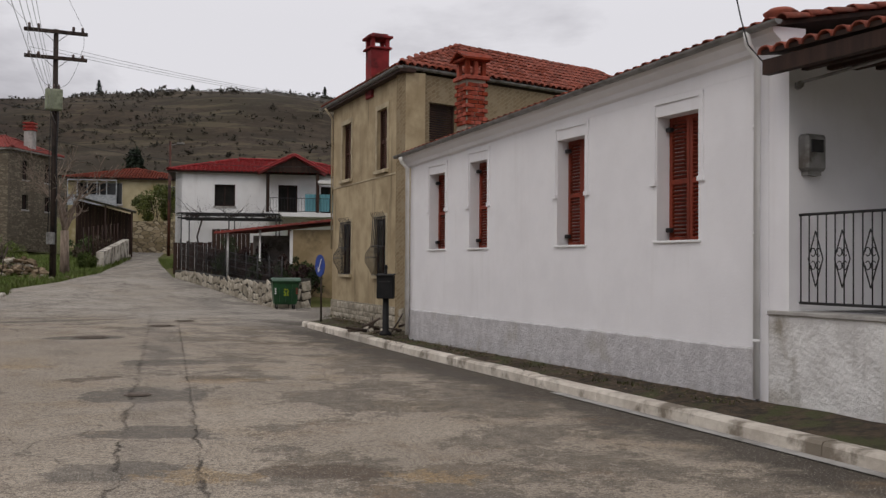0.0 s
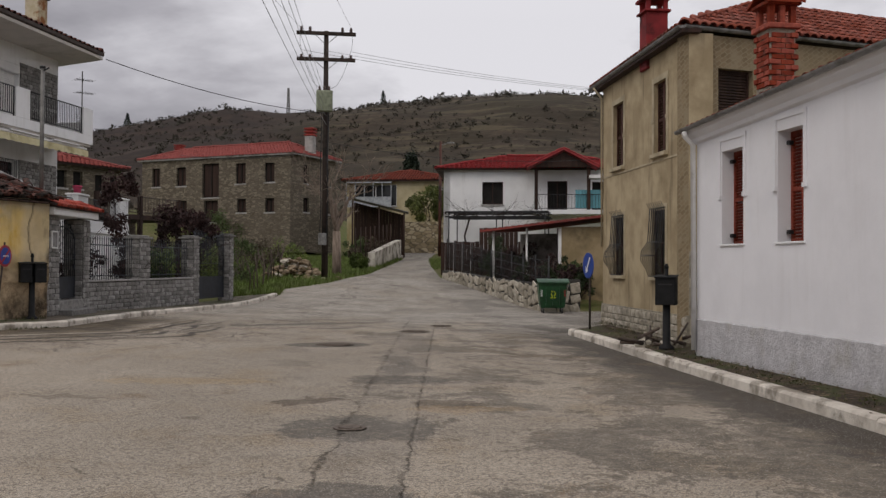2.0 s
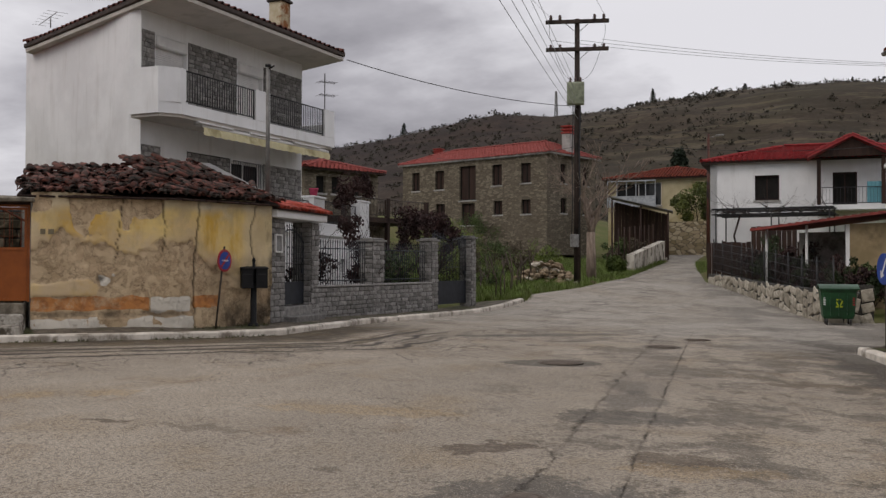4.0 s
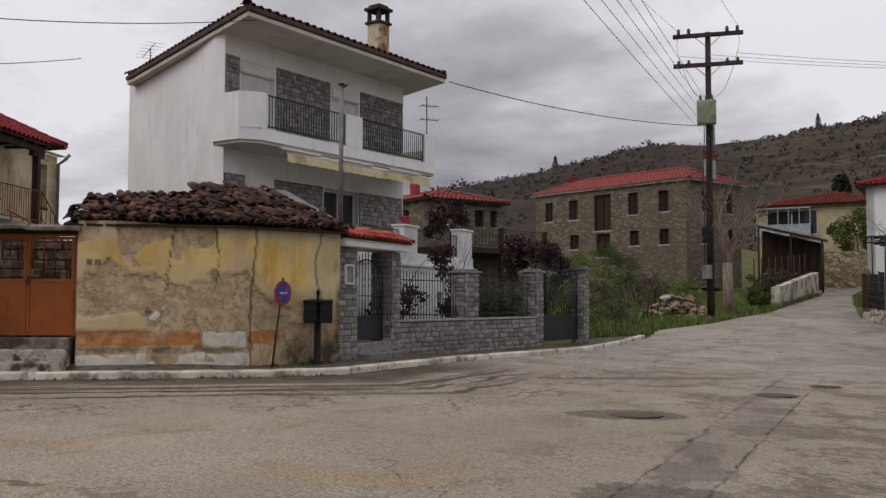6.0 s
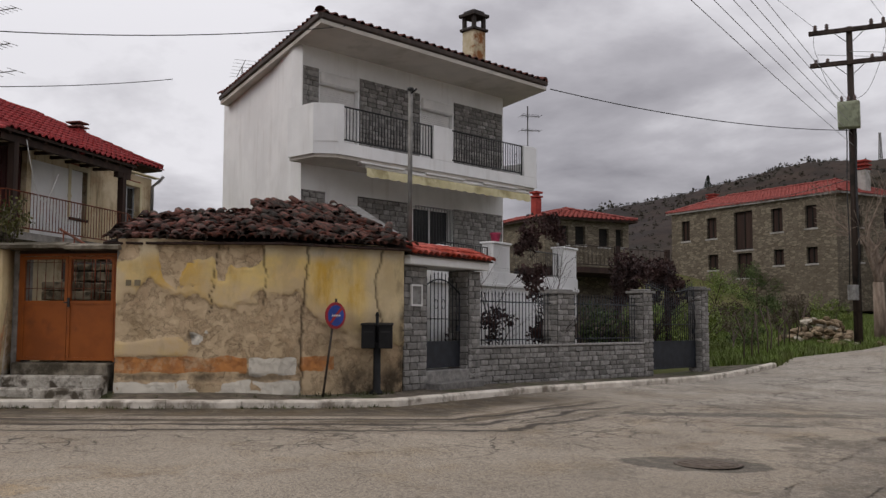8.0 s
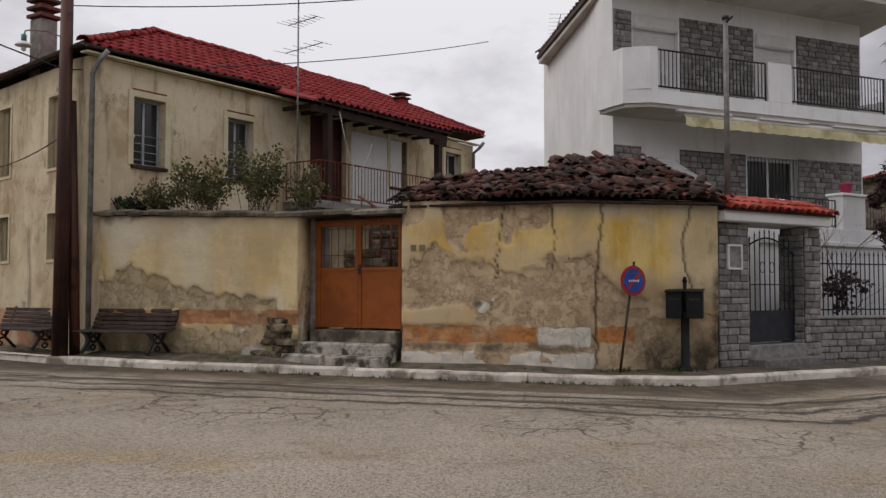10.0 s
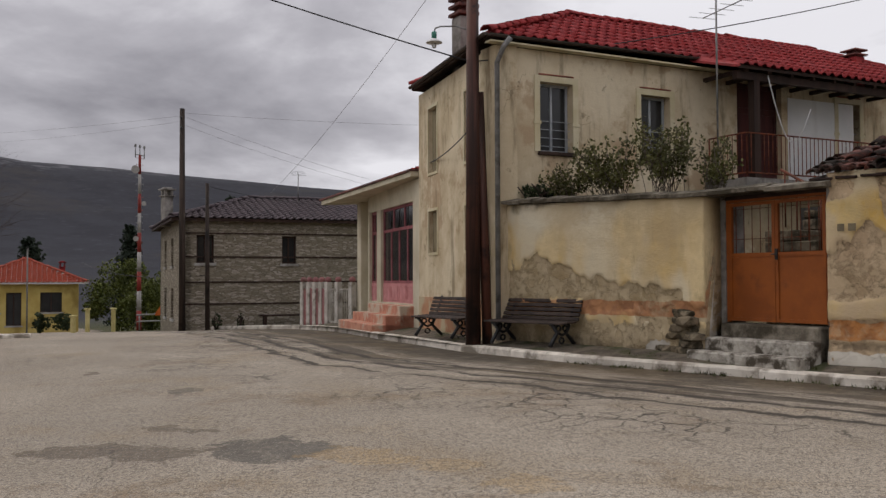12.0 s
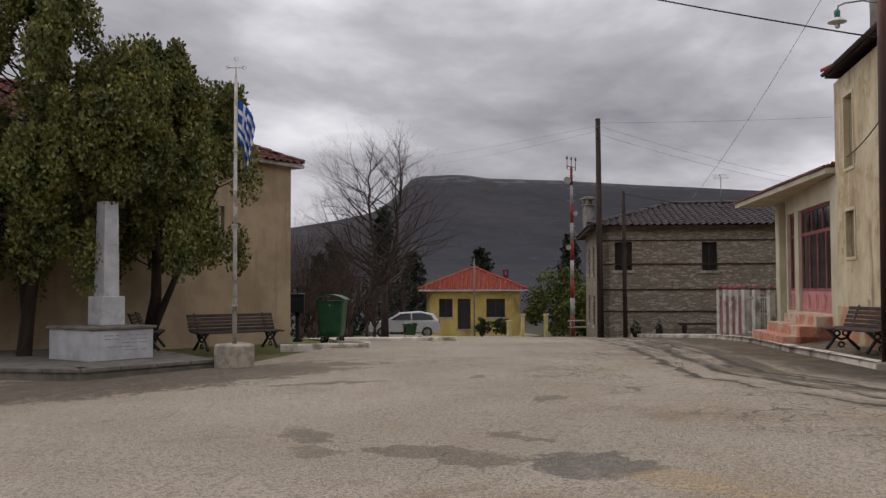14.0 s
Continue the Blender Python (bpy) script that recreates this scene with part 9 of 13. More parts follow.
hp = tall_pole((-25.6, 66.6, gz(-25.6, 66.6)), 10.5, (0.03, 0.0), 0.13, "dark wooden pole at the head of the hill road", pole_dark)
bm = BM()
rod(bm, (0, 0, 10.2 - gz(-25.6, 66.6)), (0.75, -0.1, 10.35 - gz(-25.6, 66.6)), 0.03, n=5)
bbox(bm, 0.6, 1.1, -0.2, 0.0, 10.28 - gz(-25.6, 66.6), 10.4 - gz(-25.6, 66.6), 0.02)
part("lamp_arm", bm, gutter_metal, hp)


# ---------- benches ----------
def bench(at, turn, label, w=1.55):
    """A park bench: cast-iron sides, wooden slats."""
    b = thing("bench", Matrix.Translation(at) @ Matrix.Rotation(radians(turn), 4, "Z") @ Matrix.Diagonal((1, 1, 0.9, 1)), label, "bench", group="park benches")
    for i in range(5):
        y = -0.44 + i * 0.085
        bm = BM()
        bbox(bm, -w / 2, w / 2, y, y + 0.068, 0.41 + 0.006 * i, 0.445 + 0.006 * i, 0.006)
        part("seat_slat", bm, bench_wood, b)
    for i in range(5):
        bm = BM()
        m = Matrix.Translation((0, 0.02 + 0.028 * i, 0.5 + i * 0.085)) @ Matrix.Rotation(radians(-17), 4, "X")
        bbox(bm, -w / 2, w / 2, -0.017, 0.017, -0.034, 0.034, 0.006, m=m)
        part("back_slat", bm, bench_wood, b)
    for x in (-w / 2 + 0.22, w / 2 - 0.22):
        bm = BM()
        pipe(bm, [(x, 0.2, 0.9), (x, 0.03, 0.42), (x, -0.46, 0.4)], 0.022, 6)
        pipe(bm, [(x, -0.40, 0.4), (x, -0.28, 0.26), (x, -0.38, 0.12), (x, -0.46, 0.0)], 0.036, 6)
        pipe(bm, [(x, 0.02, 0.4), (x, -0.06, 0.24), (x, 0.06, 0.12), (x, 0.18, 0.0)], 0.036, 6)
        pipe(bm, [(x, -0.28, 0.26), (x, -0.17, 0.2), (x, -0.06, 0.24)], 0.026, 6)
        for cy, cz in ((-0.25, 0.33), (-0.08, 0.33), (-0.17, 0.1)):
            pipe(bm, [(x, cy + 0.06 * math.cos(t * 0.9), cz + 0.055 * math.sin(t * 0.9)) for t in range(8)], 0.02, 5)
        part("leg", bm, iron_black, b)
    return b


def ang(a, b):
    return math.degrees(math.atan2(b[1] - a[1], b[0] - a[0]))


bench((-20.68, 11.53, gz(-20.6, 11.5) + 0.19), ang(WL, WR), "dark slatted park bench against the yard wall", 1.85)
bench((-22.5, 9.42, gz(-22.5, 9.4) + 0.19), 50, "dark slatted park bench beside the old house", 1.75)


# ---------- plants ----------
def leaf_mat(name, c1, c2, rough=0.7):
    k = Mat(name, rough, 0.25)
    col = k.mix(k.step(k.noise(1.5, 4, 0.6), 0.35, 0.65), c1, c2)
    k.color(k.vary(col, 0.45, True))
    return k.m


leaf_lime = leaf_mat("leaf_lime", (0.17, 0.21, 0.045), (0.09, 0.125, 0.03))
leaf_mid = leaf_mat("leaf_mid", (0.075, 0.105, 0.03), (0.045, 0.07, 0.022))
leaf_dark = leaf_mat("leaf_dark", (0.04, 0.055, 0.02), (0.022, 0.034, 0.013))
leaf_cypress = leaf_mat("leaf_cypress", (0.18, 0.176, 0.044), (0.072, 0.086, 0.027))
leaf_conifer = leaf_mat("leaf_conifer", (0.022, 0.032, 0.018), (0.012, 0.02, 0.012))
leaf_purple = leaf_mat("leaf_purple", (0.055, 0.028, 0.025), (0.03, 0.016, 0.015))
leaf_brown = leaf_mat("leaf_brown", (0.10, 0.08, 0.05), (0.06, 0.046, 0.03))
bark_dark = surf("bark_dark", hx("3b302a"), hx("271f1b"), 8, 0.95, bump=0.02, bscale=30, stretch=(1, 1, 0.2))
bark_pale = surf("bark_pale", hx("8f8072"), hx("6b5e54"), 8, 0.95, bump=0.01, bscale=30, stretch=(1, 1, 0.2))
bark_grey = surf("bark_grey", hx("6b6058"), hx("4c433d"), 8, 0.95, bump=0.01, bscale=30, stretch=(1, 1, 0.2))
twig_brown = surf("twig_brown", hx("4b3f38"), hx("342b27"), 5, 0.95, bump=0)


def leaves(verts, faces, c, size, rnd, up=0.3):
    """One small pointed leaf."""
    d = Vector((rnd.gauss(0, 1), rnd.gauss(0, 1), rnd.gauss(up, 1))).normalized()
    s = d.orthogonal().normalized()
    s = Matrix.Rotation(rnd.uniform(0, 6.28), 3, d) @ s
    k = len(verts)
    a = size * rnd.uniform(0.7, 1.3)
    w = a * 0.34
    n = d.cross(s) * a * 0.12
    verts += [tuple(c), tuple(c + d * a * 0.5 + s * w + n), tuple(c + d * a), tuple(c + d * a * 0.5 - s * w + n)]
    faces.append((k, k + 1, k + 2, k + 3))


def leaf_mesh(name, verts, faces, mat, parent, label="", kind=""):
    me = bpy.data.meshes.new(name)
    me.from_pydata(verts, [], faces)
    me.update()
    me.materials.append(mat)
    ob = new(name, me)
    ob.parent = parent
    return tagged(ob, label, kind=kind)


def clumpy(verts, faces, centre, rad, n, size, rnd, hollow=0.5, lumps=14, squash=(1, 1, 1), low=None):
    """Leaves in uneven clumps through an ellipsoid."""
    cs = []
    for _ in range(lumps):
        d = Vector((rnd.gauss(0, 1), rnd.gauss(0, 1), rnd.gauss(0, 1))).normalized() * rnd.uniform(hollow, 1.0)
        cs.append((Vector((d.x * rad[0], d.y * rad[1], d.z * rad[2])), rnd.uniform(0.22, 0.5) * min(rad)))
    for i in range(n):
        c, r = cs[rnd.randrange(lumps)]
        d = Vector((rnd.gauss(0, 1), rnd.gauss(0, 1), rnd.gauss(0, 1)))
        p = centre + c + d.normalized() * r * rnd.random() ** 0.45
        if low is None or p.z > low:
            leaves(verts, faces, p, size, rnd)


def bush(at, rad, n, size, mat, seed, label, lumps=14, stems=True, name="bush", hollow=0.4):
    b = thing(name, Matrix.Translation(at), label, "bush")
    rnd = random.Random(seed)
    v, f = [], []
    clumpy(v, f, Vector((0, 0, rad[2] * 0.95)), rad, n, size, rnd, hollow, lumps, low=0.02)
    leaf_mesh("foliage", v, f, mat, b)
    if stems:
        bm = BM()
        for i in range(9):
            a = Vector((rnd.uniform(-0.2, 0.2) * rad[0], rnd.uniform(-0.2, 0.2) * rad[1], -0.05))
            q = Vector((rnd.uniform(-0.8, 0.8) * rad[0], rnd.uniform(-0.8, 0.8) * rad[1], rad[2] * rnd.uniform(1.0, 1.7)))
            mid = a.lerp(q, 0.5) + Vector((rnd.uniform(-0.1, 0.1), rnd.uniform(-0.1, 0.1), 0.1))
            pipe(bm, [a, mid, q], 0.012 + 0.008 * rnd.random(), 4)
        part("stem", bm, twig_brown, b)
    return b


def branch(bm, p, d, ln, r, depth, rnd, spread=0.55, up=0.25, tips=None, shrink=0.72, kids=(2, 3), gnarl=0.14):
    """A limb that bends, and splits into finer ones."""
    segs = 3
    for i in range(segs):
        d = (d + Vector((rnd.gauss(0, gnarl), rnd.gauss(0, gnarl), rnd.gauss(0, gnarl) + up * 0.12))).normalized()
        q = p + d * ln / segs
        r2 = max(r * (1 - 0.28 / segs * (i + 1)), 0.011 if shrink >= 0.8 else 0.0)
        rod(bm, p, q, r, r2, n=6 if r > 0.06 else (4 if r > 0.012 else 3), cap=False)
        p, r = q, r2
        if depth > 1 and i < segs - 1 and rnd.random() < 0.75:
            s = (d + Vector((rnd.gauss(0, 1), rnd.gauss(0, 1), rnd.gauss(0.2, 0.7))).normalized() * spread * 1.5).normalized()
            branch(bm, p, s, ln * shrink * rnd.uniform(0.5, 0.85), r * 0.55, depth - 1, rnd, spread, up, tips, shrink, kids, gnarl)
    if depth <= 1:
        if tips is not None:
            tips.append(p.copy())
        return
    for _ in range(rnd.randint(*kids)):
        s = (d + Vector((rnd.gauss(0, 1), rnd.gauss(0, 1), rnd.gauss(0, 1))).normalized() * spread).normalized()
        branch(bm, p, s, ln * shrink * rnd.uniform(0.8, 1.1), r * 0.66, depth - 1, rnd, spread, up, tips, shrink, kids, gnarl)


def bare_tree(at, height, seed, label, r=0.2, depth=6, trunk=0.3, mat=None, spread=0.5, up=0.5, name="bare_tree", shrink=0.7):
    t = thing(name, Matrix.Translation(at), label, "tree")
    rnd = random.Random(seed)
    bm = BM()
    h = height * trunk
    p = Vector((0, 0, -0.2))
    q = Vector((rnd.uniform(-0.1, 0.1), rnd.uniform(-0.1, 0.1), h))
    rod(bm, p, q, r * 1.25, r, n=10)
    part("trunk", bm, mat or bark_grey, t)
    bm = BM()
    n = 4
    for i in range(n):
        a = 2 * math.pi * i / n + rnd.uniform(-0.4, 0.4)
        d = Vector((math.cos(a) * 0.55, math.sin(a) * 0.55, 1.0)).normalized()
        branch(bm, q, d, height * 0.26, r * 0.62, depth - 1, rnd, spread, up, None, shrink)
    branch(bm, q, Vector((0.05, 0, 1)), height * 0.3, r * 0.7, depth - 1, rnd, spread, up, None, shrink)
    part("crown", bm, mat or bark_grey, t, "leafless crown of fine branches")
    return t


def conifer(at, height, rad, seed, label, mat=None, n=2600):
    t = thing("conifer", Matrix.Translation(at), label, "tree", group="conifers")
    rnd = random.Random(seed)
    bm = BM()
    rod(bm, (0, 0, -0.5), (0, 0, height * 0.95), height * 0.018, 0.02, n=6)
    part("trunk", bm, bark_dark, t)
    v, f = [], []
    tiers = int(height * 1.5)
    for i in range(tiers):
        k = i / tiers
        z = height * (0.08 + 0.9 * k)
        R = rad * (1 - k) ** 0.8 * rnd.uniform(0.8, 1.12) + 0.1
        arms = 7
        for j in range(arms):
            a = 2 * math.pi * (j + rnd.random() * 0.7) / arms
            ln = R * rnd.uniform(0.7, 1.15)
            for m in range(max(3, n // (tiers * arms))):
                s = rnd.random() ** 0.6
                p = Vector((math.cos(a) * ln * s, math.sin(a) * ln * s, z - ln * s * 0.35 + rnd.gauss(0, 0.12)))
                p += Vector((rnd.gauss(0, 0.12), rnd.gauss(0, 0.12), rnd.gauss(0, 0.08))) * (1 + ln * 0.25)
                leaves(v, f, p, 0.3 + height * 0.012, rnd, -0.2)
    leaf_mesh("foliage", v, f, mat or leaf_conifer, t)
    return t


# ---------- far houses up the hill road ----------
def stone_wall_mat(name, c1, c2, c3, mortar, sx=3.2, sz=6.0):
    """Coursed rubble for walls far off, where single stones stay a few centimetres on the picture's scale."""
    k = Mat(name, 0.93, 0.2)
    w = k.warp(2.2, 0.14)
    v1 = k.voronoi(1.0, "F1", vec=w, stretch=(sx, sx, sz), out="Color")
    s = k.n.new("ShaderNodeSeparateColor")
    k.link(v1, s.inputs[0])
    col = k.mix(s.outputs[0], c1, c2)
    col = k.mix(k.step(s.outputs[1], 0.62, 0.7), col, c3)
    e = k.step(k.voronoi(1.0, vec=w, stretch=(sx, sx, sz)), 0.02, 0.09)
    col = k.mix(e, mortar, col)
    col = k.mix(k.math("MULTIPLY", k.step(k.noise(0.7, 6, 0.6), 0.5, 0.75), 0.4), col, mortar)
    k.color(col)
    k.bump(e, 0.03, 0.7)
    k.bump(k.noise(25, 4, 0.6), 0.01, 0.5)
    return k.m


rubble_brown = stone_wall_mat("rubble_brown", hx("746b5e"), hx("625a4e"), hx("82796a"), hx("5a5245"), 3.2, 8.5)
coursed_grey = stone_wall_mat("coursed_grey", hx("8f8676"), hx("7a7263"), hx("a0978a"), hx("6d6557"), 4.6, 17.0)
rubble_mid = stone_wall_mat("rubble_mid", hx("94866e"), hx("75694f"), hx("a3977f"), hx("5d5446"), 2.2, 4.0)
rubble_pale = stone_wall_mat("rubble_pale", hx("b2a892"), hx("8f8674"), hx("c2baa6"), hx("6f6758"), 2.2, 4.0)
hole_dark = surf("dark_interior", (0.012, 0.011, 0.01), (0.018, 0.016, 0.014), 3, 0.95, bump=0)
cream_wall = surf("cream_wall", hx("b5a98a"), hx("a39878"), 1, 0.9, bump=0.003, stain=hx("94875f"), sscale=0.5)


def plan_house(name, label, pts, z0, z1, mat, face_holes, roof_h, roof_mat_me, ridge_me, overhang=0.4, w=0.28, ln=0.38, ridge=0.3, seed=80, group="", win_mat=None, eave_mat=None, frame_mat=None, limit=0):
    """A house on a four-cornered plan (world coordinates, seen faces first: pts[0]-pts[1] is the front), with a hip roof. face_holes: {face: [(s0, s1, za, zb)]}."""
    o = Vector((pts[0][0], pts[0][1], 0))
    h = thing(name, Matrix.Translation(o), label, "house", group)
    loc = [(p[0] - o.x, p[1] - o.y) for p in pts]
    for i in range(4):
        a, b = loc[(i + 1) % 4], loc[i]
        L = dist(a, b)
        m = fr(a, b)
        # outside must face away from the centre
        cx, cy = sum(p[0] for p in loc) / 4, sum(p[1] for p in loc) / 4
        if (m.inverted() @ Vector((cx, cy, 0))).y > 0:
            a, b = b, a
            m = fr(a, b)
        hs = face_holes.get(i, [])
        if dist(a, loc[i]) > 0.01:
            hs = [(L - q[1], L - q[0], q[2], q[3]) for q in hs]
        bm = BM()
        wall(bm, L - 0.003, z0, z1, 0.35, hs)
        part("wall", bm, mat, h).matrix_basis = m
        for q in hs:
            bm = BM()
            box(bm, q[0], q[1], -0.3, -0.2, q[2], q[3])
            wn_ = part("window", bm, win_mat or hole_dark, h)
            wn_.matrix_basis = m
            if frame_mat:
                bm = BM()
                framing(bm, q[0], q[1], q[2], q[3], -0.2, -0.15, 0.06)
                box(bm, (q[0] + q[1]) / 2 - 0.03, (q[0] + q[1]) / 2 + 0.03, -0.2, -0.15, q[2] + 0.06, q[3] - 0.06)
                part("frame", bm, frame_mat, wn_).matrix_basis = Matrix.Identity(4)
            bm = BM()
            box(bm, q[0] - 0.08, q[1] + 0.08, -0.1, 0.05, q[2] - 0.1, q[2])
            part("window_sill", bm, concrete, h).matrix_basis = m
    c = Vector((sum(p[0] for p in loc) / 4, sum(p[1] for p in loc) / 4, 0))
    e = []
    for p in loc:
        d = Vector((p[0], p[1], 0)) - c
        e.append(c + d * (1 + overhang / d.length * 1.35) + Vector((0, 0, z1 + 0.02)))
    # ridge along the longer direction
    l01, l12 = (e[1] - e[0]).length, (e[2] - e[1]).length
    if l01 >= l12:
        a, b = (e[0] + e[3]) / 2, (e[1] + e[2]) / 2
        k1, k2 = a.lerp(b, ridge), b.lerp(a, ridge)
        k1.z = k2.z = z1 + roof_h
        faces = ([e[0], e[1], k2, k1], [e[1], e[2], k2], [e[2], e[3], k1, k2], [e[3], e[0], k1])
        rl = ((e[0], k1), (e[1], k2), (k1, k2), (e[3], k1), (e[2], k2))
    else:
        a, b = (e[0] + e[1]) / 2, (e[3] + e[2]) / 2
        k1, k2 = a.lerp(b, ridge), b.lerp(a, ridge)
        k1.z = k2.z = z1 + roof_h
        faces = ([e[0], e[1], k1], [e[1], e[2], k2, k1], [e[2], e[3], k2], [e[3], e[0], k1, k2])
        rl = ((e[0], k1), (e[1], k1), (k1, k2), (e[2], k2), (e[3], k2))
    bm = BM()
    for q in faces:
        deck(bm, q, 0.1)
    bmesh.ops.recalc_face_normals(bm, faces=bm.faces)
    roof = part("roof", bm, eave_mat or dark_wood, h)
    for i, q in enumerate(faces):
        n = (q[1] - q[0]).cross(q[2] - q[0])
        qq = q if n.z > 0 else [q[1], q[0]] + q[2:][::-1]
        tile_slope(roof, qq, roof_mat_me, w, ln, limit, (-o.x - 8, -o.y + 12, 2), 0.006, seed + i)
    for a, b in rl:
        ridge_tiles(roof, a + Vector((0, 0, 0.05)), b + Vector((0, 0, 0.05)), ridge_me, 0.36, 0)
    return h


# two-storey stone house on the bank
SH = [(-33.7, 59.6), (-46.7, 60.3), (-46.4, 66.2), (-33.4, 65.5)]
wins = {0: [(1.31, 2.12, 7.3, 8.63), (3.72, 4.57, 7.26, 8.69), (6.02, 7.5, 6.36, 8.77), (8.96, 9.82, 7.25, 8.6), (11.33, 12.08, 7.25, 8.6), (1.31, 2.07, 5.23, 6.19), (3.68, 4.45, 5.25, 6.2), (8.86, 9.72, 5.2, 6.2), (6.1, 7.3, 4.6, 6.14)],
        3: [(0.9, 1.6, 7.3, 8.6), (3.6, 4.3, 7.3, 8.6), (0.9, 1.6, 5.3, 6.3), (3.6, 4.3, 5.3, 6.3)]}
plan_house("stone_house", "two-storey brown rubble house with red hip roof and dark empty windows", SH, 2.5, 9.2, rubble_brown, wins, 1.15, roman_salmon, ridge_salmon, 0.3, ridge=0.18, win_mat=dark_wood, frame_mat=hole_dark, eave_mat=concrete)
red_band = surf("chimney_band", hx("9c4038"), hx("86352f"), 4, 0.8)
chimney_plain((-33.9, 62.6), 9.3, 11.4, 0.6, concrete, red_band, "grey chimney with red slatted cap", bands=3, turn=5)
chimney_plain((-45.6, 63.2), 9.6, 10.75, 0.55, red_band, red_band, "short red chimney on the stone house", bands=2, turn=5)

tile_far = surf("tile_far", hx("8a4a3c"), hx("6e3a30"), 4, 0.9, bump=0.004, stain=hx("4e322a"), sscale=1.5, vary=0.2)
barrel_far = barrel_tile("tile", tile_far, 0.12, 0.44)
ridge_far = barrel_tile("ridge_tile", tile_far, 0.13, 0.42)
# cream house further up with a glazed veranda
CH = [(-27.7, 76.5), (-37.0, 74.1), (-39.7, 83.8), (-30.0, 86.5)]
plan_house("cream_house", "cream house with an old red tile roof and glazed veranda", CH, 2.5, 8.6, cream_wall, {0: [(1.2, 2.1, 7.1, 8.1), (5.4, 9.0, 6.5, 8.3)], 3: [(1.2, 2.0, 6.3, 7.8)]}, 1.1, barrel_far, ridge_far, 0.4, 0.24, 0.4, win_mat=glass_dark, frame_mat=roller_white)
bm = BM()
for i in range(6):
    bbox(bm, i * 0.75, i * 0.75 + 0.06, -0.04, 0.04, 0, 2.0, 0.005)
box(bm, 0, 3.81, -0.04, 0.04, 1.95, 2.05)
box(bm, 0, 3.81, -0.04, 0.04, 0.75, 0.82)
box(bm, 0, 3.81, -0.05, 0.05, -0.05, 0.02)
box(bm, 0, 3.8, -0.02, 0.02, 0.0, 0.75)
obj("veranda_glazing", bm, frame_grey, m=fr((-36.9, 73.75), (-32.9, 74.8), 6.45), label="white-framed veranda glazing on the cream house", category="veranda")

# white house with balcony on the right of the hill road
WHA, WHB = (-19.8, 52.9), (-9.4, 56.2)
u = Vector((WHB[0] - WHA[0], WHB[1] - WHA[1])).normalized()
nrm = Vector((-u.y, u.x))
WH = [WHA, WHB, (WHB[0] + nrm.x * 8, WHB[1] + nrm.y * 8), (WHA[0] + nrm.x * 8, WHA[1] + nrm.y * 8)]
wh2 = plan_house("white_house", "white two-storey house with red roof, balcony and gabled porch", WH, 0.6, 7.0, villa_white, {0: [(2.15, 3.3, 5.05, 6.3), (5.75, 6.85, 4.7, 6.35), (8.2, 9.2, 4.7, 6.3)]}, 1.15, roman_red, ridge_red, 0.4, 0.26, 0.36, ridge=0.33, win_mat=hole_dark, frame_mat=dark_wood)


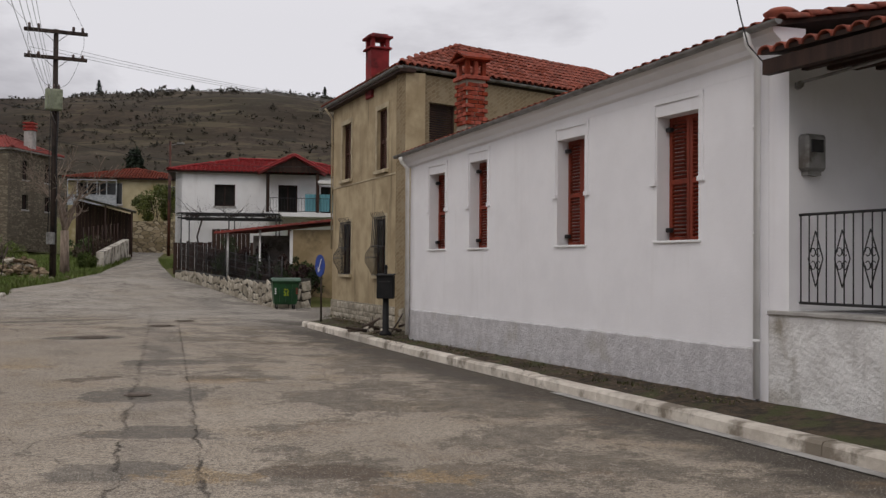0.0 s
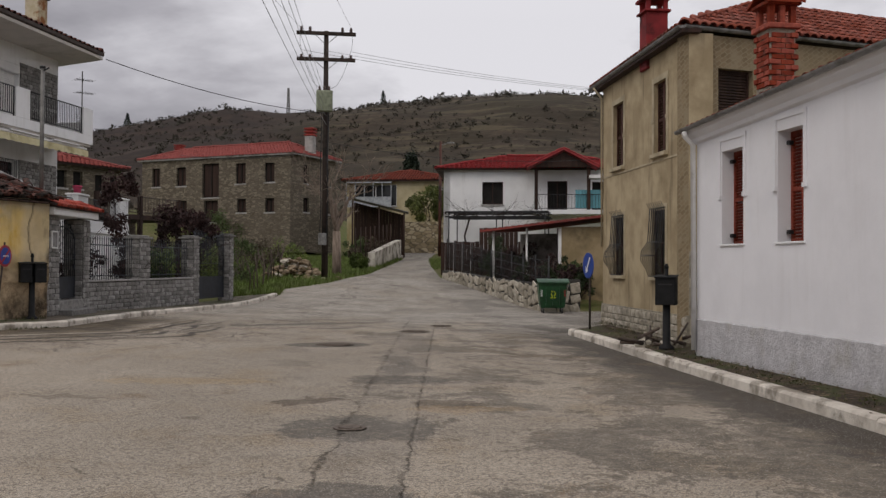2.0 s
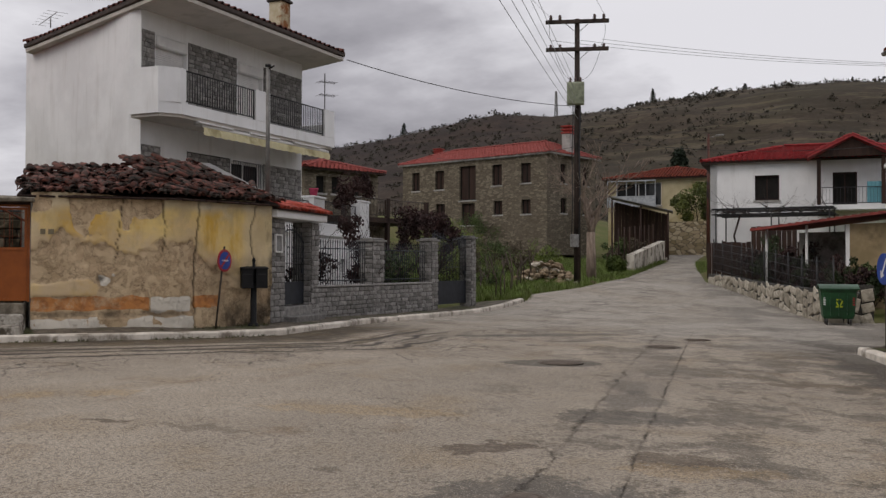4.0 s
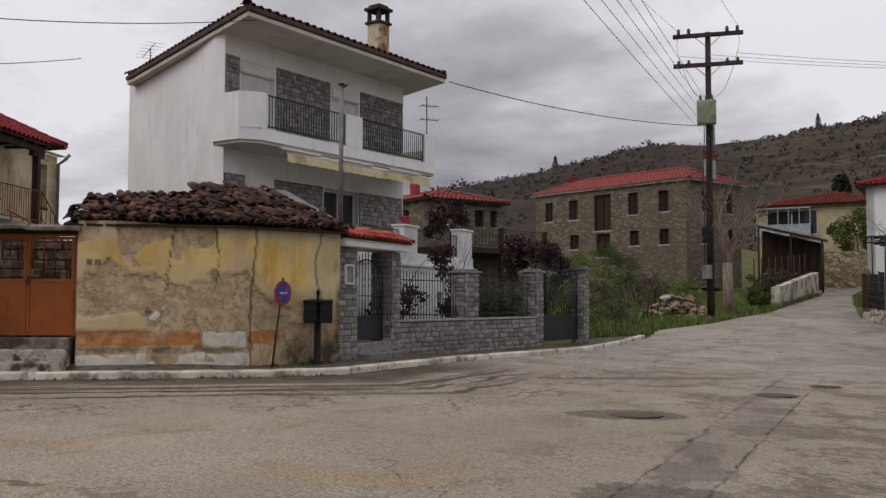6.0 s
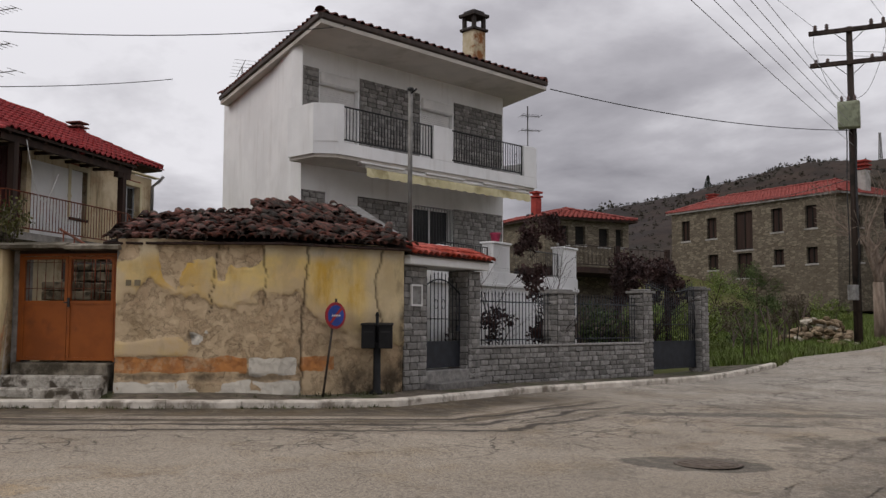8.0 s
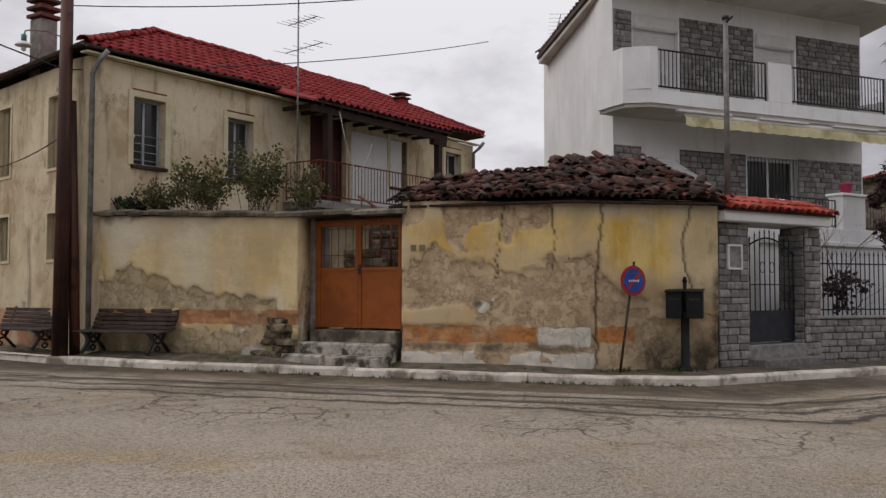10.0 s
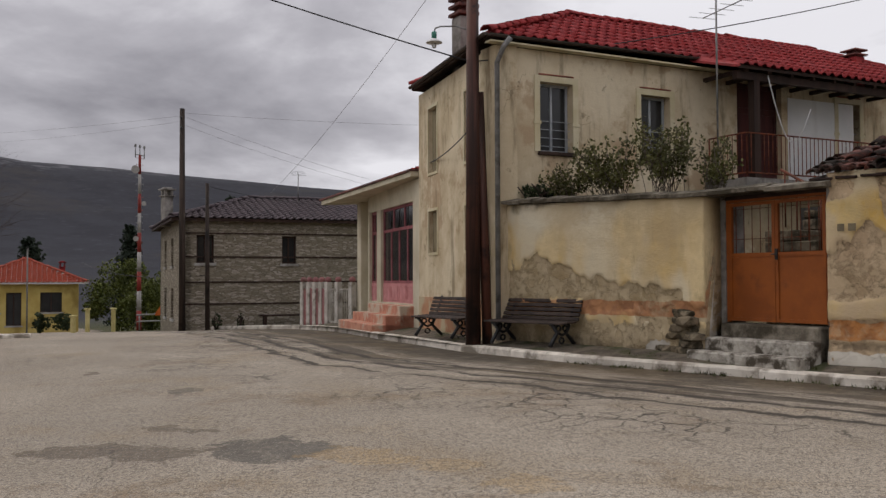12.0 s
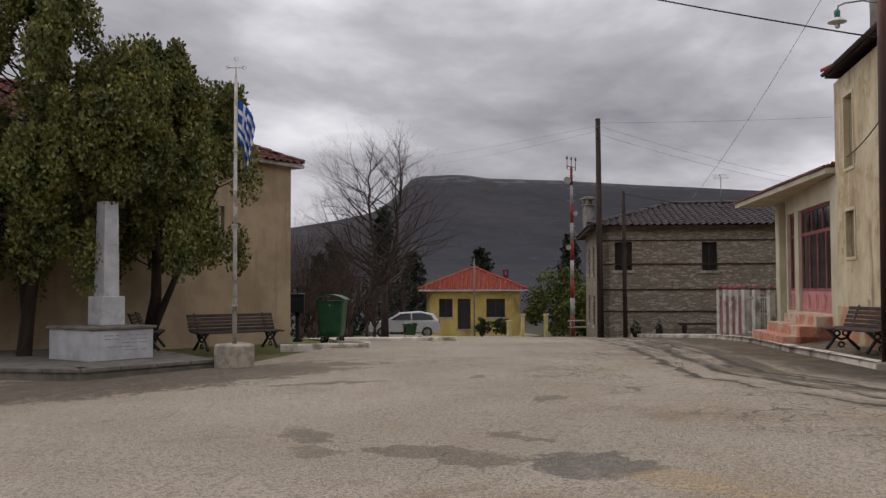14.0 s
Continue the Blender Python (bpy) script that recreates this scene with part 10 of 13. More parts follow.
def wh2_front():
    F = fr(WHA, WHB)
    b = thing("balcony", F, "balcony with a gabled red porch roof and blue screen", "balcony")
    bm = BM()
    box(bm, 5.0, 10.9, -1.5, 0.0, 4.45, 4.68)
    part("slab", bm, villa_white, b)
    for x in (5.1, 7.9, 10.8):
        bm = BM()
        box(bm, x - 0.09, x + 0.09, -1.48, -1.3, 4.68, 6.9)
        part("post", bm, dark_wood, b)
    railing(b, (5.1, -1.42, 0), (10.8, -1.42, 0), 4.75, 5.5, iron_black, 0.16, 0.008, 0.016)
    blue = surf("blue_screen", hx("6fa3ad"), hx("5a8f9b"), 3, 0.7, bump=0.004, stretch=(30, 30, 0.3), bscale=3)
    for x0, x1 in ((7.2, 8.6), (8.75, 10.7)):
        bm = BM()
        n = 26
        prev = None
        for i in range(n + 1):
            x = x0 + (x1 - x0) * i / n
            y = -1.36 + 0.02 * math.sin(i * 1.9)
            row = [bm.verts.new((x, y, 4.75)), bm.verts.new((x, y, 5.75))]
            if prev:
                bm.faces.new((prev[0], row[0], row[1], prev[1]))
            prev = row
        c = part("screen", bm, blue, b, "pale blue cloth screen")
        c.modifiers.new("thick", "SOLIDIFY").thickness = 0.01
    bm = BM()
    bbox(bm, 7.9, 9.6, -1.9, -1.0, 6.32, 6.5, 0.02)
    part("awning_roll", bm, roller_white, b, "rolled white awning")
    bm = BM()
    A, B, C = (4.6, 7.0), (6.55, 7.95), (8.4, 7.0)
    for (xa, za), (xb, zb) in ((A, B), (B, C)):
        deck(bm, [(xa, -1.9, za), (xb, -1.9, zb), (xb, 1.5, zb), (xa, 1.5, za)], 0.1)
    bmesh.ops.recalc_face_normals(bm, faces=bm.faces)
    g = part("porch_roof", bm, tile_red, b)
    tile_slope(g, [Vector((4.6, 1.5, 7.02)), Vector((4.6, -1.9, 7.02)), Vector((6.55, -1.9, 7.97)), Vector((6.55, 1.5, 7.97))], roman_red, 0.26, 0.36, 0, (0, 0, 0), 0.004, 91)
    tile_slope(g, [Vector((8.4, -1.9, 7.02)), Vector((8.4, 1.5, 7.02)), Vector((6.55, 1.5, 7.97)), Vector((6.55, -1.9, 7.97))], roman_red, 0.26, 0.36, 0, (0, 0, 0), 0.004, 92)
    bm = BM()
    t = [bm.verts.new(p) for p in ((4.9, -1.6, 6.95), (8.1, -1.6, 6.95), (6.55, -1.6, 7.78), (4.9, -1.5, 6.95), (8.1, -1.5, 6.95), (6.55, -1.5, 7.78))]
    for f in ((0, 1, 2), (5, 4, 3), (0, 3, 4, 1), (1, 4, 5, 2), (2, 5, 3, 0)):
        bm.faces.new([t[i] for i in f])
    part("gable_board", bm, dark_wood, b)


wh2_front()


def pergola():
    F = fr((-18.3, 49.9), (-13.3, 50.9))
    p = thing("pergola", F, "iron pergola with bare grape vines over the yard", "pergola")
    g = gz(-16, 50)
    for x in (0.0, 2.5, 5.0):
        for y in (0.0, 2.6):
            bm = BM()
            rod(bm, (x, y, g - 0.2), (x, y, 4.45), 0.035, n=6)
            part("post", bm, iron_black, p)
    bm = BM()
    for z in (4.2, 4.45):
        for y in (0.0, 1.3, 2.6):
            rod(bm, (-0.2, y, z), (5.2, y, z), 0.04, n=5)
    for i in range(8):
        rod(bm, (i * 0.72, -0.1, 4.45), (i * 0.72, 2.7, 4.45), 0.03, n=5)
    for i in range(7):
        rod(bm, (i * 0.72, 0, 4.2 if i % 2 else 4.45), (i * 0.72 + 0.72, 0, 4.45 if i % 2 else 4.2), 0.024, n=4)
    part("frame", bm, iron_black, p)
    rnd = random.Random(12)
    bm = BM()
    q = Vector((0.9, 0.1, g))
    pipe(bm, [q, q + Vector((0.15, 0, 1.0)), q + Vector((-0.1, 0.1, 2.0)), q + Vector((0.2, 0, 3.0))], 0.05, 6)
    for i in range(22):
        branch(bm, Vector((rnd.uniform(0, 5), rnd.uniform(0, 2.4), 4.3)), Vector((rnd.uniform(-1, 1), rnd.uniform(-1, 1), 0.25)).normalized(), 0.9, 0.025, 3, rnd, 0.8, 0.1)
    part("vine", bm, bark_dark, p, "bare twisted grape vine")


pergola()

shed_wall = surf("shed_wall", hx("9c8a6c"), hx("857557"), 1.2, 0.9, bump=0.004, stain=hx("6c5f49"), sscale=0.8)


def shed():
    A, B = (-13.2, 42.2), (-8.3, 41.2)
    F = fr(A, B)
    g = 0.4
    s = thing("shed", F, "open-fronted lean-to shed with a red sheet roof", "shed")
    bm = BM()
    box(bm, 3.2, 8.2, 0.0, 3.0, g - 0.3, 3.25)
    part("wall", bm, shed_wall, s)
    bm = BM()
    box(bm, 3.05, 3.2, 0.0, 3.0, g - 0.3, 3.2)
    part("wall", bm, villa_white, s)
    bm = BM()
    deck(bm, [(-0.4, -0.5, 3.15), (3.4, -0.5, 3.5), (8.6, -0.6, 3.95), (8.6, 3.4, 4.1), (-0.4, 3.4, 3.3)], 0.07)
    red = surf("sheet_red", hx("8a4038"), hx("6f3430"), 3, 0.7, bump=0.003, stain=hx("57302b"), sscale=1.2)
    roof = part("roof", bm, red, s, "faded red ribbed sheet roof")
    for i in range(30):
        x = -0.35 + i * 0.3
        z = 3.17 + (x + 0.4) * 0.09
        bm = BM()
        rod(bm, (x, -0.5, z), (x, 3.3, z + 0.14), 0.03, n=5)
        part("rib", bm, red, roof)
    for x in (0.0, 1.6):
        bm = BM()
        rod(bm, (x, 0.0, g - 0.2), (x, 0.0, 3.25), 0.05, n=8)
        part("post", bm, roller_white, s)
    bm = BM()
    box(bm, 0.6, 3.0, 1.6, 2.4, g - 0.2, g + 0.85)
    part("counter", bm, concrete, s)
    bm = BM()
    box(bm, -0.3, 3.1, 2.9, 3.0, g - 0.2, 3.1)
    part("back_wall", bm, concrete_old, s)


shed()


def low_wall_right():
    """Crazy-paved retaining wall beside the road, with a wire fence on top."""
    pts = [(-8.0, 36.3), (-9.15, 35.5), (-13.3, 41.5), (-17.6, 47.3)]
    w = thing("garden_wall", Matrix.Identity(4), "low retaining wall of pale crazy-paved stone", "garden wall", kind="structure")
    for (a, b), (h0, h1) in zip(zip(pts, pts[1:]), ((1.1, 1.1), (1.0, 0.62), (0.62, 0.35))):
        bm = BM()
        L = dist(a, b)
        n = 10
        m = fr(a, b)
        rows = []
        for i in range(n + 1):
            t = i / n
            x = L * t
            p = m @ Vector((x, 0, 0))
            g = gz(p.x, p.y)
            hh = h0 + (h1 - h0) * t
            rows.append([bm.verts.new(q) for q in ((x, 0, g - 0.3), (x, 0, g + hh), (x, -0.4, g + hh), (x, -0.4, g - 0.3))])
        for r0, r1 in zip(rows, rows[1:]):
            for j in range(3):
                bm.faces.new((r0[j], r0[j + 1], r1[j + 1], r1[j]))
        bm.faces.new(rows[0])
        bm.faces.new(rows[-1][::-1])
        bmesh.ops.recalc_face_normals(bm, faces=bm.faces)
        part("wall", bm, mortar_dark, w).matrix_basis = m
        # flat irregular stones
        rnd = random.Random(int(L * 10))
        cells = []
        x = 0.0
        while x < L - 0.15:
            wd = rnd.uniform(0.35, 0.75)
            z = -0.15
            t = x / L
            hh = h0 + (h1 - h0) * t
            p = m @ Vector((min(x + wd / 2, L), 0, 0))
            g = gz(p.x, p.y)
            while z < hh - 0.12:
                sz = rnd.uniform(0.25, 0.5)
                sz = min(sz, hh - z)
                cells.append((x + rnd.uniform(-0.04, 0.04), g + z, min(wd, L - x), sz, rnd.random()))
                z += sz
            x += wd
        bm = BM()
        bed = part("stone_face", bm, mortar_light, w)
        bed.matrix_basis = m
        PIECES.append((bed, cells, stone_pale, 300, 120))
    f = thing("wire_fence", Matrix.Identity(4), "dark wire garden fence with plants on the low wall", "fence")
    for a, b in zip(pts[1:], pts[2:]):
        L = dist(a, b)
        n = int(L / 1.4)
        u = Vector((b[0] - a[0], b[1] - a[1])).normalized()
        off = Vector((u.y, -u.x)) * 0.25
        bm = BM()
        for i in range(n + 1):
            t = i / n
            x, y = a[0] + (b[0] - a[0]) * t + off.x, a[1] + (b[1] - a[1]) * t + off.y
            g = gz(x, y) + 0.4
            p2 = BM()
            rod(p2, (x, y, g - 0.3), (x, y, g + 1.5), 0.025, n=5)
            part("post", p2, iron_black, f)
        for k in range(5):
            q = []
            for i in range(n + 1):
                t = i / n
                x, y = a[0] + (b[0] - a[0]) * t + off.x, a[1] + (b[1] - a[1]) * t + off.y
                q.append((x, y, gz(x, y) + 0.55 + k * 0.3))
            pipe(bm, q, 0.012, 4)
        nn = int(L / 0.16)
        for i in range(nn):
            t = i / nn
            x, y = a[0] + (b[0] - a[0]) * t + off.x, a[1] + (b[1] - a[1]) * t + off.y
            g = gz(x, y)
            rod(bm, (x, y, g + 0.5), (x, y, g + 1.75), 0.011, n=3, cap=False)
        part("mesh", bm, iron_black, f)


low_wall_right()
rnd = random.Random(77)
for i in range(22):
    t = i / 21
    x, y = -9.9 + (-17.0 + 9.9) * t, 38.2 + (48.6 - 38.2) * t
    bush((x + rnd.uniform(0, 1.6), y + rnd.uniform(0, 1.2), gz(x, y) + 0.3), (0.6, 0.6, rnd.uniform(0.45, 0.85)), 1000, 0.11, (leaf_dark, leaf_purple, leaf_purple)[i % 3], 500 + i, "low garden shrub with dark leaves behind the fence")
bush((-9.2, 40.9, gz(-9, 40.9) + 0.2), (0.5, 0.4, 0.75), 700, 0.11, leaf_mid, 520, "leafy climbing shrub against the shed")
# dark boarded screen in the yard
sc = thing("garden_screen", Matrix.Translation((-15.2, 50.2, gz(-15.2, 50.2))) @ Matrix.Rotation(radians(17), 4, "Z"), "dark boarded screen in the yard of the white house", "screen")
rnd = random.Random(41)
for i in range(30):
    bm = BM()
    x = -3.4 + i * 0.22
    bbox(bm, x, x + 0.205, -0.02, 0.02, 0.0, 1.7 + 0.7 * (i // 9 % 2) + rnd.uniform(-0.06, 0.06), 0.004)
    part("board", bm, dark_wood, sc)

# ---------- left side of the hill road ----------


def left_garden_wall():
    a, b = (-26.3, 61.5), (-23.2, 51.2)
    L = dist(a, b)
    m = fr(a, b)
    w = thing("garden_wall", m, "flaking whitewashed retaining wall beside the hill road", "garden wall", kind="structure")
    bm = BM()
    n = 14
    rows = []
    for i in range(n + 1):
        x = L * i / n
        p = m @ Vector((x, 0, 0))
        g = gz(p.x, p.y)
        hh = 1.25 - 0.35 * i / n
        rows.append([bm.verts.new(q) for q in ((x, 0, g - 0.3), (x, 0, g + hh), (x, -0.4, g + hh), (x, -0.4, g - 0.3))])
    for r0, r1 in zip(rows, rows[1:]):
        for j in range(3):
            bm.faces.new((r0[j], r0[j + 1], r1[j + 1], r1[j]))
    bm.faces.new(rows[0])
    bm.faces.new(rows[-1][::-1])
    bmesh.ops.recalc_face_normals(bm, faces=bm.faces)
    part("wall", bm, surf("flaking_white", hx("c4beb2"), hx("a19a8e"), 2.2, 0.93, bump=0.02, bscale=14, stain=hx("544c42"), sscale=1.3, slo=0.48, shi=0.6), w)
    # rubble wall where the road ends above
    bm = BM()
    box(bm, 0.0, 6.2, -0.5, 0.0, 1.6, 4.9)
    obj("rubble_wall", bm, rubble_mid, m=fr((-29.9, 69.6), (-24.0, 71.0)), label="pale rubble wall at the head of the road", category="garden wall", kind="structure")
    # open barn roof behind
    s = thing("lean_to", Matrix.Identity(4), "open timber lean-to with a corrugated grey roof", "lean-to")
    A, B = (-29.95, 61.3), (-26.5, 62.9)
    F = fr(A, B)
    for x in (0.1, 1.9, 3.6):
        for y in (-0.1, 3.4):
            bm = BM()
            p = F @ Vector((x, y, 0))
            rod(bm, (p.x, p.y, land(p.x, p.y) - 0.2), (p.x, p.y, 6.1 - 0.25 * x), 0.06, n=6)
            part("post", bm, dark_wood, s)
    bm = BM()
    n = 28
    prev = None
    for i in range(n + 1):
        x = -0.1 + 4.0 * i / n
        z = 6.25 - 0.25 * (x + 0.1) + (0.03 if i % 2 else 0.0)
        row = [bm.verts.new(F @ Vector(q)) for q in ((x, -0.35, z), (x, 4.2, z + 0.1), (x, 4.2, z + 0.06), (x, -0.35, z - 0.04))]
        if prev:
            for q in range(4):
                bm.faces.new((prev[q], prev[(q + 1) % 4], row[(q + 1) % 4], row[q]))
        prev = row
    bmesh.ops.recalc_face_normals(bm, faces=bm.faces)
    part("roof", bm, gutter_metal, s, "corrugated grey sheet roof")
    # added dark boards at the back stand in for shade under the open roof
    for i in range(16):
        bm = BM()
        x = 0.1 + i * 0.22
        box(bm, x, x + 0.217, 3.3, 3.34, 1.2, 6.1 - 0.25 * x)
        bmesh.ops.transform(bm, matrix=F, verts=bm.verts)
        part("board", bm, dark_wood, s)


left_garden_wall()
leaf_spring = leaf_mat("leaf_spring", (0.12, 0.135, 0.03), (0.06, 0.075, 0.02))
leaf_box = leaf_mat("leaf_box", (0.085, 0.115, 0.022), (0.045, 0.065, 0.014))
bush((-23.35, 49.6, gz(-23.35, 49.6) + 0.12), (0.48, 0.48, 0.4), 8000, 0.07, leaf_box, 601, "clipped round green box bush by the road", 60, False, "round_bush", 0.8)
bare_tree((-22.55, 45.6, land(-22.55, 45.6)), 6.0, 602, "pruned pale grey tree with bare spreading shoots", 0.2, 5, 0.38, bark_pale, 0.75, 0.25, shrink=0.8)
bush((-29.1, 72.9, 4.75), (1.7, 1.5, 1.7), 6500, 0.17, leaf_spring, 603, "fresh light green tree by the hill road", 22, True, "leafy_tree", 0.5)
for i, (x, y, r_, hz, m_) in enumerate(((-27.6, 60.2, 0.8, 0.9, leaf_brown), (-28.6, 59.4, 0.9, 0.8, leaf_mid), (-27.4, 57.0, 0.6, 0.5, leaf_brown))):
    bush((x, y, land(x, y)), (r_, r_, hz), 900, 0.13, m_, 606 + i, "garden shrub above the whitewashed wall")
for i in range(9):
    x, y = -26.4 + 0.42 * i, 61.0 - 1.45 * i
    b2 = BM()
    rod(b2, (x - 0.45, y, land(x - 0.45, y) - 0.2), (x - 0.45, y, gz(x, y) + 2.3), 0.035, 0.03, n=5)
    obj("fence_post", b2, dark_wood, label="thin dark fence post above the whitewashed wall", category="post", group="garden fence posts")
# stone heap
stone_brown = surf("stone_brown", hx("8d7c64"), hx("6b5c49"), 5, 0.92, bump=0.02, bscale=20, vary=0.25)
heap = thing("stone_heap", Matrix.Translation((-24.0, 43.9, land(-24.0, 43.9))), "heap of brown rubble stones on the grass", "stone heap")
rnd = random.Random(9)
for i in range(120):
    bm = BM()
    bmesh.ops.create_icosphere(bm, subdivisions=1, radius=1.0)
    k = rnd.random()
    off = Vector((rnd.gauss(0, 0.9), rnd.gauss(0, 0.6), 0))
    off.z = max(0.05, 1.25 - 0.75 * off.length) * rnd.random() ** 0.5
    sx, sy, sz = rnd.uniform(0.1, 0.3), rnd.uniform(0.1, 0.25), rnd.uniform(0.06, 0.14)
    rot = Euler((rnd.uniform(-0.4, 0.4), rnd.uniform(-0.4, 0.4), rnd.uniform(0, 6))).to_matrix()
    for v in bm.verts:
        v.co = rot @ Vector((v.co.x * sx, v.co.y * sy, v.co.z * sz)) * rnd.uniform(0.85, 1.15) + off
    part("stone", bm, stone_brown if i % 4 else stone_pale, heap)

# grass, weeds and scrub on the bank
grass_mat_tuft = leaf_mat("grass_blade", (0.13, 0.19, 0.035), (0.105, 0.125, 0.035))


def grass_patch(n, area, size, mat, seed, label, dens=None):
    rnd = random.Random(seed)
    v, f = [], []
    k = 0
    while k < n:
        x, y = rnd.uniform(area[0], area[1]), rnd.uniform(area[2], area[3])
        if inside(ROAD, x, y) or (dens and not dens(x, y)):
            k += 0.3
            continue
        k += 1
        z = land(x, y)
        for _ in range(4):
            a = rnd.uniform(0, 6.28)
            h = size * rnd.uniform(0.5, 1.3)
            d = Vector((math.cos(a), math.sin(a), 0))
            p = Vector((x + rnd.gauss(0, 0.07), y + rnd.gauss(0, 0.07), z))
            s = Vector((-d.y, d.x, 0)) * (0.012 + h * 0.03)
            q = len(v)
            v += [tuple(p - s), tuple(p + s), tuple(p + d * h * 0.45 + Vector((0, 0, h)))]
            f.append((q, q + 1, q + 2))
    me = bpy.data.meshes.new("grass")
    me.from_pydata(v, [], f)
    me.update()
    me.materials.append(mat)
    return tagged(new("grass", me), label, "grass", kind="stuff")


grass_patch(26000, (-36, -20.3, 35.5, 60), 0.26, grass_mat_tuft, 31, "rough fresh grass on the bank")
rnd = random.Random(55)
for i, (x, y, rx, rz, m, lab) in enumerate(((-25.5, 38.5, 1.1, 1.2, leaf_lime, "fresh green weedy shrub on the bank"), (-27.3, 41.0, 1.2, 1.1, leaf_lime, "fresh green weedy shrub on the bank"), (-29.5, 44.5, 1.4, 1.0, leaf_brown, "dry brown scrub on the bank"),
                                            (-27.0, 46.5, 1.1, 0.8, leaf_brown, "dry brown scrub on the bank"), (-31.5, 50.0, 1.5, 1.1, leaf_mid, "dark green scrub below the stone house"), (-33.5, 54.0, 1.6, 0.9, leaf_brown, "dry brown scrub on the bank"),
                                            (-30.0, 53.5, 1.4, 0.9, leaf_lime, "fresh green weedy shrub on the bank"), (-24.6, 40.5, 0.7, 0.6, leaf_mid, "dark green scrub by the road"), (-29.5, 39.5, 1.3, 1.1, leaf_brown, "dry brown scrub on the bank"),
                                            (-36.0, 52.0, 2.0, 1.2, leaf_lime, "fresh green weedy shrub on the bank"), (-38.5, 58.0, 2.2, 1.4, leaf_mid, "dark green scrub below the stone house"))):
    bush((x, y, land(x, y)), (rx, rx, rz * 0.85), int(1150 * rx), 0.09, m, 640 + i, lab, 22)
for i, (x, y, h) in enumerate(((-24.6, 39.6, 1.9), (-25.8, 41.8, 2.2), (-26.6, 43.6, 1.8), (-24.2, 42.0, 1.6), (-27.8, 42.6, 2.0))):
    bare_tree((x, y, land(x, y)), h, 670 + i, "leafless brown sapling in the rough grass", 0.03, 4, 0.15, bark_grey, 0.6, 0.5, "bare_shrub")
# fence stakes on the bank
st = thing("stake_fence", Matrix.Identity(4), "row of thin weathered fence stakes and bent poles in the grass", "fence")
for i in range(11):
    x, y = -21.6 - i * 0.32 + rnd.uniform(-0.1, 0.1), 36.6 + i * 0.75
    z = land(x, y)
    b2 = BM()
    pipe(b2, [(x, y, z - 0.1), (x + rnd.gauss(0, 0.08), y + rnd.gauss(0, 0.08), z + 0.8), (x + rnd.gauss(0, 0.2), y + rnd.gauss(0, 0.2), z + rnd.uniform(1.2, 1.8))], 0.025, 5)
    part("stake", b2, wood_scrap, st)
# dark red-leaved tree and climber behind the garden fence
pt = thing("plum_tree", Matrix.Translation((-21.2, 31.7, 0.7)), "small dark purple-leaved tree behind the garden gate", "tree")
rnd = random.Random(14)
bm = BM()
for i in range(6):
    branch(bm, Vector((rnd.uniform(-0.2, 0.2), rnd.uniform(-0.2, 0.2), 0)), Vector((rnd.uniform(-0.5, 0.5), rnd.uniform(-0.5, 0.5), 1)).normalized(), 1.2, 0.05, 4, rnd, 0.5, 0.3)
part("stem", bm, twig_brown, pt)
v, f = [], []
clumpy(v, f, Vector((0, 0.1, 2.3)), (1.5, 1.5, 0.75), 5200, 0.11, rnd, 0.3, 26)
leaf_mesh("foliage", v, f, leaf_purple, pt)
cl_plant = thing("climbing_rose", Matrix.Translation((-19.3, 26.5, 0.6)), "dark climbing rose on the garden fence", "climber")
v, f = [], []
for cx, cy, cz, r, n in ((0.0, 0.0, 1.0, 0.5, 700), (-0.2, -0.3, 2.2, 0.45, 600), (-0.4, -0.2, 3.2, 0.55, 800), (0.0, -1.6, 1.1, 0.45, 380), (0.1, -2.6, 1.0, 0.35, 260), (-0.3, 0.4, 1.6, 0.4, 400), (-0.5, 0.5, 3.6, 0.5, 500)):
    clumpy(v, f, Vector((cx, cy, cz)), (r, r, r), n, 0.1, rnd, 0.2, 9)
leaf_mesh("foliage", v, f, leaf_purple, cl_plant)
bm = BM()
for q in ((0, 0), (-0.1, -1.6), (0.05, -2.6), (-0.2, 0.3)):
    branch(bm, Vector((q[0], q[1], -0.1)), Vector((-0.1, 0, 1)), 1.3 if q[1] else 1.6, 0.035, 4, rnd, 0.5, 0.5)
part("stem", bm, twig_brown, cl_plant)
bush((-20.6, 29.4, 0.7), (0.7, 0.9, 0.7), 900, 0.12, leaf_mid, 701, "green shrub behind the garden fence")
bare_tree((-20.9, 28.9, 0.6), 2.8, 702, "leafless grey shrub with twisted limbs behind the fence", 0.06, 4, 0.2, bark_grey, 0.5, 0.5, "bare_shrub")
# shrubs on the yard wall: sparse olive leaves on many thin upright stems
leaf_olive = leaf_mat("leaf_olive", (0.125, 0.12, 0.035), (0.06, 0.062, 0.018))


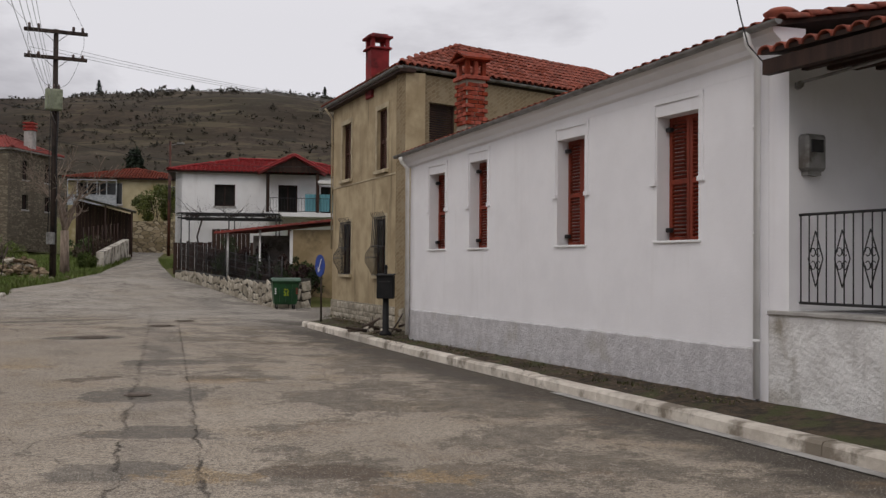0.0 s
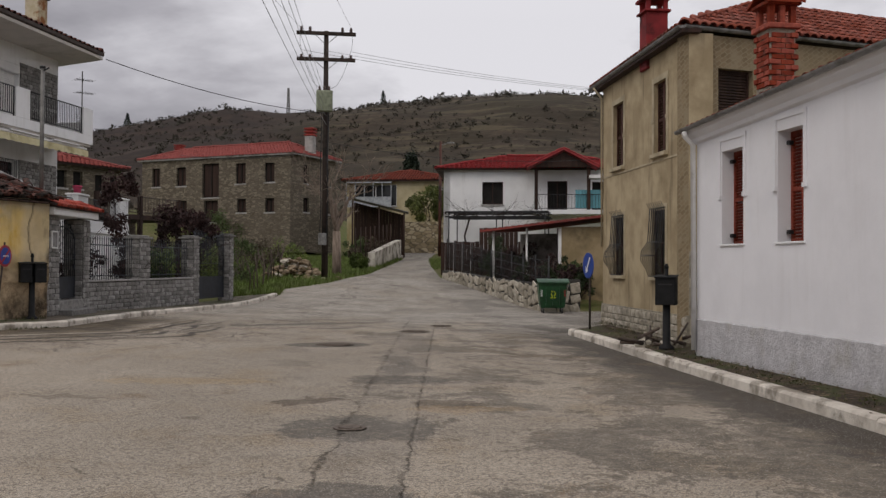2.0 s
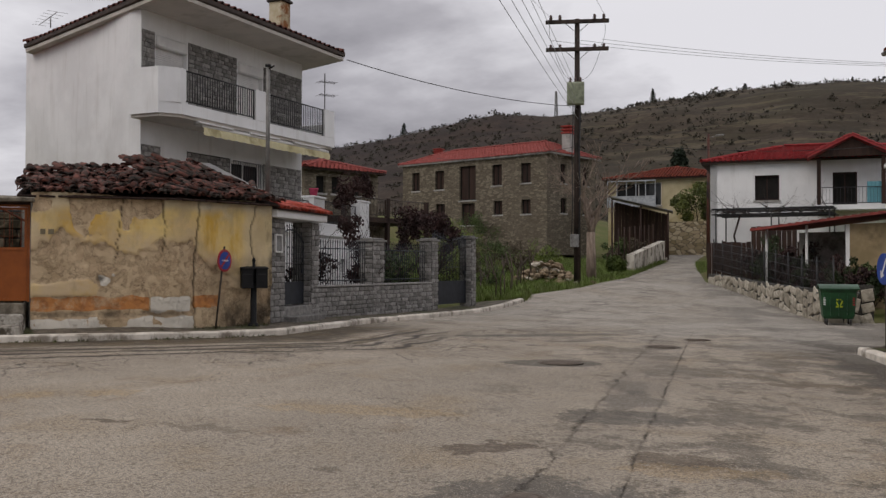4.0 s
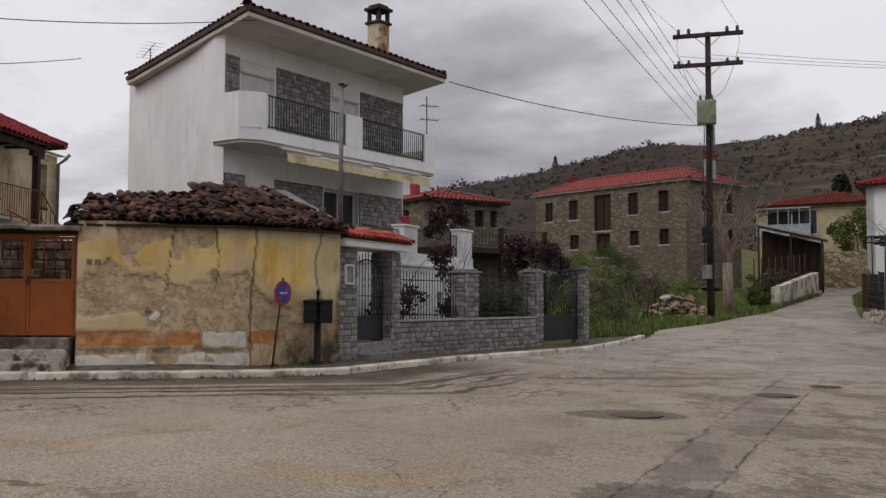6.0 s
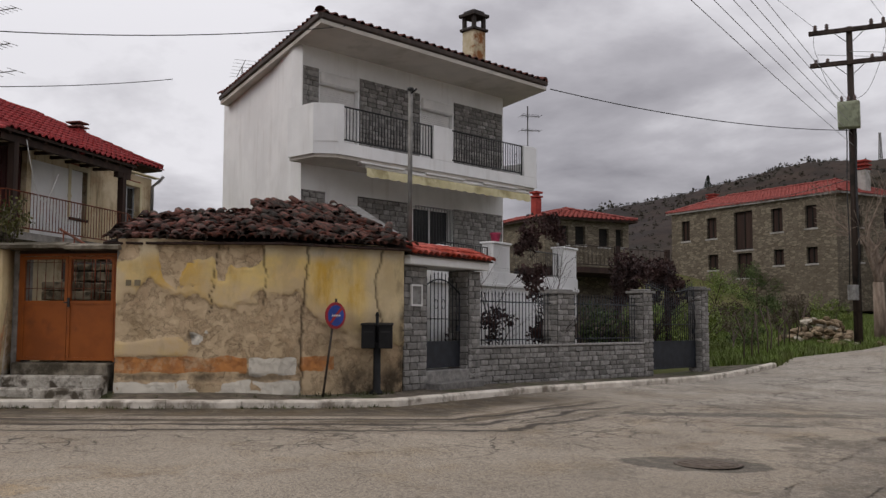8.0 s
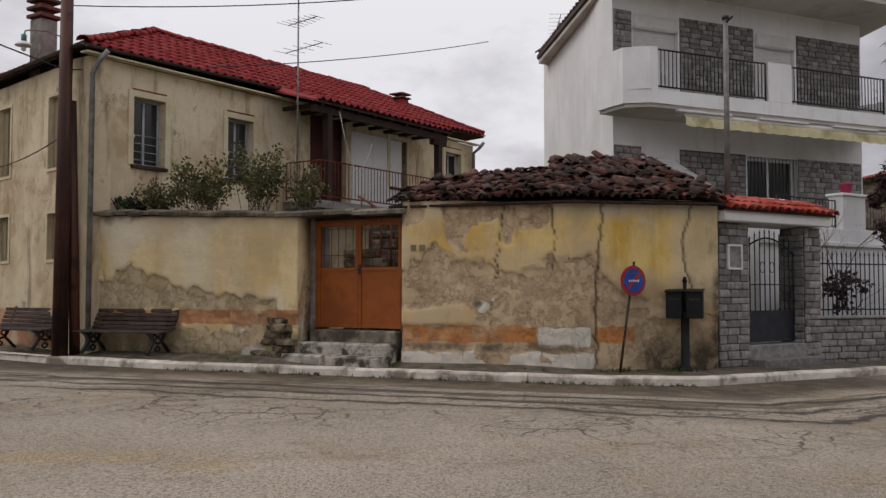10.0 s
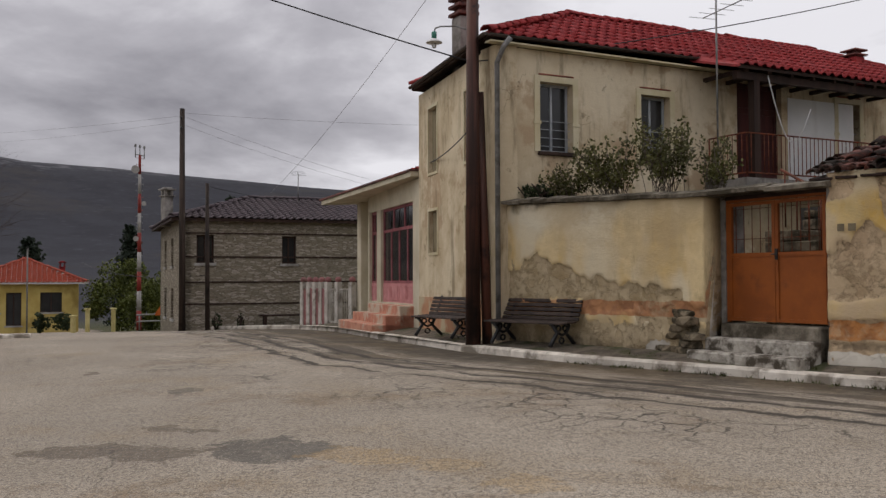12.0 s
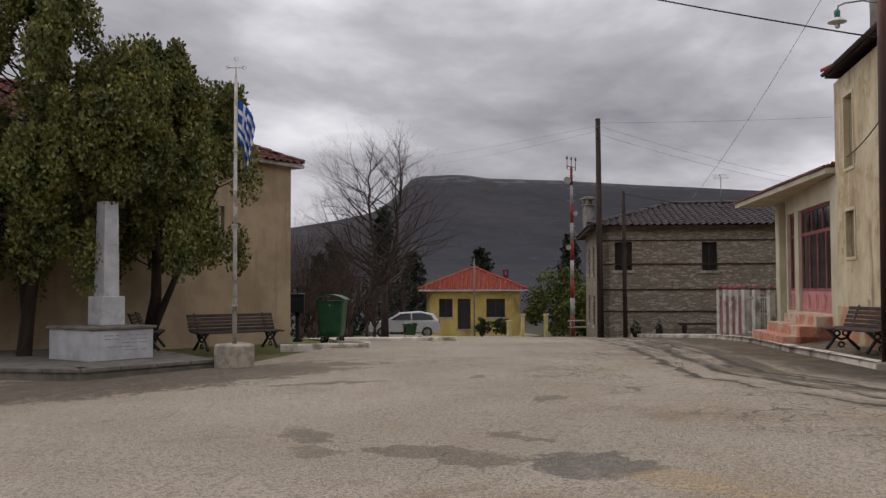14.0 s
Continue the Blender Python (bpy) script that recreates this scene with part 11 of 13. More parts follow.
def wall_shrub(at, r, h, n, seed):
    b = thing("bush", Matrix.Translation(at), "sprawling thin olive-green shrub growing over the yard wall", "bush")
    rnd = random.Random(seed)
    bm = BM()
    v, f = [], []
    for i in range(int(26 * r / 0.6)):
        p = Vector((rnd.gauss(0, 0.25) * r, rnd.gauss(0, 0.2) * r, -0.05))
        q = Vector((rnd.uniform(-1, 1) * r, rnd.uniform(-0.7, 0.7) * r, h * rnd.uniform(0.5, 1.15)))
        mid = p.lerp(q, 0.5) + Vector((rnd.gauss(0, 0.07), rnd.gauss(0, 0.07), 0.12 * h))
        pipe(bm, [p, mid, q], 0.007, 4)
        for k in range(n // 15):
            t = rnd.uniform(0.35, 1.05)
            c = (p.lerp(mid, t * 2) if t < 0.5 else mid.lerp(q, t * 2 - 1)) + Vector((rnd.gauss(0, 0.05), rnd.gauss(0, 0.05), rnd.gauss(0, 0.05)))
            leaves(v, f, c, 0.07, rnd)
    part("stem", bm, bark_grey, b)
    leaf_mesh("foliage", v, f, leaf_olive, b)


for i, (x, y, r, h, n) in enumerate(((-20.3, 12.6, 0.9, 1.0, 700), (-19.75, 13.5, 0.8, 1.15, 620), (-19.35, 14.3, 0.55, 0.8, 420), (-20.85, 11.7, 0.6, 0.7, 420))):
    wall_shrub((x - 0.55, y + 0.25, 3.0), r, h, n, 710 + i)
bush((-21.55, 11.35, 3.05), (0.45, 0.4, 0.24), 700, 0.08, leaf_dark, 720, "low dark shrub growing over the yard wall", 14, True)

# red-roofed stone house behind the villa
BH = [(-36.2, 45.9), (-36.9, 41.0), (-43.8, 42.0), (-43.1, 46.9)]
plan_house("stone_house", "old stone house with a red roof behind the villa", BH, 0.5, 6.85, rubble_brown, {0: [(3.6, 4.2, 5.6, 6.5), (2.6, 3.2, 5.6, 6.5), (1.2, 1.8, 5.55, 6.45), (0.3, 0.8, 5.55, 6.45)], 1: [(1.5, 2.1, 5.6, 6.4)]}, 0.7, roman_salmon, ridge_salmon, 0.35, ridge=0.3, win_mat=hole_dark)
chimney_plain((-40.0, 43.0), 7.3, 8.7, 0.4, red_band, red_band, "small red chimney behind the villa", bands=2, turn=10)
bb = thing("timber_balcony", fr((-26.6, 38.6), (-26.3, 33.0)), "dark timber gallery with a rail below the stone house", "balcony")
bm = BM()
box(bm, 0, 5.6, -2.5, 0.0, 3.5, 3.7)
part("deck", bm, dark_wood, bb)
for x in (0.1, 2.8, 5.5):
    bm = BM()
    box(bm, x - 0.08, x + 0.08, -0.16, 0.0, 0.4, 4.5)
    part("post", bm, dark_wood, bb)
railing(bb, (0.1, -0.05, 0), (5.5, -0.05, 0), 3.8, 4.45, steel_brown, 0.2, 0.012, 0.02)
bm = BM()
box(bm, 0, 5.6, -2.6, -2.4, 0.3, 3.5)
part("back_wall", bm, rubble_brown, bb)

# conifers and scrub of the hill
conifer((-48.0, 112.0, land(-48, 112)), 10.8, 4.2, 801, "dark conifer on the hill's foot", n=4200)
for i, (az, r, ht) in enumerate(((25.6, 606, 13), (12.6, 600, 12), (11.2, 604, 10), (9.0, 605, 13), (5.0, 605, 11), (40.5, 590, 11), (20.4, 608, 8))):
    x, y = -1 - r * math.sin(radians(az)), 6 + r * math.cos(radians(az))
    conifer((x, y, land(x, y) - 1.5), ht, 3.6, 810 + i, "dark conifer on the hill's crest", n=2600)


def scrub():
    """Scattered low bushes and a fringe of trees along the hill's crest."""
    rnd = random.Random(99)
    v, f = [], []
    for i in range(11000):
        az = rnd.uniform(-12, 58)
        crest = i <= 1300
        r = rnd.uniform(585, 640) if crest else 130 + 500 * rnd.random() ** 0.75
        x, y = -1 - r * math.sin(radians(az)), 6 + r * math.cos(radians(az))
        patch = noise.noise((x * 0.012, y * 0.012, 4))
        if not crest and patch + rnd.uniform(-0.55, 0.6) < 0.0:
            continue
        if crest and noise.noise((az * 0.35, 0.0, 7.0)) + rnd.uniform(-0.3, 0.3) < 0.05:
            continue
        z = land(x, y)
        big = rnd.uniform(0.4, 1.0) ** 1.8 * (1.3 + r / 330) if not crest else rnd.uniform(1.4, 3.4)
        if not crest and rnd.random() < 0.06:
            big *= 1.8
        for _ in range(16):
            d = Vector((rnd.gauss(0, 1), rnd.gauss(0, 1), rnd.gauss(0, 1))).normalized() * rnd.random() ** 0.4
            c = Vector((x, y, z + big * 0.25)) + Vector((d.x * big * 0.6, d.y * big * 0.6, d.z * big * 0.42))
            leaves(v, f, c, big * 0.4, rnd)
    me = bpy.data.meshes.new("hill_scrub")
    me.from_pydata(v, [], f)
    me.update()
    me.materials.append(leaf_mat("scrub_leaf", (0.046, 0.04, 0.027), (0.03, 0.027, 0.018)))
    return tagged(new("hill_scrub", me), "scattered dark scrub and trees on the stony hill", "scrub", kind="stuff")


scrub()
# radio mast on the crest
x, y = -1 - 600 * math.sin(radians(31.3)), 6 + 600 * math.cos(radians(31.3))
mast = thing("radio_mast", Matrix.Translation((x, y, land(x, y) - 1)), "thin lattice radio mast on the far crest", "mast")
bm = BM()
for s in range(3):
    a = s * 2.09
    rod(bm, (math.cos(a) * 1.2, math.sin(a) * 1.2, 0), (math.cos(a) * 0.5, math.sin(a) * 0.5, 19), 0.3, n=4)
for i in range(12):
    rod(bm, (-1 + 0.05 * i, 0, i * 1.55), (1 - 0.05 * i, 0, i * 1.55 + 1.6), 0.2, n=4)
part("lattice", bm, gutter_metal, mast)


# ---------- the glazed annex of the old house ----------
def annex():
    A, B = (-25.42, 7.78), (-31.6, 3.4)
    F = fr(A, B)
    h = thing("annex", F, "cream annex with maroon glazed front and a flat canopy", "annex")
    z0, zf = 0.35, 1.12
    bm = BM()
    wall(bm, 5.0, z0, 4.12, 0.3, [(0.55, 3.6, zf, 3.62), (4.02, 4.85, zf, 3.62)])
    part("wall", bm, annex_cream, h)
    bm = BM()
    box(bm, 0.0, 6.4, -3.6, -3.3, z0, 4.12)
    part("wall", bm, annex_cream, h)
    bm = BM()
    box(bm, 4.7, 5.0, -3.3, -0.3, z0, 4.12)
    part("wall", bm, annex_cream, h)
    for x0, x1, n in ((0.55, 3.6, 4), (4.02, 4.85, 2)):
        bm = BM()
        framing(bm, x0, x1, zf + 0.5, 3.62, -0.14, -0.08, 0.07)
        box(bm, x0 + 0.07, x1 - 0.07, -0.13, -0.09, 2.98, 3.06)
        for i in range(1, n):
            x = x0 + (x1 - x0) * i / n
            box(bm, x - 0.035, x + 0.035, -0.13, -0.085, zf + 0.57, 2.98)
        for i in range(1, 3):
            x = x0 + (x1 - x0) * i / 3
            box(bm, x - 0.035, x + 0.035, -0.13, -0.085, 3.06, 3.55)
        win = part("window", bm, frame_maroon, h, "maroon painted glazing bars")
        for i in range(n):
            bm = BM()
            a, b = x0 + (x1 - x0) * i / n + 0.04, x0 + (x1 - x0) * (i + 1) / n - 0.04
            box(bm, a, b, -0.115, -0.108, zf + 0.55, 3.58)
            part("pane", bm, glass_dark, win)
        bm = BM()
        box(bm, x0, x1, -0.16, -0.07, zf, zf + 0.5)
        m_ = max(1, n // 2)
        for i in range(n):
            framing(bm, x0 + (x1 - x0) * i / n + 0.05, x0 + (x1 - x0) * (i + 1) / n - 0.05, zf + 0.06, zf + 0.45, -0.07, -0.055, 0.04)
        part("panel", bm, pink_paint, h, "pink painted lower panel")
    bm = BM()
    bbox(bm, 5.9, 6.35, -0.4, 0.0, z0, 4.02, 0.02)
    part("column", bm, annex_cream, h)
    bm = BM()
    box(bm, 5.0, 6.3, -3.3, -3.2, z0, 4.0)
    part("inner_wall", bm, annex_cream, h)
    # canopy: a thin slab, wider and lower at its far end
    bm = BM()
    deck(bm, [(0.0, 0.22, 4.27), (6.65, 1.03, 4.08), (6.65, -4.0, 4.3), (0.0, -4.0, 4.45)], 0.12)
    bmesh.ops.recalc_face_normals(bm, faces=bm.faces)
    part("canopy", bm, annex_cream, h)
    bm = BM()
    deck(bm, [(-0.03, 0.26, 4.325), (6.72, 1.08, 4.135), (6.72, -4.0, 4.35), (-0.03, -4.0, 4.5)], 0.05)
    bmesh.ops.recalc_face_normals(bm, faces=bm.faces)
    cover = part("canopy_cover", bm, tile_villa, h)
    tile_slope(cover, [Vector((6.5, 0.7, 4.15)), Vector((0.1, 0.0, 4.34)), Vector((0.1, -4, 4.5)), Vector((6.5, -4, 4.35))], roman_red, 0.26, 0.36, 0, (0, 0, 0), 0.004, 93, 0.0)
    for k, (y, zt) in enumerate(((0.35, 1.08), (0.7, 0.86), (1.05, 0.64))):
        bm = BM()
        bbox(bm, 0.5 + 0.0 * k, 3.7 + 0.25 * k, -0.02, y, 0.3, zt, 0.015)
        obj("porch_step", bm, pink_step, m=F, label="flaking pink-painted step before the annex", category="step", group="porch steps", kind="structure")


annex()


def pink_fence():
    A, B = (-30.6, 3.95), (-32.3, 1.55)
    F = fr(A, B)
    f = thing("yard_fence", F, "white-capped pink yard fence with a small white iron gate", "fence")
    post_white = surf("post_white", hx("c4bfb6"), hx("a8a298"), 4, 0.85, bump=0.004, stain=hx("7c756a"), sscale=2)
    pk = surf("fence_pink", hx("9a6a66"), hx("84585a"), 3, 0.9, bump=0.006, stain=hx("6a5048"), sscale=2)
    L = dist(A, B)
    g = 0.3
    xs = [0.0, 0.8, 1.4, 1.78, 2.16, 2.54, L]
    for x in xs:
        bm = BM()
        bbox(bm, x - 0.09, x + 0.09, -0.09, 0.09, g - 0.4, g + 1.35, 0.012)
        p = part("post", bm, post_white, f)
        bm = BM()
        lathe(bm, [(0.07, 0), (0.1, 0.04), (0.1, 0.1), (0.05, 0.16)], 8, at=(x, 0, g + 1.35))
        part("finial", bm, pk, p)
    for a, b in zip(xs[2:], xs[3:]):
        bm = BM()
        box(bm, a + 0.09, b - 0.09, -0.05, 0.05, g - 0.4, g + 1.15)
        part("panel", bm, pk, f)
    for a, b in ((0.0, 0.8), (0.8, 1.4)):
        bm = BM()
        framing(bm, a + 0.1, b - 0.1, g + 0.1, g + 1.15, -0.02, 0.02, 0.04)
        for i in range(1, 5):
            x = a + 0.1 + (b - a - 0.2) * i / 5
            rod(bm, (x, 0, g + 0.1), (x, 0, g + 1.15), 0.012, n=4)
        part("gate_leaf", bm, post_white, f)


pink_fence()


# ---------- far stone house with grey roof ----------
def grey_stone_house():
    # front runs from the left corner to behind the annex
    A, B = (-34.7, -4.5), (-41.6, 4.15)
    u = Vector((B[0] - A[0], B[1] - A[1])).normalized()
    n = Vector((u.y, -u.x)) * -1
    n = Vector((-u.y, u.x))
    if n.dot(Vector((1, 1))) > 0:
        n = -n
    C, D = (B[0] + n.x * 8, B[1] + n.y * 8), (A[0] + n.x * 8, A[1] + n.y * 8)
    g = plan_house("stone_house", "grey-beige coursed stone house with dark timber bands, grey tiles", [A, B, C, D], -1.5, 4.0, coursed_grey, {0: [(0.55, 1.19, 2.37, 3.42), (3.74, 4.3, 2.35, 3.4)], 3: [(4.5, 5.3, 2.3, 3.4), (1.8, 2.6, 2.3, 3.4), (4.5, 5.4, 0.2, 1.4), (1.8, 2.7, 0.2, 1.4)]}, 1.15, roman_grey, ridge_grey, 0.35, 0.27, 0.34, ridge=0.3, win_mat=glass_dark, frame_mat=dark_wood, eave_mat=dark_wood)
    F = fr(B, A)
    L = dist(A, B)
    for z in (3.45, 2.57, 1.63, 0.82):
        bm = BM()
        box(bm, 0.0, L, 0.0, 0.03, z, z + 0.05)
        o = Vector((A[0], A[1], 0))
        part("timber_band", bm, dark_wood, g).matrix_basis = Matrix.Translation(-o) @ F
    chimney_plain((-37.6, -7.0), 4.3, 5.5, 0.36, concrete_old, concrete_old, "grey concrete chimney with slotted head", turn=-30)
    chimney_plain((-41.2, -4.2), 4.8, 5.4, 0.45, tile_grey, tile_grey, "low dark chimney on the grey roof", bands=1, turn=-30)
    antenna((-40.6, -2.6, 4.9), 6.2, 0.4, "thin television aerial on the grey-tiled roof", rows=((0.0, 1.4, 4),))
    b = thing("stone_bench", Matrix.Translation((-36.6, -1.3, gz(-36.6, -1.3) + 0.05)) @ Matrix.Rotation(math.atan2(u.y, u.x), 4, "Z"), "dark low bench against the stone house", "bench")
    bm = BM()
    bbox(bm, -0.9, 0.9, -0.2, 0.2, 0.4, 0.46, 0.01)
    part("seat", bm, dark_wood, b)
    for x in (-0.7, 0.7):
        bm = BM()
        box(bm, x - 0.05, x + 0.05, -0.17, 0.17, 0.0, 0.4)
        part("leg", bm, dark_wood, b)


grey_stone_house()
for i, (x, y) in enumerate(((-35.0, -3.2), (-35.5, -2.5))):
    bush((x, y, gz(x, y)), (0.2, 0.2, 0.3), 90, 0.1, leaf_dark, 900 + i, "small dark shrub at the stone house's foot")


def wire_pole(at, top, arms, label):
    p = tall_pole(at, top, (0.05, 0.0), 0.125 if arms else 0.09, label, pole_black)
    if arms:
        bm = BM()
        for z in (0.15, 0.45, 0.8):
            for s in (-1, 1):
                rod(bm, (0.04, 0, top - at[2] - z), (0.04 + s * 0.22, s * 0.1, top - at[2] - z + 0.05), 0.014, n=4)
                lathe(bm, [(0.03, 0), (0.045, 0.04), (0.02, 0.08)], 6, at=(0.04 + s * 0.22, s * 0.1, top - at[2] - z + 0.05))
        part("bracket", bm, iron_black, p)
    return p


wire_pole((-33.7, -3.82, gz(-33.7, -3.82)), 7.85, True, "tall dark wooden wire pole at the crossroads")
wire_pole((-34.2, -3.1, gz(-34.2, -3.1)), 5.2, False, "shorter dark wooden pole beside the stone house")
wp = Vector((-33.65, -3.82, 7.6))
for z, tgt in ((0.0, (-46.0, 3.5, 5.2)), (-0.3, (-44.0, 3.5, 5.0)), (0.1, (-38, 16, 7.0)), (-0.2, (-60.0, -42.0, 12.0)), (0.0, (-58.0, -44.0, 12.4))):
    wire(wp + Vector((0, 0, z)), tgt, 0.3, 0.005, wire_grey)
wire((-34.15, -3.1, 5.1), (-38.5, 0.2, 4.6), 0.12, 0.012, wire_dark)
wire((-34.15, -3.1, 1.9), (-75.0, -40.0, 3.4), 0.5, 0.014, wire_dark)


def radio_tower():
    x, y = -53.65, -19.35
    g = gz(x, y)
    t = thing("radio_tower", Matrix.Translation((x, y, g)), "slim red and white radio pole with dish antennas", "mast")
    H = 9.35 - g
    n = 9
    red = surf("mast_red", hx("8a332c"), hx("742a24"), 4, 0.6, bump=0)
    wht = surf("mast_white", hx("a09c98"), hx("8a8682"), 4, 0.6, bump=0)
    for i in range(n):
        z0, z1 = H * i / n, H * (i + 1) / n
        bm = BM()
        rod(bm, (0, 0, z0), (0, 0, z1), 0.15 - 0.008 * i, 0.15 - 0.008 * (i + 1), n=10)
        for k in range(3):
            z = z0 + (z1 - z0) * (k + 0.5) / 3
            rod(bm, (-0.3, 0.05, z), (0.3, -0.05, z), 0.015, n=4)
        part("section", bm, red if i % 2 == 0 else wht, t)
    bm = BM()
    for s in (-0.45, 0.0, 0.45):
        rod(bm, (s, 0, H - 0.2), (s, 0, H + 0.5), 0.03, n=5)
        rod(bm, (s, 0, H + 0.45), (s, 0, H + 0.62), 0.07, n=6)
    rod(bm, (-0.45, 0, H), (0.45, 0, H), 0.03, n=5)
    part("head", bm, gutter_metal, t)
    m = facing((0, 0, 0), (30, 20))
    for z, r, s in ((H - 0.9, 0.24, -0.25), (H * 0.72, 0.14, 0.25), (H * 0.52, 0.16, -0.2)):
        bm = BM()
        disc(bm, r, -0.3, -0.2, 16)
        bmesh.ops.transform(bm, matrix=m @ Matrix.Translation((s, 0, 0)), verts=bm.verts)
        bmesh.ops.translate(bm, verts=bm.verts, vec=(0, 0, z))
        part("dish", bm, wht, t)


radio_tower()


# ---------- the yellow cottage ----------
tile_cottage = surf("tile_cottage", hx("a8503c"), hx("8a4030"), 5, 0.8, bump=0.006, bscale=40, stain=hx("7f3c2e"), sscale=1.2, slo=0.55, shi=0.8, vary=0.14)
roman_cottage = roman_tile("tile", tile_cottage, 0.28, 0.4, 0.05)
ridge_cottage = barrel_tile("ridge_tile", tile_cottage, 0.13, 0.42)
cottage_yellow = surf("cottage_yellow", hx("c2ae6a"), hx("b29c58"), 1, 0.85, bump=0.002, stain=hx("9c874a"), sscale=0.6)


def cottage():
    A, B = (-56.4, -25.8), (-52.25, -30.75)
    u = Vector((B[0] - A[0], B[1] - A[1])).normalized()
    n = Vector((u.y, -u.x))
    if n.dot(Vector((1, 1))) > 0:
        n = -n
    C, D = (B[0] + n.x * 7, B[1] + n.y * 7), (A[0] + n.x * 7, A[1] + n.y * 7)
    c = plan_house("cottage", "small yellow cottage with an orange pyramid roof and porch", [A, B, C, D], -2.2, 1.62, cottage_yellow, {0: [(1.0, 2.3, -0.28, 1.0), (3.4, 4.3, -1.1, 1.0), (4.65, 5.6, -0.28, 1.0)]}, 1.6, roman_cottage, ridge_cottage, 0.6, 0.3, 0.36, ridge=0.46, win_mat=glass_dark, frame_mat=dark_wood, eave_mat=roller_white)
    F = fr(B, A)
    inv = Matrix.Translation((-A[0], -A[1], 0)) @ F
    L = dist(A, B)
    for x in (0.05, 3.0):
        bm = BM()
        bbox(bm, x, x + 0.3, 1.1, 1.4, -2.0, 1.5, 0.01)
        part("porch_pillar", bm, cottage_yellow, c).matrix_basis = inv
    bm = BM()
    box(bm, -0.1, 3.5, 0.02, 1.6, -2.2, -1.1)
    part("porch_floor", bm, concrete, c).matrix_basis = inv
    bm = BM()
    box(bm, -0.1, 3.5, 0.02, 1.6, 1.5, 1.62)
    part("porch_ceiling", bm, roller_white, c).matrix_basis = inv
    for k in range(4):
        bm = BM()
        box(bm, 1.0, 3.5, 1.6 + 0.3 * k, 1.9 + 0.3 * k, -2.2, -1.4 - 0.2 * k)
        obj("cottage_step", bm, concrete, m=F, label="grey concrete step before the yellow cottage", category="step", group="cottage steps", kind="structure")
    chimney_plain((-58.3, -28.6), 1.7, 3.1, 0.36, chimney_red, chimney_red, "dark red chimney behind the cottage", turn=40)
    for i in range(4):
        m = F @ Matrix.Translation((0.8 + 0.55 * i, 1.0, -1.1)) @ Matrix.Rotation(radians(20 * i), 4, "Z")
        ch = thing("plastic_chair", m, "white stackable plastic chair on the cottage porch", "chair", group="porch chairs")
        bm = BM()
        bbox(bm, -0.23, 0.23, -0.23, 0.23, 0.4, 0.44, 0.01)
        part("seat", bm, roller_white, ch)
        bm = BM()
        bbox(bm, -0.23, 0.23, -0.25, -0.21, 0.44, 0.85, 0.01)
        part("backrest", bm, roller_white, ch)
        for sx in (-1, 1):
            for sy in (-1, 1):
                bm = BM()
                rod(bm, (sx * 0.2, sy * 0.2, 0), (sx * 0.19, sy * 0.19, 0.4), 0.022, n=5)
                part("leg", bm, roller_white, ch)


cottage()
thin_pole((-51.9, -26.0, gz(-52, -26)), 3.7, "thin pale pole before the yellow cottage")
gate_yellow = surf("gatepost_yellow", hx("c9bd86"), hx("b3a56c"), 2, 0.85, bump=0.003)
for i, (px, py, w, h) in enumerate(((-42.11, -14.99, 0.2, 0.75), (-44.1, -15.71, 0.17, 1.1), (-44.85, -14.76, 0.17, 1.1))):
    bm = BM()
    bbox(bm, -w / 2, w / 2, -w / 2, w / 2, -0.2, h, 0.02)
    bbox(bm, -w / 2 - 0.04, w / 2 + 0.04, -w / 2 - 0.04, w / 2 + 0.04, h, h + 0.08, 0.02)
    obj("gate_post", bm, gate_yellow, m=Matrix.Translation((px, py, gz(px, py))), label="plain cream gate post at the cottage's entrance", category="gate post", group="cottage gate posts")
for i, (px, py) in enumerate(((-44.3, -18.6), (-44.2, -17.2))):
    bush((px, py, gz(px, py)), (0.42, 0.42, 0.55), 500, 0.16, leaf_dark, 920 + i, "dark clipped shrub before the cottage", 14, False)
leaf_hedge = leaf_mat("leaf_hedge", (0.105, 0.12, 0.018), (0.05, 0.064, 0.012))
bush((-60.0, -23.5, gz(-60, -23.5)), (3.8, 3.2, 2.2), 9000, 0.2, leaf_hedge, 925, "bright green hedge beside the radio pole", 24, False)
bush((-56.5, -20.5, gz(-56, -20)), (2.0, 2.0, 1.5), 5000, 0.18, leaf_hedge, 926, "bright green hedge beside the radio pole", 20, False)
# warning sign and guard rail at the bend
ws = thing("warning_sign", facing((-46.2, -12.8, gz(-46.2, -12.8)), (-4, 14)), "small orange triangular warning sign by a guard rail", "sign")
bm = BM()
rod(bm, (0, 0.03, 0), (0, 0.03, 1.0), 0.03, n=6)
part("post", bm, gutter_metal, ws)
bm = BM()
t = [bm.verts.new(p) for p in ((-0.42, 0, 0.75), (0.42, 0, 0.75), (0, 0, 1.45), (-0.42, 0.02, 0.75), (0.42, 0.02, 0.75), (0, 0.02, 1.45))]
for f_ in ((0, 1, 2), (5, 4, 3), (0, 3, 4, 1), (1, 4, 5, 2), (2, 5, 3, 0)):
    bm.faces.new([t[i] for i in f_])
part("plate", bm, surf("sign_orange", hx("c8672a"), hx("b65a22"), 4, 0.5, bump=0), ws)
gr = thing("guard_rail", Matrix.Identity(4), "low galvanised guard rail at the bend", "guard rail")
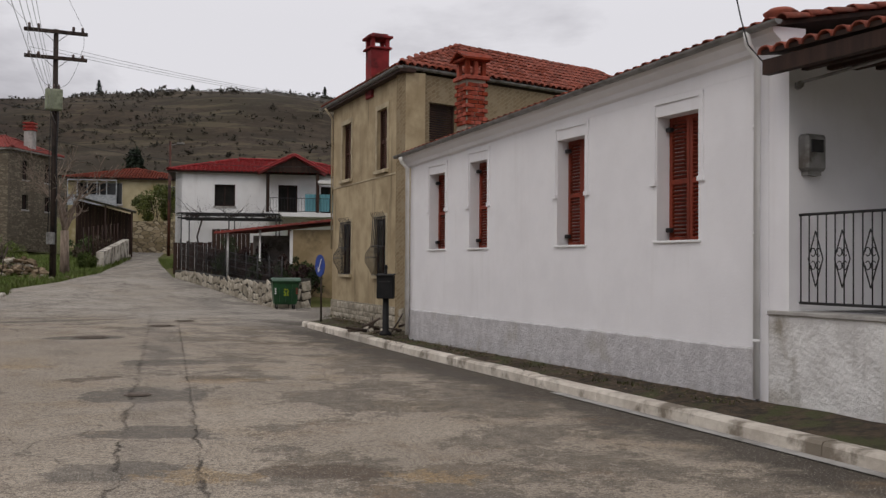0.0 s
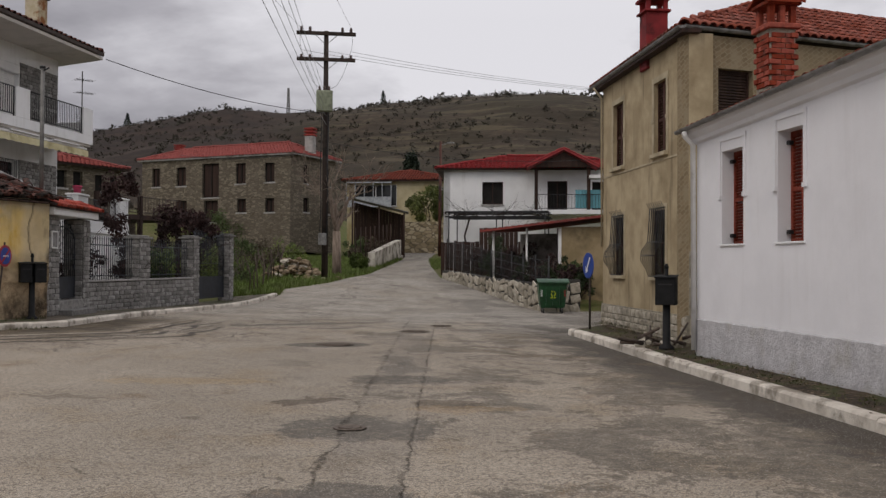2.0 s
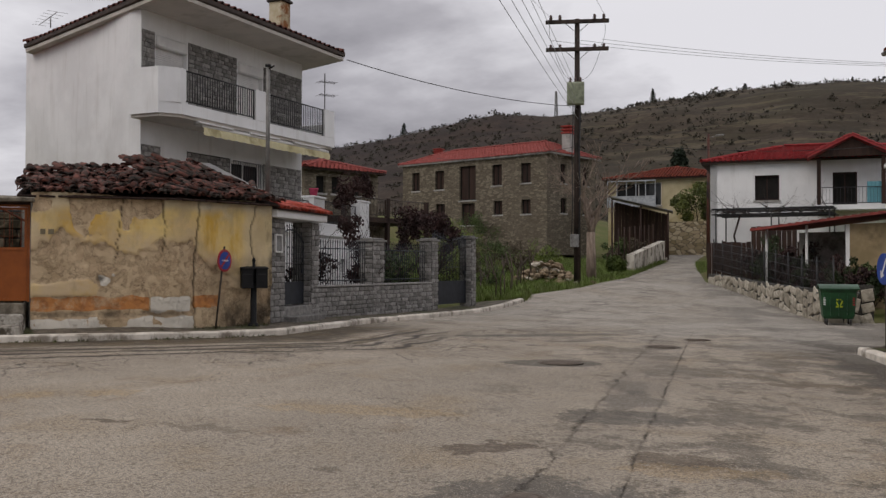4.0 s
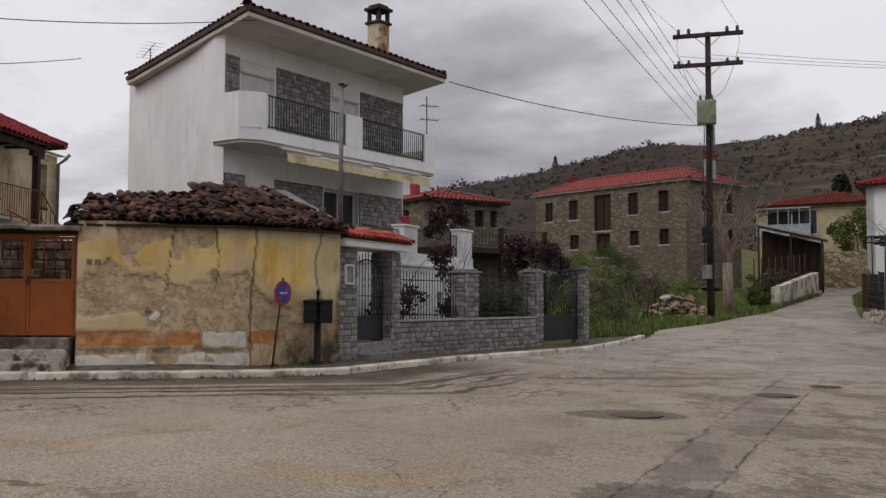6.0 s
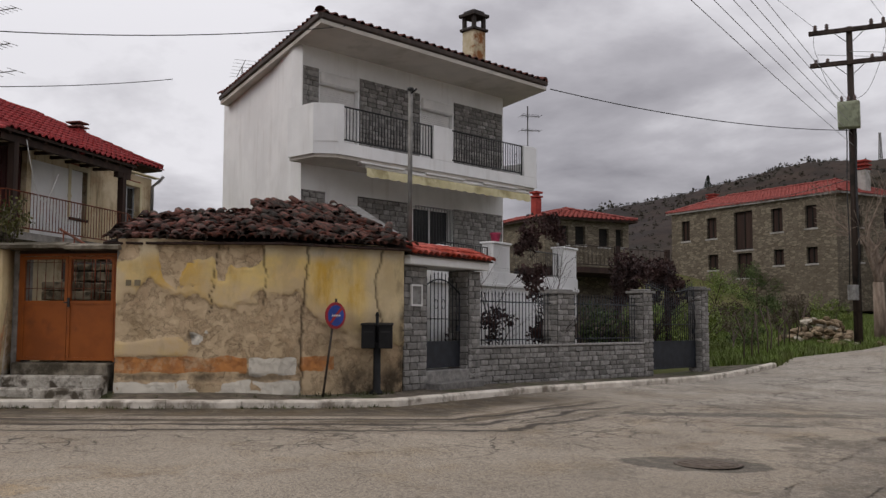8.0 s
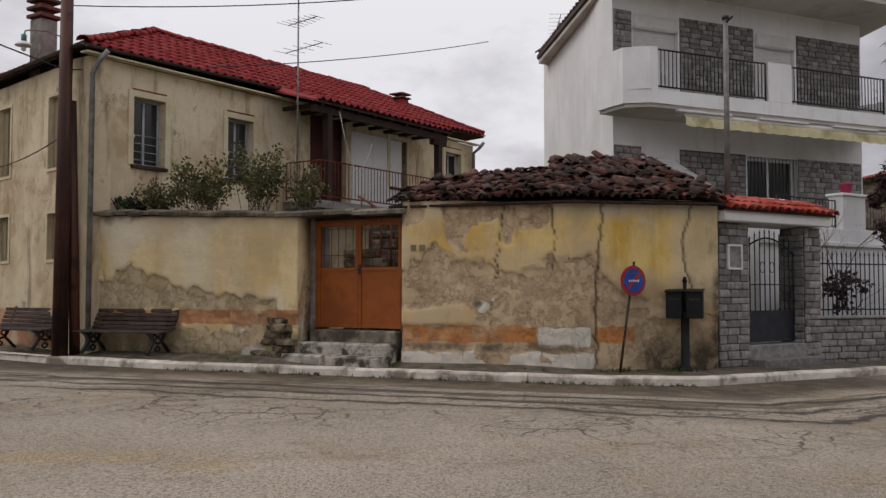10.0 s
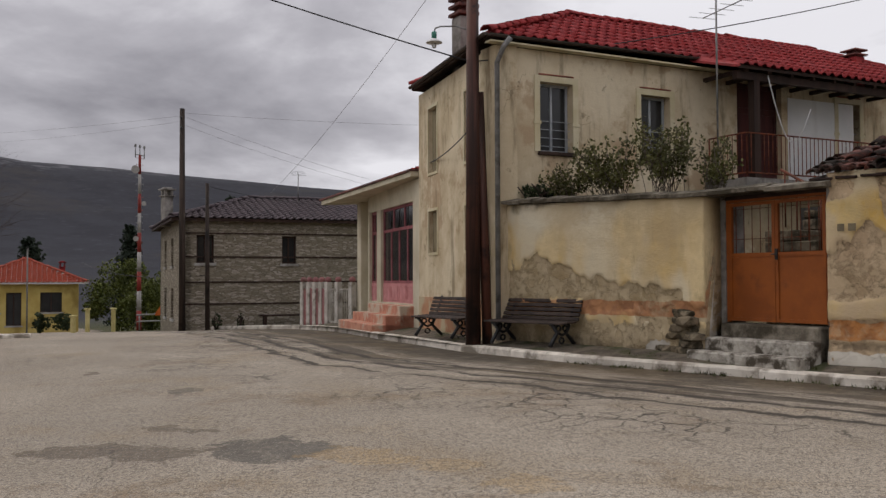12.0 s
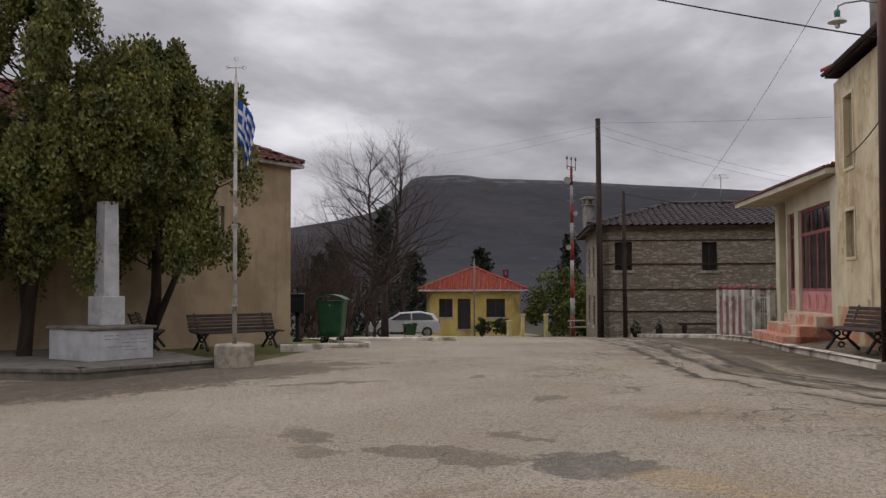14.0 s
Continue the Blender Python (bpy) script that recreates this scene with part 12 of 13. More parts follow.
for k in range(2):
    bm = BM()
    rod(bm, (-47.6, -15.3, gz(-47, -15) + 0.45 + 0.35 * k), (-45.0, -10.4, gz(-45, -10) + 0.45 + 0.35 * k), 0.04, n=6)
    part("rail", bm, gutter_metal, gr)
for t in (0.05, 0.5, 0.95):
    bm = BM()
    px, py = -47.6 + 2.6 * t, -15.3 + 4.9 * t
    rod(bm, (px, py, gz(px, py) - 0.1), (px, py, gz(px, py) + 0.85), 0.04, n=6)
    part("post", bm, gutter_metal, gr)


# ---------- parked car ----------
def car(at, turn):
    c = thing("car", Matrix.Translation(at) @ Matrix.Rotation(radians(turn), 4, "Z"), "silver hatchback parked before the cottage", "car")
    paint = surf("car_silver", (0.50, 0.51, 0.53), (0.46, 0.47, 0.49), 2, 0.3, 0.5, 0.5, bump=0)
    prof = [(-2.05, 0.35), (-2.1, 0.6), (-2.0, 0.85), (-1.1, 0.98), (-0.3, 1.42), (0.9, 1.5), (1.7, 1.35), (2.0, 0.95), (2.08, 0.6), (2.0, 0.32)]
    bm = BM()
    rows = []
    for y, k in ((-0.84, 0.0), (-0.72, 1.0), (0.72, 1.0), (0.84, 0.0)):
        rows.append([bm.verts.new((x, y if z < 1.0 else y * 0.86, z - (0.02 if k == 0 else 0))) for x, z in prof])
    for a, b in zip(rows, rows[1:]):
        for i in range(len(prof) - 1):
            bm.faces.new((a[i], a[i + 1], b[i + 1], b[i]))
    bm.faces.new(rows[0])
    bm.faces.new(rows[-1][::-1])
    for a, b in zip(rows, rows[1:]):
        bm.faces.new((a[-1], a[0], b[0], b[-1]))
    bmesh.ops.recalc_face_normals(bm, faces=bm.faces)
    part("body", bm, paint, c, smooth=False)
    for y in (-0.8, 0.8):
        s = 1 if y > 0 else -1
        for q in ([(-0.85, 1.0), (-0.25, 1.36), (0.35, 1.4), (0.35, 1.0)], [(0.43, 1.0), (0.43, 1.4), (1.0, 1.42), (1.55, 1.28), (1.7, 1.02)]):
            bm = BM()
            bm.faces.new([bm.verts.new((x, y * (0.92 if z > 1.1 else 1.0) + s * 0.05, z)) for x, z in q])
            g = part("side_window", bm, glass_dark, c)
            g.modifiers.new("thick", "SOLIDIFY").thickness = 0.02
        for x in (-1.3, 1.3):
            bm = BM()
            rod(bm, (x, y - 0.08 * s, 0.31), (x, y + 0.06 * s, 0.31), 0.31, n=18)
            w = part("wheel", bm, rubber, c)
            bm = BM()
            rod(bm, (x, y + 0.02 * s, 0.31), (x, y + 0.075 * s, 0.31), 0.19, n=14)
            part("rim", bm, gutter_metal, w)
        bm = BM()
        bbox(bm, -2.04, -1.85, y * 0.75 - 0.12, y * 0.75 + 0.12, 0.66, 0.82, 0.02)
        part("headlight", bm, roller_white, c)
        bm = BM()
        bbox(bm, 1.96, 2.06, y * 0.85 - 0.08, y * 0.85 + 0.08, 0.7, 1.0, 0.02)
        part("tail_light", bm, sign_red, c)
    bm = BM()
    bm.faces.new([bm.verts.new(p) for p in ((-1.08, -0.62, 1.0), (-1.08, 0.62, 1.0), (-0.36, 0.56, 1.4), (-0.36, -0.56, 1.4))])
    part("windscreen", bm, glass_dark, c).modifiers.new("thick", "SOLIDIFY").thickness = 0.03


car((-44.1, -24.6, gz(-44.1, -24.6)), 137)
wheelie_container((-41.53, -21.55, gz(-41.53, -21.55)), 60, "green waste container on the grass by the car", False, (0.62, 0.62, 0.62))


thicket_brown = surf("thicket_brown", hx("4a3a32"), hx("30251f"), 5, 0.95, bump=0)


def leader_tree(at, height, seed, label, leaders=2, r=0.24):
    """A tall leafless tree: a short trunk, upright leaders, and arching side limbs that shorten towards the top."""
    t = thing("bare_tree", Matrix.Translation(at), label, "tree")
    rnd = random.Random(seed)
    bm = BM()
    fork = height * 0.24
    rod(bm, (0, 0, -0.3), (0.05, 0.03, fork), r * 1.3, r, n=10)
    part("trunk", bm, bark_dark, t)
    for j in range(leaders):
        bm = BM()
        a = 2.3 + math.pi * j
        top = Vector((math.cos(a) * height * 0.07, math.sin(a) * height * 0.07, height * (1.0 - 0.04 * j)))
        p, n = Vector((0.05, 0.03, fork - 0.1)), 16
        for i in range(n):
            k = (i + 1) / n
            q = Vector((0.05, 0.03, fork)).lerp(top, k) + Vector((math.cos(a), math.sin(a), 0)) * 0.35 * math.sin(math.pi * k) + Vector((rnd.gauss(0, 0.05), rnd.gauss(0, 0.05), 0))
            rr = r * 0.7 * (1 - k) ** 0.9 + 0.012
            rod(bm, p, q, r * 0.7 * (1 - i / n) ** 0.9 + 0.012, rr, n=6, cap=False)
            p = q
            for _ in range(2 if k > 0.2 else 3):
                b = rnd.uniform(0, 6.283)
                tilt = 0.45 + 0.5 * k
                d = Vector((math.cos(b), math.sin(b), tilt)).normalized()
                ln = height * (0.20 * math.sin(math.pi * min(1.0, 0.25 + 0.75 * k)) ** 0.8 + 0.045) * rnd.uniform(0.8, 1.15)
                branch(bm, p, d, ln, max(rr * 0.5, 0.017), 4 if k < 0.85 else 3, rnd, 0.6, 0.45, None, 0.68, (2, 3), 0.09)
        part("leader", bm, twig_brown, t, "upright leafless leader with arching limbs")
    return t


leader_tree((-37.1, -18.8, gz(-37.1, -18.8) - 0.1), 9.5, 931, "tall leafless tree with two upright leaders by the cottage", 2, 0.17)
for i, (x, y, h) in enumerate(((-46.0, -30.0, 7.0), (-42.0, -27.0, 6.0), (-50.0, -36.0, 8.0), (-39.0, -25.5, 5.5), (-44.0, -33.0, 7.5), (-36.5, -24.0, 5.5), (-34.2, -21.8, 4.8), (-40.8, -23.6, 4.6), (-32.5, -21.0, 4.6), (-48.0, -28.5, 6.0), (-38.0, -28.5, 6.5), (-35.2, -25.5, 6.0), (-41.5, -31.0, 8.0), (-33.6, -24.2, 5.6), (-46.5, -34.5, 8.5), (-37.2, -21.8, 4.4), (-39.6, -27.0, 6.0))):
    bare_tree((x, y, gz(x, y) - 0.2), h * 1.3, 940 + i, "leafless brown thicket tree behind the car", 0.09, 6, 0.12, thicket_brown, 0.6, 0.45)
for i, (x, y, h, r) in enumerate(((-72, -43, 9.5, 3.2), (-80, -38.5, 11, 2.6), (-66, -46, 9, 3.4), (-60.5, -44, 12.5, 3.4), (-56, -45, 9.5, 3.6), (-75, -25, 12.5, 1.7), (-72, -22.5, 9, 1.6), (-52, -42, 8, 3.0))):
    conifer((x, y, gz(x, y) - 1.2), h, r, 950 + i, "dark conifer behind the cottage", n=2600)

# kerbed green island with bins
kerb_line("kerb_island", [(-18.6, -2.6), (-20.3, -1.35), (-20.75, -1.8), (-20.9, -3.0), (-22.6, -5.4), (-25.6, -3.4), (-29.5, -9.5)], 1, 0.18, 0.11, 1.6, label="white kerb round the planted strip past the square")
wheelie_container((-21.15, -3.75, gz(-21.1, -3.7) + 0.02), 40, "green waste container with yellow label at the square's edge", True, (0.62, 0.7, 1.0))
letter_boxes((-20.9, -4.9, gz(-20.9, -4.9) + 0.05), (-4, 14), 1, "tall dark letter box on a post by the green container")


# ---------- memorial, flag and trees ----------
marble = surf("marble_white", (0.50, 0.50, 0.515), (0.37, 0.37, 0.38), 2.2, 0.6, 0.4, bump=0.003, stain=(0.30, 0.29, 0.28), sscale=1.4, slo=0.52, shi=0.72, streak=0.4, streakc=(0.2, 0.19, 0.17))
slab_stone = surf("slab_stone", (0.19, 0.17, 0.145), (0.12, 0.107, 0.09), 3, 0.95, bump=0.012, stain=(0.13, 0.12, 0.1), sscale=1.4)


def memorial():
    gm = gz(-14, -2)
    a = thing("memorial_platform", Matrix.Translation((0, 0, 0)), "low broken stone platform round the memorial", "platform", kind="structure")
    bm = BM()
    P = [(-11.2, -1.3), (-12.25, 0.5), (-15.15, 0.2), (-16.3, -5.0), (-12.6, -6.2)]
    prism(bm, P, gm - 0.3, gm + 0.14)
    bmesh.ops.recalc_face_normals(bm, faces=bm.faces)
    part("base", bm, slab_stone, a)
    for p, q in zip(P[:2], P[1:3]):
        n = max(2, round(dist(p, q) / 0.8))
        for i in range(n):
            bm = BM()
            m = fr(q, p)
            L = dist(p, q)
            bbox(bm, L * i / n + 0.01, L * (i + 1) / n - 0.01, -0.35, 0.04, gm + 0.10, gm + 0.175, 0.012)
            part("edge_slab", bm, slab_stone, a).matrix_basis = m
    g = gm + 0.14
    m = Matrix.Translation((-14.15, -2.25, g)) @ Matrix.Rotation(radians(-4), 4, "Z")
    # turned so that one corner faces the square
    m = fr((-14.57, -1.28), (-13.22, -1.16), g)
    s = thing("memorial", m, "white marble memorial with a stepped block and square pillar", "memorial")
    bm = BM()
    bbox(bm, 0.0, 1.34, -1.45, 0.0, 0.0, 0.58, 0.012)
    part("block", bm, marble, s)
    bm = BM()
    bbox(bm, -0.05, 1.39, -1.5, 0.05, 0.58, 0.64, 0.012)
    part("top_slab", bm, slab_stone, s)
    bm = BM()
    bbox(bm, 0.3, 0.8, -1.0, -0.5, 0.64, 1.2, 0.012)
    part("pedestal", bm, marble, s)
    bm = BM()
    for z0, z1 in ((1.2, 2.2), (2.2, 3.05)):
        t = bmesh.new()
        k0, k1 = 0.17 - 0.015 * (z0 - 1.2), 0.17 - 0.015 * (z1 - 1.2)
        lo = [t.verts.new((0.55 + sx * k0, -0.75 + sy * k0, z0)) for sx, sy in ((-1, -1), (1, -1), (1, 1), (-1, 1))]
        hi = [t.verts.new((0.55 + sx * k1, -0.75 + sy * k1, z1 - 0.006)) for sx, sy in ((-1, -1), (1, -1), (1, 1), (-1, 1))]
        for i in range(4):
            t.faces.new((lo[i], lo[(i + 1) % 4], hi[(i + 1) % 4], hi[i]))
        t.faces.new(lo[::-1])
        t.faces.new(hi)
        join(bm, t)
    part("pillar", bm, marble, s)
    # unreadable inscription as bars
    ins = surf("inscription", (0.26, 0.26, 0.27), (0.22, 0.22, 0.23), 4, 0.8, bump=0)
    rnd = random.Random(3)
    for r_ in range(5):
        x = 0.15
        while x < 1.02:
            w = rnd.uniform(0.06, 0.2)
            if rnd.random() < 0.8:
                bm = BM()
                box(bm, x, min(x + w, 1.06), -0.002, 0.003, 0.46 - r_ * 0.07, 0.475 - r_ * 0.07)
                part("inscription_bar", bm, ins, s)
            x += w + 0.04


memorial()


def flag_pole():
    x, y = -15.19, 0.55
    g = gz(x, y)
    s = thing("flagpole", Matrix.Translation((x, y, g)), "white steel flagpole with a cross on top in a stone footing", "flagpole")
    bm = BM()
    bbox(bm, -0.27, 0.27, -0.27, 0.27, -0.2, 0.42, 0.03)
    for v in bm.verts:
        v.co += Vector((noise.noise(v.co * 4), noise.noise(v.co * 5), noise.noise(v.co * 6))) * 0.03
    part("footing", bm, stone_pale, s)
    bm = BM()
    rod(bm, (0, 0, 0.4), (0, 0, 5.45), 0.045, 0.03, n=10)
    for z in (1.1, 2.6, 4.0):
        rod(bm, (0, 0, z), (0, 0, z + 0.05), 0.055, n=10)
    part("pole", bm, surf("pole_white", hx("c2beb8"), hx("a6a19a"), 5, 0.6, bump=0.002, stain=hx("7d746a"), sscale=4), s)
    bm = BM()
    m = facing((0, 0, 5.45), (20, 20))
    for a, b in (((0, 0, 0), (0, 0, 0.32)), ((-0.15, 0, 0.16), (0.15, 0, 0.16))):
        rod(bm, m @ Vector(a), m @ Vector(b), 0.014, n=5)
    for c in ((-0.15, 0, 0.16), (0.15, 0, 0.16), (0, 0, 0.32)):
        for k in range(8):
            p = [m @ (Vector(c) + Vector((0.035 * math.cos(t * 0.785), 0, 0.035 * math.sin(t * 0.785)))) for t in (k, k + 1)]
            rod(bm, p[0], p[1], 0.008, n=4, cap=False)
    part("cross", bm, gutter_white, s)
    # limp flag, blue and white stripes with a canton cross
    k = Mat("flag_cloth", 0.85, 0.2)
    uv = k.n.new("ShaderNodeUVMap")
    sx = k.n.new("ShaderNodeSeparateXYZ")
    k.link(uv.outputs[0], sx.inputs[0])
    st = k.math("MODULO", k.math("FLOOR", k.math("MULTIPLY", sx.outputs["Y"], 8.999)), 2.0)
    stripes = k.step(st, 0.4, 0.6)
    inx = k.math("LESS_THAN", sx.outputs["X"], 0.37)
    iny = k.math("GREATER_THAN", sx.outputs["Y"], 4 / 9)
    canton = k.math("MULTIPLY", inx, iny)
    cx_ = k.math("LESS_THAN", k.math("ABSOLUTE", k.math("SUBTRACT", sx.outputs["X"], 0.185)), 0.037)
    cy_ = k.math("LESS_THAN", k.math("ABSOLUTE", k.math("SUBTRACT", sx.outputs["Y"], 13 / 18)), 1 / 18)
    cross = k.math("MAXIMUM", cx_, cy_)
    f1 = k.math("ADD", k.math("MULTIPLY", canton, cross), k.math("MULTIPLY", k.math("SUBTRACT", 1.0, canton), stripes))
    k.color(k.mix(f1, hx("1f4f9c"), (0.68, 0.68, 0.70)))
    f = thing("flag", Matrix.Translation((x, y, g)), "limp blue and white striped flag with a cross canton", "flag")
    n, m_ = 24, 16
    bm = BM()
    layer = bm.loops.layers.uv.new("UVMap")
    u = Vector((-0.70, 0.71, 0)).normalized()
    w = Vector((u.y, -u.x, 0))
    grid = []
    for i in range(n + 1):
        t = i / n
        row = []
        for j in range(m_ + 1):
            q = j / m_
            # the cloth falls: its fly end hangs down in folds
            out = 0.36 * (1 - math.exp(-2.2 * t)) * (0.55 + 0.45 * q)
            fold = 0.07 * math.sin(t * 15 + q * 2.0) * min(1, t * 3)
            z = 5.0 - 0.75 * (1 - q) - t * (0.62 - 0.12 * q)
            row.append(bm.verts.new(Vector((0, 0, z)) + u * (0.04 + out) + w * fold))
        grid.append(row)
    for i in range(n):
        for j in range(m_):
            fc = bm.faces.new((grid[i][j], grid[i + 1][j], grid[i + 1][j + 1], grid[i][j + 1]))
            fc.smooth = True
            for lp, (a, b) in zip(fc.loops, ((i, j), (i + 1, j), (i + 1, j + 1), (i, j + 1))):
                lp[layer].uv = (a / n, b / m_)
    c = part("cloth", bm, k.m, f)
    c.modifiers.new("thick", "SOLIDIFY").thickness = 0.003


flag_pole()
hall_wall = surf("hall_wall", hx("a8947a"), hx("8f7d65"), 0.9, 0.92, bump=0.004, bscale=25, stain=hx("8b785d"), sscale=0.5, slo=0.5, shi=0.75, streak=0.35, streakc=hx("6f604b"))
HA, HB = (-22.36, -7.13), (-12.3, -5.6)
u_ = Vector((HB[0] - HA[0], HB[1] - HA[1])).normalized()
n_ = Vector((u_.y, -u_.x))
HALL = [HA, HB, (HB[0] + n_.x * 9, HB[1] + n_.y * 9), (HA[0] + n_.x * 9, HA[1] + n_.y * 9)]
plan_house("hall", "tall beige plastered hall with a red tiled hip roof", HALL, -0.2, 5.4, hall_wall, {0: [(2.6, 3.9, 2.75, 4.0), (6.5, 7.8, 2.75, 4.0)]}, 1.9, roman_villa, ridge_villa, 0.3, 0.28, 0.38, ridge=0.3, win_mat=glass_dark, frame_mat=roller_white, eave_mat=concrete, limit=60)
bench((-17.5, -2.9, gz(-17.5, -2.9) + 0.08), 176, "weathered dark park bench by the memorial", 2.2)
bench((-15.75, -3.9, gz(-15.7, -3.9) + 0.14), 235, "weathered dark park bench beside the memorial", 1.8)


def thuja(at, height, rad, seed, label, base=1.9, lean=(0, 0), n=26000, trunks=2, lobes=()):
    """An old cypress-like tree: bent trunk, limbs, and a ragged crown of flat sprays in upright clumps."""
    t = thing("thuja_tree", Matrix.Translation(at), label, "tree")
    rnd = random.Random(seed)
    bm = BM()
    tips = []
    for i in range(trunks):
        p = Vector((rnd.uniform(-0.15, 0.15), rnd.uniform(-0.15, 0.15), -0.2))
        r = 0.17 if i == 0 else 0.11
        d = Vector((lean[0] + rnd.uniform(-0.1, 0.1), lean[1] + rnd.uniform(-0.1, 0.1), 1))
        for s in range(6):
            q = p + d * (height * 0.105)
            d = (d + Vector((rnd.gauss(0, 0.14), rnd.gauss(0, 0.14), 0))).normalized()
            rod(bm, p, q, r, r * 0.86, n=8, cap=False)
            p, r = q, r * 0.86
    part("trunk", bm, bark_dark, t)
    v, f = [], []
    bmb = BM()
    for i in range(105):
        k = rnd.random()
        z = base + (height - base) * k ** 0.85
        R = rad * (math.sin(math.pi * min(1, 0.3 + 0.7 * k) ** 0.75) * 0.85 + 0.2)
        a = rnd.uniform(0, 6.28)
        rr = R * rnd.uniform(0.25, 1.0)
        c = Vector((math.cos(a) * rr + lean[0] * z * 0.5, math.sin(a) * rr + lean[1] * z * 0.5, z))
        root = Vector((lean[0] * z * 0.4, lean[1] * z * 0.4, max(1.7, z - 0.7)))
        if z > base + 0.9:
            pipe(bmb, [root, root.lerp(c, 0.6) + Vector((0, 0, -0.1)), c], 0.018, 4)
        sz = rnd.uniform(0.26, 0.6) * (1.1 - 0.4 * k)
        for _ in range(n // 105):
            d = Vector((rnd.gauss(0, 1), rnd.gauss(0, 1), rnd.gauss(0, 1))).normalized() * rnd.random() ** 0.4
            leaves(v, f, c + Vector((d.x * sz * 0.75, d.y * sz * 0.75, d.z * sz * 1.5)), 0.1, rnd, 1.4)
    # hanging limbs: centre from the tree's foot, half width and half height
    for cx, cy, cz, w, h in lobes:
        root = Vector((lean[0] * cz * 0.5, lean[1] * cz * 0.5, max(2.0, cz - 0.8)))
        for i in range(30):
            d = Vector((rnd.gauss(0, 1), rnd.gauss(0, 1), rnd.gauss(0, 1))).normalized() * rnd.random() ** 0.35
            c = Vector((cx + d.x * w, cy + d.y * w * 0.7, cz + d.z * h))
            pipe(bmb, [root, root.lerp(c, 0.6) + Vector((0, 0, 0.15)), c], 0.014, 4)
            sz = rnd.uniform(0.25, 0.5)
            for _ in range(430):
                e = Vector((rnd.gauss(0, 1), rnd.gauss(0, 1), rnd.gauss(0, 1))).normalized() * rnd.random() ** 0.4
                leaves(v, f, c + Vector((e.x * sz * 0.8, e.y * sz * 0.8, e.z * sz * 1.3)), 0.1, rnd, 1.4)
    part("limb", bmb, bark_dark, t)
    leaf_mesh("crown", v, f, leaf_cypress, t, "dense ragged evergreen crown")
    return t


thuja((-13.15, -3.8, gz(-13.2, -3.9) + 0.1), 8.2, 2.6, 961, "old dark evergreen tree over the memorial", 1.5, (0.02, -0.02), 56000, lobes=((0.1, 1.3, 4.1, 1.15, 1.4),))
thuja((-15.98, -4.22, gz(-16.4, -5.2) + 0.1), 6.8, 2.5, 962, "leaning dark evergreen tree beside the hall", 1.65, (-0.12, 0.04), 60000, lobes=((1.7, 2.4, 4.75, 1.0, 1.3), (-2.2, 0.0, 5.3, 0.42, 1.0)))
thuja((-10.6, -4.6, gz(-10.6, -4.6) + 0.1), 9.3, 2.1, 963, "old dark evergreen tree over the square", 2.3, (0.0, 0.0), 26000)


# ---------- litter and weeds at the walls' feet ----------
def along_line(pts, t):
    lens = [dist(a, b) for a, b in zip(pts, pts[1:])]
    s = t * sum(lens)
    for (a, b), L in zip(zip(pts, pts[1:]), lens):
        if s <= L:
            return a[0] + (b[0] - a[0]) * s / L, a[1] + (b[1] - a[1]) * s / L
        s -= L
    return pts[-1]


def litter(name, pts, width, n, size, mat, seed, lift, label, flat=True):
    """Small leaves or blades strewn along a line: too many to count."""
    rnd = random.Random(seed)
    v, f = [], []
    for _ in range(n):
        x, y = along_line(pts, rnd.random())
        x, y = x + rnd.uniform(-width, width), y + rnd.uniform(-width, width)
        if noise.noise((x * 1.3, y * 1.3, seed)) + rnd.uniform(-0.35, 0.35) < 0:
            continue
        z = gz(x, y) + lift
        if flat:
            a = rnd.uniform(0, 6.28)
            d = Vector((math.cos(a), math.sin(a), rnd.uniform(-0.1, 0.25))) * size * rnd.uniform(0.5, 1.3)
            s = Vector((-d.y, d.x, rnd.uniform(-0.2, 0.2) * size)) * 0.4
            p = Vector((x, y, z + 0.012))
            k = len(v)
            v += [tuple(p), tuple(p + d * 0.5 + s), tuple(p + d), tuple(p + d * 0.5 - s)]
            f.append((k, k + 1, k + 2, k + 3))
        else:
            for _ in range(5):
                a = rnd.uniform(0, 6.28)
                h = size * rnd.uniform(0.4, 1.3)
                d = Vector((math.cos(a), math.sin(a), 0))
                p = Vector((x + rnd.gauss(0, 0.02), y + rnd.gauss(0, 0.02), z))
                s = Vector((-d.y, d.x, 0)) * (0.006 + h * 0.05)
                k = len(v)
                v += [tuple(p - s), tuple(p + s), tuple(p + d * h * 0.6 + Vector((0, 0, h)))]
                f.append((k, k + 1, k + 2))
    me = bpy.data.meshes.new(name)
    me.from_pydata(v, [], f)
    me.update()
    me.materials.append(mat)
    tagged(new(name, me), label, name.replace("_", " "), kind="stuff")


leaf_dry = leaf_mat("leaf_dry", (0.16, 0.11, 0.06), (0.07, 0.05, 0.03))
weed_green = leaf_mat("weed_green", (0.085, 0.09, 0.03), (0.05, 0.052, 0.02))
WALLR = [(2.75, 11.75), (-2.45, 20.5), (-5.4, 28.0)]
WALLL = [(-16.75, 21.0), (-16.72, 18.7), (-17.9, 16.2), (-19.0, 14.2), (-21.0, 10.9), (-24.9, 8.0)]
litter("leaf_litter", WALLR, 0.6, 5200, 0.045, leaf_dry, 51, 0.2, "dry leaves and grit strewn on the dark footway")
litter("weed", WALLR, 0.3, 700, 0.04, weed_green, 52, 0.17, "small weeds and moss along the wall's foot", False)
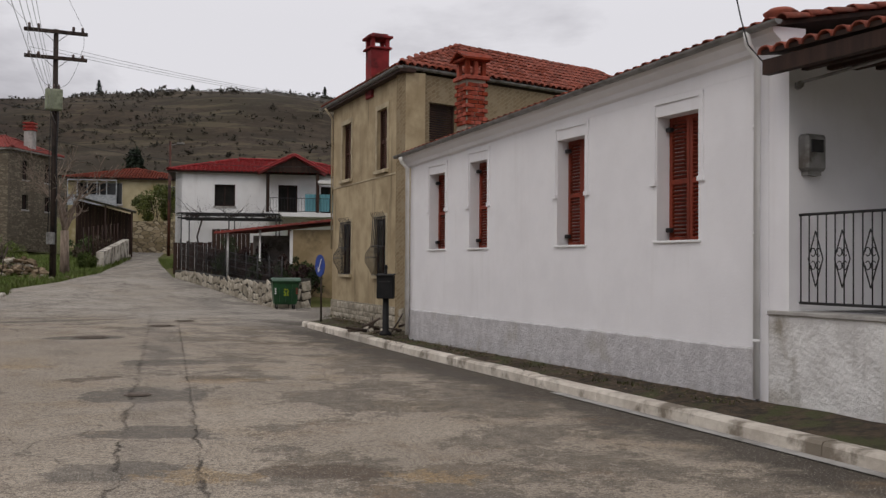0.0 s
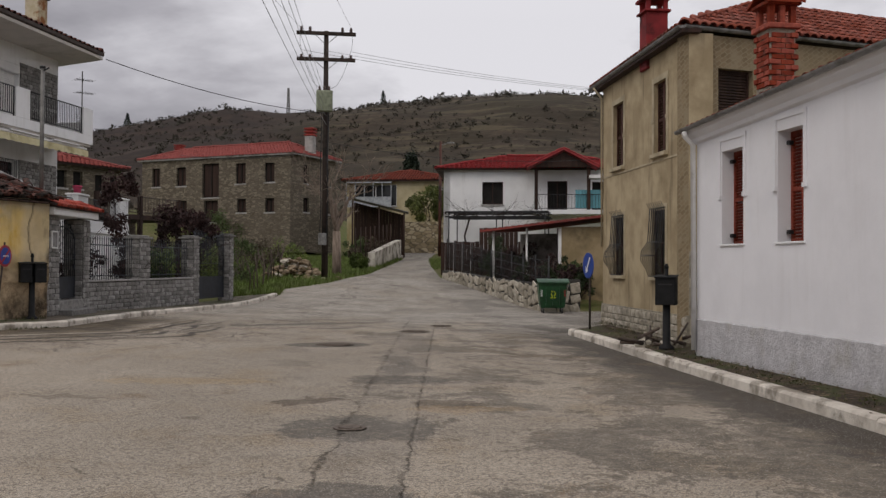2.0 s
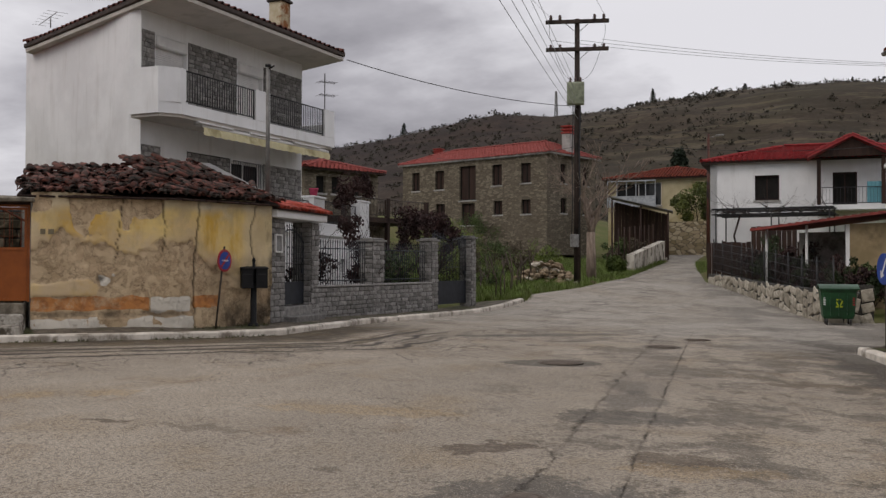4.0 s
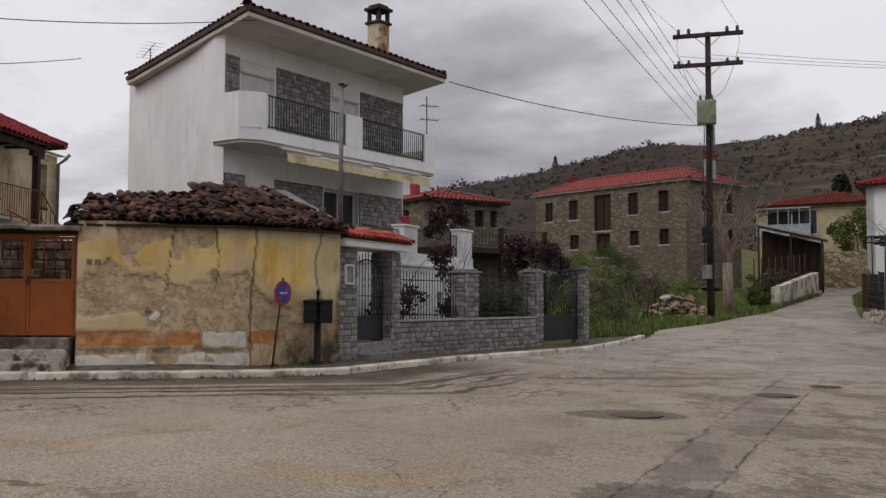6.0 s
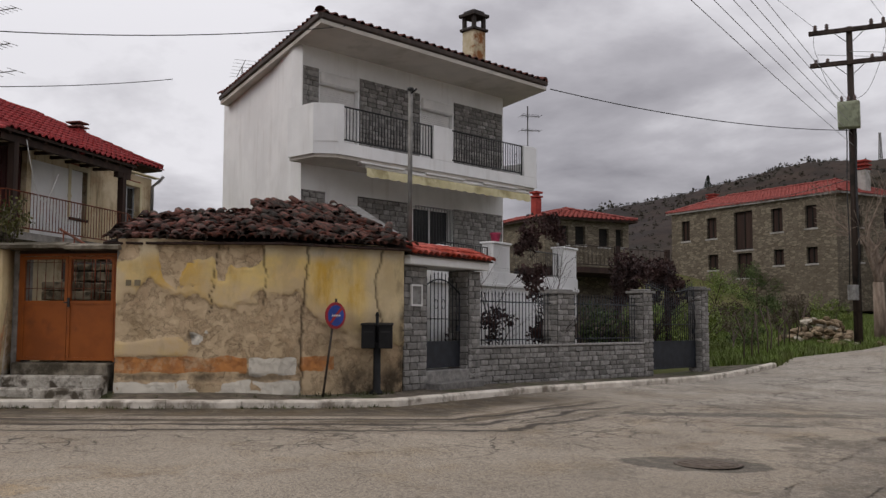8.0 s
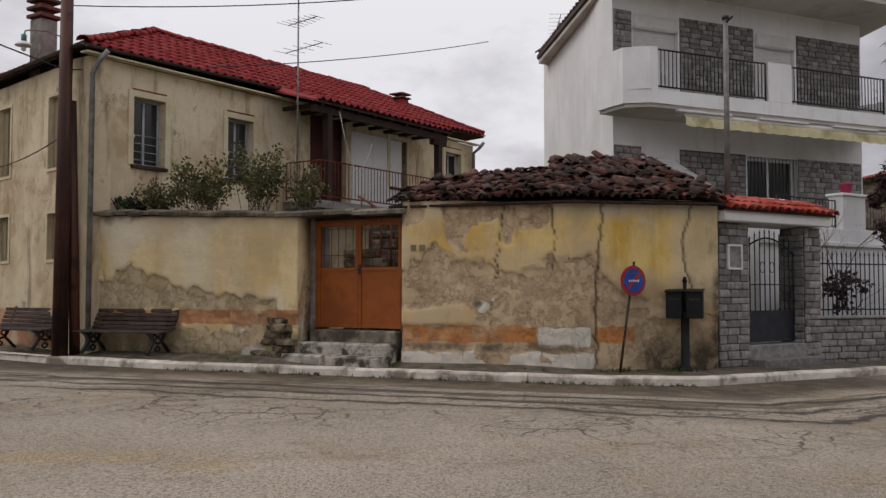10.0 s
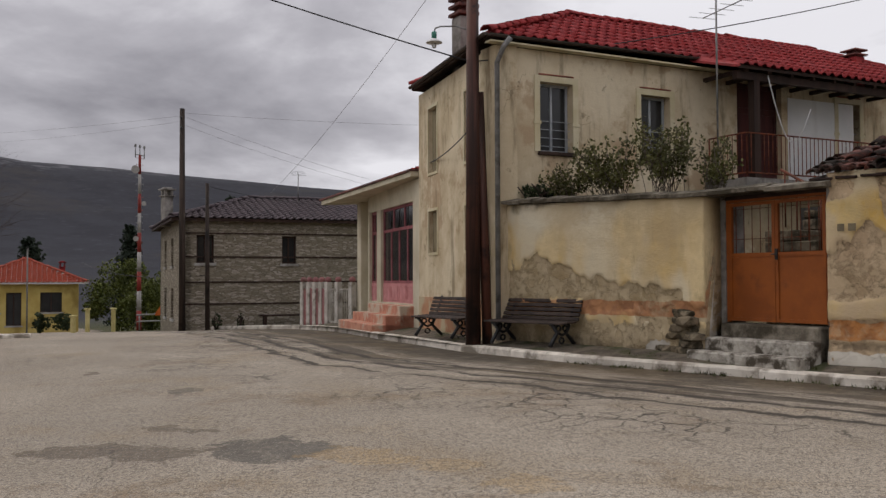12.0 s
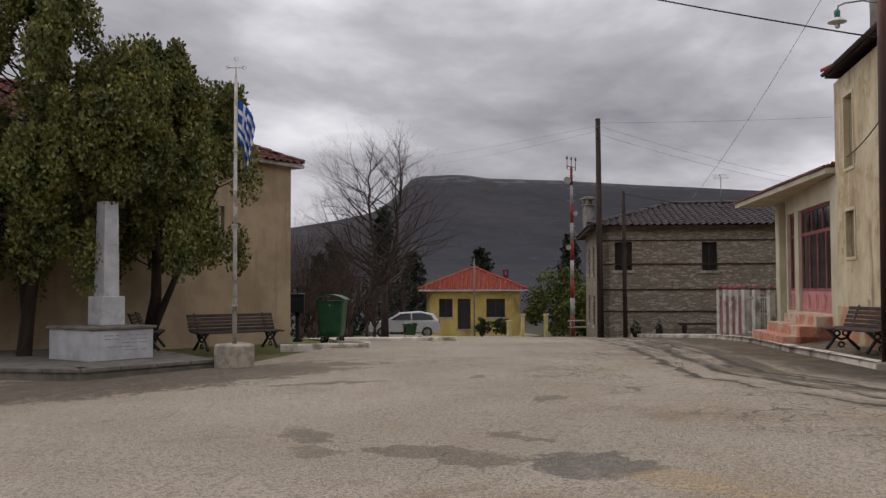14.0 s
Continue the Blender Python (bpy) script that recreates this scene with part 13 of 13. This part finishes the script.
litter("weed", WALLL, 0.25, 700, 0.07, weed_green, 53, 0.115, "small weeds along the old walls' foot", False)
litter("weed", [(-15.6, 20.2), (-15.9, 18.8), (-16.9, 16.6), (-19.3, 12.2)], 0.12, 260, 0.05, weed_green, 54, 0.0, "tiny weeds in the gutter of the kerb", False)


# ---------- tiles and stones, laid last ----------
def stone_mesh(seed, mat):
    """A unit stone with a chamfered, slightly uneven face; x and z 0..1, y 0..1 outwards."""
    rnd = random.Random(seed)
    bm = BM()
    k = 0.07
    back = [bm.verts.new((x, 0, z)) for x, z in ((k / 2, k / 2), (1 - k / 2, k / 2), (1 - k / 2, 1 - k / 2), (k / 2, 1 - k / 2))]
    front = []
    for x, z in ((0.18, 0), (0.82, 0), (1, 0.2), (1, 0.8), (0.82, 1), (0.18, 1), (0, 0.8), (0, 0.2)):
        front.append(bm.verts.new((k + x * (1 - 2 * k) + rnd.uniform(-0.03, 0.03), 0.75 + rnd.uniform(-0.15, 0.2), k + z * (1 - 2 * k) + rnd.uniform(-0.03, 0.03))))
    mid = bm.verts.new((0.5 + rnd.uniform(-0.1, 0.1), 1.0, 0.5 + rnd.uniform(-0.1, 0.1)))
    for i in range(8):
        bm.faces.new((front[i], front[(i + 1) % 8], mid))
    b, f = back, front
    bm.faces.new((b[0], b[1], f[1], f[0]))
    bm.faces.new((b[1], b[2], f[3], f[2]))
    bm.faces.new((b[2], b[3], f[5], f[4]))
    bm.faces.new((b[3], b[0], f[7], f[6]))
    bm.faces.new((b[0], f[0], f[7]))
    bm.faces.new((b[1], f[2], f[1]))
    bm.faces.new((b[2], f[4], f[3]))
    bm.faces.new((b[3], f[6], f[5]))
    bmesh.ops.recalc_face_normals(bm, faces=bm.faces)
    me = bpy.data.meshes.new("stone")
    bm.to_mesh(me)
    bm.free()
    me.materials.append(mat)
    return me


def lay(name, me, owner, mats, limit):
    for m in mats[:limit]:
        share(name, me, owner, m)
    rest = mats[limit:]
    if rest:
        joined({"tile": "tile_cover", "loose_tile": "loose_tile_cover", "ridge_tile": "ridge_cover"}.get(name, name), me, rest, owner)


for name, me, owner, mats, limit in LATE:
    lay(name, me, owner, mats, limit)

stones_by_mat = {}
for bed, stones, mat, seed, cap in PIECES:
    if mat.name not in stones_by_mat:
        stones_by_mat[mat.name] = [stone_mesh(100 + i, mat) for i in range(6)]
    shapes = stones_by_mat[mat.name]
    rest = [[] for _ in shapes]
    for i, (x, z, w, hh, r) in enumerate(stones):
        depth = 0.018 + 0.03 * r if hh > 0.09 else 0.014 + 0.012 * r
        m = Matrix.Translation((x, 0.0, z)) @ Matrix.Diagonal((w, depth, hh, 1))
        if seed == 300:  # crazy paving: tilted slabs
            m = Matrix.Translation((x + w / 2, 0.0, z + hh / 2)) @ Matrix.Rotation((r - 0.5) * 0.9, 4, "Y") @ Matrix.Diagonal((w * 0.98, 0.03 + depth, hh * 0.94, 1)) @ Matrix.Translation((-0.5, 0, -0.5))
        if i < cap:
            share("stone", shapes[i % 6], bed, m)
        else:
            rest[i % 6].append(m)
    for shape, ms in zip(shapes, rest):
        if ms:
            joined("masonry", shape, ms, bed)
